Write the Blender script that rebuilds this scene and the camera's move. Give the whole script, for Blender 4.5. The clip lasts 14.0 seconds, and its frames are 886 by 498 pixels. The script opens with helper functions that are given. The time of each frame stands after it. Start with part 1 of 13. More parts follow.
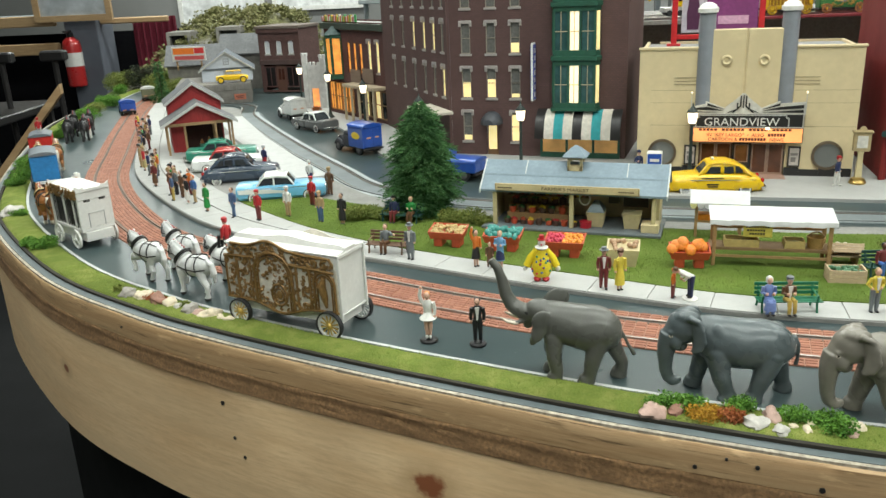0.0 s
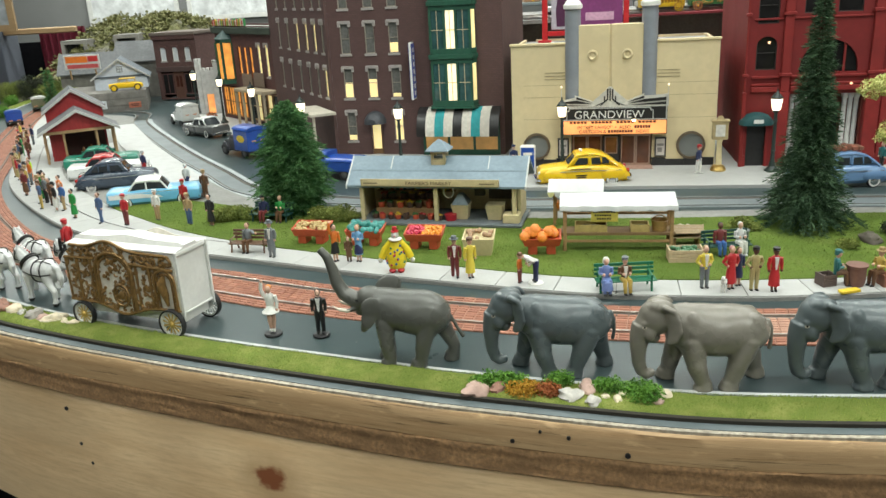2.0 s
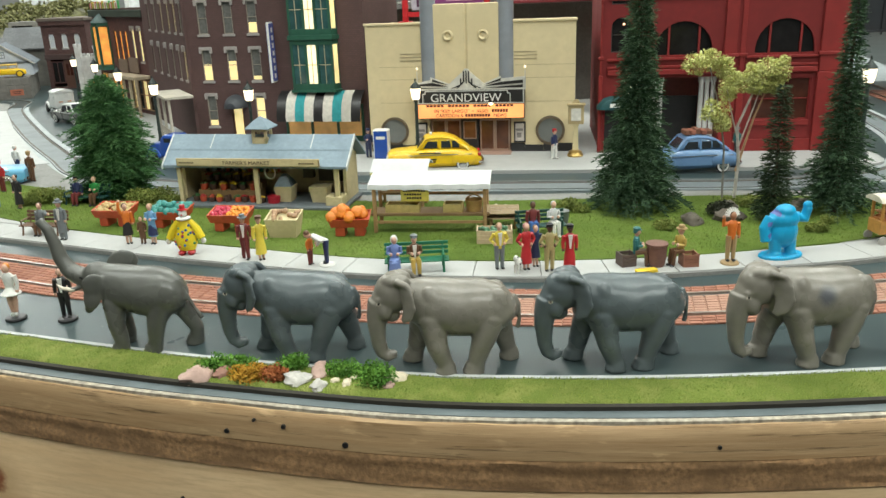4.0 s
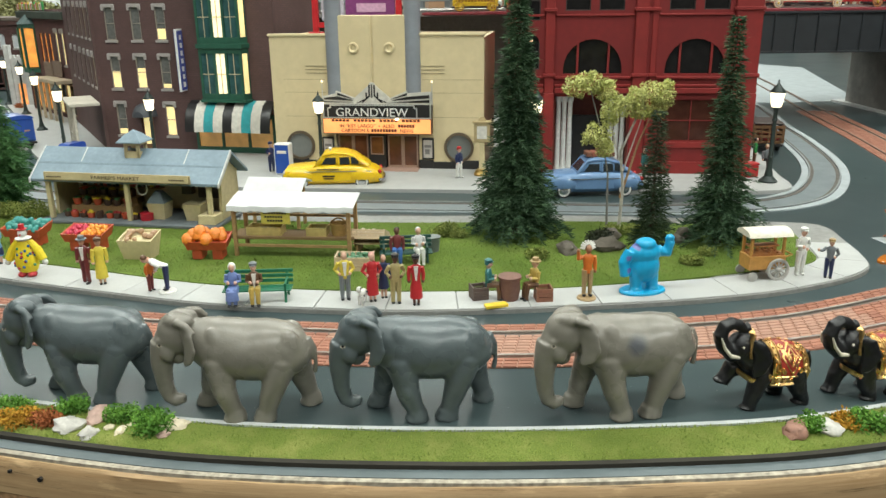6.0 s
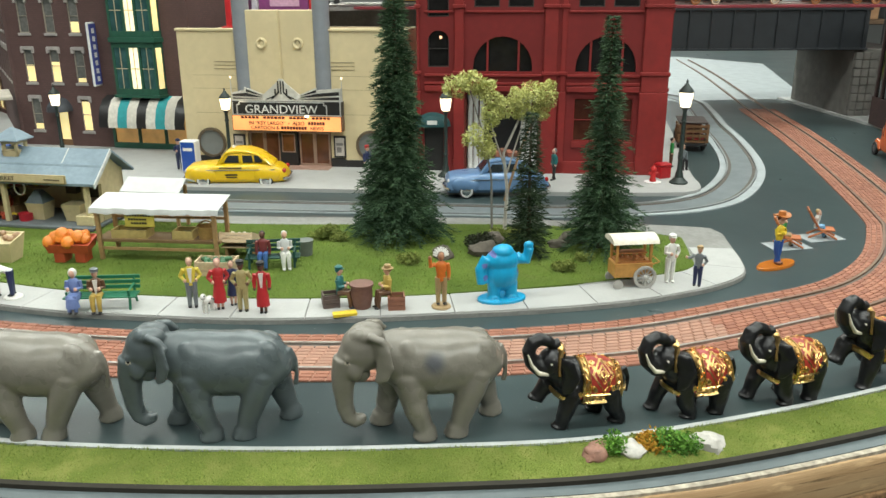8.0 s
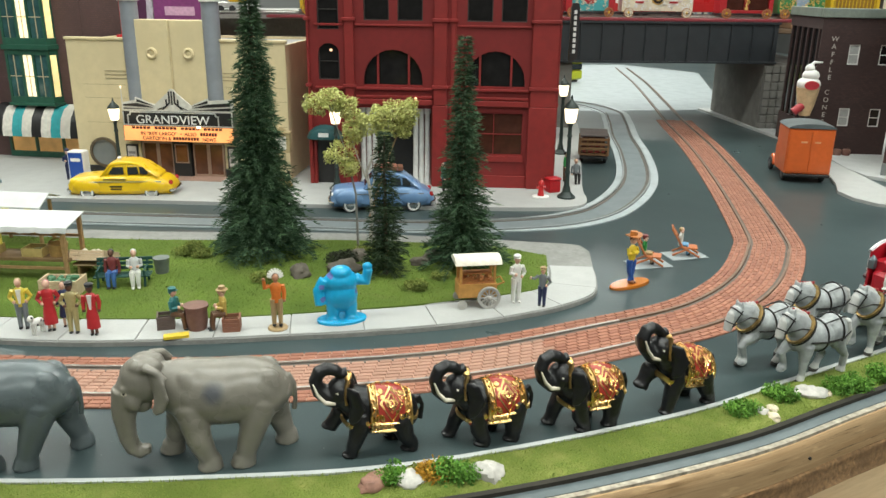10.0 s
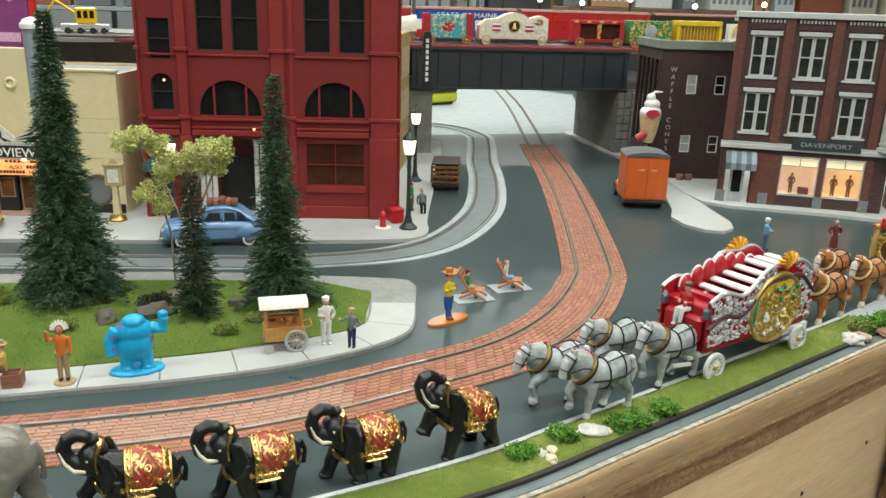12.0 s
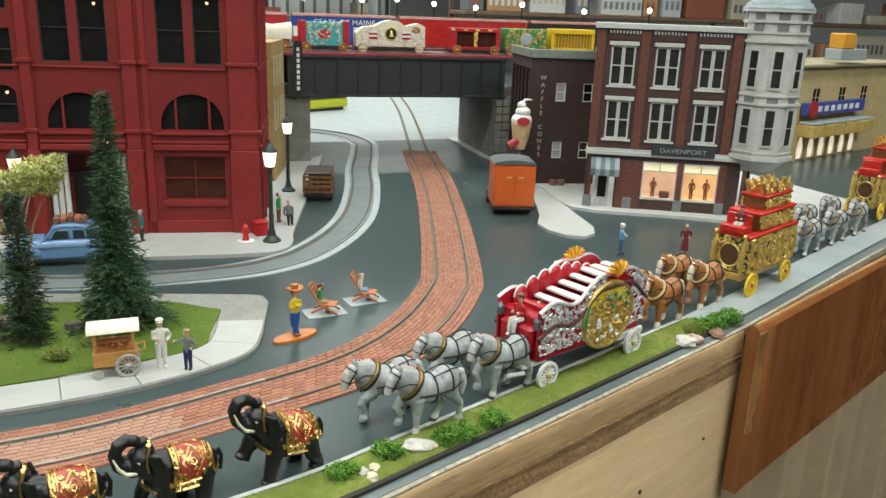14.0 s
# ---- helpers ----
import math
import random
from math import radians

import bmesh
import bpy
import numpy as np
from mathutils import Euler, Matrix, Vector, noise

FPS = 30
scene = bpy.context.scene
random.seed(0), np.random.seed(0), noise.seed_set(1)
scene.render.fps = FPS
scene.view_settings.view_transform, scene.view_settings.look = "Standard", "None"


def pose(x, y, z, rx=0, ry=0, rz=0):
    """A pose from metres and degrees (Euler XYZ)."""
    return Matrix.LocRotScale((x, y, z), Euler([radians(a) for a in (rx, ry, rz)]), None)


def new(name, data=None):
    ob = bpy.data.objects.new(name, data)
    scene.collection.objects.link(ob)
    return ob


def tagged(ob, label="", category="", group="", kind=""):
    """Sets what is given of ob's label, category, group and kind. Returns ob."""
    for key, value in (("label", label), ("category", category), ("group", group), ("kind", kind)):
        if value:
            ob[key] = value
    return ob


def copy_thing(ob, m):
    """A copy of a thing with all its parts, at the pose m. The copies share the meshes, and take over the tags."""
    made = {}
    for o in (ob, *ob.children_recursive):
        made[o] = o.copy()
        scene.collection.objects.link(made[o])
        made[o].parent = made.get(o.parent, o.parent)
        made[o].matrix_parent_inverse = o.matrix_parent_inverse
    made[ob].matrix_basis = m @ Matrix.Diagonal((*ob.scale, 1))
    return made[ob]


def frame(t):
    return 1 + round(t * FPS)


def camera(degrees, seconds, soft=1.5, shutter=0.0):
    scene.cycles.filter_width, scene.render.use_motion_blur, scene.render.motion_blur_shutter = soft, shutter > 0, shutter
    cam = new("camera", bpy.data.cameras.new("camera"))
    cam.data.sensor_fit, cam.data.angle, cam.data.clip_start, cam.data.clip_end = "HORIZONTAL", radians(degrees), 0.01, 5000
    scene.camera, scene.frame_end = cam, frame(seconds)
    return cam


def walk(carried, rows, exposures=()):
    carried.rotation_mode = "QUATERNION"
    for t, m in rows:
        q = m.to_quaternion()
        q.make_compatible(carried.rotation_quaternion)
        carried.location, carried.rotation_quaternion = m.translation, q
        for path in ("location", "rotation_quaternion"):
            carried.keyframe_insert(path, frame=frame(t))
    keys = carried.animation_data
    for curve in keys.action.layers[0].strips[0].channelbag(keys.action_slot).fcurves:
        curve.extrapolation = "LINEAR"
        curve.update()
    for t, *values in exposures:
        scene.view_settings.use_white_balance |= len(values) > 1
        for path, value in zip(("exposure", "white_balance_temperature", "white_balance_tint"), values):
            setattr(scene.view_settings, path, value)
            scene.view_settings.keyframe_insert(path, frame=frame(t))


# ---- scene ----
cam = camera(58.1, 14.0)
METRES, EYE, TILT, LEAN, TURN = 0.626, 0.2462, -2.0, 0.0, 0.0
ROWS = [
    (0.0, 0.0, 0.0, 0.0, -0.72, -16.53, 2.44),
    (0.5, 0.016, -0.0113, -0.0035, -1.75, -16.31, 2.5),
    (1.0, 0.037, -0.0244, -0.0062, -3.16, -16.19, 2.93),
    (1.5, 0.0733, -0.033, -0.007, -5.01, -16.18, 2.76),
    (2.0, 0.1071, -0.0204, -0.0211, -5.76, -16.28, 3.16),
    (2.5, 0.1524, -0.0114, -0.0361, -6.73, -16.3, 3.27),
    (3.0, 0.1996, -0.0014, -0.0479, -7.64, -16.15, 3.27),
    (3.5, 0.2547, 0.007, -0.0672, -8.42, -16.12, 2.79),
    (4.0, 0.3136, 0.0139, -0.0792, -8.69, -16.13, 2.27),
    (6.5, 0.5075, 0.0475, -0.0691, -9.56, -15.71, 0.73),
    (7.0, 0.5447, 0.0497, -0.068, -9.86, -15.99, 0.7),
    (7.5, 0.5854, 0.0487, -0.0674, -9.78, -16.25, 0.61),
    (10.0, 0.7616, 0.0271, -0.0457, -11.86, -16.27, -0.26),
    (10.5, 0.7951, 0.0181, -0.0376, -12.8, -15.82, -0.28),
    (11.0, 0.8251, 0.0146, -0.0318, -14.08, -15.34, -0.19),
    (11.5, 0.8508, 0.0168, -0.024, -16.04, -15.17, -0.62),
    (12.0, 0.8722, 0.0123, -0.0174, -18.52, -15.2, -0.98),
    (12.5, 0.8972, -0.0023, -0.0108, -20.59, -15.15, -1.2),
    (13.0, 0.9171, -0.0092, -0.002, -22.12, -15.03, -1.22),
    (13.5, 0.9356, -0.0119, -0.0023, -23.25, -15.03, -1.1),
    (14.0, 0.9531, -0.0177, 0.0006, -24.69, -15.02, -1.19),
]
walk(cam, [(t, pose(0, 0, EYE, TILT, LEAN, TURN) @ pose(METRES * x, METRES * y, METRES * z, 90 + pitch, roll, yaw)) for t, x, y, z, yaw, pitch, roll in ROWS])

# ---- light ----
world = bpy.data.worlds.new("room_air")
scene.world = world
world.use_nodes = True
world.node_tree.nodes["Background"].inputs[0].default_value = (0.82, 0.90, 0.92, 1)
world.node_tree.nodes["Background"].inputs[1].default_value = 0.14
MM = 0.001


def area_lamp(x, y, z, sx, sy, watts, colour):
    d = bpy.data.lights.new("ceiling_lamp", "AREA")
    d.shape, d.size, d.size_y, d.energy, d.color = "RECTANGLE", sx, sy, watts, colour
    ob = new("ceiling_lamp", d)
    ob.matrix_world = pose(x, y, z)
    return ob


# the last two, at y 7.3, are unseen lamps added to brighten the far-wall posters
LAMPS = [(-0.9, -1.3), (0.5, -1.3), (1.9, -1.3), (-0.9, 0.3), (0.5, 0.3), (1.9, 0.3), (-0.9, 1.9), (0.5, 1.9), (1.9, 1.9), (-0.9, 3.6), (1.2, 3.6), (-2.4, 5.6), (0.2, 5.6), (2.8, 5.6), (-2.2, 7.3), (-0.6, 7.3)]
for lx, ly in LAMPS:
    area_lamp(lx, ly, 1.74, 1.15, 0.28, (13.5 + 10.0 * (lx + 0.9)) / 1.15 if ly < 0 else 36.0 if ly > 5 else 18.5 if ly < 1 else 23.0, (0.95, 1.0, 0.93))


# ---- mesh helpers (millimetres) ----
class Shape:
    """Vertices in millimetres, faces, and a material index for each face."""

    def __init__(self):
        self.v, self.f, self.m = [], [], []

    def add(self, verts, faces, mi=0):
        n = len(self.v)
        self.v.extend([tuple(p) for p in verts])
        self.f.extend([tuple(i + n for i in f) for f in faces])
        self.m.extend([mi] * len(faces))
        return self

    def mark(self):
        return len(self.v)

    def move(self, start, m):
        for i in range(start, len(self.v)):
            self.v[i] = tuple(m @ Vector(self.v[i]))
        return self

    def box(self, x0, x1, y0, y1, z0, z1, mi=0, b=0.0):
        if b <= 0:
            vs = [(x, y, z) for z in (z0, z1) for y in (y0, y1) for x in (x0, x1)]
            return self.add(vs, [(0, 2, 3, 1), (4, 5, 7, 6), (0, 1, 5, 4), (2, 6, 7, 3), (0, 4, 6, 2), (1, 3, 7, 5)], mi)
        rings = []
        for z, k in ((z0, b), (z0 + b, 0), (z1 - b, 0), (z1, b)):
            a, c, d, e = x0 + k, x1 - k, y0 + k, y1 - k
            rings.append([(a + b, d, z), (c - b, d, z), (c, d + b, z), (c, e - b, z), (c - b, e, z), (a + b, e, z), (a, e - b, z), (a, d + b, z)])
        return self.loft(rings, mi)

    def loft(self, rings, mi=0, caps=True, closed=False):
        n, k = len(rings[0]), len(rings)
        vs = [p for r in rings for p in r]
        fs = []
        for i in range(k if closed else k - 1):
            j = (i + 1) % k
            for a in range(n):
                c = (a + 1) % n
                fs.append((i * n + a, i * n + c, j * n + c, j * n + a))
        if caps and not closed:
            fs.append(tuple(range(n - 1, -1, -1)))
            fs.append(tuple(range((k - 1) * n, k * n)))
        return self.add(vs, fs, mi)

    def tube(self, pts, rs, n=8, mi=0, caps=True, flat=1.0):
        pts = [Vector(p) for p in pts]
        if not isinstance(rs, (list, tuple)):
            rs = [rs] * len(pts)
        rings, up = [], None
        for i, p in enumerate(pts):
            d = (pts[min(i + 1, len(pts) - 1)] - pts[max(i - 1, 0)]).normalized()
            if up is None:
                up = Vector((0, 0, 1)) if abs(d.z) < 0.9 else Vector((0, 1, 0))
            s = d.cross(up).normalized()
            up = s.cross(d).normalized()
            rings.append([p + rs[i] * (math.cos(2 * math.pi * a / n) * s * flat + math.sin(2 * math.pi * a / n) * up) for a in range(n)])
        return self.loft(rings, mi, caps)

    def cyl(self, x, y, z0, z1, r, r2=None, n=14, mi=0):
        r2 = r if r2 is None else r2
        ring = lambda z, q: [(x + q * math.cos(2 * math.pi * a / n), y + q * math.sin(2 * math.pi * a / n), z) for a in range(n)]
        return self.loft([ring(z0, r), ring(z1, r2)], mi)

    def turned(self, x, y, profile, n=16, mi=0):
        """A turned form: profile of (radius, z)."""
        return self.loft([[(x + r * math.cos(2 * math.pi * a / n), y + r * math.sin(2 * math.pi * a / n), z) for a in range(n)] for r, z in profile], mi)

    def ell(self, c, r, mi=0, n=12, k=8, rot=(0, 0, 0)):
        e = Euler([radians(a) for a in rot]).to_matrix()
        rings = []
        for i in range(1, k):
            t = math.pi * i / k
            rings.append([Vector(c) + e @ Vector((r[0] * math.sin(t) * math.cos(2 * math.pi * a / n), r[1] * math.sin(t) * math.sin(2 * math.pi * a / n), -r[2] * math.cos(t))) for a in range(n)])
        self.loft(rings, mi, caps=False)
        b = len(self.v) - n * (k - 1)
        self.v.extend([tuple(Vector(c) + e @ Vector((0, 0, -r[2]))), tuple(Vector(c) + e @ Vector((0, 0, r[2])))])
        lo, hi = len(self.v) - 2, len(self.v) - 1
        top = b + n * (k - 2)
        for a in range(n):
            self.f.append((lo, b + (a + 1) % n, b + a))
            self.f.append((hi, top + a, top + (a + 1) % n))
            self.m.extend([mi, mi])
        return self

    def prism(self, poly, lo, hi, mi=0, axis="z", b=0.0):
        """An extruded outline. axis z: (x, y); y: (x, z) pushed along y; x: (y, z) pushed along x."""
        put = {"z": lambda p, h: (p[0], p[1], h), "y": lambda p, h: (p[0], h, p[1]), "x": lambda p, h: (h, p[0], p[1])}[axis]
        n = len(poly)
        self.add([put(p, lo) for p in poly] + [put(p, hi) for p in poly],
                 [tuple(range(n - 1, -1, -1)), tuple(range(n, 2 * n))] + [(i, (i + 1) % n, n + (i + 1) % n, n + i) for i in range(n)], mi)
        return self

    def mesh(self, name, mats, smooth=35.0):
        me = bpy.data.meshes.new(name)
        me.from_pydata([(x * MM, y * MM, z * MM) for x, y, z in self.v], [], self.f)
        for m in mats:
            me.materials.append(m)
        me.polygons.foreach_set("material_index", self.m)
        bm = bmesh.new()
        bm.from_mesh(me)
        bmesh.ops.recalc_face_normals(bm, faces=bm.faces)
        bm.to_mesh(me)
        bm.free()
        if smooth:
            me.polygons.foreach_set("use_smooth", [True] * len(me.polygons))
            me.set_sharp_from_angle(angle=radians(smooth))
        me.update()
        return me


def as_list(mats):
    return list(mats) if isinstance(mats, (list, tuple)) else [mats]


def at(x, y, z=0.0, rz=0.0, s=1.0, rx=0.0, ry=0.0):
    """A pose from millimetres."""
    return pose(x * MM, y * MM, z * MM, rx, ry, rz) @ Matrix.Scale(s, 4)


def thing(name, m, label, category, group="", kind=""):
    ob = new(name)
    ob.empty_display_size = 0.01
    ob.matrix_basis = m
    return tagged(ob, label, category, group, kind)


def solid(name, shape, mats, m, label, category, group="", kind="", smooth=35.0):
    ob = new(name, shape.mesh(name, as_list(mats), smooth) if isinstance(shape, Shape) else shape)
    ob.matrix_basis = m
    return tagged(ob, label, category, group, kind)


def part(name, shape, mats, parent, label="", m=None, smooth=35.0, kind=""):
    ob = new(name, shape.mesh(name, as_list(mats), smooth) if isinstance(shape, Shape) else shape)
    ob.parent = parent
    if m is not None:
        ob.matrix_basis = m
    return tagged(ob, label, kind=kind)


def setting(name, shape, mats, label, category, m=None, smooth=35.0):
    ob = new(name, shape.mesh(name, as_list(mats), smooth) if isinstance(shape, Shape) else shape)
    if m is not None:
        ob.matrix_basis = m
    return tagged(ob, label, category, "", "structure")


def organic(shape, voxel, rounds, pick, mats, name):
    """Melts overlapping volumes into one skin; pick(x, y, z, normal) in mm gives the material index."""
    raw = shape.mesh("raw", [], 0)
    ob = new("raw", raw)
    r = ob.modifiers.new("skin", "REMESH")
    r.mode, r.voxel_size = "VOXEL", voxel * MM
    s = ob.modifiers.new("soft", "SMOOTH")
    s.factor, s.iterations = 0.5, rounds
    deps = bpy.context.evaluated_depsgraph_get()
    me = bpy.data.meshes.new_from_object(ob.evaluated_get(deps))
    bpy.data.objects.remove(ob)
    bpy.data.meshes.remove(raw)
    me.name = name
    me.materials.clear()
    for m in mats:
        me.materials.append(m)
    me.polygons.foreach_set("use_smooth", [True] * len(me.polygons))
    for p in me.polygons:
        c = p.center
        p.material_index = pick(c.x * 1000, c.y * 1000, c.z * 1000, p.normal)
    return me


def with_relief(me, shape, first):
    """Joins crisp modelled pieces to a cast skin; their materials start at slot first."""
    bm = bmesh.new()
    bm.from_mesh(me)
    raw = shape.mesh("relief", [], 50)
    n = len(bm.faces)
    bm.from_mesh(raw)
    bm.faces.ensure_lookup_table()
    for i, f in enumerate(bm.faces[n:]):
        f.material_index = shape.m[i] + first
    bm.to_mesh(me)
    bm.free()
    bpy.data.meshes.remove(raw)
    return me


def roughen(me, amount, size, seed=0.0):
    """Uneven hand-modelled swellings over a cast skin."""
    co, no = np.empty(3 * len(me.vertices)), np.empty(3 * len(me.vertices))
    me.vertices.foreach_get("co", co)
    me.vertices.foreach_get("normal", no)
    co, no = co.reshape(-1, 3), no.reshape(-1, 3)
    swell = [noise.noise(p) + 0.5 * noise.noise(p * 2.3 + Vector((0, seed, 3))) for p in (Vector(c * 1000 / size) + Vector((seed, 0, 0)) for c in co)]
    co += no * (np.array(swell) * amount * MM)[:, None]
    me.vertices.foreach_set("co", co.ravel())
    me.update()
    return me


def spline(pts, step, closed=False):
    """A smooth curve through the points, at even steps."""
    p = [Vector((*q, 0)) for q in pts]
    n, out = len(p), []
    for i in range(n if closed else n - 1):
        a, b, c, d = (p[(i - 1) % n], p[i], p[(i + 1) % n], p[(i + 2) % n]) if closed else (p[max(i - 1, 0)], p[i], p[i + 1], p[min(i + 2, n - 1)])
        for k in range(40):
            t = k / 40
            out.append(0.5 * (2 * b + (c - a) * t + (2 * a - 5 * b + 4 * c - d) * t * t + (3 * b - a - 3 * c + d) * t ** 3))
    if not closed:
        out.append(p[-1])
    even, left = [out[0]], step
    for i in range(1, len(out)):
        a, b = out[i - 1], out[i]
        d = (b - a).length
        while d >= left > 0:
            a = a + (b - a) * (left / d)
            even.append(a)
            d, left = (b - a).length, step
        left -= d
    return [(q.x, q.y) for q in even]


def normals(c):
    out = []
    for i in range(len(c)):
        a, b = c[max(i - 1, 0)], c[min(i + 1, len(c) - 1)]
        dx, dy = b[0] - a[0], b[1] - a[1]
        d = math.hypot(dx, dy) or 1
        out.append((-dy / d, dx / d))
    return out


def beside(c, off):
    """The curve moved to its left by off."""
    return [(p[0] + n[0] * off, p[1] + n[1] * off) for p, n in zip(c, normals(c))]


def ribbon(shape, c, a, b, z0, z1, mi=0):
    """A band along the curve between two offsets, from z0 up to z1."""
    l, r = beside(c, a), beside(c, b)
    return shape.loft([[(p[0], p[1], z0), (q[0], q[1], z0), (q[0], q[1], z1), (p[0], p[1], z1)] for p, q in zip(l, r)], mi)


# ---- materials ----
def tree_of(name):
    m = bpy.data.materials.new(name)
    m.use_nodes = True
    nt = m.node_tree
    return m, nt, nt.nodes["Principled BSDF"]


def node(nt, kind, **values):
    n = nt.nodes.new(kind)
    for k, v in values.items():
        if k in n.inputs:
            n.inputs[k].default_value = v
    return n


def rgb(c, k=1.0):
    return tuple(min(max(v * k, 0), 1) for v in c[:3]) + (1,)


def coords(nt, source="Object", stretch=(1, 1, 1)):
    tc = nt.nodes.new("ShaderNodeTexCoord")
    mp = nt.nodes.new("ShaderNodeMapping")
    mp.inputs["Scale"].default_value = stretch
    nt.links.new(tc.outputs[source], mp.inputs[0])
    return mp.outputs[0]


def mixed(nt, fac, a, b, kind="MIX"):
    n = nt.nodes.new("ShaderNodeMix")
    n.data_type, n.blend_type = "RGBA", kind
    for socket, v in ((n.inputs[0], fac), (n.inputs[6], a), (n.inputs[7], b)):
        if isinstance(v, bpy.types.NodeSocket):
            nt.links.new(v, socket)
        else:
            socket.default_value = v
    return n.outputs[2]


def ramped(nt, v, lo, hi):
    n = nt.nodes.new("ShaderNodeMapRange")
    nt.links.new(v, n.inputs[0])
    n.inputs[1].default_value, n.inputs[2].default_value = lo, hi
    return n.outputs[0]


def noised(nt, vec, scale, detail=4.0, rough=0.55):
    n = node(nt, "ShaderNodeTexNoise", Scale=scale, Detail=detail, Roughness=rough)
    nt.links.new(vec, n.inputs["Vector"])
    return n.outputs[0]


def bumped(nt, bsdf, height, strength, distance):
    b = node(nt, "ShaderNodeBump", Strength=strength, Distance=distance)
    nt.links.new(height, b.inputs["Height"])
    nt.links.new(b.outputs[0], bsdf.inputs["Normal"])


MATS = {}


def mat(name, c, rough=0.5, metal=0.0, var=0.14, scale=260.0, bump=0.12, bscale=1500.0, coat=0.0, stain=0.18, stretch=(1, 1, 1), source="Object", each=0.0, spec=0.5):
    """A painted, moulded or cast surface: fine grain, broader stains, slight relief."""
    if name in MATS:
        return MATS[name]
    m, nt, b = tree_of(name)
    vec = coords(nt, source, stretch)
    fine, broad = noised(nt, vec, scale), noised(nt, vec, scale / 7, 3)
    col = mixed(nt, ramped(nt, fine, 0.3, 0.7), rgb(c, 1 - var), rgb(c, 1 + var))
    col = mixed(nt, ramped(nt, broad, 0.45, 0.75), col, rgb(c, 1 - stain))
    if each:
        oi = nt.nodes.new("ShaderNodeObjectInfo")
        col = mixed(nt, ramped(nt, oi.outputs["Random"], -0.2, 1.0), rgb(c, 1 - each), col, "MIX")
    nt.links.new(col, b.inputs["Base Color"])
    r = nt.nodes.new("ShaderNodeMapRange")
    nt.links.new(broad, r.inputs[0])
    r.inputs[3].default_value, r.inputs[4].default_value = max(rough - 0.08, 0.03), min(rough + 0.12, 1)
    nt.links.new(r.outputs[0], b.inputs["Roughness"])
    b.inputs["Metallic"].default_value = metal
    b.inputs["Coat Weight"].default_value = coat
    b.inputs["Specular IOR Level"].default_value = spec
    if bump:
        bumped(nt, b, noised(nt, vec, bscale, 3), bump, 0.0004)
    MATS[name] = m
    return m


def paint(c, rough=0.42, name=None):
    """Enamel on a small casting."""
    key = name or "enamel_%02x%02x%02x" % tuple(int(v * 255) for v in c)
    return mat(key, c, rough, 0, 0.10, 500, 0.18, 1800, 0.0, 0.16)


def glow(name, c, strength, var=0.25, scale=60.0):
    """A bulb, shade, blind, pane or lit room whose light is put into the surface as emission."""
    if name in MATS:
        return MATS[name]
    m, nt, b = tree_of(name)
    vec = coords(nt)
    col = mixed(nt, ramped(nt, noised(nt, vec, scale), 0.3, 0.7), rgb(c, 1 - var), rgb(c, 1.0))
    nt.links.new(col, b.inputs["Base Color"])
    nt.links.new(col, b.inputs["Emission Color"])
    b.inputs["Emission Strength"].default_value = strength
    MATS[name] = m
    return m


def brick_mat(name, c, mortar, size=2.6, rough=0.75, var=0.25, bump=0.5, plane="xz"):
    """Moulded brickwork; size is a brick's length in mm."""
    m, nt, b = tree_of(name)
    tc = nt.nodes.new("ShaderNodeTexCoord")
    sep, com = nt.nodes.new("ShaderNodeSeparateXYZ"), nt.nodes.new("ShaderNodeCombineXYZ")
    nt.links.new(tc.outputs["Object"], sep.inputs[0])
    add = nt.nodes.new("ShaderNodeMath")
    nt.links.new(sep.outputs[0], add.inputs[0])
    nt.links.new(sep.outputs[1], add.inputs[1])
    nt.links.new(add.outputs[0], com.inputs[0])
    nt.links.new(sep.outputs[2], com.inputs[1])
    bt = node(nt, "ShaderNodeTexBrick", Scale=1000 / (size * 4), Color1=rgb(c, 1 + var), Color2=rgb(c, 1 - var), Mortar=rgb(mortar))
    bt.inputs["Mortar Size"].default_value = 0.03
    nt.links.new(com.outputs[0], bt.inputs["Vector"])
    broad = noised(nt, tc.outputs["Object"], 22, 4)
    col = mixed(nt, ramped(nt, broad, 0.4, 0.75), bt.outputs["Color"], rgb(c, 0.72))
    nt.links.new(col, b.inputs["Base Color"])
    b.inputs["Roughness"].default_value = rough
    bumped(nt, b, bt.outputs["Fac"], -bump, 0.0003)
    MATS[name] = m
    return m


def glass_mat(name, c, rough=0.08):
    """An opaque glazed pane; the darkness of the unlit room is put into its colour."""
    return mat(name, c, rough, 0, 0.3, 90, 0.03, 300, 0.0, 0.3, spec=0.25)


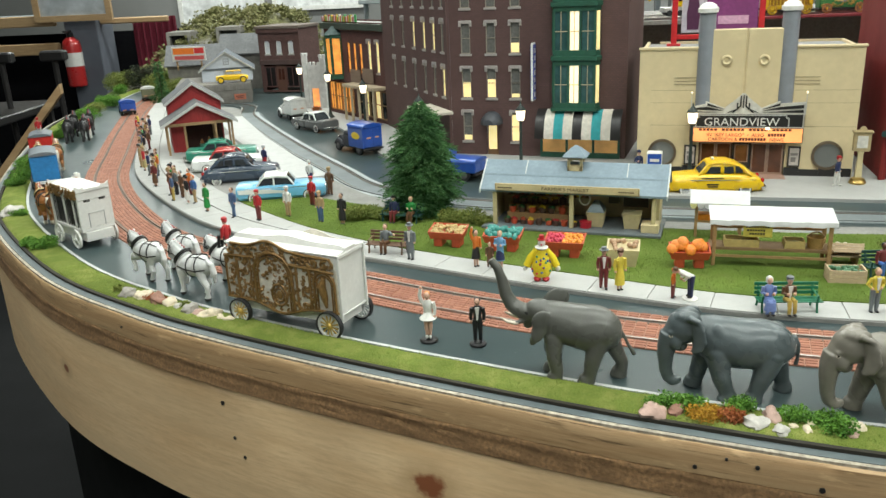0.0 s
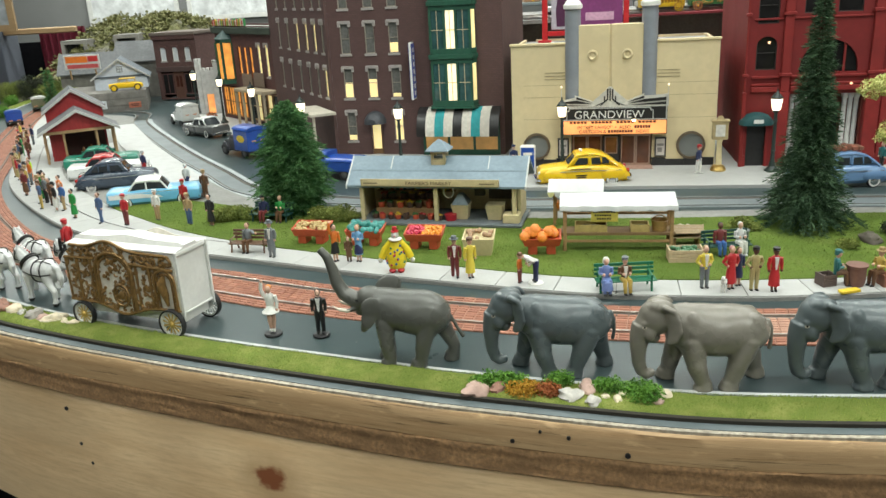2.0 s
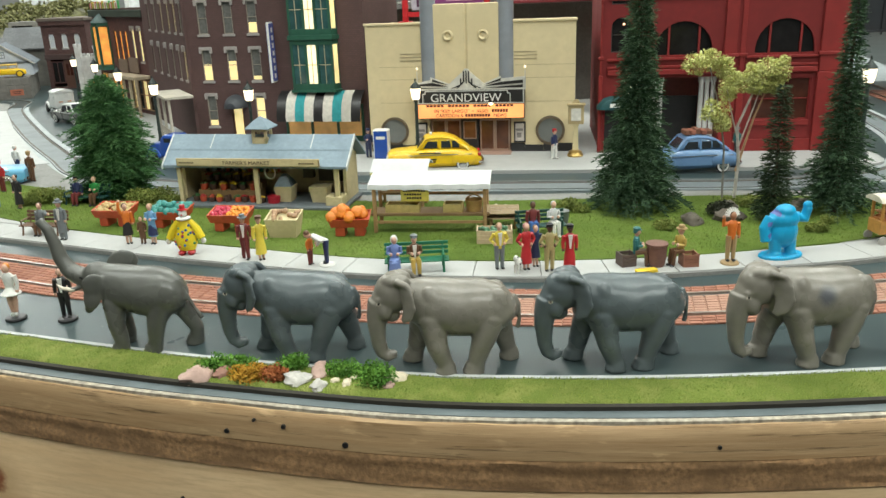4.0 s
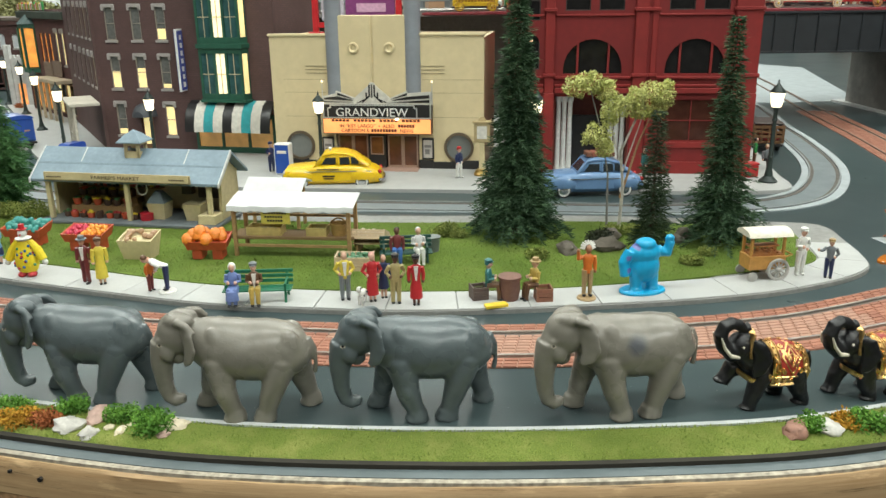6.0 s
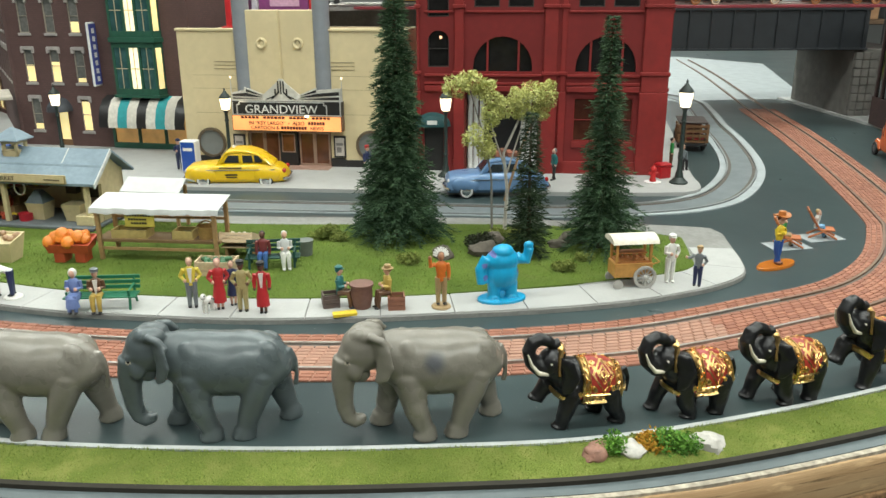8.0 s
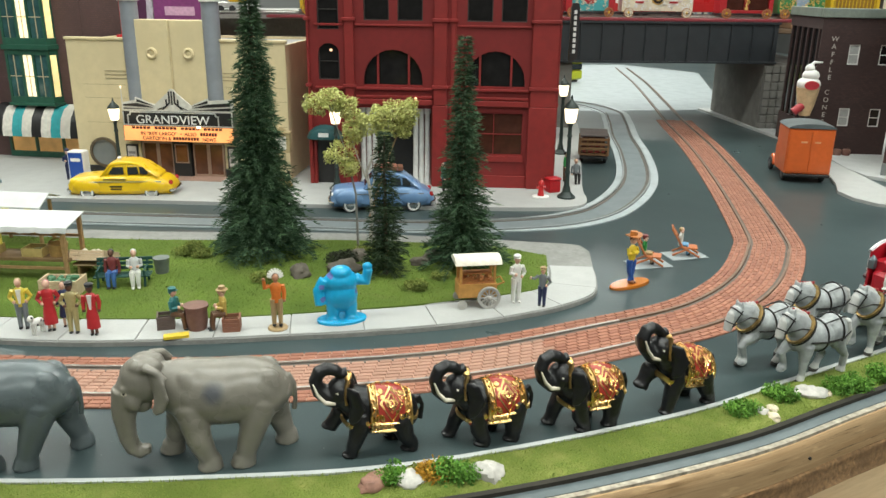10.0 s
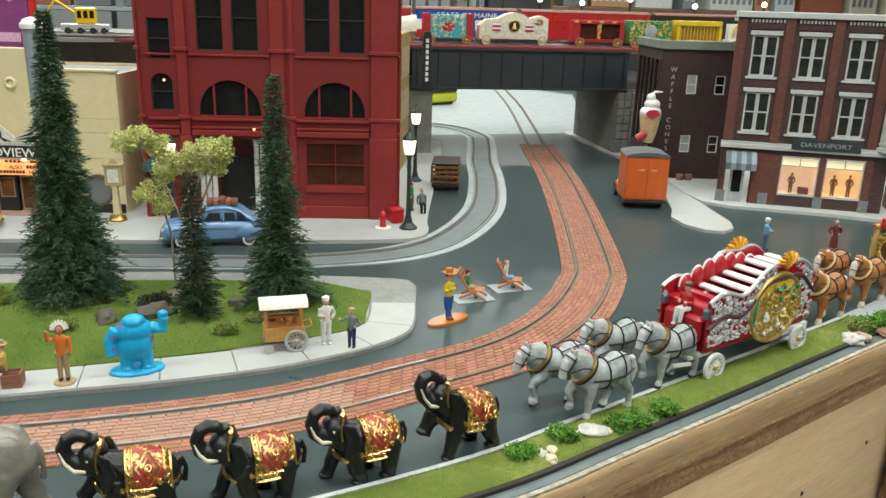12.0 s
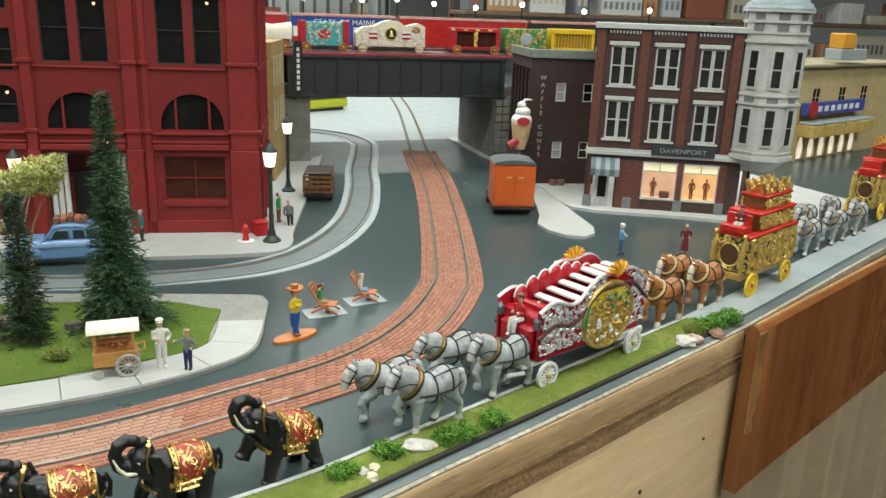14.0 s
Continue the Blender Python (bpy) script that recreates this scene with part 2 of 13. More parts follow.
def grain_mat(name, light, dark, stretch, scale, source="UV", rough=0.55, knots=(), bump=0.25, streaks=0.0):
    """Wood with long grain; knots as (u, v, radius) in metres."""
    m, nt, b = tree_of(name)
    vec = coords(nt, source, stretch)
    warp = noised(nt, vec, scale * 0.3, 3)
    g = noised(nt, vec, scale, 6, 0.65)
    f = noised(nt, vec, scale * 5, 4, 0.7)
    col = mixed(nt, ramped(nt, g, 0.33, 0.68), rgb(light), rgb(dark))
    col = mixed(nt, ramped(nt, f, 0.45, 0.8), col, rgb(dark, 0.85))
    col = mixed(nt, ramped(nt, warp, 0.45, 0.85), col, rgb(light, 0.8))
    raw = coords(nt, source)
    if streaks:
        st = noised(nt, coords(nt, source, (4, 90, 1)), 4, 6, 0.75)
        col = mixed(nt, ramped(nt, st, 0.56, 0.66), col, rgb(dark, 0.30))
        col = mixed(nt, ramped(nt, noised(nt, coords(nt, source, (14, 50, 1)), 3, 4, 0.6), 0.60, 0.72), col, rgb(light, 1.2))
    for u, v, r in knots:
        sub = nt.nodes.new("ShaderNodeVectorMath")
        sub.operation = "SUBTRACT"
        nt.links.new(raw, sub.inputs[0])
        sub.inputs[1].default_value = (u, v, 0)
        sc = nt.nodes.new("ShaderNodeVectorMath")
        sc.operation = "MULTIPLY"
        nt.links.new(sub.outputs[0], sc.inputs[0])
        sc.inputs[1].default_value = (0.75, 1.0, 0)
        ln = nt.nodes.new("ShaderNodeVectorMath")
        ln.operation = "LENGTH"
        nt.links.new(sc.outputs[0], ln.inputs[0])
        wob = nt.nodes.new("ShaderNodeMath")
        wob.operation = "MULTIPLY_ADD"
        nt.links.new(noised(nt, raw, 90, 3), wob.inputs[0])
        wob.inputs[1].default_value = r * 0.9
        nt.links.new(ln.outputs[1], wob.inputs[2])
        col = mixed(nt, ramped(nt, wob.outputs[0], r * 2.4, r * 1.0), col, rgb(dark, 0.72))
        col = mixed(nt, ramped(nt, wob.outputs[0], r * 1.25, r * 1.0), col, rgb((0.22, 0.075, 0.03)))
    nt.links.new(col, b.inputs["Base Color"])
    b.inputs["Roughness"].default_value = rough
    bumped(nt, b, f, bump, 0.0006)
    MATS[name] = m
    return m

# ---- surfaces ----
def asphalt_mat():
    m, nt, b = tree_of("painted_street")
    vec = coords(nt)
    fine, broad, huge = noised(nt, vec, 900, 4), noised(nt, vec, 14, 5), noised(nt, vec, 3.5, 3)
    col = mixed(nt, ramped(nt, fine, 0.3, 0.7), (0.040, 0.058, 0.060, 1), (0.051, 0.074, 0.075, 1))
    col = mixed(nt, ramped(nt, broad, 0.42, 0.72), col, (0.037, 0.052, 0.055, 1))
    col = mixed(nt, ramped(nt, huge, 0.45, 0.7), col, (0.053, 0.075, 0.077, 1))
    speck = ramped(nt, noised(nt, vec, 420, 2), 0.74, 0.76)
    col = mixed(nt, speck, col, (0.2, 0.21, 0.2, 1))
    nt.links.new(col, b.inputs["Base Color"])
    r = nt.nodes.new("ShaderNodeMapRange")
    nt.links.new(broad, r.inputs[0])
    r.inputs[3].default_value, r.inputs[4].default_value = 0.25, 0.33
    nt.links.new(r.outputs[0], b.inputs["Roughness"])
    b.inputs["Specular IOR Level"].default_value = 0.17
    bumped(nt, b, fine, 0.06, 0.0003)
    return m


def turf_mat(name, a, c, d):
    m, nt, b = tree_of(name)
    vec = coords(nt)
    fine, broad, huge = noised(nt, vec, 1100, 3, 0.7), noised(nt, vec, 95, 4), noised(nt, vec, 22, 3)
    col = mixed(nt, ramped(nt, fine, 0.32, 0.68), rgb(a), rgb(c))
    col = mixed(nt, ramped(nt, broad, 0.45, 0.72), col, rgb(d))
    col = mixed(nt, ramped(nt, huge, 0.40, 0.70), col, rgb(a, 0.9))
    nt.links.new(col, b.inputs["Base Color"])
    b.inputs["Roughness"].default_value = 0.95
    b.inputs["Specular IOR Level"].default_value = 0.15
    bumped(nt, b, fine, 0.9, 0.0012)
    MATS[name] = m
    return m


ASPHALT = asphalt_mat()
TURF = turf_mat("flocked_turf", (0.132, 0.178, 0.034), (0.20, 0.25, 0.053), (0.265, 0.28, 0.08))
PARK = turf_mat("park_turf", (0.094, 0.150, 0.025), (0.150, 0.215, 0.038), (0.130, 0.170, 0.040))
CONCRETE = mat("cast_pavement", (0.395, 0.40, 0.385), 0.7, 0, 0.06, 500, 0.2, 1600, 0, 0.10, each=0.10)
JOINT = mat("pavement_joint", (0.24, 0.24, 0.225), 0.85)
LIGHTGREY = mat("pale_grey_paint", (0.30, 0.335, 0.345), 0.5, 0, 0.06, 300, 0.1, 900, 0, 0.12)
PAVER = mat("red_paver", (0.385, 0.212, 0.148), 0.72, 0, 0.16, 400, 0.35, 1800, 0, 0.2, each=0.24)
PAVERBED = mat("paver_bed", (0.33, 0.175, 0.122), 0.8, 0, 0.25, 300, 0.4, 1500)
PAVEREDGE = mat("paver_apron", (0.385, 0.20, 0.138), 0.66, 0, 0.18, 160, 0.35, 1200, 0, 0.25)
STEEL = mat("worn_rail", (0.44, 0.42, 0.39), 0.36, 0.9, 0.16, 400, 0.05)
RUST = mat("rail_web", (0.10, 0.085, 0.07), 0.7, 0, 0.2, 300)
WHITELINE = mat("white_kerb_paint", (0.44, 0.46, 0.45), 0.6, 0, 0.08, 300, 0.15, 900, 0, 0.2)
SOIL = mat("dark_edge", (0.025, 0.022, 0.015), 0.9)
STRIP = mat("grey_ledge", (0.10, 0.125, 0.13), 0.5, 0, 0.12, 120)
PINE = grain_mat("pine_moulding", (0.53, 0.365, 0.20), (0.36, 0.215, 0.10), (2.2, 60, 1), 6, knots=(), streaks=0.9)
FIBRE = mat("torn_fibreboard", (0.225, 0.128, 0.058), 0.95, 0, 0.40, 420, 1.0, 420, 0, 0.3, stretch=(1, 1, 1))
PLY = grain_mat("plywood_panel", (0.82, 0.61, 0.365), (0.68, 0.46, 0.245), (2.0, 16, 1), 5,
                knots=((2.178, -0.080, 0.013), (1.768, -0.093, 0.006), (3.12, -0.135, 0.010), (2.74, -0.120, 0.008)))
STAINED = grain_mat("stained_rail", (0.30, 0.115, 0.036), (0.17, 0.055, 0.017), (4, 40, 1), 5, source="Object", rough=0.24)

# ---- the layout's ground ----
# the rim of the layout, from the back on one side round the front to the other side
RIM = [(-835, 2350), (-820, 1995), (-790, 1660), (-715, 1406), (-640, 1180), (-565, 995), (-489, 866), (-362, 706), (-249, 609), (-167, 554), (-75, 501), (2, 460), (69, 426),
       (130, 398), (235, 356), (346, 329), (444, 314), (519, 308), (601, 314), (697, 330), (770, 352), (868, 382), (961, 412), (1072, 448), (1180, 488), (1400, 572), (1800, 720), (2300, 900)]
rim = spline(RIM, 8)
ledge = beside(rim, -9.0)
back = [(2300, 4200), (-835, 4200)]
g = Shape()
g.prism([(p[0], p[1]) for p in ledge] + back, -22, 0, 0)
setting("ground", g, ASPHALT, "grey painted streets of the model town", "street", smooth=0)

verge = Shape()
lim = [i for i, p in enumerate(rim) if p[0] < 1075]
front = rim[:lim[-1] + 1]
nv = 7
inner, outer = beside(front, 31.0), beside(front, 0.0)
rows = []
for i, (p, q) in enumerate(zip(outer, inner)):
    row = []
    for k in range(nv):
        t = k / (nv - 1)
        x, y = p[0] + (q[0] - p[0]) * t, p[1] + (q[1] - p[1]) * t
        row.append((x, y, 3.2 * (1 - (2 * t - 1) ** 6) + 0.9 * noise.noise(Vector((x * 0.05, y * 0.05, 0))) + 0.35 * noise.noise(Vector((x * 0.4, y * 0.4, 3)))))
    rows.append([(q[0], q[1], 0.0)] + row[::-1] + [(p[0], p[1], 0.0)])
verge.add([p for r in rows for p in r], [(i * (nv + 2) + k, i * (nv + 2) + k + 1, (i + 1) * (nv + 2) + k + 1, (i + 1) * (nv + 2) + k) for i in range(len(rows) - 1) for k in range(nv + 1)])
setting("grass_verge", verge, TURF, "strip of bright green flocked turf along the rim", "grass", smooth=80)
s = Shape()
ribbon(s, front, -2.6, 0.6, -1, 3.0)
setting("verge_edge", s, SOIL, "ragged dark earth edge of the turf strip", "edging")
s = Shape()
ribbon(s, front, 31.0, 34.0, 0, 1.0)
setting("kerb_line", s, WHITELINE, "narrow pale painted kerb line beside the turf", "kerb")
s = Shape()
tail = rim[lim[-1]:]
ribbon(s, tail, 2, 34.0, 0, 1.2)
setting("pavement_strip", s, LIGHTGREY, "pale grey strip beside the parade street", "pavement")
s = Shape()
ribbon(s, rim, -9.0, -1.0, 0, 0.8)
setting("ledge", s, STRIP, "grey painted ledge outside the turf", "ledge")


def fascia(name, c, profile, material, label, u0=0.0, torn=0.0):
    """A board bent along the rim: profile of (outward, z); u runs along it, v is the height."""
    me = bpy.data.meshes.new(name)
    vs, fs, uv = [], [], []
    k, u, prev = len(profile), u0, None
    nn = normals(c)
    for p, n in zip(c, nn):
        if prev:
            u += math.hypot(p[0] - prev[0], p[1] - prev[1])
        prev = p
        d = 0
        f = min(max((100 - p[0]) / 250, 0), 1)
        for j, (o, z) in enumerate(profile):
            z = z + 176 * f * f * (3 - 2 * f) if -400 < z < -200 else z
            w = 0.35 * noise.noise(Vector((u * 0.02, z * 0.3, 7))) + torn * (noise.noise(Vector((u * 0.12, z * 0.35, 1))) + 0.6 * noise.noise(Vector((u * 0.4, z * 0.7, 4))))
            vs.append(((p[0] - n[0] * (o + w)) * MM, (p[1] - n[1] * (o + w)) * MM, (z + w) * MM))
            uv.append((u * MM, (z - 0.6 * o) * MM))
    for i in range(len(c) - 1):
        for j in range(k - 1):
            fs.append((i * k + j, i * k + j + 1, (i + 1) * k + j + 1, (i + 1) * k + j))
    me.from_pydata(vs, [], fs)
    lay = me.uv_layers.new(name="along")
    for l in me.loops:
        lay.data[l.index].uv = uv[l.vertex_index]
    me.materials.append(material)
    me.polygons.foreach_set("use_smooth", [True] * len(me.polygons))
    me.set_sharp_from_angle(angle=radians(40))
    return tagged(new(name, me), label, "fascia board", "", "structure")


cap = Shape()
ribbon(cap, rim, -12.2, -9.2, -6, 0.5)
setting("ledge_trim", cap, mat("chipped_white", (0.36, 0.32, 0.25), 0.75, 0, 0.45, 260, 0.5, 700, 0, 0.35), "chipped whitish edge of the ledge", "trim")
MOULDING = fascia("rim_moulding", [p for p in rim if p[0] < 1086], [(9.5, -1.0), (13.0, -1.2), (14.0, -2.6), (14.3, -9), (14.6, -15), (14.6, -19.5), (9.0, -20)], PINE, "rough pine board bent round the rim", 0.0, 0.35)
fascia("fibre_band", [p for p in rim if p[0] < 1086], [(9.0, -19.6), (14.4, -19.9), (15.2, -21), (15.4, -23), (15.0, -25), (15.2, -27), (15.6, -29), (15.8, -31), (16.0, -33), (16.4, -35.4), (9.0, -36.4)], FIBRE, "torn brown fibreboard edge under the rim", 0.0, 1.0)
PANEL = fascia("plywood_fascia", [p for p in rim if p[0] < 1086], [(9.0, -36.2), (14.6, -36.6), (14.8, -38), (15.0, -120), (15.0, -330), (8, -330)], PLY, "bent plywood panel with knots and nail holes")
fascia("cloth_skirt", [p for p in rim if p[0] < 300], [(-26, -60), (-26, -130), (-24, -420), (-27, -900)], mat("black_skirt", (0.011, 0.012, 0.012), 0.9, 0, 0.3, 20, spec=0.06), "black cloth skirt hanging below the bent plywood")
# ---- kerbed island with the park ----
KERB = [(-680, 1990), (-625, 1740), (-566, 1543), (-496, 1300), (-422, 1096), (-295, 892), (-194, 787), (-120, 738), (-44, 692), (54, 632), (130, 590), (216, 547), (290, 523), (352, 507), (420, 498), (476, 494), (535, 491), (595, 493), (640, 501),
        (672, 511), (700, 528), (714, 556), (724, 590), (735, 625)]
kerb = spline(KERB, 6)
BACK = [(733, 641), (700, 656), (545, 709), (361, 747), (180, 800), (60, 850), (-67, 922), (-173, 1100), (-302, 1393), (-396, 1638), (-440, 1760), (-560, 1850), (-680, 1990)]
island = Shape()
island.prism(kerb + spline(BACK, 10)[:-1], 0, 3.0, 0)
setting("island_base", island, JOINT, "low kerbed island of the town park", "island", smooth=0)
# park turf
GF = [(-232, 1000), (-250, 952), (-190, 870), (-120, 795), (-10, 712), (126, 632), (214, 584), (293, 556), (370, 538), (446, 528), (536, 527), (596, 531), (663, 543), (680, 575), (693, 615)]
GB = [(660, 645), (537, 684), (359, 717), (180, 768), (60, 815), (-40, 862), (-130, 925), (-232, 1000)]
turf_poly = spline(GF, 8) + spline(GB, 8)


def inside(x, y, poly):
    hit = False
    for i in range(len(poly)):
        (x1, y1), (x2, y2) = poly[i - 1], poly[i]
        if (y1 > y) != (y2 > y) and x < (x2 - x1) * (y - y1) / (y2 - y1) + x1:
            hit = not hit
    return hit


lawn = Shape()
lawn.prism(turf_poly, 2.5, 4.9, 0)
setting("park_lawn", lawn, PARK, "flocked green lawn of the small park", "grass", smooth=0)

# ---- tracks ----
MAIN = [(-720, 2160), (-675, 1850), (-603, 1560), (-535, 1320), (-460, 1080), (-338, 858), (-227, 745), (-72, 645), (25, 585), (130, 533), (260, 484), (390, 452), (490, 441), (587, 441), (683, 461), (766, 486), (834, 534), (890, 600), (921, 655), (1000, 845), (1077, 1050), (1151, 1275), (1245, 1540), (1349, 1841), (1460, 2200)]
main_line = spline(MAIN, 4)
TOWN = [(-620, 1830), (-500, 1850), (-420, 1790), (-385, 1640), (-253, 1325), (-150, 1110), (-85, 985), (20, 905), (160, 850), (370, 790), (500, 757), (615, 727), (712, 720), (770, 733), (816, 767), (870, 835), (913, 915), (962, 1040), (1000, 1155), (1055, 1300), (1085, 1405), (1060, 1520), (930, 1640), (780, 1700)]
town_line = spline(TOWN, 4)
on_road = [i for i, p in enumerate(main_line) if p[1] < 1290 or p[0] < 0]


def rails(c, gauge, z, name, label, metal=STEEL, dull=None, split=None):
    """Two rails with grooves beside them; the stretch for which split(p) holds has dull rails."""
    tr = thing(name, Matrix.Identity(4), label, "track", "", "structure")
    runs = [(c, metal)]
    if split:
        cuts = [0] + [i for i in range(1, len(c)) if split(c[i]) != split(c[i - 1])] + [len(c) - 1]
        runs = [(c[a:b + 1], dull if split(c[a]) else metal) for a, b in zip(cuts, cuts[1:])]
    for side in (-1, 1):
        for run, m in runs:
            r = Shape()
            ribbon(r, run, side * gauge / 2 - 0.9, side * gauge / 2 + 0.9, z, z + 2.0)
            part("rail", r, m, tr, "worn steel rail head" if m is metal else "dull brown rail head")
        f = Shape()
        ribbon(f, c, side * gauge / 2 - side * 4.4, side * gauge / 2 - side * 1.1, z, z + 0.65)
        part("flangeway", f, RUST, tr, "dark groove beside the rail")
    return tr


s = Shape()
ribbon(s, [main_line[i] for i in on_road], -30, 30, 0, 0.6)
setting("brick_bed", s, PAVERBED, "red brick bed under the street track", "paving")
rails(main_line, 33.0, 0.4, "street_track", "street railway track set in red brick", STEEL, mat("dull_brown_rail", (0.19, 0.125, 0.088), 0.55, 0.25, 0.2, 300), lambda p: p[0] < -120 or p[0] > 700)
# the tram's bed is mid grey with a pale painted band outside each rail
APRON = mat("mid_grey_paint", (0.150, 0.178, 0.186), 0.5, 0, 0.08, 200, 0.1, 900, 0, 0.15)
town_bed = [p for p in town_line if p[1] < 1700]
s = Shape()
ribbon(s, town_bed, -17.2, 17.2, 0, 0.7)
setting("track_apron", s, APRON, "grey bed between the rails of the tram track", "paving")
for side in (-1, 1):
    s = Shape()
    vs, fs = [], []
    for p, n in zip(town_bed, normals(town_bed)):
        f = min(max((abs(p[0] - 330) - 320) / 130, 0), 1)
        w = 2.0 + (6.5 if side < 0 else 5.0) * f * f * (3 - 2 * f)
        for o, z in ((17.25, 0), (17.25, 1.1), (17.25 + w, 1.1), (17.25 + w, 0)):
            vs.append((p[0] + side * n[0] * o, p[1] + side * n[1] * o, z))
    for i in range(len(town_bed) - 1):
        for k in range(3):
            q = (i * 4 + k, i * 4 + k + 1, i * 4 + k + 5, i * 4 + k + 4)
            fs.append(q if side < 0 else q[::-1])
    s.add(vs, fs)
    setting("track_band", s, mat("pale_band_paint", (0.35, 0.39, 0.40), 0.5, 0, 0.08, 200, 0.1, 900, 0, 0.15), "pale grey painted band beside the tram rail", "paving")
rails(town_line, 31.75, 0.5, "tram_track", "tram track curving round the street corner", mat("grey_painted_rail", (0.25, 0.27, 0.27), 0.45, 0.2, 0.1, 300))
s = Shape()
s.prism([(1000, 1420), (1322, 1400), (1620, 2050), (1500, 2300), (800, 2300), (600, 2050), (700, 1700)], 0, 0.25, 0)
setting("pale_road", s, LIGHTGREY, "pale grey road beyond the bridge", "road", smooth=0)
# ---- far pavements ----
# paler than CONCRETE: the strong light on the corner pavement is put into this colour
PALE_LIT_PAVE = mat("pale_lit_pavement", (0.46, 0.47, 0.46), 0.7, 0, 0.06, 400, 0.2, 1500, 0, 0.10)
s = Shape()
s.prism([(-150, 1062), (-176, 1104), (-304, 1393), (-398, 1636), (-446, 1622), (-352, 1378), (-236, 1112), (-204, 1050)], 2.9, 3.8, 0)
setting("pavement_back", s, PALE_LIT_PAVE, "white pavement behind the parking lot", "pavement", smooth=0)
FK = [(-300, 1740), (-275, 1680), (-179, 1448), (-63, 1133), (10, 1065), (100, 975), (190, 905), (280, 875), (374, 851), (520, 812), (678, 776), (755, 762), (785, 768), (800, 795), (817, 852), (936, 1168), (990, 1330)]
fk = spline(FK, 8)
s = Shape()
s.prism(fk + [(800, 1700), (-200, 1900)], 0, 4.0, 0)
setting("pavement_far", s, CONCRETE, "pale concrete pavement along the shop fronts", "pavement", smooth=0)
s = Shape()
s.prism([(1206, 985), (1180, 938), (1148, 875), (1116, 812), (1094, 780), (1090, 748), (1099, 722), (1115, 711), (1135, 720), (1150, 744), (1164, 798), (1180, 860), (1200, 940)], 0, 3.5, 0)
setting("traffic_island", s, CONCRETE, "pale kerbed traffic island", "pavement", smooth=0)
s = Shape()
s.prism([(1207, 987), (1206, 950), (1184, 880), (1180, 840), (1200, 812), (1290, 752), (1362, 690), (1420, 668), (1600, 720), (1600, 1400), (1262, 1400), (1232, 1100)], 0, 4.0, 0)
setting("pavement_corner", s, PALE_LIT_PAVE, "pavement under the corner store, strong light put into its pale colour", "pavement", smooth=0)

# ---- the room ----
FLOORM = mat("dark_floor", (0.012, 0.013, 0.014), 0.7, 0, 0.2, 8, 0.1, 60, spec=0.15)
WALLM = mat("room_wall", (0.22, 0.225, 0.22), 0.8, 0, 0.05, 6, 0.1, 90)
CEILM = mat("room_ceiling", (0.30, 0.30, 0.29), 0.85, 0, 0.05, 6, 0.1, 90)
for name, (x0, x1, y0, y1, z0, z1), mm, lab, cat in (
        ("floor", (-5200, 6200, -3200, 8400, -1100, -1000), FLOORM, "dark floor of the exhibition room", "floor"),
        ("ceiling", (-5200, 6200, -3200, 8400, 1800, 1900), CEILM, "off-white ceiling of the room", "ceiling"),
        ("wall_north", (-5200, 6200, 8200, 8400, -1000, 1800), WALLM, "pale grey wall of the room", "wall"),
        ("wall_south", (-5200, 6200, -3200, -3000, -1000, 1800), WALLM, "pale grey wall of the room", "wall"),
        ("wall_west", (-5200, -5000, -3000, 8200, -1000, 1800), WALLM, "pale grey wall of the room", "wall"),
        ("wall_east", (6000, 6200, -3000, 8200, -1000, 1800), WALLM, "pale grey wall of the room", "wall")):
    s = Shape()
    s.box(x0, x1, y0, y1, z0, z1)
    setting(name, s, mm, lab, cat, smooth=0)
DIFF = glow("lamp_diffuser", (1.0, 0.97, 0.9), 1.6)
for lx, ly in LAMPS:
    t = thing("ceiling_light", at(lx * 1000, ly * 1000, 1745), "fluorescent ceiling light with a white frame", "ceiling light", "ceiling lights")
    f = Shape()
    f.box(-620, 620, -180, 180, 35, 55, 0, 3)
    part("frame", f, CEILM, t)
    d = Shape()
    d.box(-590, 590, -150, 150, 25, 36, 0, 2)
    part("diffuser", d, DIFF, t)

# trestle legs under the layout
trestle = thing("layout_trestle", Matrix.Identity(4), "square pine legs under the layout table", "table legs")
for x, y in ((-560, 1500), (-300, 900), (120, 620), (600, 560), (1000, 700), (1700, 1000), (1700, 2600), (200, 2600), (-600, 2600), (200, 3900), (1900, 3900)):
    s = Shape()
    s.box(-35, 35, -35, 35, -1000, -22.2, 0, 3)
    part("leg", s, PINE, trestle, "", at(x, y))

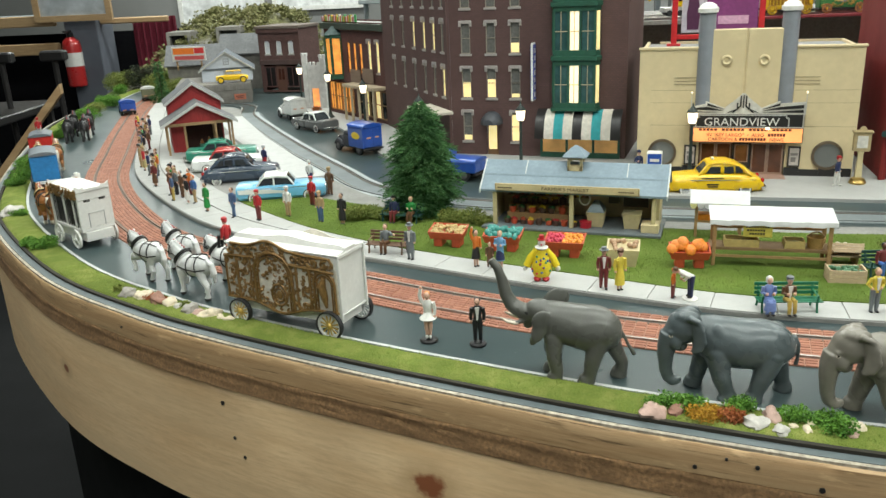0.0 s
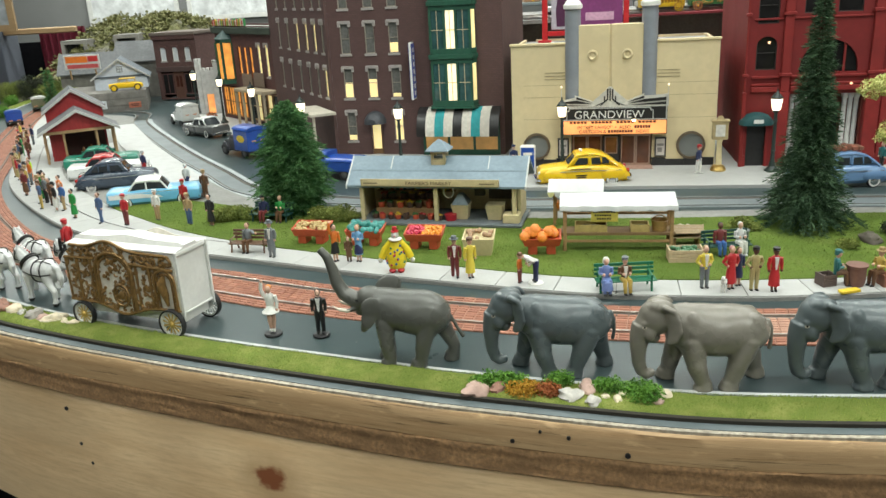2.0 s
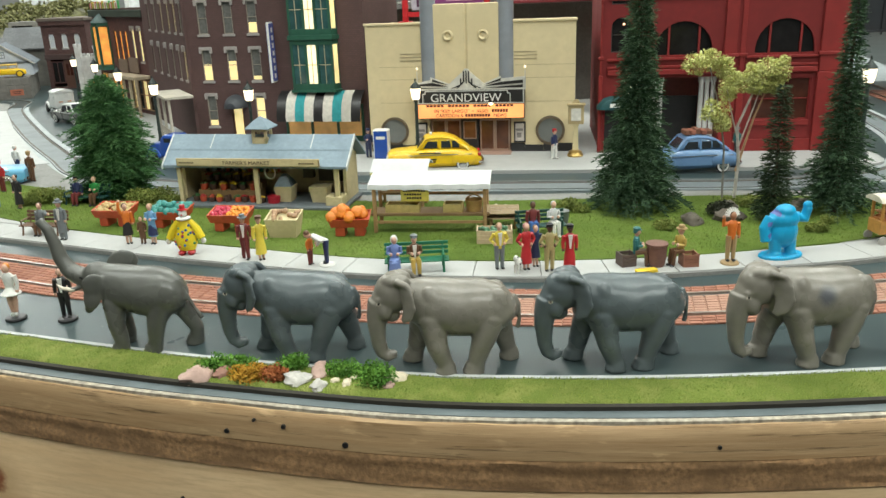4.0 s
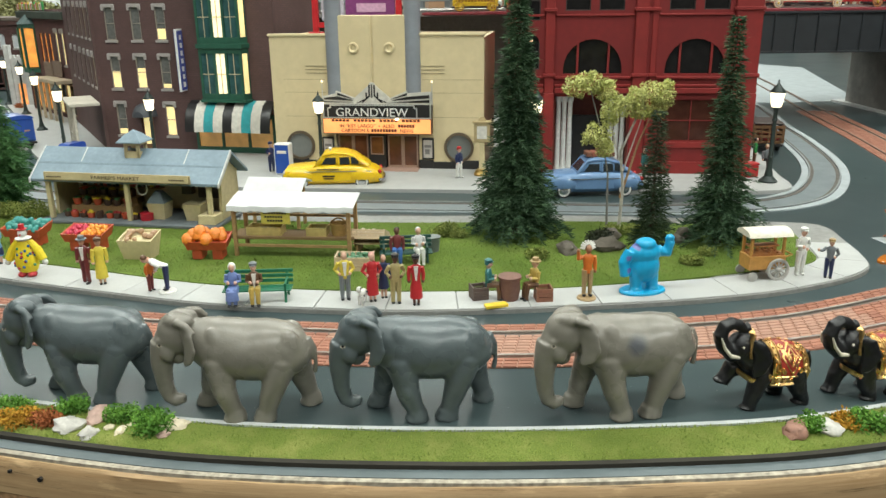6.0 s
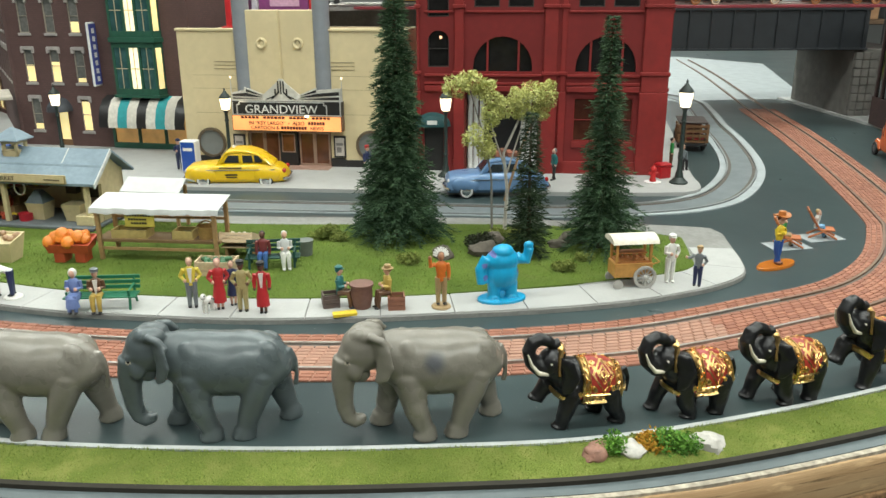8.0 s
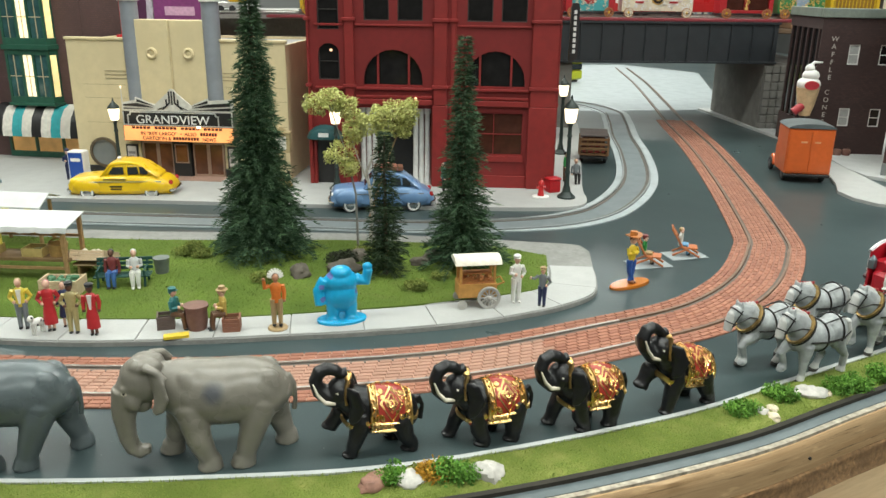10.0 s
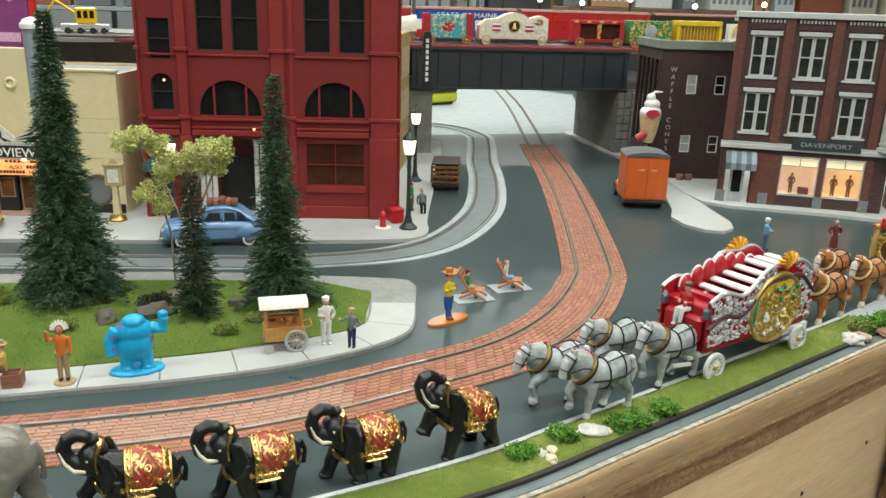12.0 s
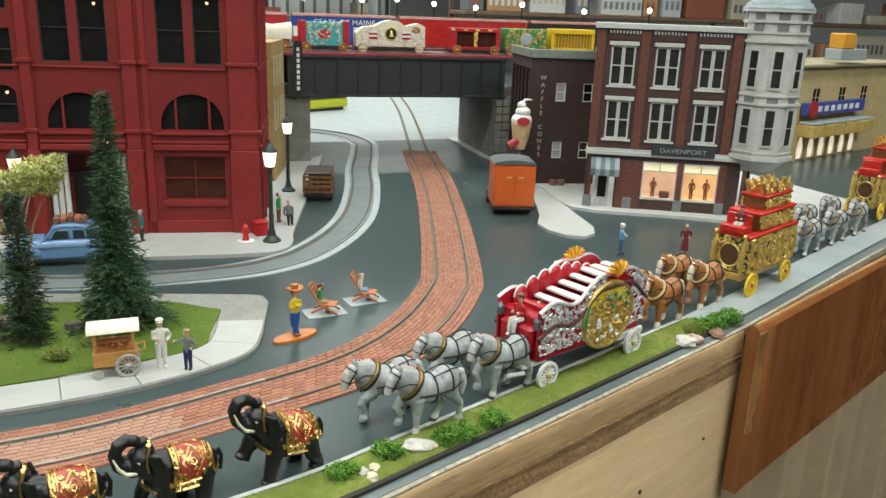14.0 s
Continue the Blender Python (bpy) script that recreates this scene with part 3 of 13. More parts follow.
# ---- buildings ----
def wall_shape(w, h, t, holes, mi=0, y=0.0, z0=0.0):
    """A wall facing -y, one skin, with rectangular openings right through it."""
    s = Shape()
    xs = sorted({0.0, w, *[a for o in holes for a in o[:2]]})
    zs = sorted({z0, h, *[a for o in holes for a in o[2:4]]})
    full = {(i, j) for i in range(len(xs) - 1) for j in range(len(zs) - 1)
            if not any(o[0] - 1e-6 <= xs[i] and xs[i + 1] <= o[1] + 1e-6 and o[2] - 1e-6 <= zs[j] and zs[j + 1] <= o[3] + 1e-6 for o in holes)}
    spot, verts, faces = {}, [], []

    def v(i, j, k):
        if (i, j, k) not in spot:
            spot[i, j, k] = len(verts)
            verts.append((xs[i], y + t * k, zs[j]))
        return spot[i, j, k]

    for i, j in sorted(full):
        faces.append((v(i, j, 0), v(i + 1, j, 0), v(i + 1, j + 1, 0), v(i, j + 1, 0)))
        faces.append((v(i, j, 1), v(i, j + 1, 1), v(i + 1, j + 1, 1), v(i + 1, j, 1)))
        for di, dj, a, b in ((-1, 0, (i, j), (i, j + 1)), (1, 0, (i + 1, j + 1), (i + 1, j)), (0, -1, (i + 1, j), (i, j)), (0, 1, (i, j + 1), (i + 1, j + 1))):
            if (i + di, j + dj) not in full:
                faces.append((v(*a, 0), v(*b, 0), v(*b, 1), v(*a, 1)))
    return s.add(verts, faces, mi)


def arch_fill(s, x0, x1, z0, z1, y0, y1, mi=0, n=12):
    """Masonry round an arch that springs at z0 and peaks at z1."""
    c, r = (x0 + x1) / 2, (x1 - x0) / 2
    pts = [(c - r * math.cos(math.pi * k / n), z0 + (z1 - z0) * math.sin(math.pi * k / n)) for k in range(n + 1)]
    for k in range(n):
        a, b = pts[k], pts[k + 1]
        s.prism([a, b, (b[0], z1 + 0.5), (a[0], z1 + 0.5)], y0, y1, mi, "y")


FRAMES = {}


def window(parent, x, z, w, h, frame_m, pane_m, bars=(1, 1), y=0.6, sill=None, lintel=None, thick=1.2, m=None, label=""):
    """A window: frame with bars, pane, and its stone sill and head."""
    key = ("frame", w, h, bars, thick, frame_m.name)
    if key not in FRAMES:
        s = Shape()
        s.box(-w / 2, -w / 2 + thick, 0, 1.2, 0, h)
        s.box(w / 2 - thick, w / 2, 0, 1.2, 0, h)
        s.box(-w / 2 + thick, w / 2 - thick, 0, 1.2, 0, thick)
        s.box(-w / 2 + thick, w / 2 - thick, 0, 1.2, h - thick, h)
        for k in range(1, bars[0] + 1):
            c = -w / 2 + w * k / (bars[0] + 1)
            s.box(c - thick * 0.35, c + thick * 0.35, 0.2, 1.0, thick, h - thick)
        for k in range(1, bars[1] + 1):
            c = h * k / (bars[1] + 1)
            s.box(-w / 2 + thick, w / 2 - thick, 0.1, 1.1, c - thick * 0.4, c + thick * 0.4)
        FRAMES[key] = s.mesh("window_frame", [frame_m], 0)
    pose_m = (m or Matrix.Identity(4)) @ at(x, y, z)
    wn = part("window", FRAMES[key], frame_m, parent, label, pose_m)
    pk = ("pane", w, h, pane_m.name)
    if pk not in FRAMES:
        s = Shape()
        s.box(-w / 2 + 0.3, w / 2 - 0.3, 1.3, 1.8, 0.3, h - 0.3)
        FRAMES[pk] = s.mesh("pane", [pane_m], 0)
    part("pane", FRAMES[pk], pane_m, wn)
    if sill:
        k = ("sill", w, sill.name)
        if k not in FRAMES:
            s = Shape()
            s.box(-w / 2 - 2, w / 2 + 2, -2.2, 0.4, -3.4, 0, 0, 0.3)
            FRAMES[k] = s.mesh("sill", [sill], 30)
        part("sill", FRAMES[k], sill, wn)
    if lintel:
        k = ("lintel", w, h, lintel.name)
        if k not in FRAMES:
            s = Shape()
            s.box(-w / 2 - 2, w / 2 + 2, -2.0, 0.4, h - 1, h + 3.4, 0, 0.3)
            s.box(-w / 2 - 2.6, -w / 2 + 1, -2.6, 0.4, h - 5.0, h + 2.4, 0, 0.3)
            s.box(w / 2 - 1, w / 2 + 2.6, -2.6, 0.4, h - 5.0, h + 2.4, 0, 0.3)
            FRAMES[k] = s.mesh("lintel", [lintel], 30)
        part("lintel", FRAMES[k], lintel, wn)
    return wn


def words(parent, text, size, m, material, name="lettering", depth=0.25, spread=1.0, wide=1.0):
    """Raised lettering in Blender's own font, facing -y, centred."""
    cu = bpy.data.curves.new(name, "FONT")
    cu.body, cu.size, cu.extrude, cu.align_x, cu.space_character = text, size * MM, depth * MM, "CENTER", spread
    ob = new(name, cu)
    me = bpy.data.meshes.new_from_object(ob.evaluated_get(bpy.context.evaluated_depsgraph_get()))
    bpy.data.objects.remove(ob)
    bpy.data.curves.remove(cu)
    me.materials.clear()
    me.materials.append(material)
    o = new(name, me)
    o.parent = parent
    o.matrix_basis = m @ pose(0, 0, 0, 90) @ Matrix.Diagonal((wide, 1, 1, 1))
    return o


def shell(parent, w, d, h, material, t=3.0, name="wall", left=True, right=True):
    """Side and back walls and a flat roof behind a front wall."""
    if left:
        s = Shape()
        s.box(0, t, t, d, 0, h)
        part(name, s, material, parent, smooth=0)
    if right:
        s = Shape()
        s.box(w - t, w, t, d, 0, h)
        part(name, s, material, parent, smooth=0)
    s = Shape()
    s.box(t, w - t, d - t, d, 0, h)
    part(name, s, material, parent, smooth=0)
    s = Shape()
    s.box(t, w - t, t, d - t, h - 6, h - 3)
    part("roof", s, ROOFM, parent, smooth=0)


ROOFM = mat("tar_roof", (0.30, 0.30, 0.29), 0.9, 0, 0.15, 120)
DARKPANE = glass_mat("dark_pane", (0.012, 0.011, 0.011))
REDPANE = glass_mat("reddish_pane", (0.055, 0.018, 0.012), 0.12)
LITWARM = glow("warm_blind", (1.0, 0.82, 0.38), 0.75, 0.3, 90)
LITCREAM = glow("cream_blind", (1.0, 0.88, 0.60), 0.95, 0.25, 60)
LITORANGE = glow("orange_lit_room", (1.0, 0.42, 0.08), 0.75, 0.5, 60)
CURTAIN = mat("grey_curtain", (0.13, 0.13, 0.12), 0.8, 0, 0.3, 200)
TEALPANE = glass_mat("teal_pane", (0.04, 0.10, 0.10))
BROWN = brick_mat("brown_brick", (0.108, 0.056, 0.051), (0.075, 0.045, 0.042), 2.4, 0.75, 0.10, 0.3)
MAROON = brick_mat("maroon_brick", (0.110, 0.046, 0.042), (0.075, 0.04, 0.036), 2.4)
STONE = mat("grey_stone_trim", (0.36, 0.33, 0.31), 0.8, 0, 0.15, 300)
GREEN = mat("dark_green_trim", (0.022, 0.095, 0.060), 0.45, 0, 0.18, 200)
CREAM = mat("cream_stucco", (0.66, 0.55, 0.33), 0.62, 0, 0.05, 120, 0.15, 900, 0, 0.08)
CREAMDK = mat("cream_groove", (0.34, 0.28, 0.17), 0.8)
GREY = mat("grey_pillar", (0.25, 0.27, 0.30), 0.45, 0, 0.06, 150)
BLACK = mat("black_paint", (0.018, 0.017, 0.017), 0.38, 0, 0.2, 200)
WHITE = mat("white_paint", (0.74, 0.74, 0.71), 0.45, 0, 0.05, 250)
SILVER = mat("silver_trim", (0.66, 0.66, 0.64), 0.35, 0.55, 0.06, 250)
DOORFR = mat("door_bronze", (0.36, 0.24, 0.18), 0.4, 0.2, 0.1, 250)
BRASS = mat("brass", (0.52, 0.36, 0.12), 0.3, 0.9, 0.12, 300)
RED = mat("deep_red_paint", (0.170, 0.0085, 0.0080), 0.62, 0, 0.10, 140, 0.15, 900, 0, 0.15)
REDTRIM = mat("red_trim", (0.215, 0.013, 0.011), 0.60, 0, 0.10, 140)

TH = -17.5
THM = at(262, 985, 4, TH) @ at(0, 14, 0)


def theatre():
    t = thing("movie_theatre", THM, "cream art-deco movie theatre with grey pillars and a lit marquee", "theatre")
    w, d = 237, 150
    f = Shape()
    f.prism([(-14, 0), (61, 0), (61, 40), (161, 40), (161, 0), (w, 0), (w, 153), (-14, 153)], 0, 4, 0, "y")
    part("facade", f, CREAM, t, "cream stucco front with grooves")
    shell(t, w, d, 150, CREAM, 4, left=False)
    s = Shape()
    s.box(-13, -9, 4, d, 0, 150)
    part("wall", s, CREAM, t, smooth=0)
    s = Shape()
    s.box(-9, 4, 4, d, 144, 147)
    part("roof", s, ROOFM, t, smooth=0)
    s = Shape()
    s.box(-15.5, w + 1.5, -1.5, 6, 152, 155, 0, 0.5)
    part("coping", s, CREAM, t)
    for x0, x1, top in ((-13, 25.9, 10), (26, 41.9, 8), (42, 60.9, 10), (161.1, 177.9, 10), (178, 199.9, 8), (200, 236, 10)):
        s = Shape()
        s.box(x0, x1, -1.6, 0.3, 0, top)
        part("plinth", s, BLACK, t, "black tiled plinth")
    for x in (63, 155):
        p = Shape()
        p.turned(x, 2, [(9.6, 60), (9.6, 194), (11.4, 195), (11.4, 199), (10, 200), (8.6, 203), (5, 205), (1, 206)], 22)
        part("pillar", p, [GREY], t, "round grey pillar with a white cap")
        c = Shape()
        c.turned(x, 2, [(11.6, 194.5), (11.8, 199.2), (10.2, 200.3), (8.8, 203.2), (5.2, 205.2), (1, 206.2)], 22)
        part("pillar_cap", c, WHITE, t, "white domed cap")
    s = Shape()
    s.box(69.5, 107.6, -4, 6, 60, 175, 0, 0.8)
    s.box(109.6, 148, -4, 6, 60, 175, 0, 0.8)
    s.box(107.6, 109.6, -2.4, 6, 60, 174.5)
    part("centre_panel", s, CREAM, t, "tall cream centre panel split by a groove")
    for x in (87, 129):
        r = Shape()
        r.loft([[(x + a * math.cos(q) , -4 - b, 139 + a * math.sin(q)) for q in [2 * math.pi * i / 20 for i in range(20)]] for a, b in ((6.5, 0), (6.2, 1.6), (4.6, 2.4), (3.2, 1.4), (2.6, 0.6), (1.2, 0.9))])
        part("roundel", r, CREAM, t)
    for x0, x1 in ((28, 54), (165, 192)):
        for z in (110, 114, 118):
            g = Shape()
            g.box(x0, x1, -0.5, 0.2, z, z + 0.9)
            part("groove", g, CREAMDK, t)
    for z in (60, 88, 103):
        for x0, x1 in ((1, 51), (166, w - 1)):
            g = Shape()
            g.box(x0, x1, -0.15, 0.1, z, z + 0.4)
            part("joint", g, CREAMDK, t)
    # round windows
    for x in (17, 208):
        r = Shape()
        ring = lambda a, y: [(x + a * math.cos(2 * math.pi * i / 28), y, 25.5 + a * math.sin(2 * math.pi * i / 28)) for i in range(28)]
        r.loft([ring(17.5, 0), ring(17.5, -2.2), ring(14.5, -2.6), ring(14.5, 0.2)], caps=False)
        rw = part("round_window", r, mat("dark_bronze", (0.13, 0.095, 0.06), 0.5, 0.2), t, "round window in a dark bronze ring")
        q = Shape()
        q.prism([(x + 14.6 * math.cos(2 * math.pi * i / 28), 25.5 + 14.6 * math.sin(2 * math.pi * i / 28)) for i in range(28)], -0.7, -0.2, 0, "y")
        part("pane", q, mat("round_pane", (0.19, 0.20, 0.19), 0.18, 0, 0.1, 60), rw)
    # entrance
    s = Shape()
    s.box(60, 162, 26, 28, 0, 46)
    s.box(60, 162, -2, 28, 40.2, 44)
    part("lobby_wall", s, mat("lobby_wood", (0.16, 0.07, 0.035), 0.5), t)
    s = Shape()
    s.box(60, 162, -22, 26, -0.5, 0.6)
    part("entrance_tiles", s, mat("entrance_tile", (0.34, 0.21, 0.16), 0.6), t, "brownish tiled entrance floor")
    for x in (63, 81.4, 123, 141.4):
        dr = Shape()
        dr.box(x, x + 1.8, 0.5, 2, 0, 39.5)
        dr.box(x + 16.2, x + 18, 0.5, 2, 0, 39.5)
        dr.box(x + 1.8, x + 16.2, 0.5, 2, 0, 3)
        dr.box(x + 1.8, x + 16.2, 0.5, 2, 37.5, 39.5)
        do = part("door", dr, DOORFR, t, "bronze framed glass door")
        g = Shape()
        g.box(x + 1.8, x + 16.2, 1.0, 1.5, 3, 37.5)
        part("pane", g, mat("door_pane", (0.13, 0.05, 0.025), 0.1, 0, 0.5, 40), do)
    s = Shape()
    s.box(100.5, 121.5, -3, 3, 0, 16)
    s.box(100.5, 121.5, -3, 3, 38, 40)
    s.box(100.5, 103, -3, 3, 16, 38)
    s.box(119, 121.5, -3, 3, 16, 38)
    part("ticket_booth", s, BLACK, t, "black ticket booth with a framed window")
    g = Shape()
    g.box(103, 119, -1.5, -1, 16, 38)
    fr = Shape()
    for q in ((103, 119, 16, 17.2), (103, 119, 36.8, 38), (103, 104.2, 17.2, 36.8), (117.8, 119, 17.2, 36.8)):
        fr.box(q[0], q[1], -3.6, -3.02, q[2], q[3])
    part("booth_frame", fr, DOORFR, t)
    part("booth_pane", g, mat("booth_pane", (0.24, 0.10, 0.035), 0.12, 0, 0.5, 50), t)
    for x in (45, 165.5):
        s = Shape()
        s.box(x - 1, x + 13, -1.9, 0.3, 11, 36)
        po = part("poster_case", s, BLACK, t, "framed poster case")
        g = Shape()
        g.box(x + 0.8, x + 11.2, -2.3, -1.8, 13, 34)
        g.box(x + 2, x + 10, -2.5, -2.2, 25, 28, 1)
        g.box(x + 2.5, x + 8, -2.5, -2.2, 17, 23, 1)
        part("poster", g, [mat("poster_paper", (0.55, 0.50, 0.46), 0.6), mat("poster_ink", (0.22, 0.20, 0.19), 0.6)], po)
    # marquee: a shallow box with a fan-shaped crown
    yq = -13
    s = Shape()
    s.box(49, 178, yq, -0.5, 42, 60, 0, 0.4)
    part("marquee_box", s, mat("marquee_copper", (0.16, 0.07, 0.035), 0.5), t, "marquee box with an orange lit face")
    s = Shape()
    s.box(50, 177, yq - 0.6, yq, 43, 59.4)
    part("marquee_face", s, glow("marquee_light", (1.0, 0.42, 0.14), 0.9, 0.25, 30), t, "orange lit letter board")
    dk = mat("marquee_letters", (0.12, 0.02, 0.008), 0.6)
    words(t, "IN \u201cKEY LARGO\u201d  \u2022  ALSO", 5.6, at(102, yq - 0.8, 49.6), dk, wide=1.02, depth=0.35)
    words(t, "CARTOON &", 5.6, at(88, yq - 0.8, 44.2), dk, wide=1.02, depth=0.35)
    words(t, "NEWS", 5.6, at(149, yq - 0.8, 44.2), dk, wide=1.02, depth=0.35)
    bar = Shape()
    for k in range(6):
        bar.box(139 + k * 3.3, 141.6 + k * 3.3, yq - 0.9, yq - 0.6, 50.0, 53.6)
    for k in range(9):
        bar.box(107 + k * 3.4, 109.7 + k * 3.4, yq - 0.9, yq - 0.6, 44.6, 48.0)
    for k in range(24):
        if k not in (5, 12, 18):
            bar.box(60 + k * 4.4, 63.4 + k * 4.4, yq - 0.9, yq - 0.6, 56.4, 59.0)
    part("lettering", bar, dk, t)
    s = Shape()
    s.box(50, 178, yq + 0.2, -0.5, 60.2, 76, 0, 0.4)
    part("name_board", s, BLACK, t, "black name board")
    words(t, "GRANDVIEW", 13.6, at(108, yq - 0.2, 62.6), WHITE, spread=1.0, wide=1.06, depth=0.5)
    tr = Shape()

    def line(a, b, wd=1.0):
        d = Vector((b[0] - a[0], b[1] - a[1]))
        n = Vector((-d.y, d.x)).normalized() * wd / 2
        tr.prism([(a[0] + n.x, a[1] + n.y), (b[0] + n.x, b[1] + n.y), (b[0] - n.x, b[1] - n.y), (a[0] - n.x, a[1] - n.y)], yq - 0.5, yq + 0.2, 0, "y")

    edge = [(56, 61.4), (56, 72), (59, 72), (59, 75.2), (158, 75.2), (158, 72), (161, 72), (161, 61.4)]
    for a, b in zip(edge, edge[1:]):
        line(a, b, 1.2)
    line((50, 60.8), (178, 60.8), 1.2)
    line((176.8, 61), (176.8, 90), 1.4)
    line((50.8, 61), (50.8, 75), 1.2)
    part("board_trim", tr, SILVER, t, "silver trim line with notched corners")
    s = Shape()
    s.prism([(50, 76.2), (50, 85), (66, 88.5), (66, 91.5), (88, 83.5), (104, 97), (107, 101), (111, 101), (114, 97), (130, 83.5), (150, 92), (150, 89), (178, 91), (178, 76.2)], yq + 0.6, yq + 3, 0, "y")
    part("crown", s, mat("marquee_white", (0.62, 0.60, 0.54), 0.5), t, "pale fan-shaped crown")
    s = Shape()
    for k, c in ((-1, 109), (1, 109)):
        X = lambda v: c + k * v
        w2 = 57 if k < 0 else 67
        for ray in (((22, 82.4), (41, 89.6), (41, 86.6)), ((22, 80.6), (41, 85.2), (w2, 87.4 if k > 0 else 83.6), (w2, 83.6 if k > 0 else 81.6)), ((22, 78.6), (w2, 81.8 if k > 0 else 79.8), (w2, 78.4))):
            s.prism([(X(u), z) for u, z in ray], yq + 0.1, yq + 0.62, 0, "y")
        for q in (0.0, 3.6):
            a, b = 2.2 + q, 98.5 - q * 2.4
            s.prism([(X(a), b), (X(a + 1.7), b), (X(a + 1.7), 86.5 - q), (X(12.5 + 1.5 * q), 78.4), (X(10.3 + 1.5 * q), 78.4), (X(a), 85.6 - q)], yq + 0.1, yq + 0.62, 0, "y")
    s.box(108.3, 109.7, yq + 0.1, yq + 0.62, 84, 99)
    part("crown_rays", s, BLACK, t, "black rays and steps let into the crown")
    for x in (49.5, 178.5):
        s = Shape()
        s.cyl(x, yq + 3, 76, 101, 0.8, 0.3, 8)
        sp = part("spike", s, SILVER, t)
        b = Shape()
        b.ell((x, yq + 3, 102), (1.2, 1.2, 1.6), 0, 8, 6)
        part("bulb", b, glow("tiny_bulb", (1.0, 0.85, 0.6), 1.5), sp)
    b = Shape()
    b.ell((138, yq - 1.6, 59.6), (2.4, 1.6, 1.2), 0, 10, 6)
    part("marquee_lamp", b, glow("marquee_bulb", (1.0, 0.80, 0.5), 6.0), t, "small glaring bulb")
    # red roof sign frame
    return t


theatre()



def soda_sign():
    t = thing("roof_billboard", THM @ at(20, 64, 151), "red framed roof billboard with a purple panel", "billboard")
    redf = mat("sign_red", (0.52, 0.02, 0.025), 0.4)
    for x in (0, 104):
        s = Shape()
        s.box(x, x + 7, 0, 6, 0, 95, 0, 0.6)
        s.box(x - 5, x + 12, -3, 9, 0, 3, 0, 0.5)
        part("post", s, redf, t)
    s = Shape()
    s.box(7, 104, 0.5, 5, 8, 14, 0, 0.5)
    s.box(7, 104, 0.5, 5, 90, 95, 0, 0.5)
    part("rail", s, redf, t)
    s = Shape()
    s.box(12, 40, 1, 4, 16, 88, 0, 0.5)
    p = part("picture_panel", s, mat("sign_white", (0.5, 0.46, 0.52), 0.5), t)
    s = Shape()
    s.loft([[(26 + r * math.cos(q), 0.6, 50 + z) for q in (0, math.pi)] + [(26 - r, 0.95, 50 + z), (26 + r, 0.95, 50 + z)] for r, z in ((7, -30), (8, -10), (6, 5), (8, 14), (4, 28), (4, 34))])
    part("bottle_shape", s, mat("bottle_dark", (0.09, 0.03, 0.07), 0.3), p)
    s = Shape()
    s.box(42, 103, 1, 4, 16, 94, 0, 0.5)
    p = part("purple_panel", s, mat("sign_purple", (0.22, 0.045, 0.17), 0.5), t, "faded purple panel")
    s = Shape()
    s.tube([(52, 0.6, 70), (58, 0.6, 78), (66, 0.6, 72), (74, 0.6, 78), (84, 0.6, 70), (96, 0.6, 76)], [2.2, 2.6, 1.6, 2.4, 1.6, 2.0], 6, flat=0.4)
    s.box(56, 92, 0.4, 1.1, 26, 36)
    part("emblem_bars", s, mat("sign_pale", (0.62, 0.36, 0.5), 0.5), p)


soda_sign()


def striped_awning(parent, x0, x1, z0, z1, out, colours, n, slope_out=None):
    k = len(colours)
    for i in range(n):
        a, b = x0 + (x1 - x0) * i / n, x0 + (x1 - x0) * (i + 1) / n
        s = Shape()
        prof = [(0, z1), (-out * 0.45, z1 - (z1 - z0) * 0.12), (-out * 0.8, z1 - (z1 - z0) * 0.38), (-out, z0 + 8), (-out, z0), (-out + 0.8, z0), (-out + 0.8, z0 + 7.6), (-out * 0.8 + 0.6, z1 - (z1 - z0) * 0.42), (0, z1 - 1.5)]
        s.prism(prof, a, b, 0, "x")
        part("awning_stripe", s, colours[i % k], parent)


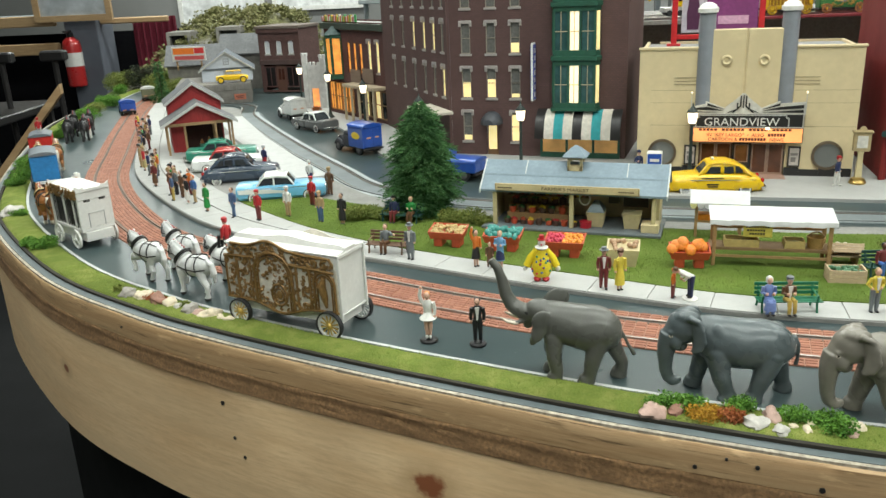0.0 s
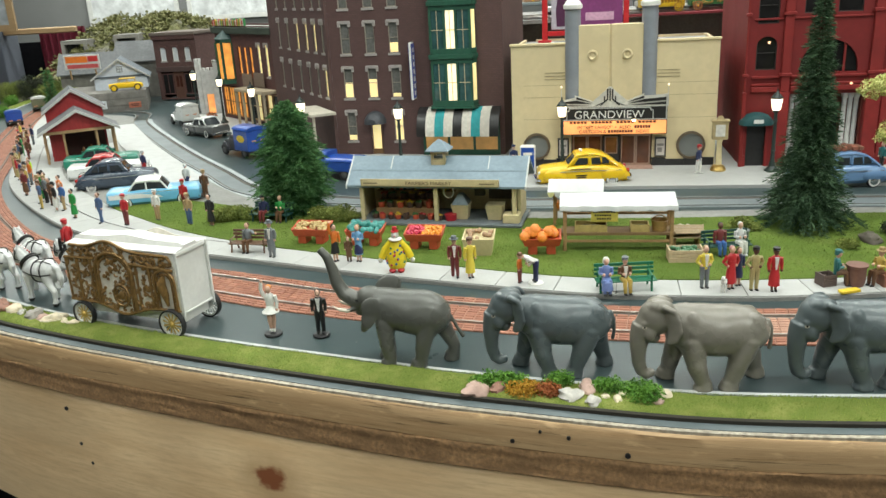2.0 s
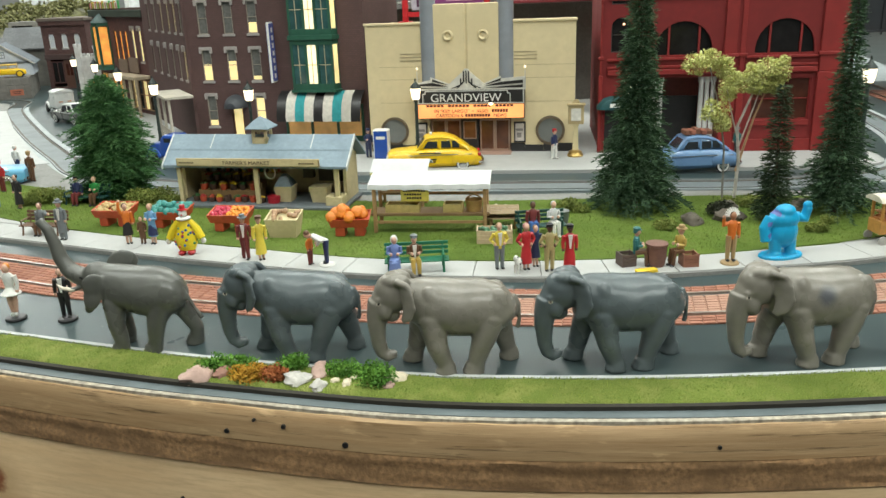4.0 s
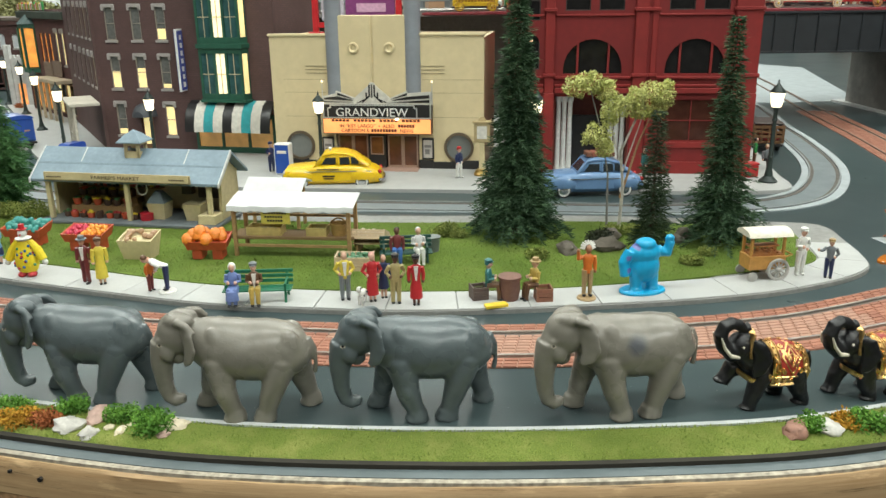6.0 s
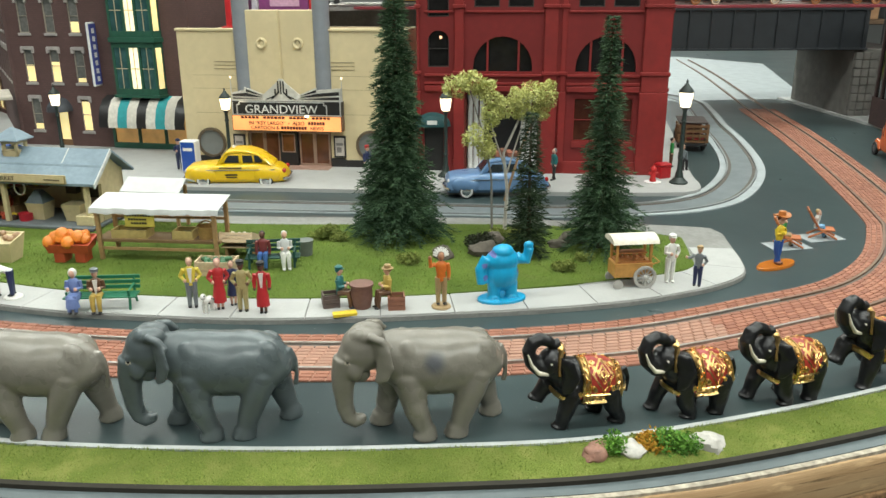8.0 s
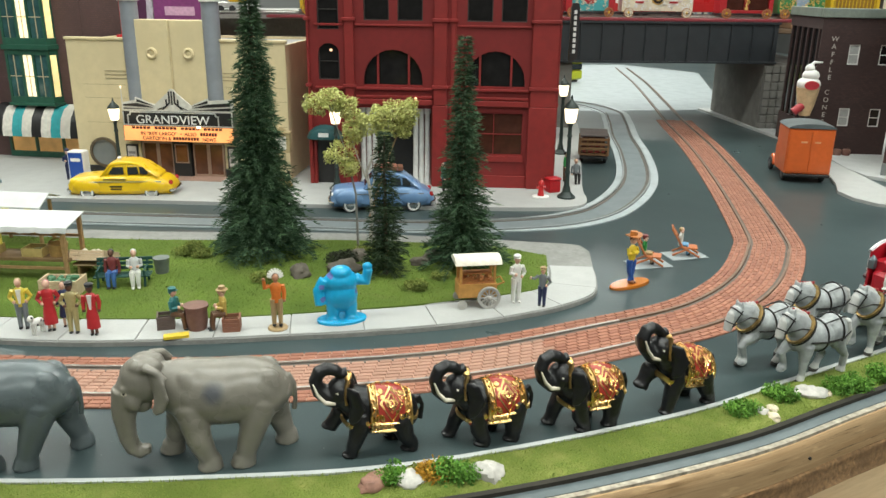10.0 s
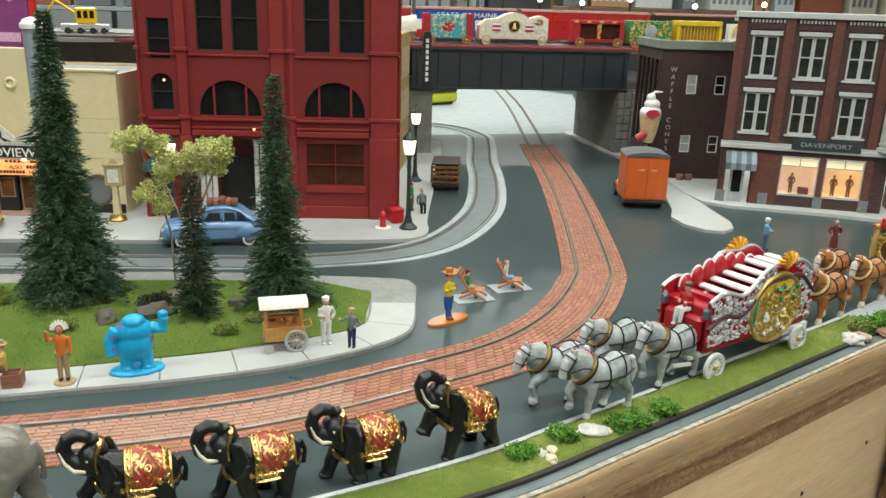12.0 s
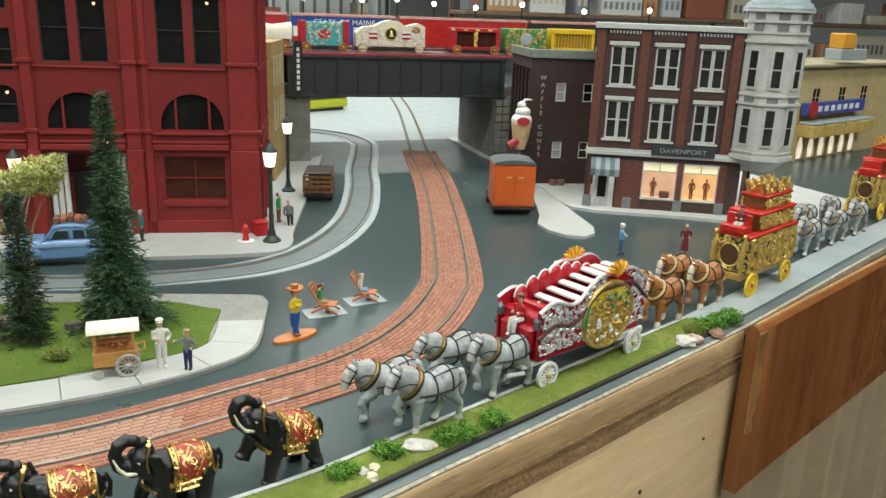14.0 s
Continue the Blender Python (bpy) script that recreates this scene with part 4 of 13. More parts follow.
def restaurant():
    t = thing("corner_restaurant", at(22, 1168, 4, -20.6), "brown brick corner building with a green bay and striped awning", "building")
    w, h = 250, 330
    cols, rws = (24, 61, 96), (20, 82, 144, 206, 268)
    holes = [(x - 7, x + 7, z, z + 42) for x in cols for z in rws if (x, z) != (61, 20)] + [(52, 70, 0, 50), (135, 240, 4, 44)]
    part("front_wall", wall_shape(w, h, 4, holes), BROWN, t, smooth=0)
    shell(t, w, 170, h, BROWN, 4, left=False)
    for x in cols:
        for z in rws:
            if (x, z) == (61, 20):
                continue
            lit = {(24, 82): 22, (61, 82): 26, (96, 82): 6, (96, 144): 14, (96, 20): 38, (24, 20): 8}.get((x, z), 0)
            wn = window(t, x, z, 14, 42, mat("tan_sash", (0.30, 0.27, 0.22), 0.6), CURTAIN, (0, 1), 0.8, STONE, STONE)
            if lit:
                g = Shape()
                g.box(-5.8, 5.8, 0.9, 1.25, 1, lit)
                part("blind", g, LITWARM, wn, "yellow blind lit from behind")
    # entrance with a dark hood
    s = Shape()
    s.box(53, 69, 2, 3.5, 0, 48)
    dr = part("door", s, mat("door_oak", (0.17, 0.09, 0.04), 0.5), t)
    g = Shape()
    g.box(55, 67, 1.6, 2.1, 8, 44)
    part("pane", g, LITWARM, dr)
    hood = Shape()
    n = 10
    rings = []
    for y, r in ((0, 16), (-8, 15.5), (-16, 12), (-20, 7)):
        rings.append([(61 + r * math.cos(math.pi * i / n), y, 46 + r * 1.1 * math.sin(math.pi * i / n)) for i in range(n + 1)])
    hood.loft(rings, 0)
    part("door_hood", hood, mat("slate_hood", (0.055, 0.06, 0.07), 0.5), t, "dark domed hood over the door")
    # blue vertical sign
    s = Shape()
    s.box(122, 125, -16, -0.5, 80, 158, 0, 0.4)
    sg = part("blade_sign", s, WHITE, t, "white edged blade sign with a blue face")
    s = Shape()
    s.box(125.1, 125.8, -15, -1.5, 82, 156)
    s.box(121.2, 121.9, -15, -1.5, 82, 156)
    part("blue_face", s, mat("sign_blue", (0.05, 0.07, 0.30), 0.4), sg)
    s = Shape()
    for k in range(7):
        for x in (126.0, 120.8):
            s.box(x - 0.1, x + 0.1, -11, -5.5, 86 + k * 9.8, 92 + k * 9.8)
    part("lettering", s, WHITE, sg)
    s = Shape()
    s.box(123, 126.5, -6, -0.5, 88, 150)
    # green bay
    b0, b1, out = 148, 214, 14
    for z0 in (76, 146, 216):
        s = Shape()
        s.loft([[(b0 - 2, 0, z0 - 9), (b0 + 2, -out - 2, z0 - 9), (b1 - 2, -out - 2, z0 - 9), (b1 + 2, 0, z0 - 9)], [(b0 - 2, 0, z0 - 6), (b0 + 2, -out - 2, z0 - 6), (b1 - 2, -out - 2, z0 - 6), (b1 + 2, 0, z0 - 6)],
                [(b0, 0, z0 - 5.5), (b0 + 4, -out, z0 - 5.5), (b1 - 4, -out, z0 - 5.5), (b1, 0, z0 - 5.5)], [(b0, 0, z0 + 2), (b0 + 4, -out, z0 + 2), (b1 - 4, -out, z0 + 2), (b1, 0, z0 + 2)]])
        bay = part("bay_window", s, GREEN, t, "dark green bay with lit blinds", None, 0)
        s = Shape()
        s.loft([[(b0, 0, z0 + 52), (b0 + 4, -out, z0 + 52), (b1 - 4, -out, z0 + 52), (b1, 0, z0 + 52)], [(b0, 0, z0 + 58), (b0 + 4, -out, z0 + 58), (b1 - 4, -out, z0 + 58), (b1, 0, z0 + 58)],
                [(b0 - 2, 0, z0 + 58.5), (b0 + 2, -out - 2, z0 + 58.5), (b1 - 2, -out - 2, z0 + 58.5), (b1 + 2, 0, z0 + 58.5)], [(b0 - 2, 0, z0 + 61), (b0 + 2, -out - 2, z0 + 61), (b1 - 2, -out - 2, z0 + 61), (b1 + 2, 0, z0 + 61)]])
        part("head", s, GREEN, bay, "", None, 0)
        for x, y in ((b0 + 4, -out), (b0 + 23.5, -out), (b1 - 26.5, -out), (b1 - 7, -out), (b1 - 3.5, -3), (b0 + 0.5, -3)):
            s = Shape()
            s.box(x, x + 3, y, y + 3, z0 + 2, z0 + 52)
            part("mullion", s, GREEN, bay, "", None, 0)
        lit, dim = Shape(), Shape()
        lit.box(b0 + 27, b1 - 27, -out + 1.4, -out + 2, z0 + 2, z0 + 52)
        part("blind", lit, LITCREAM, bay, "cream blind lit from behind")
        dim.box(b0 + 7, b0 + 23, -out + 1.4, -out + 2, z0 + 2, z0 + 52)
        dim.box(b1 - 23, b1 - 7, -out + 1.4, -out + 2, z0 + 2, z0 + 52)
        part("pane", dim, TEALPANE, bay)
        side = Shape()
        side.prism([(b1 - 4, -out + 3.2), (b1 - 3.4, -out + 3.2), (b1 - 0.8, -3.2), (b1 - 1.4, -3.2)], z0 + 2, z0 + 52)
        part("side_pane", side, LITWARM, bay)
        m = Shape()
        for x in (b0 + 15, b1 - 15):
            m.box(x - 0.4, x + 0.4, -out + 0.6, -out + 1.2, z0 + 2, z0 + 52)
        m.box(b0 + 7, b1 - 7, -out + 0.6, -out + 1.2, z0 + 26, z0 + 27)
        m.box(b0 + 32.6, b0 + 33.4, -out + 0.6, -out + 1.2, z0 + 2, z0 + 52)
        part("glazing_bar", m, mat("cream_sash", (0.55, 0.47, 0.30), 0.5), bay)
    # shop front
    s = Shape()
    s.box(132, 243, -3, 0, 0, 7)
    s.box(132, 243, -3, 0, 44, 50)
    for x in (132, 168, 205, 240):
        s.box(x, x + 3, -3, 0, 7, 44)
    sf = part("shop_front", s, GREEN, t, "dark green timber shop front")
    g = Shape()
    for a, b in ((135, 168), (171, 205), (208, 240)):
        g.box(a, b, 0.4, 1.2, 7, 44)
    part("shop_window", g, glow("shop_glow", (0.75, 0.42, 0.14), 0.32, 0.5, 25), sf, "dimly lit shop window")
    aw = [BLACK, mat("awning_white", (0.62, 0.59, 0.52), 0.8), mat("awning_teal", (0.03, 0.30, 0.32), 0.8), mat("awning_white2", (0.62, 0.59, 0.52), 0.8)]
    striped_awning(t, 129, 246, 30, 68, 26, aw, 9)
    # side wall along the side street, with tall lit windows
    side = thing("side_wing", at(-86, 1446, 4, -68.7), "brown brick side wing with tall narrow lit windows", "building")
    sw = [(x - 5.5, x + 5.5, z, z + 44) for x in (60, 110, 160, 205, 245, 280) for z in (82, 146, 208)]
    part("wall", wall_shape(297, h - 20, 4, sw, y=-4), BROWN, side, smooth=0)
    for x in (60, 110, 160, 205, 245, 280):
        for z in (82, 146, 208):
            window(side, x, z, 11, 44, mat("tan_sash", (0.30, 0.27, 0.22), 0.6), LITWARM if (x, z) in ((245, 146), (205, 146), (280, 82), (160, 146)) else CURTAIN, (0, 1), -3.2, STONE, STONE, m=Matrix.Identity(4))
    return t


restaurant()
# wooden porch on the side street
pc = thing("porch", at(-40, 1215, 4, -70), "weathered white timber porch with posts and a flat roof", "porch")
for x in (0, 42, 84):
    s = Shape()
    s.box(x, x + 3.4, 0, 3.4, 0, 62, 0, 0.3)
    part("post", s, mat("worn_white_timber", (0.50, 0.46, 0.38), 0.7), pc)
s = Shape()
s.box(-4, 92, -4, 34, 62, 66, 0, 0.5)
part("roof", s, mat("worn_white_timber", (0.50, 0.46, 0.38), 0.7), pc)
for z in (8, 18):
    s = Shape()
    s.box(3.4, 84, 1, 2.2, z, z + 1.6)
    part("rail", s, mat("worn_white_timber", (0.50, 0.46, 0.38), 0.7), pc)
for k in range(18):
    s = Shape()
    s.box(5 + k * 4.4, 6 + k * 4.4, 1.2, 2.0, 9.6, 18)
    part("baluster", s, mat("worn_white_timber", (0.50, 0.46, 0.38), 0.7), pc)


def red_building():
    t = thing("red_office_building", at(514, 897, 4, -15.3) @ at(0, 12, 0) @ Matrix.Diagonal((1.0, 1.0, 0.978, 1.0)), "deep red office building with arched windows and pilasters", "building")
    w, h, th = 268, 340, 5
    lw = [(10, 33, 118, 158), (10, 33, 172, 214), (12, 32, 232, 290)]
    arch = [(59, 123, 112, 152), (169, 233, 112, 152)]
    up = [(60, 87, 182, 250), (96, 123, 182, 250), (170, 197, 182, 250), (206, 233, 182, 250), (60, 87, 262, 320), (96, 123, 262, 320), (170, 197, 262, 320), (206, 233, 262, 320)]
    low = [(169, 233, 37, 85), (50, 134, 0, 88), (2, 30, 0, 56)]
    f = wall_shape(w, h, th, lw + arch + up + low)
    for a in arch:
        arch_fill(f, a[0], a[1], 118, 151.5, 0, th)
    arch_fill(f, 10, 33, 146, 157.5, 0, th)
    part("front_wall", f, RED, t, smooth=0)
    shell(t, w, 190, h, RED, 5)
    for x0, x1, o in ((-3, 1.5, 3.5), (38, 50, 4.5), (134, 150, 4.5), (152, 160, 2.0), (238, 268, 4.5)):
        for a, b, d, z0, z1, nm in ((x0, x1, o, 0, 92, "pilaster_base"), (x0 + 1, x1 - 1, o - 1, 92.02, h - 3, "pilaster")) + tuple((x0 - 1, x1 + 1, o + 0.6, z, z + 4, "pilaster_band") for z in (110, 181, 255)):
            s = Shape()
            s.box(a, b, -d, -0.01, z0, z1, 0, 0.6)
            part(nm, s, REDTRIM, t)
    for z, o, hh in ((92, 4.5, 6), (99, 3, 3), (108, 3.2, 3), (176, 1.8, 2.4), (252, 3.0, 3)):
        for x0, x1 in ((50.5, 133.5), (160.5, 237.5), (6.2, 37.8)):
            s = Shape()
            s.box(x0, x1, -o, -0.02, z, z + hh, 0, 0.5)
            part("belt_course", s, REDTRIM, t)
    for x0, x1, z0, z1 in ((150.5, 238, 0, 14), (0.5, 5, 0, 14), (36.5, 50, 0, 14), (168, 234, 30, 36.5)):
        s = Shape()
        s.box(x0, x1, -2.0, -0.02, z0, z1, 0, 0.4)
        part("base_course", s, REDTRIM, t)
    for a in arch:
        q = Shape()
        for x in (a[0] + 14.5, a[1] - 16):
            q.box(x, x + 2.2, 1, 3, 112, 149)
        q.box(a[0], a[1], 1, 3, 112, 113.5)
        wn = part("arched_window", q, REDTRIM, t, "arched window with two red mullions")
        g = Shape()
        g.box(a[0] - 0.5, a[1] + 0.5, 3.6, 4.2, 111.5, 152.5)
        part("pane", g, DARKPANE, wn)
    for (a, b, z0, z1) in lw + up + [low[0]]:
        pane = REDPANE if z0 == 37 else DARKPANE
        window(t, (a + b) / 2, z0, b - a, z1 - z0, REDTRIM if z0 == 37 else mat("dark_sash", (0.035, 0.03, 0.028), 0.5), pane, (1, 1) if z0 == 37 else (0, 1), 1.6)
    for x, z in ((113, 240), (221, 244), (116, 100), (24, 150)):
        b = Shape()
        b.ell((x, 0.9 if z != 100 else -6, z), (1.5, 1.0, 1.5), 0, 8, 6)
        part("lamp_glint", b, glow("small_bulb", (1.0, 0.55, 0.3), 2.2), t, "tiny lit bulb")
    # recessed entrance with white columns
    s = Shape()
    s.box(50, 134, 36, 39, 0, 90)
    s.box(50, 52, 5, 36, 0, 90)
    s.box(132, 134, 5, 36, 0, 90)
    s.box(50, 134, 5, 38, 88, 90)
    part("porch_wall", s, mat("dark_porch", (0.15, 0.03, 0.02), 0.6), t)
    s = Shape()
    s.box(70, 116, 34, 36, 0, 62)
    part("entrance_door", s, BLACK, t)
    for x in (54, 60.5, 67, 113, 119.5, 126):
        c = Shape()
        c.turned(x + 2, 9, [(4.0, 0), (4.0, 3), (3.0, 4.5), (2.8, 40), (2.6, 80), (3.6, 82), (4.0, 87.8)], 14)
        part("column", c, mat("white_column", (0.55, 0.55, 0.53), 0.5), t, "white round column")
    # pub door with a teal arched hood
    s = Shape()
    s.box(5, 27, 3, 4.5, 0, 54)
    d = part("pub_door", s, BLACK, t)
    s = Shape()
    s.box(2, 30, -2, 3, 54, 56.5)
    s.box(2, 5, -1, 3, 0, 54)
    s.box(27, 30, -1, 3, 0, 54)
    part("door_frame", s, REDTRIM, t)
    hd = Shape()
    n = 12
    rings = [[(15 + r * math.cos(math.pi * i / n), y, 53 + r * 0.75 * math.sin(math.pi * i / n)) for i in range(n + 1)] for y, r in ((-0.2, 20), (-6, 19.5), (-12, 16), (-14, 11))]
    hd.loft(rings)
    part("door_hood", hd, mat("teal_hood", (0.012, 0.07, 0.075), 0.55), t, "dark teal arched hood with a small white sign")
    s = Shape()
    s.box(10, 21, -14.6, -13.8, 56, 60.5)
    part("hood_sign", s, WHITE, t)
    # shop fittings on the side street
    for k in range(4):
        sd = Shape()
        sd.box(w - 0.02, w + 3, 20 + k * 42, 30 + k * 42, 0, h, 0, 0.6)
        part("side_pilaster", sd, REDTRIM, t)
    for z in (92, 108, 176, 252):
        sd = Shape()
        sd.box(w - 0.02, w + 2.4, 6, 188, z, z + 4, 0, 0.4)
        part("side_belt", sd, REDTRIM, t)
    for k in range(3):
        for z, hh in ((30, 52), (118, 34), (186, 56), (262, 52)):
            g = Shape()
            g.box(w - 0.02, w + 0.6, 34 + k * 42, 58 + k * 42, z, z + hh)
            part("side_window", g, DARKPANE, t)


red_building()


def upright_words(parent, text, size, m, material, step):
    for i, ch in enumerate(text):
        if ch != " ":
            words(parent, ch, size, m @ at(0, 0, -i * step), material)


# dark brown brick, made darker still: the shade on the shop is in the colour
SHADEDBRICK = brick_mat("shaded_waffle_brick", (0.045, 0.021, 0.019), (0.032, 0.019, 0.018), 2.4)


def waffle_shop():
    t = thing("waffle_shop", at(1193, 982, 4, -17), "dark brown brick shop, shade put into its colour, with upright white lettering", "building")
    w, h = 104, 180
    hl = [(38, 52, 38, 62), (38, 52, 120, 146), (78, 92, 38, 62), (78, 92, 120, 146)]
    part("front_wall", wall_shape(w, h, 3, hl), SHADEDBRICK, t, smooth=0)
    shell(t, w, 130, h, SHADEDBRICK, 3, left=False)
    for a, b, z0, z1 in hl:
        window(t, (a + b) / 2, z0, b - a, z1 - z0, WHITE, mat("pale_blind", (0.36, 0.37, 0.36), 0.5) if a < 50 else DARKPANE, (0, 1), 0.6)
    upright_words(t, "WAFFLE CONES", 9, at(18, -0.3, 150), mat("worn_white_letter", (0.42, 0.39, 0.36), 0.6), 10.0)
    s = Shape()
    s.box(-3, w + 2, -3, 4, h, h + 12, 0, 0.6)
    s.box(-3, 2, 4, 130, h, h + 12, 0, 0.6)
    part("parapet", s, mat("grey_green_parapet", (0.16, 0.19, 0.16), 0.6), t, "grey-green parapet")
    s = Shape()
    s.box(0, 3, 3, 130, 0, 40)
    s.box(0, 3, 3, 130, 165, h)
    part("side_wall", s, SHADEDBRICK, t, smooth=0)
    for k in range(6):
        s = Shape()
        s.box(0, 3, 10 + k * 22, 14 + k * 22, 40, 165)
        part("pier", s, SHADEDBRICK, t, smooth=0)
    g = Shape()
    g.box(2.2, 2.8, 4, 129, 40, 165)
    part("side_pane", g, DARKPANE, t)


waffle_shop()
DAVM = at(1200, 841, 4, -34.0) @ Matrix.Diagonal((1.0, 1.0, 1.05, 1.0))


def corner_store():
    t = thing("corner_store", DAVM, "red-brown brick store with white trimmed windows and a corner turret", "building")
    brick = brick_mat("russet_brick", (0.150, 0.048, 0.032), (0.10, 0.042, 0.034), 2.2)
    dark = brick_mat("umber_brick", (0.070, 0.032, 0.028), (0.05, 0.03, 0.026), 2.2)
    trim = mat("pale_stone_trim", (0.50, 0.51, 0.49), 0.55, 0, 0.08, 250)
    w, h = 210, 218
    xs = (34, 88, 142)
    holes = [(x - 15, x + 15, z, z + 46) for x in xs for z in (86, 150)] + [(8, 38, 0, 52), (72, 116, 12, 60), (123, 167, 12, 60)]
    part("front_wall", wall_shape(w - 18, h, 4, holes), dark, t, smooth=0)
    for x in (0, 54, 108, 164, 181):
        s = Shape()
        s.box(x, x + 11, -2.2, -0.01, 66, h - 4, 0, 0.3)
        part("pier", s, brick, t)
    for x in xs:
        s = Shape()
        s.box(x - 20, x + 20, -1.0, -0.01, 138, 146)
        part("spandrel", s, dark, t, smooth=0)
        s = Shape()
        s.box(x - 20, x + 20, -1.0, -0.01, 203, 209)
        part("spandrel", s, dark, t, smooth=0)
        s = Shape()
        for k in range(10):
            s.box(x - 19 + k * 4, x - 17 + k * 4, -2.0, -0.01, 210, 213.5)
        part("dentils", s, trim, t)
    s = Shape()
    s.box(-3, w - 18, -4.5, 4, h - 3, h + 4, 0, 0.7)
    part("cornice", s, trim, t, "white cornice")
    s = Shape()
    s.box(-2, w - 18, -4, -0.01, 66, 71, 0, 0.5)
    s.box(-2, w - 18, -3, -0.01, 71.1, 74)
    part("shop_cornice", s, trim, t)
    lace = mat("dark_lace", (0.026, 0.028, 0.026), 0.28, 0, 0.6, 90, 0.03, 300, 0, 0.5, spec=0.3)
    for x in xs:
        for z in (86, 150):
            for k in (-7.4, 7.4):
                window(t, x + k, z, 14.4, 46, trim, lace, (0, 1), 0.5, thick=2.0)
            for z0, z1, nm in ((z - 3, z - 0.2, "window_sill"), (z + 46.2, z + 51, "lintel")):
                s = Shape()
                s.box(x - 18, x + 18, -2.2, -0.01, z0, z1, 0, 0.3)
                part(nm, s, trim, t)
    s = Shape()
    s.box(80, 158, -5.6, -4.55, 69, 82, 0, 0.3)
    sb = part("sign_board", s, mat("sign_slate", (0.035, 0.045, 0.05), 0.4), t, "dark board with pale lettering")
    words(sb, "DAVENPORT", 7.4, at(119, -5.7, 72.9), mat("dull_letter", (0.34, 0.35, 0.34), 0.5), wide=1.35)
    # shop windows with lit displays
    for k, (a, b) in enumerate(((72, 116), (123, 167))):
        s = Shape()
        s.box(a, b, -0.5, 3, 13, 15)
        s.box(a, b, -0.5, 3, 58, 60)
        s.box(a, b, 0, 2, 48, 49.2)
        for x in (a, (a + b) / 2 - 0.6, b - 1.5):
            s.box(x, x + 1.4, 0, 2, 15 if x != (a + b) / 2 - 0.6 else 49, 58)
        wn = part("shop_window", s, trim, t, "lit shop window with a display")
        # no lamp inside: the room's own surfaces emit the warm display light
        g = Shape()
        g.box(a, b, 32, 33, 13, 60)
        g.box(a, b, 4, 32, 13, 13.6)
        g.box(a, b, 4, 32, 60, 61)
        g.box(a - 0.6, a, 4, 33, 13, 60)
        g.box(b, b + 0.6, 4, 33, 13, 60)
        part("display_room", g, glow("display_room_%d" % k, (1.0, 0.76, 0.55) if k == 0 else (1.0, 0.74, 0.42), 0.34, 0.45, 22), wn, "bright display room")
        g = Shape()
        g.box(a + 2, b - 2, 3.2, 3.7, 49, 58)
        part("upper_blind", g, glow("upper_blind", (1.0, 0.88, 0.55), 0.6), wn)
        for dx, hgt in ((17, 25),) if k == 0 else ((15, 26), (33, 27)):
            g = Shape()
            u = a + dx
            for q in (-1, 1):
                g.tube([(u + q * 1.3, 15, 13.7), (u + q * 1.2, 15, 13 + hgt * 0.5)], [1.0, 1.4], 8)
                g.tube([(u + q * 2.6, 15, 13 + hgt * 0.8), (u + q * 4.0, 14, 13 + hgt * 0.62), (u + q * 2.4, 12.5, 13 + hgt * 0.52)], [1.0, 0.9, 0.8], 8)
            g.turned(u, 15, [(2.3, 13 + hgt * 0.45), (2.0, 13 + hgt * 0.6), (2.9, 13 + hgt * 0.8), (1.0, 13 + hgt * 0.86)], 12)
            g.ell((u, 15, 13 + hgt * 0.94), (1.5, 1.6, 1.9), 0, 10, 8)
            part("display_form", g, mat("display_brown", (0.26, 0.12, 0.06), 0.5), wn)
        if k == 0:
            g = Shape()
            g.box(a + 26, a + 38, 10, 20, 13.7, 21, 0, 0.5)
            part("display_chest", g, mat("display_chest", (0.14, 0.05, 0.04), 0.5), wn)
    # door under a small striped awning
    s = Shape()
    s.box(14, 31, 2, 3.5, 0, 46)
    d = part("door", s, mat("grey_door", (0.42, 0.44, 0.44), 0.5), t, "pale grey shop door")
    g = Shape()
    g.box(17, 28, 1.5, 2.1, 12, 42)
    part("pane", g, DARKPANE, d)
    s = Shape()
    s.box(4, 8, -1, 3, 0, 60)
    part("shop_pier", s, brick, t, smooth=0)
    for x0, x1 in ((40, 71), (116.5, 122.5), (167.5, 176)):
        s = Shape()
        s.box(x0, x1, -1.5, -0.02, 0, 60)
        part("shop_pier", s, brick, t, smooth=0)
    for x in (-1, 50, 114, 166):
        s = Shape()
        s.box(x, x + 11, -2.4, -0.01, 0, 14, 0, 0.4)
        part("stone_base", s, mat("grey_base", (0.18, 0.19, 0.19), 0.6), t)
    striped_awning(t, 6, 42, 42, 62, 18, [mat("awning_slate", (0.10, 0.13, 0.15), 0.7), mat("awning_grey", (0.24, 0.28, 0.30), 0.7)], 6)
    # turret on the corner
    cx, cy, r = 213, 14, 38
    oct8 = lambda q, z: [(cx + q * math.cos(2 * math.pi * (i + 0.5) / 8), cy + q * math.sin(2 * math.pi * (i + 0.5) / 8), z) for i in range(8)]
    s = Shape()
    s.loft([oct8(r * 0.5, 56), oct8(r, 72), oct8(r, 250)])
    tur = part("turret", s, trim, t, "pale eight-sided corner turret")
    for z0, hh, q in ((72, 5, 3), (80, 2, 1.5), (136, 3, 2.5), (146, 2, 1.5), (206, 3, 2.5), (216, 2, 1.5), (228, 2.5, 2), (240, 4, 3.5)):
        b = Shape()
        b.loft([oct8(r + q, z0), oct8(r + q, z0 + hh)])
        part("turret_band", b, trim, tur)
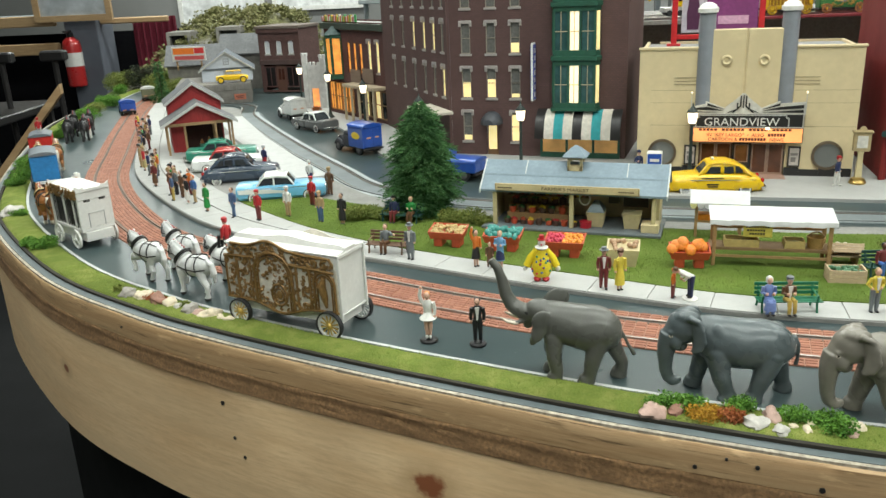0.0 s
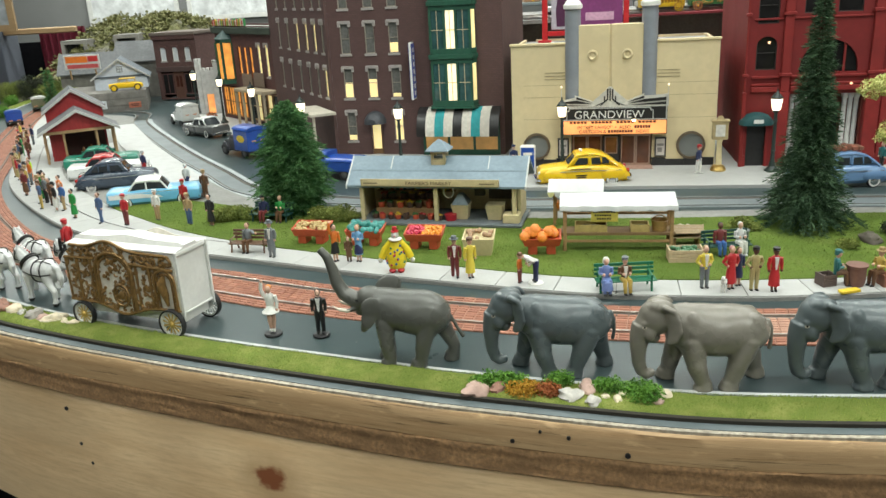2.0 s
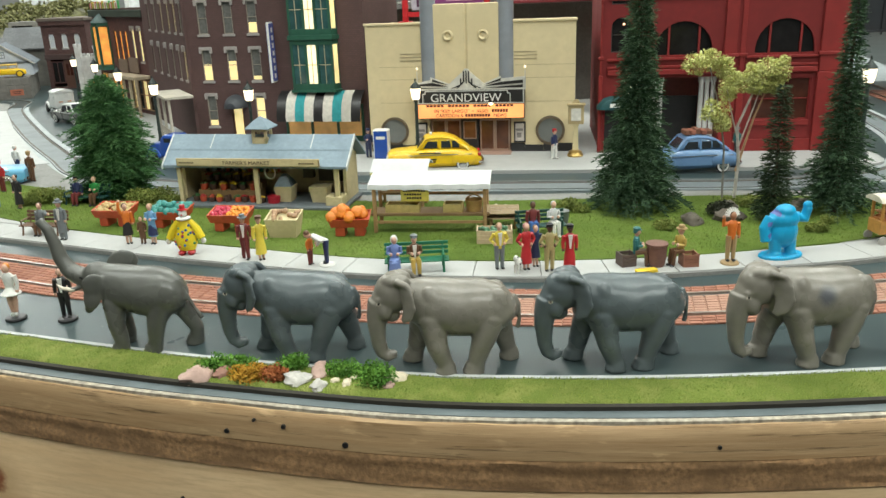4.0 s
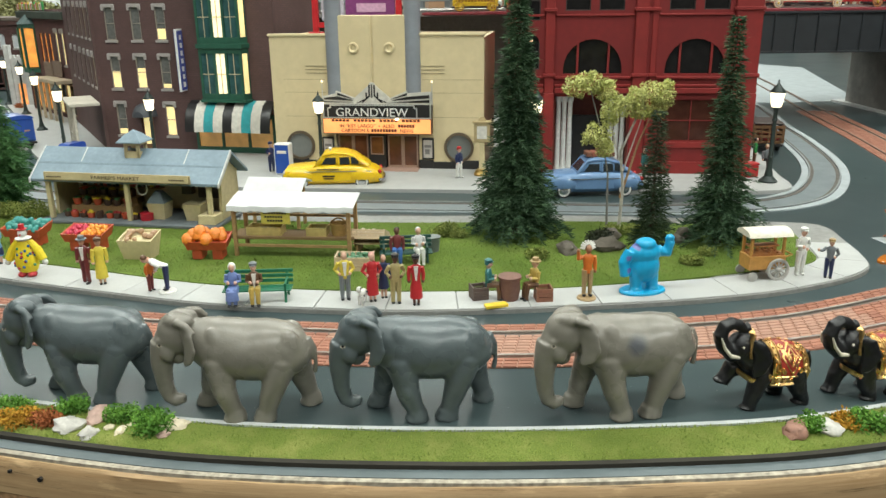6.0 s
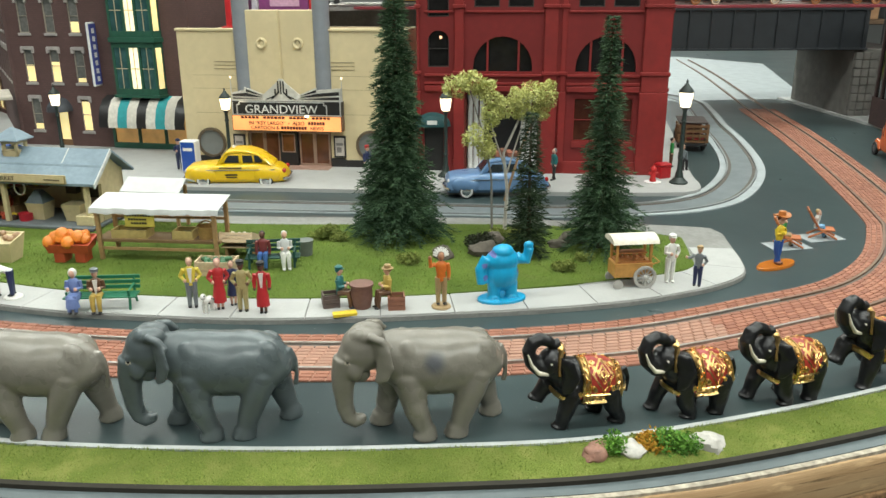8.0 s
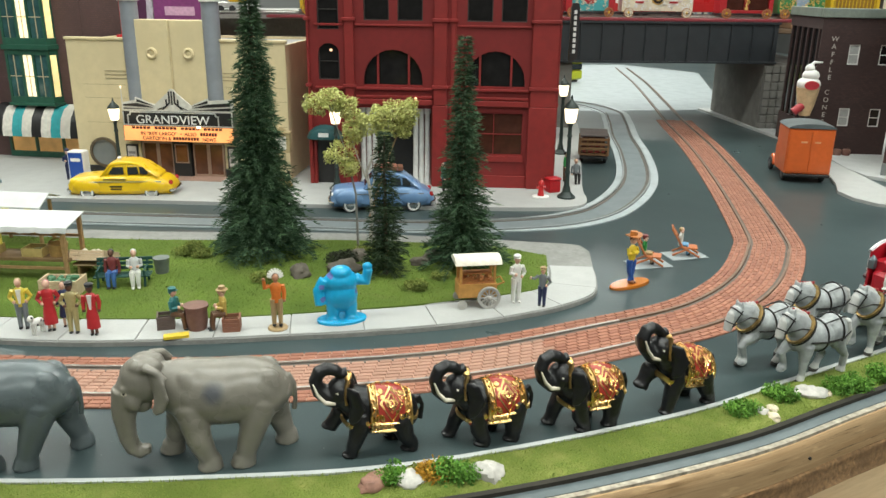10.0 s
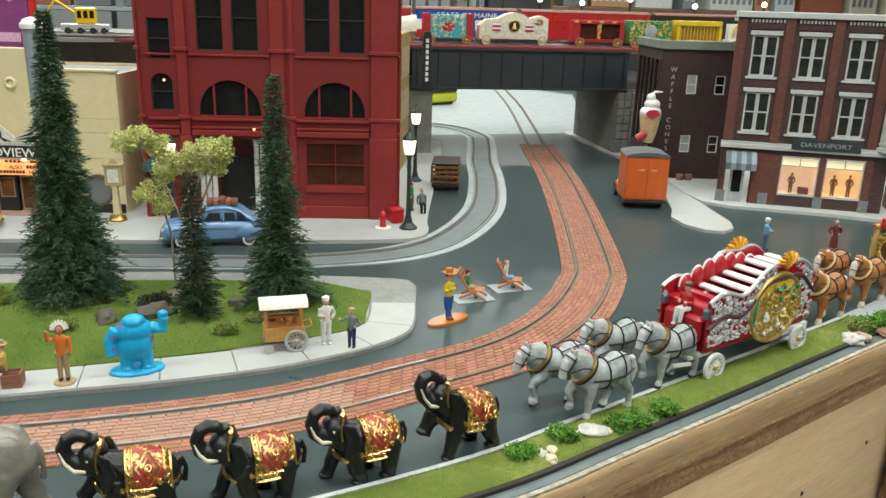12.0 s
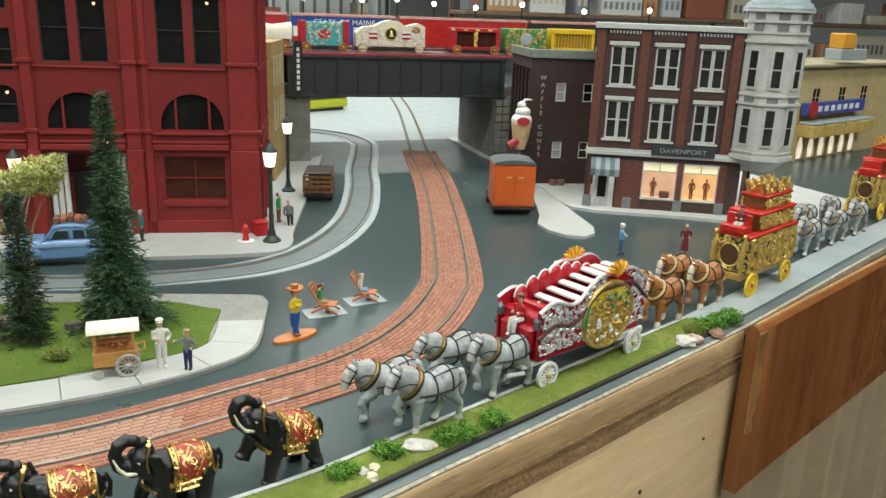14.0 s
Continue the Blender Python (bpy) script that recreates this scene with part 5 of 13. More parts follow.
    for i in range(3, 8):
        ang = 2 * math.pi * (i + 1) / 8
        am = at(cx + (r * 0.924) * math.cos(ang), cy + (r * 0.924) * math.sin(ang), 0, math.degrees(ang) + 90)
        for z in (90, 156):
            fr = Shape()
            fr.box(-7.5, 7.5, -1.4, 0.3, z - 2, z + 44)
            wf = part("turret_window", fr, trim, tur, "", am)
            g = Shape()
            g.box(-5, 5, -1.7, -1.3, z + 1, z + 20)
            g.box(-5, 5, -1.7, -1.3, z + 21.5, z + 41)
            part("pane", g, lace, wf)
        # dark panels between the bands; recess shade is put into their colour
        g = Shape()
        g.box(-6.5, 6.5, -0.7, 0.2, 138.8, 145)
        g.box(-6.5, 6.5, -0.7, 0.2, 219, 227)
        g.box(-6.5, 6.5, -0.7, 0.2, 231.5, 239)
        part("painted_recess", g, mat("painted_recess_shade", (0.16, 0.165, 0.17), 0.6), tur, "", am)
    s = Shape()
    s.loft([oct8(r + 4, 244), oct8(r - 4, 252), oct8(r - 12, 275), oct8(r - 18, 285), oct8(4, 300)])
    part("turret_roof", s, mat("blue_grey_roof", (0.22, 0.29, 0.32), 0.55), tur, "blue-grey domed roof")
    # street side
    sd = Matrix.Identity(4) @ at(210, 24, 0, 90)
    hs = [(x - 9, x + 9, z, z + 46) for x in (34, 62) for z in (86, 150)] + [(28, 60, 0, 50)]
    part("side_wall", wall_shape(110, h, 4, hs), brick, t, "", sd, smooth=0)
    for x in (34, 62):
        for z in (86, 150):
            window(t, x, z, 18, 46, trim, lace, (0, 1), 0.5, thick=2, m=sd)
            s = Shape()
            s.box(x - 11, x + 11, -2.2, -0.01, z + 46.2, z + 50.5, 0, 0.3)
            part("window_trim", s, trim, t, "", sd)
    s = Shape()
    s.box(0, 112, -4.5, 4, h - 3, h + 4, 0, 0.7)
    s.box(0, 112, -4, -0.01, 66, 74, 0, 0.5)
    part("cornice", s, trim, t, "", sd)
    s = Shape()
    s.box(12, 20, -1.5, -0.01, 0, 66)
    s.box(82, 90, -1.5, -0.01, 0, 66)
    part("side_pier", s, trim, t, "", sd)
    s = Shape()
    s.prism([(-0.5, 62), (-22, 44), (-22, 42), (-0.5, 58)], 60, 100, 0, "x")
    part("black_awning", s, BLACK, t, "black awning", sd)
    s = Shape()
    s.box(4, 195, 4, 130, h - 8, h - 4)
    part("roof", s, ROOFM, t, smooth=0)


corner_store()


def bridge():
    bl = mat("black_girder", (0.022, 0.026, 0.030), 0.42, 0, 0.15, 60, 0.1, 500)
    t = thing("railway_bridge", at(905, 1226, 0, -8.7), "dark plate-girder railway bridge with red deck on stone abutments", "bridge")
    w = 356
    s = Shape()
    s.box(0, w, 0, 3, 108, 168, 0, 0.5)
    part("girder", s, bl, t, "dark riveted plate girder")
    s = Shape()
    s.box(-2, w + 2, -3, 3, 166, 169.5, 0, 0.5)
    s.box(-2, w + 2, -3, 3, 106.5, 109.5, 0, 0.5)
    part("flange", s, bl, t)
    for k in range(11):
        s = Shape()
        s.box(8 + k * 34, 10 + k * 34, -2.6, -0.01, 109.6, 165.9)
        part("stiffener", s, bl, t)
    s = Shape()
    s.box(-700, w + 600, -2, 210, 169.6, 174, 0, 0.6)
    part("deck", s, mat("red_deck", (0.20, 0.022, 0.03), 0.6), t, "dull red deck edge")
    s = Shape()
    s.box(0, w, 205, 208, 108, 168)
    part("rear_girder", s, bl, t)
    st = mat("grey_block_stone", (0.16, 0.155, 0.14), 0.8, 0, 0.22, 70, 0.5, 300)
    for x0, x1 in ((-60, 34), (w - 14, w + 90)):
        s = Shape()
        s.box(x0, x1, 4, 204, 0, 107)
        ab = part("abutment", s, st, t, "rough grey stone abutment")
    for k in range(8):
        for j in range(3):
            s = Shape()
            s.box(w - 13 + j * 12, w - 2 + j * 12, -1, 4, k * 13 + 0.5, k * 13 + 12.5, 0, 0.8)
            part("stone", s, st, ab)
    return t


bridge()
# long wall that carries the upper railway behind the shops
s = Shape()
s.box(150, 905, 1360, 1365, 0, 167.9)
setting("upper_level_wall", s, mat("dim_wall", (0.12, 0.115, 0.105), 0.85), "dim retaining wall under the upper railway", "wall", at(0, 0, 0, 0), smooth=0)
s = Shape()
s.box(150, 880, 1290, 1640, 168, 174)
setting("upper_deck", s, mat("deck_grey", (0.22, 0.21, 0.2), 0.8), "upper railway deck behind the shops", "deck", smooth=0)

# ---- creatures ----
def elephant_mesh(name, skin, style):
    """A cast toy elephant that faces -x; its belly about 21 mm over the ground."""
    s = Shape()
    walk_on = style == "walk"
    ring = lambda x, zc, rz, ry: [(x, ry * math.cos(2 * math.pi * a / 48), zc + rz * math.sin(2 * math.pi * a / 48)) for a in range(48)]
    if walk_on:
        body = ((-22, 45, 10.5, 8), (-18, 44, 13.5, 10), (-12, 42.4, 16.2, 12.4), (-4, 40.6, 17.4, 14.2), (8, 39.0, 18.0, 15.6), (18, 38.9, 17.8, 15.4), (27, 39.0, 16.6, 14.4), (34, 38.4, 14, 12.4), (39.5, 38, 9, 8), (42.4, 37.5, 4, 4))
        s.ell((-28, 0, 50), (11.2, 9.4, 12.6), 0, 36, 24)
        for k in (-1, 1):
            s.ell((-26, k * 3.9, 58.2), (8.2, 5.0, 4.8), 0, 16, 10)
            s.ell((-36, k * 5.0, 47.5), (2.6, 2.6, 2.0), 0, 12, 8)
            s.ell((-33, k * 6.0, 40), (4.2, 2.6, 5.5), 0, 12, 8)
            s.ell((-5, k * 8.6, 43), (6.0, 4.6, 14), 0, 16, 10, (0, -16, 0))
            s.ell((29, k * 7.0, 40), (9.5, 5.6, 14), 0, 16, 10, (0, 10, 0))
        s.ell((-34.5, 0, 44), (7.0, 6.6, 11), 0, 32, 20)
        s.tube([(-36, 0, 45), (-38.2, 0, 36), (-38.8, 0, 26), (-38.4, 0, 17), (-36.4, 0, 10), (-33.2, 0, 7.4), (-30.4, 0, 8.6), (-30.2, 0, 11)], [7.4, 6.4, 5.2, 4.5, 4.2, 3.9, 3.5, 2.9], 16)
        s.ell((-29.5, 0, 35.5), (4.6, 4.0, 4.6), 0, 14, 10)
        s.tube([(-16, 0, 55.5), (-4, 0, 56.6), (8, 0, 56.0), (20, 0, 55), (34, 0, 48.5)], [2.4, 1.9, 1.6, 1.6, 1.4], 10)
        s.ell((11, 0, 23.4), (2.6, 2.2, 2.4), 0, 10, 8)
        legs = (((-7, -8.4, 35), (-3.6, -9.4, 17), (0.4, -9.8, 6), (1.6, -9.8, 0)), ((-11, 8.2, 35), (-15, 9.2, 17), (-17.6, 9.5, 6), (-18.6, 9.5, 0)),
                ((27, -8, 34), (22.0, -9, 18), (18.6, -9.4, 7), (17.4, -9.4, 0)), ((31, 8, 34), (34.6, 9, 18), (38.2, 9.3, 7), (39.6, 9.3, 0)))
        thick = (9.0, 6.2, 4.9, 6.0)
    else:
        body = ((-20, 47, 10.5, 8), (-15, 46.2, 13.4, 10.5), (-7, 44.2, 15.4, 12.8), (3, 42.2, 16.6, 14.2), (13, 41.0, 17.6, 14.8), (22, 40.6, 17, 14), (29, 40.2, 14.2, 12), (34.5, 39.5, 9.5, 8.6), (37, 39.5, 4.5, 4.5))
        s.ell((-20, 0, 52), (10.4, 8.5, 9.2), 0, 20, 14)
        s.ell((-28, 0, 49.5), (8.2, 6.4, 7.0), 0, 18, 12)
        s.tube([(-26, 0, 50), (-33, 0, 51.5), (-39.5, 0, 56), (-43.5, 0, 63.5), (-46, 0, 74), (-49, 0, 84), (-54, 0, 90)], [7.0, 6.2, 5.3, 4.7, 4.0, 3.4, 3.0], 14)
        s.ell((-28, 0, 42), (4.2, 3.2, 4.8), 0, 12, 8)
        for k in (-1, 1):
            s.ell((-8, k * 7.6, 42), (5.6, 4.2, 13), 0, 16, 10, (0, -6, 0))
            s.ell((23, k * 6.4, 40), (8.4, 5.0, 13), 0, 16, 10)
        s.tube([(-12, 0, 55.5), (0, 0, 56.2), (12, 0, 55.8), (24, 0, 54), (32, 0, 48)], [2.0, 1.7, 1.8, 1.6, 1.2], 10)
        legs = (((-9, -7, 38), (-8.4, -8, 19), (-6.0, -8.2, 7), (-7.5, -8.2, 0)), ((-10, 7, 38), (-12.6, 8, 19), (-10.0, 8.2, 7), (-12, 8.2, 0)),
                ((22, -7, 37), (18.4, -8, 20), (16.6, -8.2, 8), (14.6, -8.2, 0)), ((27, 7, 37), (32, 8, 22), (37.4, 8.2, 11), (35.6, 8.2, 0.6)))
        thick = (7.8, 5.4, 4.6, 5.7)
    fine = []
    for i in range(len(body) - 1):
        p0, p1, p2, p3 = body[max(i - 1, 0)], body[i], body[i + 1], body[min(i + 2, len(body) - 1)]
        for j in range(4):
            u = j / 4
            fine.append([0.5 * (2 * b + (c - a) * u + (2 * a - 5 * b + 4 * c - d) * u * u + (3 * b - a - 3 * c + d) * u ** 3) for a, b, c, d in zip(p0, p1, p2, p3)])
    s.loft([ring(*b) for b in fine + [body[-1]]])
    for j, L in enumerate(legs):
        k = 1.1 if j > 1 else 1.0
        s.ell((L[0][0], L[0][1] * 0.72, 35), (7.6 * k * thick[0] / 8.0, 5.6, 13), 0, 28, 20)
        s.tube([(L[0][0] + (0.4 if j < 2 else 1.5), L[0][1] * 0.42, 48), (L[0][0], L[0][1] * 0.78, 35)] + list(L[1:]), [thick[0] * 0.6, thick[0] * k * 0.92, thick[1] * (1.08 if j > 1 else 1), thick[2], thick[2] + 0.7], 24)
        s.ell(((L[1][0] + L[2][0]) / 2 - 0.3, L[2][1], (L[1][2] + L[2][2]) / 2 + 1.5), (thick[2] + 0.8, thick[2] + 0.5, 5.0), 0, 14, 8)
        s.cyl(L[3][0] - 0.6, L[3][1], 0, 3.0, thick[3] + 0.3, thick[3] - 0.2, 20)
        s.cyl(L[3][0] - 0.4, L[3][1], 3.0, 6.5, thick[3] - 0.2, thick[2] + 0.1, 20)
        for q in range(5):
            a = math.pi * (0.72 + 0.56 * q / 4)
            s.ell((L[3][0] - 0.6 + (thick[3] - 0.2) * math.cos(a), L[3][1] + (thick[3] - 0.2) * math.sin(a), 1.3), (1.0, 1.1, 1.2), 0, 8, 6)
    for k in (-1, 1):
        if walk_on:
            # folded ear: rolled upper edge and a hanging lobe
            s.tube([(-26, k * 8.6, 60), (-20, k * 11.6, 58.6), (-16, k * 12.8, 54)], [2.2, 2.2, 1.8], 10)
            s.tube([(-22, k * 10.0, 58), (-19.5, k * 12.4, 52), (-18.6, k * 13.0, 45), (-20.4, k * 12.4, 39), (-23.2, k * 10.8, 35)], [2.8, 5.2, 5.8, 4.4, 1.8], 12, flat=0.26)
        elif k < 0:
            s.ell((-16.5, -12.2, 49), (7.5, 1.6, 8.5), 0, 24, 16, (0, 0, 25))
            s.ell((-18.5, -12.8, 42), (5.6, 1.5, 10), 0, 24, 16, (0, 14, 25))
            s.ell((-21.5, -11.8, 35), (3.6, 1.4, 6), 0, 20, 12, (0, 20, 25))
        else:
            s.ell((-9.5, 12.5, 57), (10, 1.9, 8.5), 0, 24, 16, (0, -12, 25))
    if walk_on:
        s.tube([(40.5, 0, 46), (43.6, 0, 40), (44.4, 0, 31), (43.2, 0, 24)], [2.2, 1.7, 1.4, 1.8], 8)
    else:
        s.tube([(34, 0, 43), (38, 0, 37), (41.5, 0, 30), (46, 0, 22)], [2.2, 1.6, 1.3, 1.7], 8)
        for k in (-1, 1):
            s.tube([(-30, k * 4.2, 45), (-36, k * 6.2, 43.4), (-42, k * 6.4, 44.6), (-47, k * 5.4, 47.4)], [2.0, 1.9, 1.5, 0.6], 8)

    def pick(x, y, z, n):
        if not walk_on and x < -33.5 and abs(y) > 2.6 and 40.5 < z < 51.5 and z < 0.35 * abs(x) + 32.5:
            return 1
        ex, ez = ((-36.4, 45.2) if walk_on else (-28, 52))
        r = math.hypot((x - ex) * 0.8, z - ez)
        return 0 if abs(y) < 4.0 or r > 1.0 else 2 if r < 0.55 or not walk_on else 1

    for i, p in enumerate(s.v):
        s.v[i] = (p[0] * 0.96, p[1] * 0.96, p[2] * 0.91)
    me = organic(s, 0.62, 14, lambda x, y, z, n: pick(x / 0.96, y / 0.96, z / 0.91, n), [skin, mat("elephant_eye_rim", (0.42, 0.38, 0.30), 0.4), mat("eye_black", (0.012, 0.012, 0.012), 0.25)], name)
    if not walk_on:
        me.materials[1] = mat("ivory", (0.70, 0.64, 0.52), 0.35)
    return roughen(me, 0.34, 11.0, 3.0 if walk_on else 8.0)


def hide(name, c, dark, stain=None):
    m, nt, b = tree_of(name)
    vec = coords(nt)
    fine, mid, broad = noised(nt, vec, 900, 4), noised(nt, vec, 130, 5), noised(nt, vec, 38, 3)
    col = mixed(nt, ramped(nt, mid, 0.3, 0.72), rgb(c, 1.12), rgb(c, 0.86))
    col = mixed(nt, ramped(nt, broad, 0.48, 0.74), col, rgb(dark))
    if stain:
        far = nt.nodes.new("ShaderNodeVectorMath")
        far.operation = "DISTANCE"
        nt.links.new(vec, far.inputs[0])
        far.inputs[1].default_value = stain
        wob = nt.nodes.new("ShaderNodeMath")
        wob.operation = "MULTIPLY_ADD"
        nt.links.new(mid, wob.inputs[0])
        wob.inputs[1].default_value = 0.004
        nt.links.new(far.outputs["Value"], wob.inputs[2])
        col = mixed(nt, ramped(nt, wob.outputs[0], 0.0045, 0.0085), rgb((0.085, 0.09, 0.098)), col)
    nt.links.new(col, b.inputs["Base Color"])
    r = nt.nodes.new("ShaderNodeMapRange")
    nt.links.new(broad, r.inputs[0])
    r.inputs[1].default_value, r.inputs[2].default_value, r.inputs[3].default_value, r.inputs[4].default_value = 0.35, 0.65, 0.24, 0.42
    nt.links.new(r.outputs[0], b.inputs["Roughness"])
    add = nt.nodes.new("ShaderNodeMath")
    add.operation = "MULTIPLY_ADD"
    nt.links.new(mid, add.inputs[0])
    add.inputs[1].default_value = 1.4
    nt.links.new(fine, add.inputs[2])
    bumped(nt, b, add.outputs[0], 0.10, 0.0008)
    return m


HIDE_DARK = hide("slate_hide", (0.088, 0.108, 0.113), (0.076, 0.093, 0.097))
HIDE_PALE = hide("taupe_hide", (0.198, 0.184, 0.154), (0.172, 0.160, 0.135))
HIDE_OLIVE = hide("olive_grey_hide", (0.098, 0.100, 0.088), (0.082, 0.084, 0.074))
EL_DARK = elephant_mesh("elephant", HIDE_DARK, "walk")
EL_PALE = EL_DARK.copy()
EL_PALE.materials[0] = HIDE_PALE
EL_PATCH = EL_PALE.copy()
EL_PATCH.materials[0] = hide("patched_hide", (0.198, 0.184, 0.154), (0.172, 0.160, 0.135), (0.005, -0.013, 0.041))
EL_UP = elephant_mesh("elephant", HIDE_OLIVE, "trumpet")
PAR = "parade elephants"
solid("elephant", EL_UP, None, at(77, 464, 0, -16, 0.95), "dark olive-grey toy elephant with raised trunk and white tusks", "elephant", PAR)
solid("elephant", EL_DARK, None, at(168, 434, 0, -12, 0.95), "slate-grey toy elephant walking with lowered trunk", "elephant", PAR)
solid("elephant", EL_PALE, None, at(251, 399, 0, -9, 0.96), "taupe toy elephant walking with lowered trunk", "elephant", PAR)
solid("elephant", EL_DARK, None, at(339, 383, 0, -4, 0.97), "slate-grey toy elephant walking with lowered trunk", "elephant", PAR)
solid("elephant", EL_PATCH, None, at(438, 366, 0, 0, 0.98), "taupe toy elephant with a dark patch on its flank", "elephant", PAR)


def black_elephant(stance):
    """A small resin elephant with lifted head and curled trunk under a gilt saddle cloth; it faces -x."""
    s = Shape()
    tip = {"walk": 0.0, "lift": 0.06, "rear": 0.17}[stance]
    mid = lambda x: (24.5 - 0.005 * (x - 10) ** 2, 13.0 * math.sqrt(max(0.05, 1 - ((x - 10) / 18.6) ** 2)) ** 0.8, 10.6 * math.sqrt(max(0.05, 1 - ((x - 10) / 18.6) ** 2)) ** 0.8)

    def skin(x, deg, off=0.0):
        zc, rz, ry = mid(x)
        a = math.radians(deg)
        return (x, (ry + off) * math.sin(a), zc + (rz + off) * math.cos(a))

    s.loft([[skin(x, d) for d in range(0, 360, 12)] for x in [-8.0 + 36 * i / 24 for i in range(25)]])
    s.tube([(2, 0, 27), (-6, 0, 30), (-12, 0, 34)], [10.5, 9.0, 7.2], 18, flat=0.86)
    s.ell((-13.5, 0, 36), (7.6, 7.0, 7.4), 0, 18, 12)
    s.ell((-9.5, 0, 41), (5.0, 5.4, 3.6), 0, 14, 10)
    s.tube([(-15, 0, 33.5), (-21, 0, 33.6), (-26, 0, 37), (-27.6, 0, 42), (-25.4, 0, 46.6), (-20.6, 0, 48.6), (-15.6, 0, 47.4), (-12, 0, 45.4), (-8.4, 0, 46.4)], [6.2, 5.4, 4.7, 4.2, 3.8, 3.5, 3.1, 2.7, 2.9], 14)
    s.tube([(-15, 0, 31), (-20, 0, 29.4), (-22.6, 0, 29.6)], [4.4, 2.8, 1.5], 10)
    if stance == "walk":
        legs = (((-3, -5.8, 22), (-1.5, -6.6, 11), (1.0, -6.8, 4), (0.6, -6.8, 0)), ((-6, 5.8, 23), (-11.5, 6.4, 13), (-13.5, 6.4, 6), (-15.5, 6.4, 0.6)),
                ((19, -6, 22), (18, -6.6, 11), (17.6, -6.8, 4), (17, -6.8, 0)), ((20, 6, 22), (13, 6.6, 11), (10, 6.8, 4), (9.5, 6.8, 0)))
    else:
        legs = (((-2, -5.8, 21), (-6, -6.6, 11), (-8, -6.8, 4), (-9, -6.8, 0)), ((-6, 5.4, 24), (-14.5, 6.0, 20), (-17.0, 6.0, 16.5), (-19.5, 6.0, 13)),
                ((18, -6, 21), (20.5, -6.8, 11), (23.5, -6.8, 4), (23.0, -6.8, 0)), ((17, 6, 21), (12, 6.6, 11), (17, 6.8, 4), (16, 6.8, 0)))
    leg_from = s.mark()
    for j, L in enumerate(legs):
        s.tube([(L[0][0], L[0][1] * 0.8, L[0][2] + 4)] + list(L), [5.4, 6.2 if j > 1 else 5.6, 4.8, 4.0, 4.4], 14)
        foot = L[3]
        s.ell((foot[0] - 1.0, foot[1], foot[2] + 1.4), (4.6, 4.2, 1.8), 0, 12, 6)
    tail = s.mark()
    for k in (-1, 1):
        s.tube([(-11, k * 6.4, 40), (-6.6, k * 9.4, 38), (-4.6, k * 10.6, 32), (-7, k * 10.2, 25.6), (-9.4, k * 9.2, 22)], [1.8, 4.6, 5.0, 3.6, 1.2], 12, flat=0.28)
    s.tube([(28, 0, 31), (30.6, 0, 25), (29.6, 0, 17)], [1.7, 1.2, 1.4], 8)
    lift = lambda p: (p[0] if p[0] > -4 else -4 + (p[0] + 4) * 0.84, p[1], (p[2] * 0.70 if p[2] < 14 else p[2] - 4.2) + tip * max(0.0, 22 - p[0]) * min(1.0, max(0.0, (p[2] - 6) / 16)))
    for i, p in enumerate(s.v):
        s.v[i] = lift(p)
    me = organic(s, 0.55, 4, lambda x, y, z, n: 1 if abs(y) > 4.5 and math.hypot(x + 13.8, z - (33.4 + tip * 36)) < 0.6 else 0,
                 [mat("black_resin", (0.008, 0.008, 0.009), 0.36, 0, 0.3, 300, 0.5, 500), mat("ivory", (0.70, 0.64, 0.52), 0.35), mat("cloth_red", (0.30, 0.03, 0.018), 0.35),
                  mat("bright_gilt", (0.74, 0.48, 0.19), 0.26, 1.0, 0.2, 500, 0.5, 900)], "elephant")
    roughen(me, 0.3, 5.0, 2.0)
    q = Shape()
    x0, x1, lim = 2.2, 23.6, 122
    nx, na = 12, 28
    pts = []
    for i in range(nx + 1):
        for k in range(na + 1):
            edge = i in (0, nx) or k in (0, na)
            pts.append(skin(x0 + (x1 - x0) * i / nx, -lim + 2 * lim * k / na, -0.8 if edge else 0.75))
    for i in range(nx):
        for k in range(na):
            gilt = i in (0, 1, nx - 2, nx - 1) or k in (0, 1, na - 2, na - 1) or (i + k) % 6 == 0
            q.add([pts[j] for j in (i * (na + 1) + k, i * (na + 1) + k + 1, (i + 1) * (na + 1) + k + 1, (i + 1) * (na + 1) + k)], [(0, 1, 2, 3)], 2 if gilt else 1)

    def trace(uv, r=0.5, mi=2):
        q.tube([skin(x0 + (x1 - x0) * u, lim * v, 1.0) for u, v in uv], r, 5, mi)

    for side in (-1, 1):
        V = lambda v: side * v
        run = [(0.02, v / 12) for v in range(13)]
        trace([(u, V(v)) for u, v in run], 0.95)
        trace([(0.98, V(v)) for u, v in run], 0.95)
        trace([(0.16, V(v * 0.84)) for u, v in run], 0.5)
        trace([(0.84, V(v * 0.84)) for u, v in run], 0.5)
        for v, r in ((0.99, 0.95), (0.82, 0.75)):
            trace([(0.02 + 0.96 * u / 10, V(v)) for u in range(11)], r)
        trace([(0.5, V(0.12)), (0.76, V(0.45)), (0.5, V(0.78)), (0.24, V(0.45)), (0.5, V(0.12))], 0.85)
        trace([(0.5, V(0.27)), (0.64, V(0.45)), (0.5, V(0.63)), (0.36, V(0.45)), (0.5, V(0.27))], 0.55)
        trace([(0.5 + 0.07 * math.cos(a * 0.8), V(0.45 + 0.06 * math.sin(a * 0.8))) for a in range(9)], 0.5)
        for u0 in (0.08, 0.92):
            trace([(u0 + 0.035 * math.sin(a * 1.57), V(0.06 + 0.9 * a / 24)) for a in range(25)], 0.6)
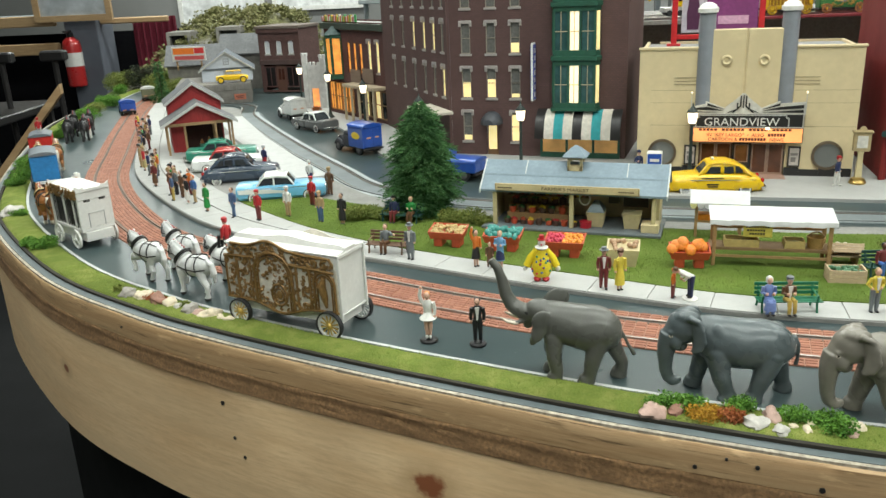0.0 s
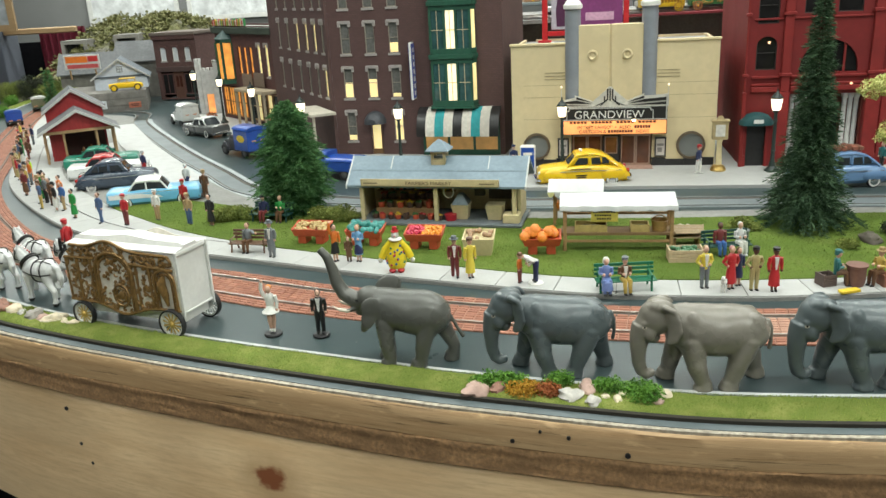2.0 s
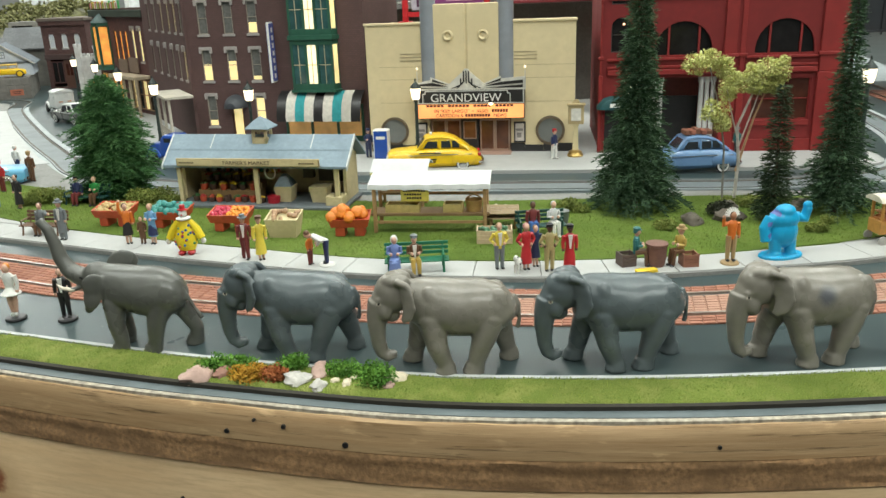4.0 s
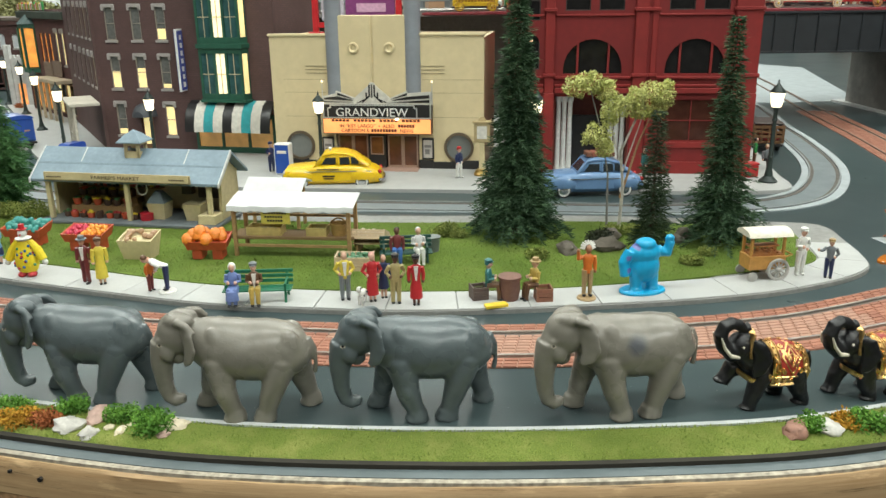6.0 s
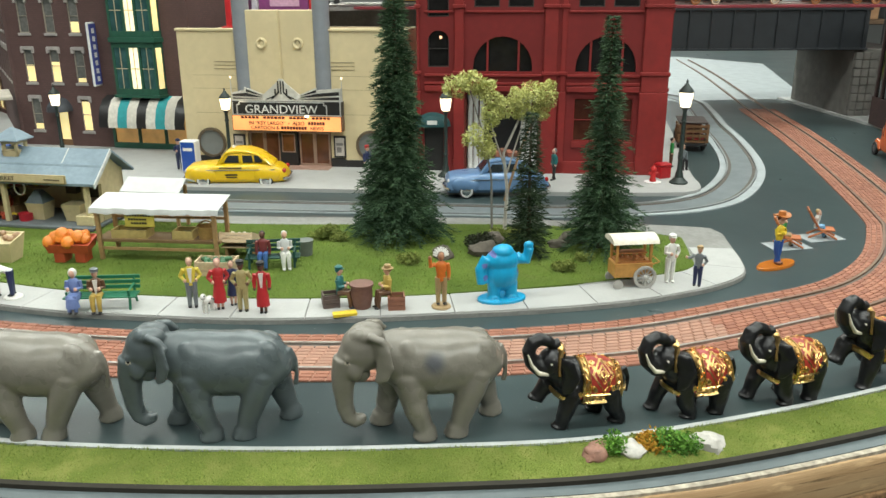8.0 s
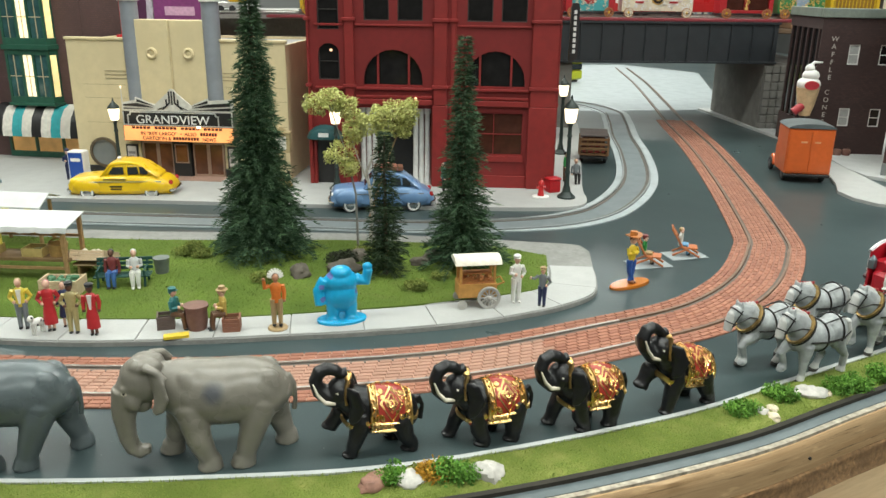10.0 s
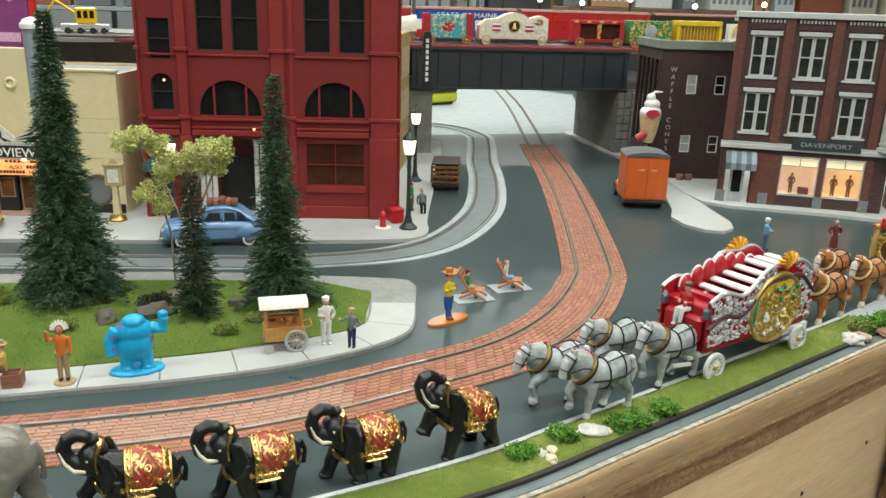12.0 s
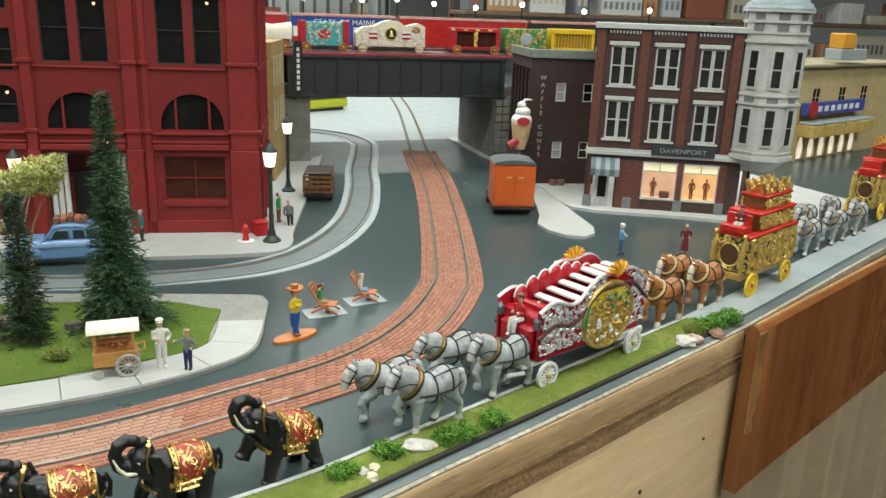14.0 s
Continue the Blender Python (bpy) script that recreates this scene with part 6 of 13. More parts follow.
        for c in range(5):
            trace([(0.14 + 0.18 * c + 0.05 * math.cos(a), V(0.905 + 0.045 * math.sin(a))) for a in range(7)], 0.45)
        for cu, cv in ((0.26, 0.2), (0.74, 0.2), (0.26, 0.7), (0.74, 0.7)):
            trace([(cu + 0.06 * (1 - a / 14) * math.cos(a * 0.9), V(cv + 0.06 * (1 - a / 14) * math.sin(a * 0.9))) for a in range(12)], 0.6)
        # breast band and crupper
        q.tube([skin(1.4, side * 96, 0.8), (-3.4, side * 9.8, 19.6), (-8.4, side * 7.6, 19.2), (-12.0, side * 3.6, 20.6), (-13, 0, 21)], 1.5, 6, 2, flat=0.6)
        q.tube([skin(1.4, side * 108, 0.7), (-3.4, side * 9.6, 18.4), (-8.4, side * 7.4, 17.8)], 0.7, 6, 1)
        q.tube([skin(23.4, side * 96, 0.7), skin(26, side * 96, 0.9), (28.0, side * 2.4, 24)], 1.1, 6, 2, flat=0.6)
        # head cap and tassels
        q.tube([(-8.6, side * 4.6, 44), (-10.6, side * 6.4, 40), (-11.2, side * 7.3, 35.6), (-10.6, side * 7.2, 31.6)], [1.7, 1.2, 0.7, 1.0], 7, 2)
        q.tube([(-17.0, side * 4.6, 31.4), (-23.0, side * 5.4, 32.2), (-27.4, side * 5.0, 36.6), (-29.6, side * 4.2, 42.0)], [1.3, 1.25, 1.0, 0.5], 8, 0)
    q.ell((-8.8, 0, 44.2), (3.2, 5.0, 1.9), 2, 12, 6, (0, -24, 0))
    for i, p in enumerate(q.v):
        q.v[i] = lift(p)
    with_relief(me, q, 1)
    me.polygons.foreach_set("use_smooth", [True] * len(me.polygons))
    return me


BE = {k: black_elephant(k) for k in ("walk", "lift", "rear")}
for x, y, r, k in ((512, 361, 2, "lift"), (569, 359, 6, "walk"), (623, 362, 10, "walk"), (681, 372, 14, "rear")):
    solid("elephant", BE[k], None, at(x, y, 0, r, 0.95), "black elephant with gilt and red saddle cloth" + (", trunk curled up" if k == "walk" else ", one foreleg raised"), "elephant", "small black elephants")


def horse_mesh(coat, mane, strap, collar, hoof, variant=0):
    """A cast draught horse at the trot that faces -x."""
    s = Shape()
    s.ell((2, 0, 28), (16, 8.4, 9.4), 0, 16, 12)
    s.ell((-9.5, 0, 29), (8.8, 7.6, 9.8), 0, 14, 10)
    s.ell((14.5, 0, 30), (10, 8.6, 10), 0, 14, 10)
    hd = 2.5 if variant else 0.0
    s.tube([(-8, 0, 32), (-15.5, 0, 38.0), (-20.0, 0, 42 - hd), (-22.2, 0, 43 - hd)], [8.8, 7.4, 5.6, 4.2], 14, flat=0.76)
    s.tube([(-21.0, 0, 43.6 - hd), (-24.8, 0, 40.4 - hd), (-27.4, 0, 34.4 - hd), (-28.2, 0, 31.2 - hd)], [4.5, 4.2, 3.1, 2.7], 12, flat=0.84)
    for k in (-1, 1):
        s.tube([(-20.6, k * 2, 45.5 - hd), (-20.6, k * 2.3, 49.4 - hd)], [1.4, 0.5], 8)
        s.ell((-23.6, k * 3.2, 41.6 - hd), (1.0, 0.7, 0.8), 0, 8, 6)
    s.tube([(-21.4, 0, 47.6 - hd), (-17, 0, 46.4 - hd), (-10.6, 0, 43.4), (-5, 0, 38.8)], [1.3, 1.9, 2.0, 1.0], 8, flat=0.8)
    s.tube([(22, 0, 35), (27, 0, 33), (29.5, 0, 25), (29, 0, 16)], [2.0, 2.5, 2.8, 1.0], 10)
    up = [(-10, 25), (-17, 21), (-19, 18.5), (-16, 11), (-17, 8)]
    down = [(-9, 25), (-9.5, 15), (-9.8, 12.5), (-9.8, 6), (-10.6, 2.4)]
    behind = [(16, 26), (20, 18), (24, 13.5), (23.5, 6), (22.6, 2.4)]
    under = [(14, 26), (12, 18), (15.5, 12.5), (12, 5.5), (10.8, 2.4)]
    order = (up, down, under, behind) if variant else (down, up, behind, under)
    for j, L in enumerate(order):
        y = (-4.4, 4.4, -4.6, 4.6)[j]
        s.ell((L[0][0], y * 0.82, 26), (5.8, 4.0, 8.0), 0, 12, 8)
        s.tube([(px, y * (0.9 if i == 0 else 1), pz) for i, (px, pz) in enumerate(L)], [5.0, 3.1, 2.5, 2.0, 3.0], 10)
        s.ell((L[-1][0] - 0.7, y, L[-1][1] - 0.9), (2.9, 2.5, 1.6), 0, 10, 6)

    def pick(x, y, z, n):
        if z < 3.2:
            return 4
        if z < 6.5 and abs(y) > 2:
            return 5
        if x > 23.5:
            return 1
        if x < -26.6 or x < -22 and abs(y) < 1.3 and z > 33 - hd:
            return 1
        return 1 if -21 < x < -5 and abs(y) < 2.0 and z > 39.0 - (x + 7) * 0.62 else 0

    me = organic(s, 0.55, 3, pick, [coat, mane, strap, collar, hoof, mane, mat("rosette_red", (0.34, 0.03, 0.03), 0.5)], "horse")
    roughen(me, 0.25, 4.0, float(variant))
    q = Shape()
    loop = lambda c, a, b, lean, r, mi: q.tube([(c[0] + b * math.sin(t) * math.sin(radians(lean)), a * math.cos(t), c[1] + b * math.sin(t) * math.cos(radians(lean))) for t in [2 * math.pi * i / 22 for i in range(23)]], r, 6, mi)
    loop((-11.8, 34.4), 6.9, 9.4, 40, 1.25, 1)
    loop((-10.4, 33.2), 7.5, 10.0, 40, 0.85, 0)
    loop((3, 28), 8.8, 9.9, 0, 0.55, 0)
    loop((15, 29.8), 9.0, 10.4, 0, 0.5, 0)
    for k in (-1, 1):
        q.tube([(-9.6, k * 8.0, 28), (2, k * 9.2, 27), (15, k * 9.4, 27.5), (24.6, k * 5.6, 29)], 0.55, 6, 0)
        q.tube([(3, k * 4.6, 37), (10, k * 5.0, 38.6), (17, k * 4.8, 39.4), (23.4, k * 2.0, 37)], 0.45, 6, 0)
        q.tube([(-21.4, k * 3.9, 44.4 - hd), (-24.0, k * 3.8, 40.0 - hd), (-26.8, k * 2.8, 34.4 - hd)], 0.42, 6, 0)
        q.tube([(-26.4, k * 3.0, 35 - hd), (-17, k * 5.8, 37.5), (-11, k * 7.0, 36.5)], 0.38, 6, 0)
    loop((-26.4, 36.2 - hd), 3.0, 3.4, -66, 0.42, 0)
    loop((-22.4, 42.8 - hd), 3.9, 4.5, -50, 0.42, 0)
    for i in range(6):
        q.ell((-20 + 2.6 * i, 0, 48.2 - hd - 0.9 * i + hd * i / 5), (1.0, 0.8, 1.1), 4, 8, 6)
    with_relief(me, q, 2)
    me.polygons.foreach_set("use_smooth", [True] * len(me.polygons))
    return me


STRAP = mat("harness_black", (0.015, 0.014, 0.013), 0.45)
GILT = mat("dull_gilt", (0.30, 0.20, 0.08), 0.36, 0.85, 0.2, 400, 0.4, 900)
HOOF = mat("hoof_dark", (0.05, 0.045, 0.04), 0.6)
WHITECOAT = mat("white_coat", (0.66, 0.67, 0.66), 0.42, 0, 0.06, 300, 0.2, 900, 0, 0.16)
GREYCOAT = mat("grey_coat", (0.33, 0.35, 0.35), 0.5, 0, 0.25, 180, 0.2, 900, 0, 0.3)
BROWNCOAT = mat("chestnut_coat", (0.34, 0.135, 0.04), 0.45, 0, 0.18, 180, 0.2, 900, 0, 0.25)
BLACKCOAT = mat("black_coat", (0.03, 0.03, 0.032), 0.45)
H = {}
for key, coat, mane, collar in (("white", WHITECOAT, WHITECOAT, STRAP), ("grey", GREYCOAT, mat("pale_mane", (0.5, 0.5, 0.48), 0.6), GILT), ("brown", BROWNCOAT, mat("cream_feather", (0.6, 0.54, 0.44), 0.6), mat("cream_collar", (0.55, 0.42, 0.2), 0.5))):
    for v in (0, 1):
        if key == "white":
            H[key, v] = horse_mesh(coat, mane, STRAP, collar, HOOF, v)
        else:
            me = H["white", v].copy()
            for i, mm in enumerate((coat, mane, STRAP, collar, HOOF if key == "grey" else mane, mane)):
                me.materials[i] = mm
            H[key, v] = me
H["black", 0] = H["white", 0].copy()
H["black", 0].materials[0] = H["black", 0].materials[1] = H["black", 0].materials[5] = BLACKCOAT
LABEL = {"white": "white toy draught horse in black harness", "grey": "dapple-grey toy draught horse in black harness with a gilt collar",
         "brown": "chestnut toy draught horse with cream feathered feet", "black": "small black toy horse in harness"}
for key, v, x, y, r, sc in (
        ("white", 0, -214, 641, -36, 0.98), ("white", 1, -190, 662, -36, 0.96), ("white", 1, -268, 687, -40, 0.96), ("white", 0, -243, 706, -40, 0.95),
        ("brown", 0, -438, 880, -54, 0.95), ("brown", 1, -458, 898, -54, 0.95), ("brown", 0, -575, 1195, -66, 0.95), ("brown", 1, -600, 1190, -66, 0.95),
        ("black", 0, -640, 1452, -70, 0.95), ("black", 0, -665, 1440, -70, 0.95), ("black", 0, -655, 1510, -72, 0.95), ("black", 0, -680, 1500, -72, 0.95),
        ("grey", 1, 756, 406, 12, 0.98), ("grey", 0, 776, 386, 12, 0.98), ("grey", 1, 812, 432, 13, 0.96), ("grey", 0, 842, 412, 14, 0.98),
        ("brown", 0, 1028, 474, 17, 0.98), ("brown", 1, 1018, 503, 17, 0.96), ("brown", 0, 1093, 496, 18, 0.98), ("brown", 1, 1083, 525, 18, 0.96),
        ("grey", 0, 1318, 584, 20, 0.98), ("grey", 1, 1306, 615, 20, 0.96), ("grey", 0, 1385, 606, 20, 0.98), ("grey", 1, 1374, 638, 20, 0.96), ("grey", 0, 1450, 628, 20, 0.98), ("grey", 1, 1440, 660, 20, 0.96)):
    solid("horse", H[key, v], None, at(x, y, 0, r, sc * 0.99), LABEL[key], "horse", key + " parade horses")

# ---- circus wagons ----
def scrolls(s, u0, u1, z0, z1, y, n, rng, mi=0, r=(0.45, 0.95), size=(1.6, 4.2), keep=None):
    """Carved curls and leaves on an upright panel that faces -y at y."""
    made = 0
    for _ in range(n * 4):
        if made >= n:
            break
        u, z = rng.uniform(u0, u1), rng.uniform(z0, z1)
        if keep and not keep(u, z):
            continue
        made += 1
        k, a0, turn, rad = rng.uniform(*size), rng.uniform(0, 6.28), rng.choice((-1, 1)) * rng.uniform(2.5, 5.2), rng.uniform(*r)
        pts = []
        for i in range(7):
            t = i / 6
            q = k * (1 - 0.72 * t)
            pts.append((min(max(u + q * math.cos(a0 + turn * t), u0), u1), y - 0.3 - 0.5 * rad * math.sin(3.0 * t), min(max(z + q * math.sin(a0 + turn * t), z0), z1)))
        s.tube(pts, [rad * (0.5 + 0.6 * math.sin(math.pi * (0.15 + 0.8 * i / 6))) for i in range(7)], 5, mi)
        if rng.random() < 0.5:
            s.ell((u, y - 0.3, z), (rad * 1.5, rad, rad * 1.5), mi, 7, 5)


def wheel(parent, x, y, r, spokes, rim_m, hub_m, tyre_m, sun=False, tw=1.0):
    s = Shape()
    ring = lambda q, yy: [(x + q * math.cos(2 * math.pi * i / 28), yy, r + q * math.sin(2 * math.pi * i / 28)) for i in range(28)]
    s.loft([ring(r, -tw), ring(r, tw), ring(r - 1.0, tw + 0.2), ring(r - 1.0, -tw - 0.2)], 0, False, True)
    w = part("wheel", s, tyre_m, parent, "", at(0, y, 0))
    s = Shape()
    s.loft([ring(r - 1.0, -1.0), ring(r - 1.0, 1.0), ring(r - 2.4, 0.9), ring(r - 2.4, -0.9)], 0, False, True)
    for k in range(spokes):
        a = 2 * math.pi * k / spokes
        c, d = math.cos(a), math.sin(a)
        s.tube([(x + 1.5 * c, 0, r + 1.5 * d), (x + (r - 2.0) * c, 0, r + (r - 2.0) * d)], [0.75, 0.55], 6)
    part("spokes", s, rim_m, w)
    if sun:
        s = Shape()
        for k in range(12):
            a = 2 * math.pi * (k + 0.5) / 12
            s.prism([(x + q * math.cos(a + d), r + q * math.sin(a + d)) for q, d in ((1.2, -0.5), (r - 3.2, -0.07), (r - 3.2, 0.07), (1.2, 0.5))], -0.8, -0.2, 0, "y")
        part("sunburst", s, hub_m, w, "gilt sunburst")
    h = Shape()
    h.ell((x, -0.8, r), (2.0, 1.6, 2.0), 0, 12, 6)
    part("hub", h, hub_m, w)
    return w


IVORYW = mat("ivory_enamel", (0.70, 0.70, 0.67), 0.4, 0, 0.05, 300, 0.12, 700, 0, 0.1)
ANTIQUE = mat("antique_gold", (0.25, 0.145, 0.05), 0.42, 0.35, 0.3, 420, 0.5, 900, 0, 0.3)
CHALK = mat("chalky_panel", (0.62, 0.58, 0.50), 0.6, 0, 0.15, 300)
WHEELGOLD = mat("wheel_gold", (0.62, 0.42, 0.12), 0.35, 0.5)


def gold_band_wagon():
    rng = random.Random(3)
    t = thing("circus_wagon", at(-112, 575, 0, -28), "white circus wagon with a carved antique-gold side", "circus wagon")
    x0, x1, hw, z0, z1 = -55, 49, 17.5, 17, 64
    s = Shape()
    s.box(x0 + 3, x1, -hw, hw, z0, z1, 0, 1.0)
    part("body", s, IVORYW, t, "plain white body")
    s = Shape()
    ridge = []
    for i in range(25):
        u = x0 + 2 + (x1 + 1 - x0 - 2) * i / 24
        up = 2.6 * math.exp(-((u + 2) / 15) ** 2) + (1.6 if 0 < i < 24 else 0)
        ridge.append([(u, -hw - 0.6, z1), (u, -hw - 0.6, z1 + 0.8), (u, -7.5, z1 + 1.6), (u, -6.5, z1 + 3.2 + up), (u, 6.5, z1 + 3.2 + up), (u, 7.5, z1 + 1.6), (u, hw + 0.6, z1 + 0.8), (u, hw + 0.6, z1)])
    s.loft(ridge)
    part("roof", s, IVORYW, t, "white roof with a waved ridge")
    s = Shape()
    for y in (-hw, hw - 1.6):
        s.box(x1 + 0.02, x1 + 2.2, y, y + 1.6, z0 - 3, z1 + 0.5, 0, 0.4)
    s.box(x1 + 0.02, x1 + 1.4, -hw + 1.62, hw - 1.62, z1 - 3, z1 + 0.3, 0, 0.4)
    s.box(x1 + 0.02, x1 + 1.4, -hw + 1.62, hw - 1.62, z0, z0 + 2, 0, 0.4)
    part("rear_frame", s, IVORYW, t)
    s = Shape()
    s.box(x0 + 6, x1 - 2, -hw + 4, hw - 4, 10, 17)
    part("chassis", s, IVORYW, t)

    def top(u):
        """Height of the carved outline: a low shoulder, an arched crown, a falling scroll band."""
        f = (u - x0) / (x1 - x0)
        if f < 0.07:
            return 55.0
        if f > 0.93:
            return 63 - 12 * ((f - 0.93) / 0.07) ** 2
        return 65.5 - 3.5 * f + 6.0 * math.exp(-((f - 0.42) / 0.13) ** 2)

    def foot(u):
        f = (u - x0) / (x1 - x0)
        return 20.0 - 7.5 * math.exp(-((f - 0.50) / 0.17) ** 2)

    n = 40
    us = [x0 + (x1 - x0) * i / n for i in range(n + 1)]
    for side in (-1, 1):
        sm = Matrix.Identity(4) if side < 0 else at(-6, 0, 0, 180)
        yy = -hw - 0.6
        s = Shape()
        s.prism([(u, foot(u)) for u in us] + [(u, top(u)) for u in reversed(us)], yy, yy + 0.9, 0, "y")
        pn = part("carved_side", s, CHALK, t, "", sm)
        if side < 0:
            g = Shape()
            # great arch on the left, its legs running down to the sill
            for r0, rr in ((17.5, 1.5), (14.5, 0.8)):
                g.tube([(-8.5 + r0, yy - 0.6, foot(-8.5 + r0) + 1)] + [(-8.5 + r0 * math.cos(math.pi * i / 16), yy - 0.7, 44 + 0.95 * r0 * math.sin(math.pi * i / 16)) for i in range(17)] + [(-8.5 - r0, yy - 0.6, foot(-8.5 - r0) + 1)], rr, 6)
            # small niche at the rear
            for r0, rr in ((9.0, 1.2), (6.4, 0.7)):
                g.tube([(38 + r0, yy - 0.6, 21)] + [(38 + r0 * math.cos(math.pi * i / 12), yy - 0.6, 42 + r0 * math.sin(math.pi * i / 12)) for i in range(13)] + [(38 - r0, yy - 0.6, 21)], rr, 6)
            for u, rr in ((-53.5, 1.0), (-42.5, 1.3), (-29.5, 0.9), (13.5, 1.1), (25.5, 1.3)):
                g.tube([(u, yy - 0.6, foot(u) + 1), (u, yy - 0.9, 36), (u, yy - 0.6, 54)], [rr, rr * 0.8, rr], 7)
                g.ell((u, yy - 0.6, 54), (1.9, 1.1, 1.5), 0, 8, 6)
            g.tube([(-54, yy - 0.8, 54.5), (-42, yy - 0.8, 55.0), (-25, yy - 0.8, 55.4)], 1.1, 6)
            g.tube([(8, yy - 0.8, 53.5), (28, yy - 0.8, 52.6), (47, yy - 0.8, 51.4)], 1.2, 6)
            g.tube([(u, yy - 0.5, top(u) - 0.6) for u in us[3:-1]], 1.1, 6)
            g.tube([(u, yy - 0.5, foot(u) + 0.6) for u in us], 1.1, 6)
            # oval shield low in the great arch, figure in the niche
            for q, rr in ((1.0, 1.0), (0.62, 0.8)):
                g.tube([(-4 + 7 * q * math.cos(2 * math.pi * i / 18), yy - 0.8, 28 + 8.5 * q * math.sin(2 * math.pi * i / 18)) for i in range(19)], rr, 6)
            g.ell((-4, yy - 0.6, 28), (2.8, 1.2, 3.6), 0, 10, 8)
            g.tube([(39, yy - 1.0, 24), (38.4, yy - 1.8, 32), (36.4, yy - 2.2, 41), (38.5, yy - 1.6, 47)], [1.0, 2.6, 3.4, 1.6], 8)
            # big curls along the crown
            for u in (-47, -39, -31, 12, 21, 30, 39):
                zc = top(u) - 5.4
                g.tube([(u + (3.4 - 0.34 * k) * math.cos(0.9 * k + u), yy - 0.9, zc + (3.4 - 0.34 * k) * math.sin(0.9 * k + u)) for k in range(9)], [1.0 - 0.05 * k for k in range(9)], 6)
            within = lambda u, z: foot(u) + 1 < z < top(u) - 1 and not (30 < u < 46 and z < 42)
            scrolls(g, x0 + 1, x1 - 2, 14, 69, yy, 330, rng, 0, (0.45, 1.0), (1.0, 2.7), within)
            part("carving", g, ANTIQUE, pn, "deep carved scrolls in antique gold")
    for x in (-43, 41):
        for y in (-20.5, 20.5):
            wheel(t, x, y, 11.0 if x > 0 else 10.0, 16, IVORYW, WHEELGOLD if y < 0 else IVORYW, mat("black_tyre", (0.018, 0.018, 0.019), 0.55), y < 0, 1.9)
    s = Shape()
    s.tube([(-58, 0, 9), (-72, 0, 11)], 1.2, 8)
    part("draw_pole", s, IVORYW, t)


gold_band_wagon()


def cage_wagon(x, y, r, body, label, ln=70, w=36, h=56, cage=True):
    rng = random.Random(int(abs(x)))
    t = thing("circus_wagon", at(x, y, 0, r), label, "circus wagon")
    hw = w / 2
    s = Shape()
    if cage:
        s.box(-ln / 2, ln / 2, -hw, hw, 18, 22, 0, 0.6)
        s.box(-ln / 2, ln / 2, -hw, hw, h - 9, h, 0, 0.6)
        s.box(ln / 2 - 3, ln / 2, -hw, hw, 22.01, h - 9.01)
        s.box(-ln / 2, -ln / 2 + 4, -hw, hw, 22.01, h - 9.01)
        for k in (-3, 19):
            s.box(k, k + 2.4, -hw, hw, 22.01, h - 9.01)
    else:
        s.box(-ln / 2, ln / 2, -hw, hw, 12, h, 0, 1)
    part("body", s, body, t)
    if cage:
        # solid black box behind the bars; the cage's inner shade is its colour
        g = Shape()
        g.box(-ln / 2 + 4, ln / 2 - 3, -hw + 4, hw - 4, 22, h - 9)
        part("dark_inside", g, BLACK, t)
        for side in (-1, 1):
            for k in range(17):
                b = Shape()
                b.cyl(-ln / 2 + 6 + k * 3.6, side * (hw - 1), 22, h - 9, 0.4, None, 6)
                part("bar", b, mat("iron_bar", (0.06, 0.06, 0.06), 0.4, 0.5), t)
        d = Shape()
        d.tube([(ln / 2 + 0.3, -8, 22), (ln / 2 + 0.3, -8, 37), (ln / 2 + 0.3, 8, 37), (ln / 2 + 0.3, 8, 22)], 0.5, 5)
        part("rear_door", d, mat("door_grey_line", (0.38, 0.38, 0.38), 0.5), t)
        for yy in (-11, 5):
            for q in range(4):
                bars = Shape()
                bars.box(ln / 2 + 0.02, ln / 2 + 0.4, yy + q * 1.7, yy + q * 1.7 + 1.2, h - 11, h - 8.5)
                part("letter_bar", bars, STRAP, t)
        g = Shape()
        scrolls(g, -ln / 2, ln / 2, h - 8, h + 3, -hw - 0.4, 90, rng)
        part("carved_frieze", g, ANTIQUE, t)
        g = Shape()
        for u in (-ln / 2, ln / 2 - 1.5):
            for y0, y1 in ((-hw, -hw + 12), (hw - 12, hw)):
                k = 1 if y0 < 0 else -1
                a, c = (y0, y1) if k > 0 else (y1, y0)
                g.prism([(a, h), (c, h), (c - k * 4, h + 4.5), (c - k * 8, h + 4), (a, h + 6.5)] if k > 0 else [(c, h), (a, h), (a, h + 6.5), (c + 8, h + 4), (c + 4, h + 4.5)], u, u + 1.5, 0, "x")
        part("roof_scroll", g, IVORYW, t)
    s = Shape()
    n = 8
    s.loft([[(u, hw * 1.02 * math.cos(math.pi * i / n), h + (3.0 if cage else 5) * math.sin(math.pi * i / n)) for i in range(n + 1)] for u in (-ln / 2 - 1, ln / 2 + 1)])
    part("roof", s, IVORYW if cage else mat("grey_canvas", (0.14, 0.16, 0.18), 0.6), t)
    for xx in (-ln / 2 + 12, ln / 2 - 12):
        for yy in (-hw - 2, hw + 2):
            wheel(t, xx, yy, 10.0 if cage else 8.5, 12, IVORYW, IVORYW, IVORYW if cage else mat("dark_tyre", (0.05, 0.05, 0.05), 0.6))
    s = Shape()
    s.box(-ln / 2 - 2, ln / 2 + 2, -hw + 3, hw - 3, 8, 17.9 if cage else 11.9, 0, 0.5)
    part("chassis", s, IVORYW, t)


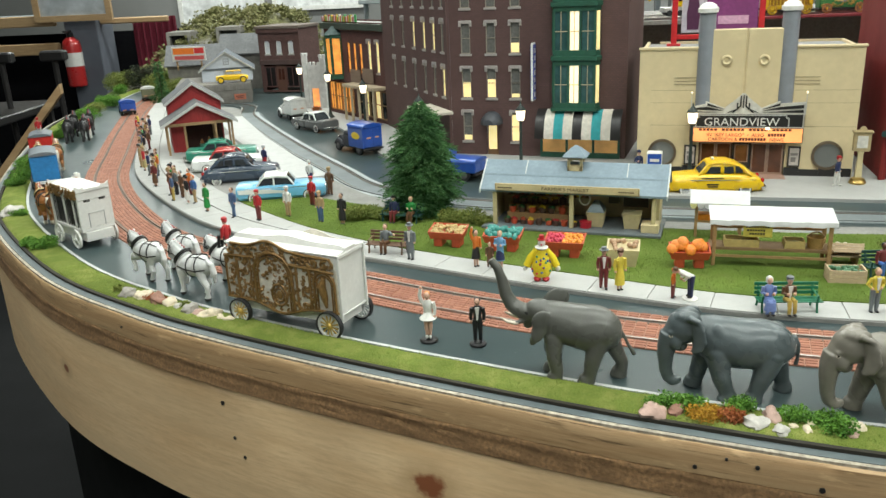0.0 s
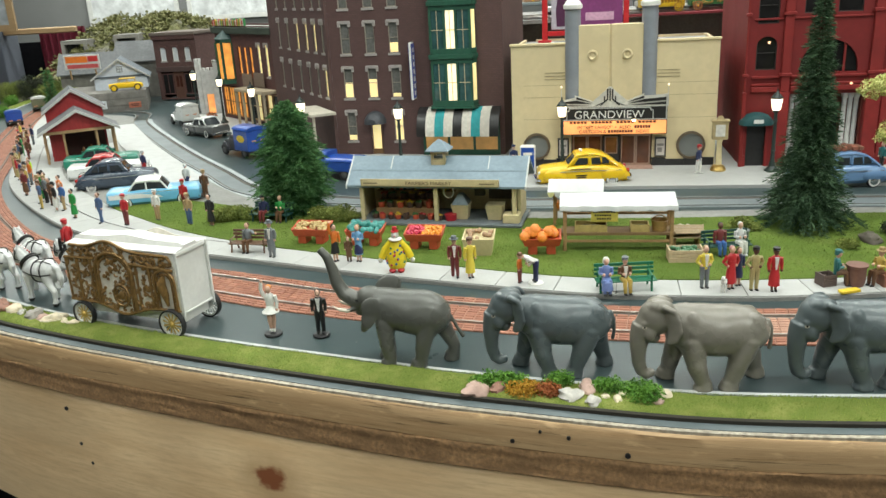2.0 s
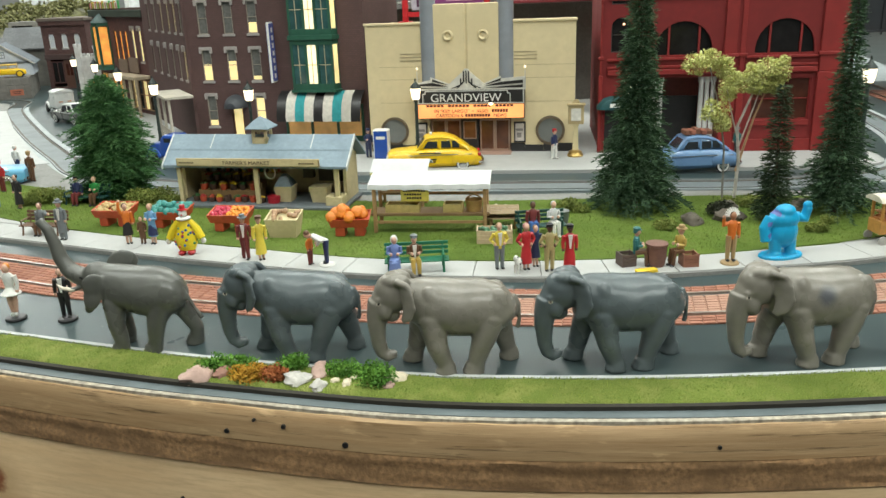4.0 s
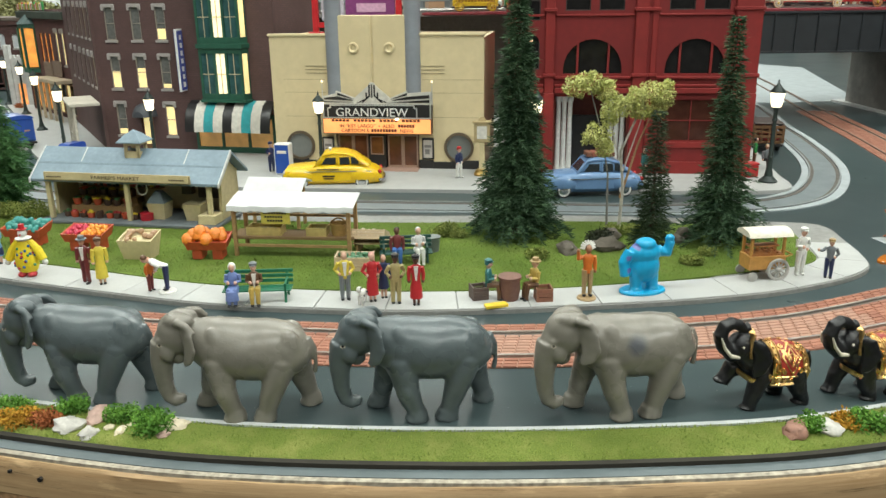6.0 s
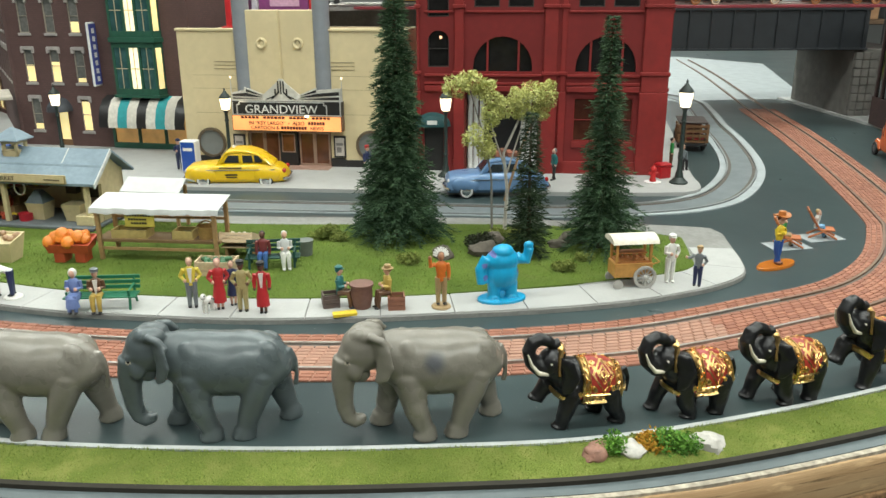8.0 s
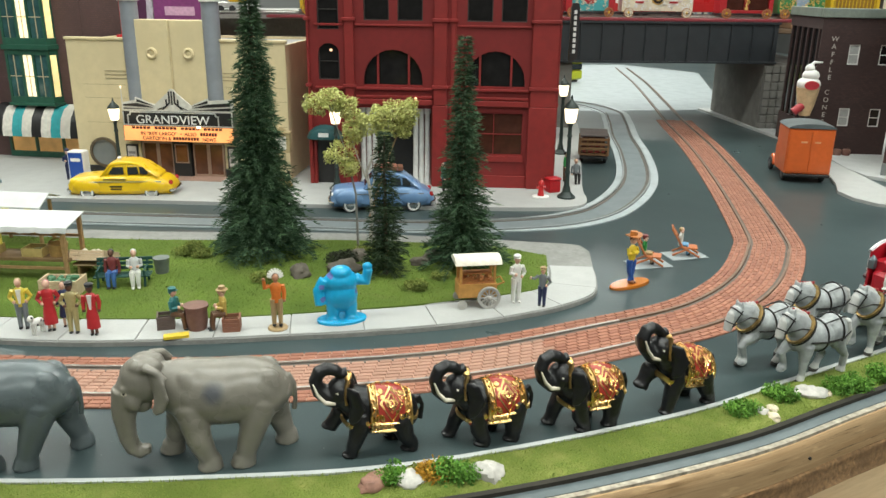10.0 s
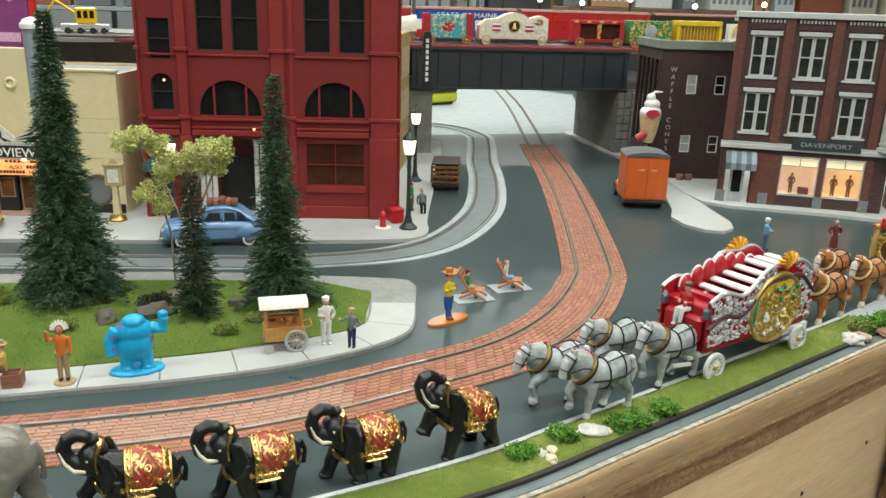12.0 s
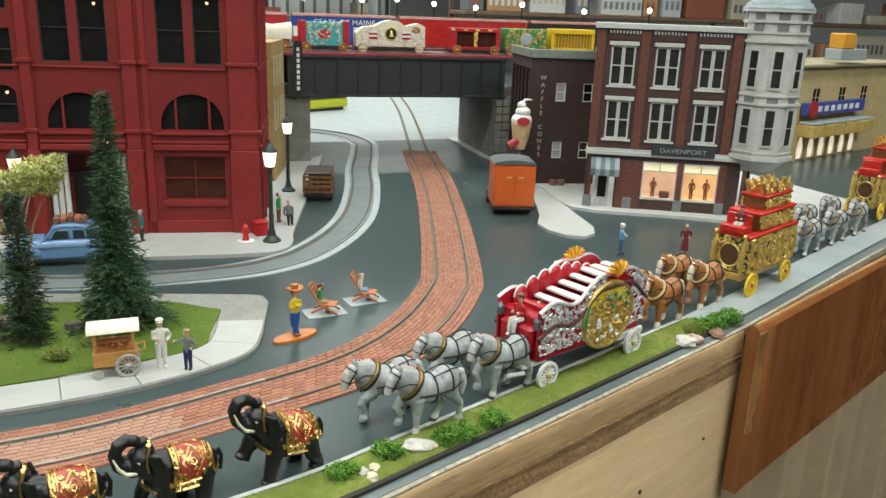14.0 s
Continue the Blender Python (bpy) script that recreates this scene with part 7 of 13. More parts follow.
cage_wagon(-379, 818, -43, IVORYW, "white barred cage wagon with a carved frieze", 66, 35, 60)
cage_wagon(-547, 1094, -65, mat("sky_blue_paint", (0.03, 0.20, 0.48), 0.4), "sky-blue circus wagon with a grey canvas top", 58, 34, 46, False)
cage_wagon(-640, 1285, -68, mat("signal_red", (0.50, 0.025, 0.02), 0.4), "red circus wagon with a round emblem", 50, 34, 40, False)


CRIMSON = mat("crimson_paint", (0.36, 0.008, 0.018), 0.35, 0, 0.15, 200)
FOIL = mat("silver_leaf", (0.70, 0.69, 0.69), 0.3, 0.55, 0.2, 420, 0.6, 900)
LEAF = mat("gold_leaf", (0.66, 0.47, 0.14), 0.30, 0.6, 0.25, 420, 0.7, 900)


def red_band_wagon():
    rng = random.Random(8)
    t = thing("circus_wagon", at(915, 440, 0, 15.8, 1.10), "crimson bandwagon with silver scrollwork and a golden medallion", "circus wagon")
    x0, x1, hw, z0 = -52, 55, 17, 17
    top = lambda u: 52 + 14 * math.exp(-((u - 20) / 26) ** 2) + 3 * math.cos(u * 0.16)
    n = 24
    us = [x0 + (x1 - x0) * i / n for i in range(n + 1)]
    s = Shape()
    s.box(x0 + 3, x1 - 2, -hw + 1, hw - 1, z0, 46, 0, 1)
    part("body", s, CRIMSON, t, "crimson body")
    for side in (-1, 1):
        sm = Matrix.Identity(4) if side < 0 else at(0, 0, 0, 0) @ Matrix.Diagonal((1, -1, 1, 1))
        s = Shape()
        s.prism([(u, z0 + 2 + 5 * abs(u - 2) / 55) for u in us] + [(u, top(u)) for u in reversed(us)], -hw - 0.8, -hw + 0.6, 0, "y")
        pn = part("carved_side", s, CRIMSON, t, "", sm)
        g = Shape()
        far = lambda u, z: math.hypot((u - 16) / 23, (z - 40) / 22) > 1
        scrolls(g, x0 + 1, x1 - 1, z0 + 6, 66, -hw - 1.0, 330, rng, 0, (0.35, 0.75), (1.1, 3.2), lambda u, z: far(u, z) and z < top(u) - 1)
        g.tube([(u, -hw - 1.0, top(u)) for u in us], 1.3, 6)
        part("scrollwork", g, FOIL, pn, "silver leaf scrolls")
        g = Shape()
        g.tube([(14 + 25 * math.cos(2 * math.pi * i / 36), -hw - 1.4, 36 + 22 * math.sin(2 * math.pi * i / 36)) for i in range(37)], 1.7, 7)
        g.prism([(14 + 24.5 * math.cos(2 * math.pi * i / 30), 36 + 21.5 * math.sin(2 * math.pi * i / 30)) for i in range(30)], -hw - 1.4, -hw - 0.7, 0, "y")
        scrolls(g, -10, 38, 15, 52, -hw - 1.5, 210, rng, 0, (0.35, 0.8), (1.1, 2.8), lambda u, z: math.hypot((u - 14) / 23, (z - 36) / 20) < 1)
        md = part("medallion", g, LEAF, pn, "large gilt medallion")
        c = Shape()
        c.prism([(14 + 20 * math.cos(math.pi * (0.08 + 0.84 * i / 16)), 39 + 17.5 * math.sin(math.pi * (0.08 + 0.84 * i / 16))) for i in range(17)] + [(4, 47), (14, 50), (24, 45)], -hw - 2.2, -hw - 1.3, 0, "y")
        part("yellow_sky", c, mat("lemon_enamel", (0.70, 0.50, 0.03), 0.4), md)
        c = Shape()
        scrolls(c, 0, 34, 40, 52, -hw - 2.2, 6, rng, 0, (0.7, 1.2), (1.5, 3))
        c.tube([(-9, -hw - 1.9, 28), (-9.6, -hw - 2.1, 38), (-6, -hw - 1.9, 46)], [1.2, 2.0, 1.0], 7)
        part("green_leaves", c, mat("leaf_enamel", (0.03, 0.22, 0.10), 0.4), md)
        c = Shape()
        scrolls(c, 2, 27, 20, 36, -hw - 2.2, 12, rng, 0, (0.6, 1.0), (1.2, 2.6))
        part("pale_figures", c, IVORYW, md)
        for k in range(9):
            a = math.pi * (0.12 + 0.76 * k / 8)
            c = Shape()
            c.tube([(20, -hw - 1.2, 61), (20 + 7 * math.cos(a), -hw - 2.2, 63 + 6 * math.sin(a)), (20 + 12.5 * math.cos(a + 0.12), -hw - 1.6, 63 + 9.5 * math.sin(a + 0.12))], [1.5, 1.5, 0.5], 6)
            part("flame", c, mat("lemon_enamel", (0.70, 0.50, 0.03), 0.4) if k % 2 else mat("flame_orange", (0.72, 0.18, 0.02), 0.4), pn)
        c = Shape()
        c.tube([(u, -hw - 1.6, top(u) - 8 - 0.12 * abs(u - 20)) for u in us], 1.5, 7)
        part("dark_moulding", c, mat("plum_moulding", (0.085, 0.03, 0.035), 0.4), pn)
    # fluted shell back on the far side, with a white rim
    for i in range(9):
        u = -40 + 95 * i / 9
        hgt = 49 + 15 * math.sin(math.pi * min(1, (i + 1.6) / 10))
        s = Shape()
        s.ell((u + 4, 13.6, hgt - 7), (6.0, 3.4, 7.6), 0, 14, 10)
        s.box(u - 1.2, u + 9.2, 12.2, 15.4, 40, hgt - 6)
        sh = part("shell_flute", s, CRIMSON, t, "scalloped crimson back")
        r = Shape()
        r.tube([(u + 4 + 5.6 * math.cos(math.pi * k / 8), 13.6, hgt - 6.5 + 7.4 * math.sin(math.pi * k / 8)) for k in range(9)], 0.7, 6)
        part("white_rim", r, IVORYW, sh)
    for i in range(7):
        s = Shape()
        s.box(-26 + i * 11, -19.6 + i * 11, -15, 11.8, 47.4 + 2.4 * min(i, 4), 49.6 + 2.4 * min(i, 4), 0, 0.5)
        part("bench", s, IVORYW, t, "white bench slat")
        b = Shape()
        b.box(-19.58 + i * 11, -15.02 + i * 11, -14, 11.8, 46, 47.2 + 2.4 * min(i, 4))
        part("step", b, CRIMSON, t)
    s = Shape()
    s.box(x0 - 2, -36, -14, 14, 24, 40, 0, 2)
    s.box(-40, -36, -14, 14, 40, 50, 0, 1)
    part("driver_seat", s, CRIMSON, t, "crimson driver's seat")
    g = Shape()
    scrolls(g, -11, 11, 15, 26, 0.0, 40, rng, 0, (0.5, 0.9), (1.0, 2.4))
    part("front_carving", g, mat("bottle_green", (0.012, 0.10, 0.07), 0.4), t, "dark green carving under the seat", at(x0 - 2.2, 0, 0, -90))
    s = Shape()
    s.box(x0 - 6, x0 + 16, -13, 13, 13, 17, 0, 1)
    s.box(x1 - 26, x1 + 3, -hw, -hw + 3, 12, 17, 0, 0.8)
    s.box(x1 - 26, x1 + 3, hw - 3, hw, 12, 17, 0, 0.8)
    s.box(x1 - 10, x1 + 2, -14, 14, 10, 16, 0, 0.8)
    s.tube([(x0 - 4, -12, 11), (x0 - 18, -10, 12)], 1.4, 8)
    part("undercarriage", s, IVORYW, t, "white undercarriage")
    for x in (-43, 43):
        for y in (-20, 20):
            wheel(t, x, y, 9.0, 14, IVORYW, LEAF, IVORYW)
    for y in (-16, 16):
        s = Shape()
        s.box(x0 - 1, x0 + 3, y - 2, y + 2, 40, 46, 0, 0.6)
        s.cyl(x0 + 1, y, 46, 48.5, 2.2, 0.6, 8)
        part("carriage_lamp", s, mat("lamp_steel", (0.16, 0.20, 0.22), 0.35, 0.6), t)


red_band_wagon()


def tiered_wagon(x, y, r, full=True):
    rng = random.Random(12 + int(x))
    t = thing("circus_wagon", at(x, y, 0, r), "tall tiered circus wagon covered in gilt carving", "circus wagon")
    hw = 17
    s = Shape()
    s.box(-44, 52, -hw, hw, 22, 56, 0, 0.8)
    part("body", s, mat("bottle_green", (0.012, 0.10, 0.07), 0.4), t, "dark green body")
    tiers = ((-46, 54, hw + 2, 56, 59), (-26, 50, hw - 1, 74, 77), (-12, 44, hw - 4, 88, 91))
    for a, b, w, z0, z1 in tiers:
        s = Shape()
        s.box(a, b, -w, w, z0, z1, 0, 0.8)
        part("red_cornice", s, mat("vermilion", (0.46, 0.022, 0.015), 0.38), t, "red moulded cornice")
    for a, b, w, z0, z1 in ((-24, 48, hw - 3, 59.01, 74), (-10, 42, hw - 6, 77.01, 88)):
        s = Shape()
        s.box(a, b, -w, w, z0, z1, 0, 0.5)
        part("tier", s, GILT, t)
    for side in (-1, 1):
        sm = Matrix.Identity(4) if side < 0 else Matrix.Diagonal((1, -1, 1, 1))
        g = Shape()
        scrolls(g, -44, 52, 23, 55, -hw - 0.4, 380, rng, 0, (0.5, 1.2), (1.2, 3.2))
        for k in range(8):
            u = -40 + k * 13
            g.tube([(u, -hw - 0.5, 24), (u, -hw - 1.6, 34), (u, -hw - 1.2, 46), (u, -hw - 0.8, 54)], [1.4, 2.2, 1.7, 1.5], 8)
            g.ell((u, -hw - 1.4, 50), (1.7, 1.5, 1.9), 0, 8, 6)
        scrolls(g, -24, 48, 60, 73, -hw + 2.6, 150, rng, 0, (0.5, 1.1), (1.2, 3))
        scrolls(g, -10, 42, 78, 87, -hw + 5.6, 90, rng, 0, (0.5, 1.0), (1.2, 2.6))
        part("gilt_carving", g, LEAF, t, "bright gilt figures and scrolls", sm)
    g = Shape()
    for yy in (-7.5, 7.5):
        for k in range(4):
            u = -7 + k * 14 + rng.uniform(-1.5, 1.5)
            g.ell((u, yy, 97), (6.0, 3.2, 3.6), 0, 12, 8, (0, rng.uniform(-12, 12), 0))
            g.tube([(u - 4, yy, 98), (u - 7, yy - 0.6, 102.5), (u - 9.4, yy, 103)], [2.6, 2.2, 1.4], 8)
            g.tube([(u + 5, yy, 97.5), (u + 8, yy, 101), (u + 7, yy, 104)], [1.0, 0.8, 0.6], 6)
            for q in (-4, -2.2, 3, 4.6):
                g.tube([(u + q, yy + rng.uniform(-1.5, 1.5), 96), (u + q + rng.uniform(-1.4, 1.4), yy, 91)], [1.3, 0.8], 6)
        scrolls(g, -12, 44, 91.5, 98, yy - 3.2, 26, rng, 0, (0.5, 1.0), (1.2, 2.6))
    part("crest_carving", g, LEAF, t, "row of gilt crest figures")
    g = Shape()
    for yy in (-14, 14):
        g.tube([(-47, yy, 24), (-49, yy, 36), (-47, yy, 48), (-44, yy, 60)], [1.8, 2.8, 2.4, 1.4], 8)
        g.ell((-47, yy, 58), (2.4, 2.2, 2.6), 0, 9, 7)
    g.tube([(-44.6, 10 * math.cos(2 * math.pi * i / 20), 38 + 11 * math.sin(2 * math.pi * i / 20)) for i in range(21)], 1.2, 6)
    part("front_carving", g, LEAF, t)
    s = Shape()
    s.prism([(10 * math.cos(2 * math.pi * i / 20), 38 + 11 * math.sin(2 * math.pi * i / 20)) for i in range(20)], -45.2, -43.9, 0, "x")
    part("front_oval", s, mat("umber_picture", (0.09, 0.045, 0.02), 0.4), t)
    g = Shape()
    scrolls(g, -17, 17, 23, 56, 0.0, 90, rng, 0, (0.5, 1.1), (1.2, 2.8), lambda u, z: math.hypot(u / 11.5, (z - 38) / 12.5) > 1)
    part("front_scrolls", g, LEAF, t, "", at(-44.4, 0, 0, -90))
    s = Shape()
    s.box(-47, -32, -12, 12, 59.01, 66, 0, 0.8)
    s.box(-36, -32, -12, 12, 66, 76, 0, 0.8)
    part("driver_seat", s, mat("vermilion", (0.46, 0.022, 0.015), 0.38), t)
    s = Shape()
    s.box(-46, 54, -hw + 3, hw - 3, 15, 21.9, 0, 0.8)
    s.tube([(-46, 0, 15), (-62, 0, 14)], 1.4, 8)
    part("chassis", s, WHEELGOLD, t, "yellow chassis")
    for xx in (-35, 35):
        for yy in (-20.5, 20.5):
            wheel(t, xx, yy, 11.5, 14, mat("yellow_wheel", (0.72, 0.50, 0.03), 0.4), mat("hub_red", (0.45, 0.03, 0.02), 0.4), mat("yellow_wheel", (0.72, 0.50, 0.03), 0.4))


tiered_wagon(1180, 530, 18.7)
tiered_wagon(1575, 700, 20)

# ---- vehicles ----
CHROME = mat("chrome", (0.72, 0.72, 0.72), 0.14, 1.0, 0.04, 200, 0.02)
TYRE = mat("tyre_rubber", (0.022, 0.022, 0.023), 0.7)
WALLW = mat("white_wall", (0.66, 0.66, 0.63), 0.5)
CARGLASS = glass_mat("car_glass", (0.03, 0.035, 0.04), 0.06)


def auto_wheel(parent, x, y, r, rim_m, white=True, w=4.2):
    s = Shape()
    sg = -1 if y < 0 else 1
    prof = [(r * 0.62, -w / 2), (r * 0.92, -w / 2), (r, -w / 2 + 0.7), (r, w / 2 - 0.7), (r * 0.92, w / 2), (r * 0.62, w / 2)]
    s.loft([[(x + q * math.cos(2 * math.pi * i / 22), y + b, r + q * math.sin(2 * math.pi * i / 22)) for i in range(22)] for q, b in prof], 0, True)
    wh = part("wheel", s, TYRE, parent)
    if white:
        s = Shape()
        s.loft([[(x + q * math.cos(2 * math.pi * i / 22), y + sg * b, r + q * math.sin(2 * math.pi * i / 22)) for i in range(22)] for q, b in ((r * 0.86, w / 2 - 0.1), (r * 0.84, w / 2 + 0.12), (r * 0.6, w / 2 + 0.12), (r * 0.58, w / 2 - 0.1))], 0, False)
        part("white_wall", s, WALLW, wh)
    s = Shape()
    s.ell((x, y + sg * (w / 2 - 0.3), r), (r * 0.6, 0.9, r * 0.6), 0, 18, 8)
    part("hub_cap", s, rim_m, wh)


def rounded(x, hw, z0, z1, k=0.32, n=4):
    """A cross-section of a body: rounded at the shoulders."""
    h = z1 - z0
    r = min(hw, h) * k
    pts = [(x, -hw + r * 0.5, z0), (x, hw - r * 0.5, z0), (x, hw, z0 + r * 0.6)]
    for i in range(n + 1):
        a = math.pi / 2 * i / n
        pts.append((x, hw - r + r * math.cos(a), z1 - r + r * math.sin(a)))
    for i in range(n + 1):
        a = math.pi / 2 * i / n
        pts.append((x, -hw + r - r * math.sin(a), z1 - r + r * math.cos(a)))
    pts.append((x, -hw, z0 + r * 0.6))
    return pts


def sedan(x, y, r, body, roof, label, kind="round", group="parked cars", rim=CHROME, ln=104.0, extra=None):
    """A 1940s or 1950s die-cast car that faces -x."""
    t = thing("car", at(x, y, 0, r), label, "car", group)
    L, W = ln / 2, 20.0
    s = Shape()
    if kind == "round":
        st = ((-1.0, 12, 9, 13), (-0.985, 15, 6, 18), (-0.93, 16.5, 5, 21.5), (-0.8, 17, 5, 23), (-0.55, 17.5, 5, 24), (-0.3, 18.2, 5, 25), (0, 18.6, 5, 25.4), (0.35, 18.4, 5, 25), (0.62, 17.6, 5, 24), (0.82, 16.5, 5, 22), (0.94, 15.5, 5.5, 18), (1.0, 13, 7, 13))
    else:
        st = ((-1.0, 16, 8, 15), (-0.98, 18, 6, 19), (-0.9, 18.6, 5, 20.5), (-0.6, 19, 5, 21), (-0.3, 19.2, 5, 21.4), (0, 19.4, 5, 21.6), (0.4, 19.4, 5, 21.6), (0.7, 19.2, 5, 21.8), (0.9, 18.8, 5, 22.4), (0.98, 18, 6, 21), (1.0, 16.5, 8, 18))
    s.loft([rounded(a * L, w, z0, z1) for a, w, z0, z1 in st])
    bd = part("body", s, body, t)
    if kind == "round":
        for a in (-0.62, 0.60):
            for k in (-1, 1):
                f = Shape()
                f.ell((a * L, k * 15.4, 13.0), (15.5, 5.2, 9.2), 0, 18, 10)
                part("fender", f, body, t)
    # glasshouse
    if kind in ("round", "fin"):
        if kind == "round":
            gs = ((-0.36, 14.5, 24, 24.6), (-0.16, 14.4, 24, 37.2), (0.0, 14.6, 24, 39), (0.25, 14.5, 24, 38.6), (0.45, 14, 24, 35.5), (0.72, 12.0, 22, 24.5))
        else:
            gs = ((-0.30, 16, 20.5, 21.8), (-0.16, 15.6, 20.5, 32), (0.05, 15.4, 20.5, 33.4), (0.34, 15.2, 20.5, 32.6), (0.52, 15.2, 20.5, 21.8))
        g = Shape()
        g.loft([rounded(a * L, w, z0, z1, 0.4) for a, w, z0, z1 in gs])
        if kind == "round":
            part("cabin", g, roof, t)
            for k in (-1, 1):
                for a0, a1, b0, b1 in ((-0.21, 0.085, -0.115, 0.085), (0.125, 0.36, 0.125, 0.345), (0.395, 0.54, 0.385, 0.46)):
                    p = Shape()
                    p.loft([[(a0 * L, k * u, 26), (a1 * L, k * u, 26), (a1 * L, k * u, 29), (b1 * L, k * (u - 0.25), 33.6), (b0 * L, k * (u - 0.25), 33.6)] for u in (14.2, 14.95)])
                    part("side_window", p, CARGLASS, t, "dark glass")
            p = Shape()
            p.loft([[(-0.335 * L - u, -12.4, 26.2 + u), (-0.335 * L - u, 12.4, 26.2 + u), (-0.19 * L - u, 9.4, 35.3 + u), (-0.19 * L - u, -9.4, 35.3 + u)] for u in (-0.4, 0.35)])
            part("windscreen", p, CARGLASS, t, "dark glass")
        else:
            part("glazing", g, CARGLASS, t, "dark glass")
        q = Shape()
        top = max(z for *_, z in gs)
        q.loft([rounded(a * L, w + 0.35, max(z1 - 3.0, z0), z1 + 0.5, 0.5) for a, w, z0, z1 in gs if z1 > top - 6 or (kind == "round" and a > 0.3)])
        part("roof", q, roof, t)
        for a0, a1, z1 in ((gs[0][0], gs[1][0], gs[1][3]), (0.14, 0.14, top), (gs[-1][0], gs[-2][0], gs[-2][3])):
            for k in (-1, 1):
                p = Shape()
                p.tube([(a0 * L, k * 15.2, 23 if kind == "round" else 21), ((a0 * 0.45 + a1 * 0.55) * L, k * 15.0, (23 + z1) / 2), (a1 * L, k * 13.4, z1 - 1.0)], [1.3, 1.2, 1.2], 6)
                part("pillar", p, roof, t)
        if kind == "round":
            p = Shape()
            p.loft([rounded(a * L, w, z0, z1, 0.6) for a, w, z0, z1 in ((0.44, 14.4, 22, 36.0), (0.56, 13.8, 22, 33), (0.66, 13, 22, 29), (0.76, 12, 22, 24.5))])
            part("rear_deck", p, roof, t)
    for a in (-0.62, 0.60):
        for k in (-1, 1):
            auto_wheel(t, a * L, k * 17.6, 7.4 if kind == "round" else 7.6, rim)
    for a in (-1, 1):
        b = Shape()
        b.tube([(a * (L - 3), -18, 9), (a * (L + 1.2), -13, 9), (a * (L + 2.2), 0, 9), (a * (L + 1.2), 13, 9), (a * (L - 3), 18, 9)], 1.7, 8, flat=0.7)
        part("bumper", b, CHROME, t)
        for k in (-1, 1):
            h = Shape()
            h.ell((a * (L - 2.5), k * 13, 17 if kind == "round" else 16), (2.2, 2.6, 2.6), 0, 12, 8)
            part("headlight" if a < 0 else "tail_light", h, mat("lamp_lens", (0.6, 0.6, 0.55), 0.12) if a < 0 else mat("tail_red", (0.4, 0.02, 0.02), 0.2), t)
    gr = Shape()
    for k in range(4):
        gr.box(-L - 0.9, -L + 1.5, -9, 9, 9.5 + k * 1.7, 10.3 + k * 1.7)
    part("grille", gr, CHROME, t)
    sp = Shape()
    for k in (-1, 1):
        sp.box(-0.7 * L, 0.8 * L, k * 18.5 - 0.45, k * 18.5 + 0.45, 18.5, 19.3)
    part("side_trim", sp, CHROME, t)
    if extra:
        extra(t, L)
    return t


def taxi_marks(t, L):
    s = Shape()
    s.box(-4, -1, -3, 3, 39.3, 42, 0, 0.5)
    part("roof_lamp", s, WHITE, t)
    s = Shape()
    for k in (-1, 1):
        s.box(-16, 8, k * 18.95 - 0.15, k * 18.95 + 0.15, 20.6, 21.8)
        s.box(-10, 3, k * 18.95 - 0.15, k * 18.95 + 0.15, 13, 14.6)
        s.box(-9, 2, k * 18.95 - 0.15, k * 18.95 + 0.15, 10.5, 11.8)
    part("lettering", s, STRAP, t)


def roof_load(t, L):
    rng = random.Random(4)
    for k in range(5):
        s = Shape()
        u = -8 + k * 6
        s.box(u, u + 5.4, -8 + rng.uniform(-2, 2), 7 + rng.uniform(-2, 2), 39.6, 43.5 + rng.uniform(0, 3), 0, 0.6)
        part("roof_bag", s, mat("bag_%d" % (k % 2), ((0.17, 0.07, 0.04), (0.28, 0.10, 0.06))[k % 2], 0.6), t)


def convertible_seat(t, L):
    s = Shape()
    s.box(-2, 20, -14, 14, 19, 22.2, 0, 0.6)
    part("bed_cover", s, WHITE, t)
    s = Shape()
    s.box(14, 20, -6, 6, 22, 32, 0, 0.6)
    part("crate", s, mat("crate_tan", (0.38, 0.22, 0.09), 0.7), t)
    for k in (-1, 1):
        s = Shape()
        y0, y1 = sorted((k * 19.1, k * 19.75))
        s.prism([(-0.2 * L, 12.4), (0.93 * L, 13.4), (0.95 * L, 18.6), (0.25 * L, 17.8), (-0.1 * L, 15.0)], y0, y1, 0, "y")
        part("side_flash", s, WHT, t, "white side flash")


YEL = mat("taxi_yellow", (0.78, 0.50, 0.008), 0.28, 0, 0.04, 300, 0.03, 600, 0.4, 0.05)
sedan(317, 900, -8, YEL, YEL, "bright yellow die-cast taxi with whitewall tyres", "round", "parked cars", CHROME, 108, taxi_marks)
PALEBLUE = mat("powder_blue", (0.13, 0.24, 0.42), 0.28, 0, 0.05, 300, 0.03, 600, 0.4, 0.06)
sedan(581, 806, -6, PALEBLUE, PALEBLUE, "powder-blue die-cast sedan with luggage on its roof", "round", "parked cars", CHROME, 104, roof_load)
SKY = mat("sky_enamel", (0.13, 0.40, 0.60), 0.28, 0, 0.04, 300, 0.03, 600, 0.4)
WHT = mat("white_enamel", (0.70, 0.72, 0.70), 0.28, 0, 0.04, 300, 0.03, 600, 0.4)
NAVY = mat("slate_enamel", (0.045, 0.065, 0.095), 0.26, 0, 0.06, 300, 0.03, 600, 0.4)
CHERRY = mat("cherry_enamel", (0.40, 0.02, 0.02), 0.28, 0, 0.05, 300, 0.03, 600, 0.4)
JADE = mat("jade_enamel", (0.02, 0.20, 0.13), 0.28, 0, 0.05, 300, 0.03, 600, 0.4)
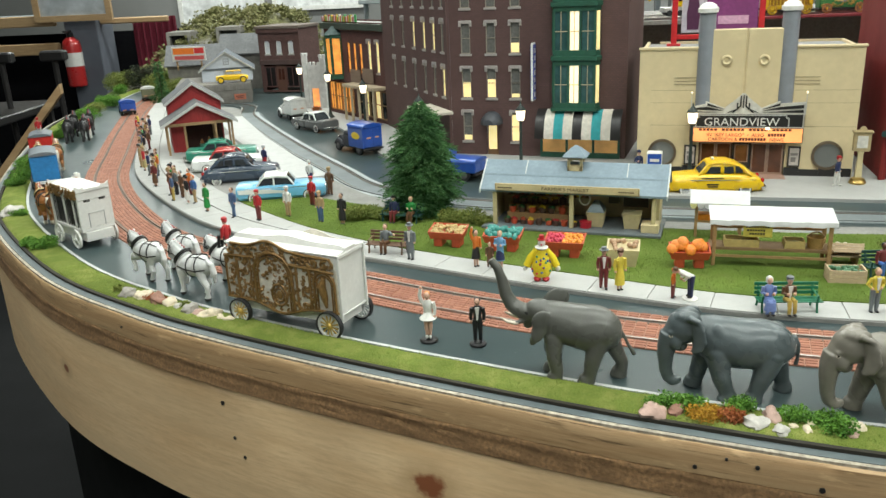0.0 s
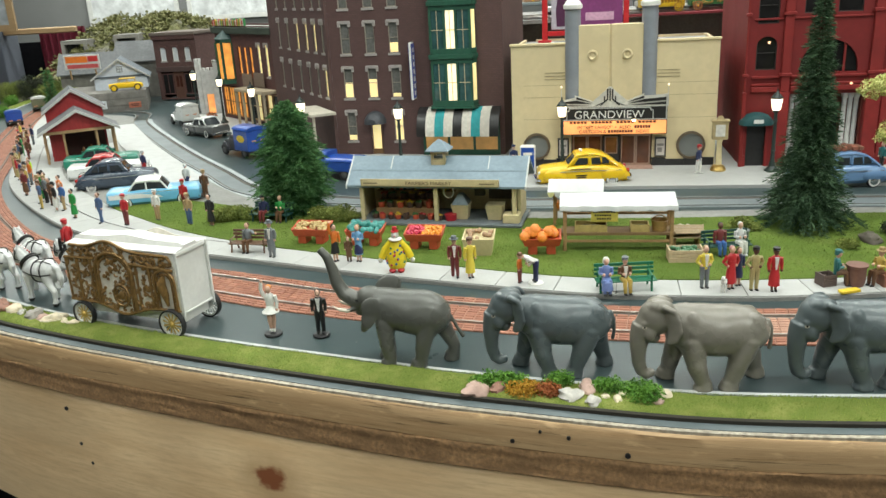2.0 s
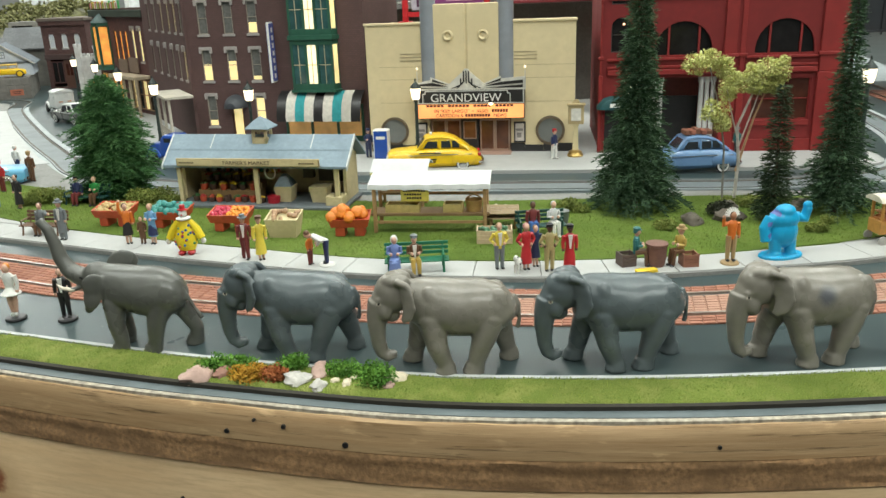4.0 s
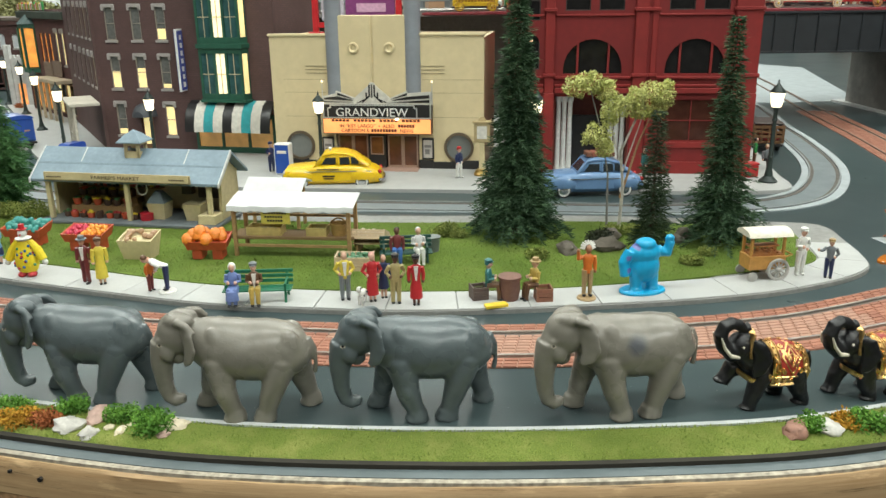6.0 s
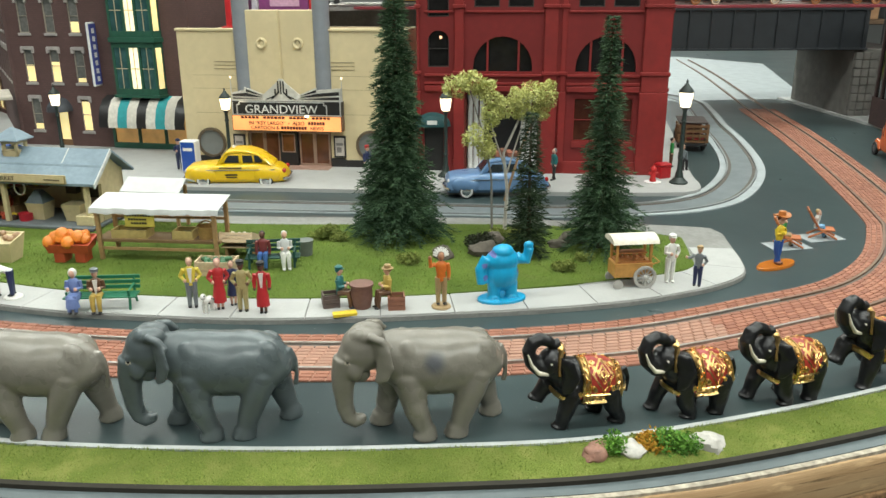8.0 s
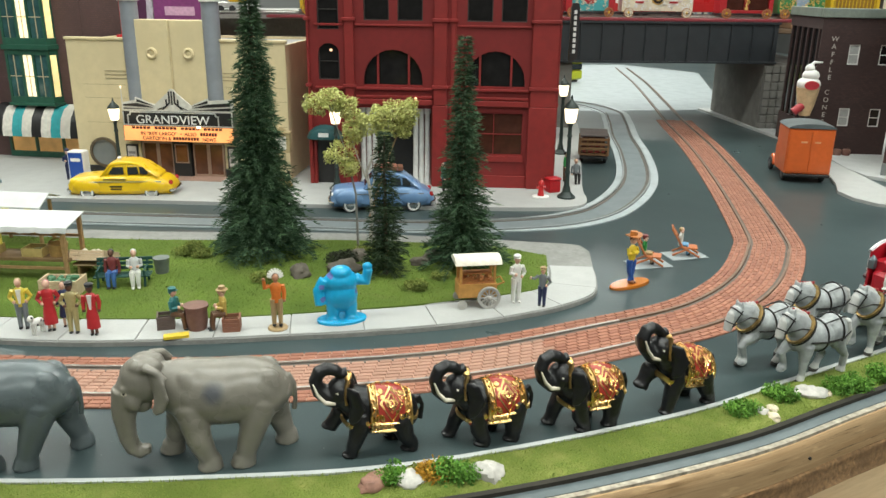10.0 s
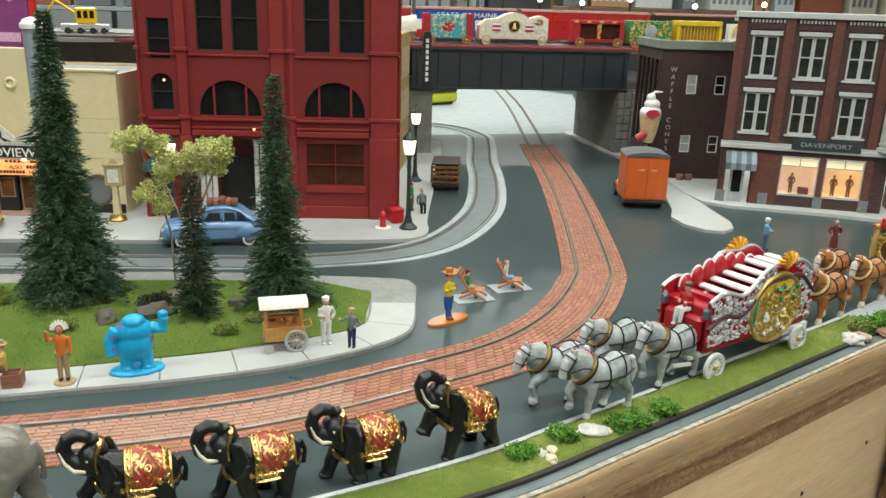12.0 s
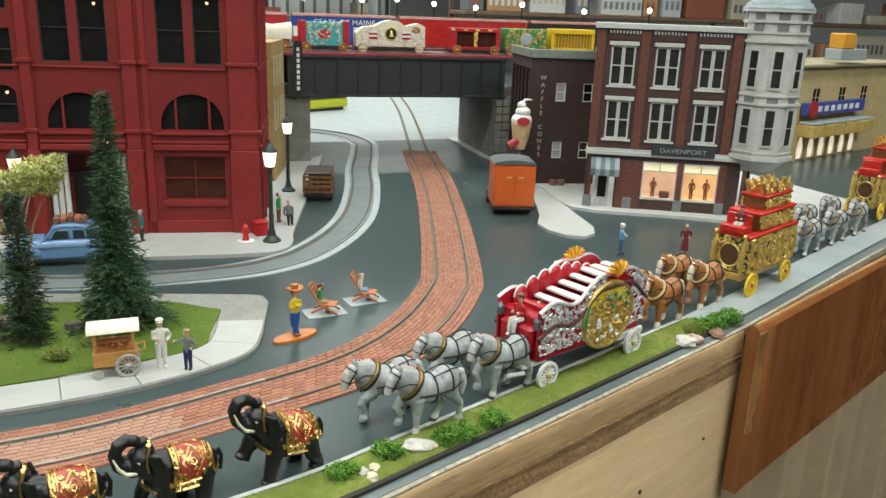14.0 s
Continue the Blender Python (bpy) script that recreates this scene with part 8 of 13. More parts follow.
SMOKE = mat("smoke_enamel", (0.10, 0.105, 0.105), 0.26, 0, 0.05, 300, 0.03, 600, 0.4)
sedan(-195, 958, 186, SKY, WHT, "sky-blue and white die-cast coupe with tail fins", "fin", "parked cars", CHROME, 108, convertible_seat)
sedan(-268, 1060, 186, NAVY, NAVY, "slate-blue rounded die-cast sedan", "round", "parked cars", CHROME, 102)
sedan(-300, 1135, 188, WHT, CHERRY, "white and cherry-red die-cast car", "fin", "parked cars", CHROME, 106)
sedan(-330, 1205, 190, JADE, JADE, "jade-green die-cast car with tail fins", "fin", "parked cars", CHROME, 104)
sedan(-223, 1452, -47, SMOKE, WHT, "smoke-grey die-cast sedan with a pale roof", "fin", "cars in the street", CHROME, 100)
BLUEP = mat("royal_blue", (0.012, 0.07, 0.36), 0.3, 0, 0.05, 300, 0.03, 600, 0.4)


def truck(x, y, r, cab, box, roof, label, name="delivery_truck", ln=(34, 52), h=(38, 58), w=20.0, stake=False, emblem=None, wheel_r=8.0):
    t = thing(name, at(x, y, 0, r), label, "truck")
    a, b = -ln[0], ln[1]
    s = Shape()
    s.loft([rounded(u, q, 8, z, 0.3) for u, q, z in ((a - 16, 9, 20), (a - 14, 11, 24), (a + 2, 13, 26), (a + 4, w * 0.82, 27), (a + 6, w * 0.84, h[0] - 3), (a + 10, w * 0.84, h[0]), (a + 24, w * 0.84, h[0]))])
    part("cab", s, cab, t)
    g = Shape()
    for k in (-1, 1):
        g.box(a + 11, a + 21, k * w * 0.845 - 0.3, k * w * 0.845 + 0.3, 27, h[0] - 4)
    g.box(a + 3.4, a + 4.6, -w * 0.66, w * 0.66, 27.5, h[0] - 4)
    part("cab_window", g, CARGLASS, t)
    for k in (-1, 1):
        f = Shape()
        f.tube([(a - 20, k * w * 0.72, 10), (a - 12, k * w * 0.72, 17), (a - 4, k * w * 0.72, 15), (a + 2, k * w * 0.72, 8)], 3.0, 8, flat=1.2)
        part("fender", f, cab, t)
        hl = Shape()
        hl.ell((a - 17, k * 9, 19), (1.8, 2.2, 2.2), 0, 10, 8)
        part("headlight", hl, CHROME, t)
    s = Shape()
    if stake:
        s.box(a + 25, b, -w, w, 12, 14.5)
        part("bed_floor", s, box, t)

        def slat(name, *size):
            q = Shape()
            q.box(*size)
            part(name, q, box, t)

        for z in (19, 25, 31):
            for k in (-1, 1):
                slat("side_slat", a + 25, b, k * w - 0.8, k * w + 0.8, z, z + 3.6)
            slat("tail_slat", b - 1, b + 0.6, -w, w, z, z + 3.6)
        for k in range(5):
            u = a + 26 + (b - a - 28) * k / 4
            for q in (-1, 1):
                slat("stake", u, u + 1.8, q * (w + 0.9) - 0.5, q * (w + 0.9) + 0.5, 12, 35)
        for k in range(5):
            u = -w + 2 * w * k / 4.2
            slat("stake", b + 0.6, b + 1.4, u, u + 1.8, 12, 35)
        s = Shape()
        s.box(a + 28, b - 4, -w + 3, w - 3, 14.5, 22, 0, 1)
        part("load", s, CHERRY, t)
        s = Shape()
        s.box(a + 4, b, -w, w, h[0] + 4, h[0] + 6, 0, 0.6)
        part("canopy", s, roof, t)
    else:
        s.box(a + 24.5, b, -w, w, 11, h[1] - 5, 0, 1.2)
        part("box", s, box, t)
        n = 8
        s = Shape()
        s.loft([[(u, (w + 0.8) * math.cos(math.pi * i / n), h[1] - 5 + 5.5 * math.sin(math.pi * i / n)) for i in range(n + 1)] for u in (a + 23.5, b + 1)])
        part("box_roof", s, roof, t)
        s = Shape()
        s.box(b + 0.02, b + 0.7, -w + 2, -0.4, 14, h[1] - 8, 0, 0.2)
        s.box(b + 0.02, b + 0.7, 0.4, w - 2, 14, h[1] - 8, 0, 0.2)
        part("rear_door", s, box, t)
        s = Shape()
        s.box(b + 0.7, b + 1.1, -11, -4, h[1] - 22, h[1] - 20)
        s.box(b + 0.7, b + 1.1, 4, 11, h[1] - 22, h[1] - 20)
        part("lettering", s, mat("faded_letter", (0.62, 0.30, 0.16), 0.5), t)
        if emblem:
            for k in (-1, 1):
                s = Shape()
                s.prism([((a + b) / 2 + 13 + 11 * math.cos(2 * math.pi * i / 20), h[1] * 0.62 + 5.5 * math.sin(2 * math.pi * i / 20)) for i in range(20)], k * (w + 0.25) - 0.25, k * (w + 0.25) + 0.25, 0, "y")
                part("emblem", s, emblem, t, "yellow oval emblem")
    s = Shape()
    s.box(b - 2, b + 2, -w, w, 8, 10.9, 0, 0.4)
    s.box(a, b, -7, 7, 7, 11)
    part("chassis", s, BLACK, t)
    for u in (a - 8, b - 16):
        for k in (-1, 1):
            auto_wheel(t, u, k * (w * 0.84), wheel_r, mat("spoke_wheel", (0.10, 0.10, 0.10), 0.5), False)
    return t


ORANGE = mat("orange_enamel", (0.56, 0.105, 0.018), 0.34, 0, 0.06, 200, 0.03, 600, 0.3)
truck(1101, 864, -110.6, ORANGE, ORANGE, mat("slate_roof", (0.085, 0.10, 0.105), 0.5), "orange delivery truck with a dark grey roof", ln=(34, 36), h=(44, 70), w=26)
truck(-124, 1234, -52, mat("truck_black", (0.02, 0.022, 0.03), 0.35), BLUEP, BLUEP, "blue panel truck with a yellow oval emblem", ln=(26, 40), h=(34, 48), w=18, emblem=mat("lemon_enamel", (0.70, 0.50, 0.03), 0.4))
truck(-288, 1598, -58, WHT, WHT, WHT, "small white panel van", "van", (22, 34), (32, 44), 17)
truck(22, 1030, -30, BLUEP, BLUEP, BLUEP, "blue die-cast pickup truck in the street", "pickup_truck", (30, 36), (36, 30), 17)
truck(889, 1000, -110.6, mat("maroon_enamel", (0.10, 0.018, 0.014), 0.35), mat("stake_wood", (0.17, 0.085, 0.035), 0.6), mat("dark_canopy", (0.035, 0.02, 0.015), 0.5), "dark brown stake truck with a slatted bed", ln=(24, 34), h=(32, 40), w=18, stake=True)
truck(-676, 1760, -65, BLUEP, BLUEP, BLUEP, "small blue truck far along the street", ln=(20, 30), h=(30, 34), w=16)
truck(-705, 1985, -70, WHT, mat("olive_load", (0.16, 0.17, 0.10), 0.6), WHT, "small pale truck far along the street", ln=(20, 30), h=(30, 36), w=16)


def tram():
    t = thing("tram", at(800, 1693, 1.5, 158), "red and cream tram with warmly lit windows", "tram")
    L, w = 62, 20
    dr = mat("tram_red", (0.24, 0.03, 0.02), 0.35)
    cr = mat("tram_orange", (0.50, 0.16, 0.06), 0.4)
    s = Shape()
    s.box(-L, L, -w, w, 9, 24, 0, 1.5)
    part("lower_body", s, dr, t, "dark red lower body")
    s = Shape()
    s.box(-L + 1, L - 1, -w + 1, w - 1, 24.01, 28, 0, 0.4)
    s.box(-L + 1, L - 1, -w + 1, w - 1, 43, 47, 0, 0.4)
    for k in range(9):
        u = -L + 1 + k * (2 * L - 4) / 8
        for q in (-1, 1):
            s.box(u, u + 2.2, q * (w - 1.2) - 0.6, q * (w - 1.2) + 0.6, 28, 43)
    for u in (-L + 1, L - 2.4):
        for q in (-w + 1, -6.6, 4.6, w - 3):
            s.box(u, u + 1.4, q, q + 2, 28, 43)
    part("window_frame", s, cr, t)
    s = Shape()
    s.box(-L + 2, L - 2, -w + 2.2, w - 2.2, 28, 43)
    part("lit_glazing", s, glow("tram_glow", (1.0, 0.55, 0.14), 1.0, 0.35, 60), t, "amber lit glass")
    s = Shape()
    s.loft([rounded(u, q, 47, z, 0.7) for u, q, z in ((-L - 4, 12, 49), (-L - 1, w - 1, 51), (-L + 6, w + 1.5, 52), (L - 6, w + 1.5, 52), (L + 1, w - 1, 51), (L + 4, 12, 49))])
    part("roof", s, mat("tram_cream", (0.68, 0.56, 0.42), 0.5), t)
    s = Shape()
    s.box(-L + 14, L - 14, -9, 9, 51, 57, 0, 1.5)
    part("clerestory", s, mat("tram_cream", (0.68, 0.56, 0.42), 0.5), t)
    s = Shape()
    s.tube([(0, 0, 57), (14, 0, 60), (44, 0, 64)], 0.7, 6)
    part("trolley_pole", s, BLACK, t)
    s = Shape()
    s.box(-30, 30, -14, 14, 3, 8.9)
    for u in (-22, 22):
        for q in (-1, 1):
            s.prism([(u + 7 * math.cos(2 * math.pi * i / 16), 7 + 7 * math.sin(2 * math.pi * i / 16)) for i in range(16)], q * 15.5 - 1.2, q * 15.5 + 1.2, 0, "y")
    part("truck_frame", s, BLACK, t)
    for u in (-L - 0.8, L + 0.8):
        b = Shape()
        b.ell((u, 0, 18), (1.4, 2.4, 2.4), 0, 12, 8)
        part("headlamp", b, glow("tram_lamp", (1.0, 0.75, 0.45), 2.5), t)


tram()


# ---- street lamps ----
LAMPLIT = glow("lantern_glow", (1.0, 0.86, 0.60), 2.6, 0.1, 40)
LAMPGREEN = mat("lamp_iron", (0.018, 0.030, 0.026), 0.45)


def street_lamp():
    t = thing("street_lamp", Matrix.Identity(4), "dark iron street lamp with a lit frosted lantern", "street lamp", "street lamps")
    s = Shape()
    s.turned(0, 0, [(9, 0), (9, 1.5), (7, 3), (6.2, 4), (4.2, 6), (3.6, 10), (2.6, 13), (2.3, 24), (3.0, 25), (2.2, 27), (1.9, 60), (2.8, 61), (2.0, 63), (1.9, 70), (3.2, 73), (4.4, 74)], 16)
    part("post", s, LAMPGREEN, t)
    s = Shape()
    s.turned(0, 0, [(4.2, 74.2), (5.0, 76), (6.4, 86), (6.4, 88)], 12)
    part("lantern", s, LAMPLIT, t, "glowing frosted lantern")
    s = Shape()
    s.turned(0, 0, [(7.2, 88), (7.0, 89.5), (4.5, 92.5), (2.2, 95), (1.0, 97), (1.2, 98), (0.3, 100.5)], 12)
    part("cap", s, LAMPGREEN, t)
    return t


base_lamp = street_lamp()
spots = [(778, 799, 4, 1.08), (853, 1026, 4, 1.04), (541, 876, 4, 0.97), (305, 950, 4, 0.93), (107, 1024, 4, 0.93), (-287, 1723, 4, 0.94), (-208, 1566, 4, 0.94), (-123, 1365, 4, 0.94), (-25, 1130, 4, 0.95)]
base_lamp.matrix_basis = at(*spots[0][:3], 0, spots[0][3])
for x, y, z, k in spots[1:]:
    c = copy_thing(base_lamp, Matrix.Identity(4))
    c.matrix_basis = at(x, y, z, 0, k)

# ---- the market ----
TIMBER = mat("tan_timber", (0.34, 0.21, 0.09), 0.7, 0, 0.18, 300)
STRAW = mat("straw_paint", (0.58, 0.49, 0.28), 0.6, 0, 0.08, 250)
PLUM = mat("crate_red", (0.47, 0.075, 0.03), 0.5, 0, 0.12, 250)
SLATE = mat("blue_slate_roof", (0.20, 0.27, 0.32), 0.6, 0, 0.12, 300)


def lumps(s, x0, x1, y0, y1, z, n, r, rng, mi=(0,), k=(8, 5), rise=1.0):
    for _ in range(n):
        x, y = rng.uniform(x0, x1), rng.uniform(y0, y1)
        q = r * rng.uniform(0.8, 1.2)
        d = 1 - max(abs((x - (x0 + x1) / 2) / (x1 - x0) * 2), abs((y - (y0 + y1) / 2) / (y1 - y0) * 2))
        s.ell((x, y, z + rise * r * 2 * d * rng.random() + q * 0.4), (q, q, q * 0.9), rng.choice(mi), *k)


def market_hall():
    rng = random.Random(5)
    t = thing("market_hall", at(53, 799, 4.9, -20) @ Matrix.Diagonal((1.03, 1.0, 0.95, 1.0)), "straw-yellow open market hall with a blue-grey roof and a name board", "market hall")
    w, d = 163, 40
    s = Shape()
    s.box(-6, w + 4, -20, d, 0, 3, 0, 0.5)
    part("floor", s, mat("hall_floor", (0.13, 0.15, 0.16), 0.6), t, "dark grey platform")
    s = Shape()
    s.box(0, w, d - 3, d, 3, 46)
    part("back_wall", s, STRAW, t)
    eave, ridge, ry = 40, 66, 14
    for x in (0, w - 3):
        s = Shape()
        s.prism([(4, 3), (d, 3), (d, 44), (ry, ridge - 0.5), (-9, 44), (-9, 38), (6, 38)], x, x + 3, 0, "x")
        part("gable_wall", s, STRAW, t)
    for x in (4, 80, w - 6):
        s = Shape()
        s.box(x, x + 4, -12, -8, 3, 42, 0, 0.4)
        part("post", s, STRAW, t)
    s = Shape()
    s.prism([(-15, eave), (-15, eave + 2.4), (ry, ridge + 2.4), (ry, ridge)], -8, w + 8, 0, "x")
    part("roof_front", s, SLATE, t, "smooth blue-grey roof sheet")
    s = Shape()
    s.prism([(ry + 0.05, ridge), (ry + 0.05, ridge + 2.4), (d + 6, 44), (d + 6, 41.5)], -8, w + 8, 0, "x")
    part("roof_back", s, SLATE, t)
    for x in (-8.4, w + 7.2):
        s = Shape()
        s.prism([(-16, eave - 1.5), (-16, eave + 2.8), (ry, ridge + 3.0), (ry, ridge - 1.5)], x, x + 1.2, 0, "x")
        part("barge_board", s, mat("pale_board", (0.55, 0.57, 0.55), 0.6), t)
    s = Shape()
    s.prism([(-1.2, eave + 14.75), (-1.2, eave + 15.0), (0.2, eave + 16.2), (0.2, eave + 15.7)], -8, w + 8, 0, "x")
    part("roof_joint", s, mat("slate_shade", (0.16, 0.22, 0.26), 0.7), t)
    for x in (34, 132):
        s = Shape()
        s.prism([(1.0, eave + 16.0), (1.0, eave + 16.9), (ry - 0.6, ridge + 2.6), (ry - 0.6, ridge + 1.8)], x, x + 0.9, 0, "x")
        part("roof_joint", s, mat("pale_board", (0.55, 0.57, 0.55), 0.6), t)
    bd = Shape()
    bd.box(8, 146, -17.4, -15.6, 42, 50, 0, 0.3)
    b = part("name_board", bd, mat("tan_edge", (0.38, 0.30, 0.15), 0.6), t, "straw name board with dark lettering")
    f = Shape()
    f.box(9.2, 144.8, -17.9, -17.3, 43.0, 49.0)
    part("board_face", f, STRAW, b)
    words(b, "FARMER'S MARKET", 4.9, at(77, -18.0, 44.4), mat("board_ink", (0.12, 0.09, 0.05), 0.7), wide=1.12)
    g = Shape()
    for x in (11, 127):
        for k in range(7):
            g.box(x + k * 2.1, x + k * 2.1 + 1.6, -18.2, -17.8, 45.2, 46.4)
    part("lettering", g, mat("board_ink", (0.12, 0.09, 0.05), 0.7), b)
    # cupola
    s = Shape()
    for x in (75, 87):
        for y in (5, 17):
            s.box(x, x + 2.4, y, y + 2.4, 56, 75)
    s.box(75, 89.4, 5, 19.4, 60, 66)
    s.box(75, 89.4, 5, 19.4, 72, 75)
    cu = part("cupola", s, STRAW, t, "small straw-yellow cupola")
    s = Shape()
    s.loft([[(82 + a * q, 12 + b * q, z) for a, b in ((-1, -1), (1, -1), (1, 1), (-1, 1))] for q, z in ((11.5, 75), (11.5, 76), (5, 83), (0.6, 86.5))])
    part("cupola_roof", s, SLATE, cu)
    # goods inside
    s = Shape()
    s.box(14, 76, 6, 22, 3.01, 12, 0, 0.4)
    s.box(14, 76, 14, 26, 12.01, 19, 0, 0.4)
    part("tiered_shelf", s, TIMBER, t)
    cols = [mat("pot_dark", (0.07, 0.035, 0.022), 0.6), PLUM, mat("pot_green", (0.03, 0.12, 0.03), 0.6), mat("lemon_enamel", (0.70, 0.50, 0.03), 0.4), mat("fruit_red", (0.38, 0.02, 0.02), 0.4)]
    for row, (y, z) in enumerate(((9, 12), (20, 19))):
        for k in range(6):
            s = Shape()
            x = 19 + k * 10 + rng.uniform(-1, 1)
            s.turned(x, y, [(3.0, z), (3.8, z + 6), (3.6, z + 6.4), (3.2, z + 5)], 10)
            bk = part("basket", s, cols[0] if row else rng.choice(cols[:2]), t)
            f = Shape()
            lumps(f, x - 2.6, x + 2.6, y - 2.6, y + 2.6, z + 5.5, 9, 1.3, rng)
            part("produce", f, rng.choice(cols), bk, kind="stuff")
    for k in range(9):
        s = Shape()
        x, y, z = 16 + k * 8.4 + rng.uniform(-0.8, 0.8), -4 + rng.uniform(-1, 1), 3.01
        s.turned(x, y, [(2.8, z), (3.6, z + 5), (3.4, z + 5.4), (3.0, z + 4)], 10)
        bk = part("basket", s, cols[k % 2], t)
        f = Shape()
        lumps(f, x - 2.4, x + 2.4, y - 2.4, y + 2.4, z + 4.6, 9, 1.3, rng)
        part("produce", f, cols[(k * 2 + 2) % 5], bk, kind="stuff")
    for z in (25, 33):
        s = Shape()
        s.box(8, 92, d - 9, d - 3.1, z - 1, z)
        part("wall_shelf", s, TIMBER, t)
        for k in range(13):
            s = Shape()
            s.turned(12 + k * 6.2, d - 6, [(1.7, z), (1.9, z + 3.4), (1.0, z + 4.6), (1.0, z + 5.4)], 8)
            part("jar", s, cols[(k * 3 + int(z)) % 5], t)
    for x, q in ((104, 0), (138, 0)):
        s = Shape()
        s.loft([[(x - a, 4 - a, z), (x + a, 4 - a, z), (x + a, 4 + a, z), (x - a, 4 + a, z)] for a, z in ((6.5, 3.01), (8.5, 18), (8.8, 19))])
        part("bin", s, STRAW, t, "straw-coloured bin")
    s = Shape()
    s.loft([[(104 - a, 4 - a, z), (104 + a, 4 - a, z), (104 + a, 4 + a, z), (104 - a, 4 + a, z)] for a, z in ((8.2, 19.01), (7, 22), (2.5, 30))])
    part("scale", s, mat("zinc", (0.20, 0.25, 0.28), 0.4, 0.3), t)
    s = Shape()
    s.turned(95, -5, [(5.5, 3.01), (6, 10), (5, 10)], 14)
    part("red_tub", s, mat("tub_red", (0.42, 0.015, 0.03), 0.4), t)
    s = Shape()
    s.tube([(94 + 5 * math.cos(2 * math.pi * i / 14), -6, 34 + 6.5 * math.sin(2 * math.pi * i / 14)) for i in range(15)], 0.7, 6)
    s.tube([(94, -6, 40), (94, -6, 44)], 0.5, 6)
    part("hanging_scale", s, SILVER, t)
    s = Shape()
    lumps(s, 18, 72, d - 7, d - 4, 26, 60, 2.2, rng, (0, 1, 2), (7, 5), 1.5)
    part("hanging_stock", s, [BLACK, cols[1], mat("grey_tin", (0.3, 0.3, 0.3), 0.5)], t, kind="stuff")
    s = Shape()
    s.box(112, 122, d - 10, d - 3.1, 20, 36)
    s.box(126, 150, d - 6, d - 3.1, 16, 34)
    part("wall_stock", s, mat("dark_goods", (0.10, 0.08, 0.05), 0.7), t)
    s = Shape()
    s.box(148, 164, -14, 2, 3.01, 12, 0, 0.5)
    part("crate", s, STRAW, t)


market_hall()


def produce_stand(x, y, r, fill, label, w=36, d=20, legs=True, body=PLUM, h=15.0):
    rng = random.Random(int(x * 7 + y))
    t = thing("produce_stand", at(x + 1, y - 8, 4.9, r), label, "produce stand", "produce stands")
    s = Shape()
    s.loft([[(-w / 2 + a, -d / 2 + a, z), (w / 2 - a, -d / 2 + a, z), (w / 2 - a, d / 2 - a, z + q), (-w / 2 + a, d / 2 - a, z + q)] for a, z, q in ((2 if legs else 3, h - 7 if legs else 0, 3 if legs else 0), (0, h, 4), (1.2, h, 4), (1.6, h - 2, 4))])
    part("tray", s, body, t)
    if legs:
        for k in (-1, 1):
            s = Shape()
            s.box(k * (w / 2 - 9) - 4, k * (w / 2 - 9) + 4, -d / 2 + 3, d / 2 - 3, 0, h - 5.5, 0, 0.5)
            part("leg_box", s, body, t)
    for i, (m, r0, x0, x1, n) in enumerate(fill):
        s = Shape()
        m0 = s.mark()
        lumps(s, -w / 2 + 2 + (w - 4) * x0, -w / 2 + 2 + (w - 4) * x1, -d / 2 + 2, d / 2 - 2, 0, n, r0, rng)
        for j in range(m0, len(s.v)):
            px, py, pz = s.v[j]
            s.v[j] = (px, py, pz + h - 1.5 + 4 * (py + d / 2) / d)
        part("produce", s, m, t, kind="stuff")
    return t


F = lambda n, c: mat(n, c, 0.45, 0, 0.2, 500, 0.2)
produce_stand(5, 740, -20, [(F("potato", (0.46, 0.34, 0.14)), 1.5, 0, 1, 90)], "red stand heaped with pale potatoes")
produce_stand(56, 720, -20, [(F("melon", (0.03, 0.22, 0.19)), 2.7, 0, 1, 42)], "red stand heaped with blue-green melons")
produce_stand(110, 695, -18, [(F("radish", (0.50, 0.03, 0.07)), 1.4, 0, 0.5, 60), (F("orange_fruit", (0.72, 0.26, 0.02)), 1.6, 0.46, 1, 55)], "red stand with radishes and oranges")
produce_stand(156, 665, -16, [(F("sack_brown", (0.36, 0.22, 0.12)), 2.2, 0, 1, 16)], "straw-coloured bin of brown produce", 28, 20, False, STRAW, 16)
produce_stand(210, 653, -12, [(F("pumpkin", (0.68, 0.20, 0.02)), 4.6, 0, 1, 9)], "red stand of large orange pumpkins", 34, 18)


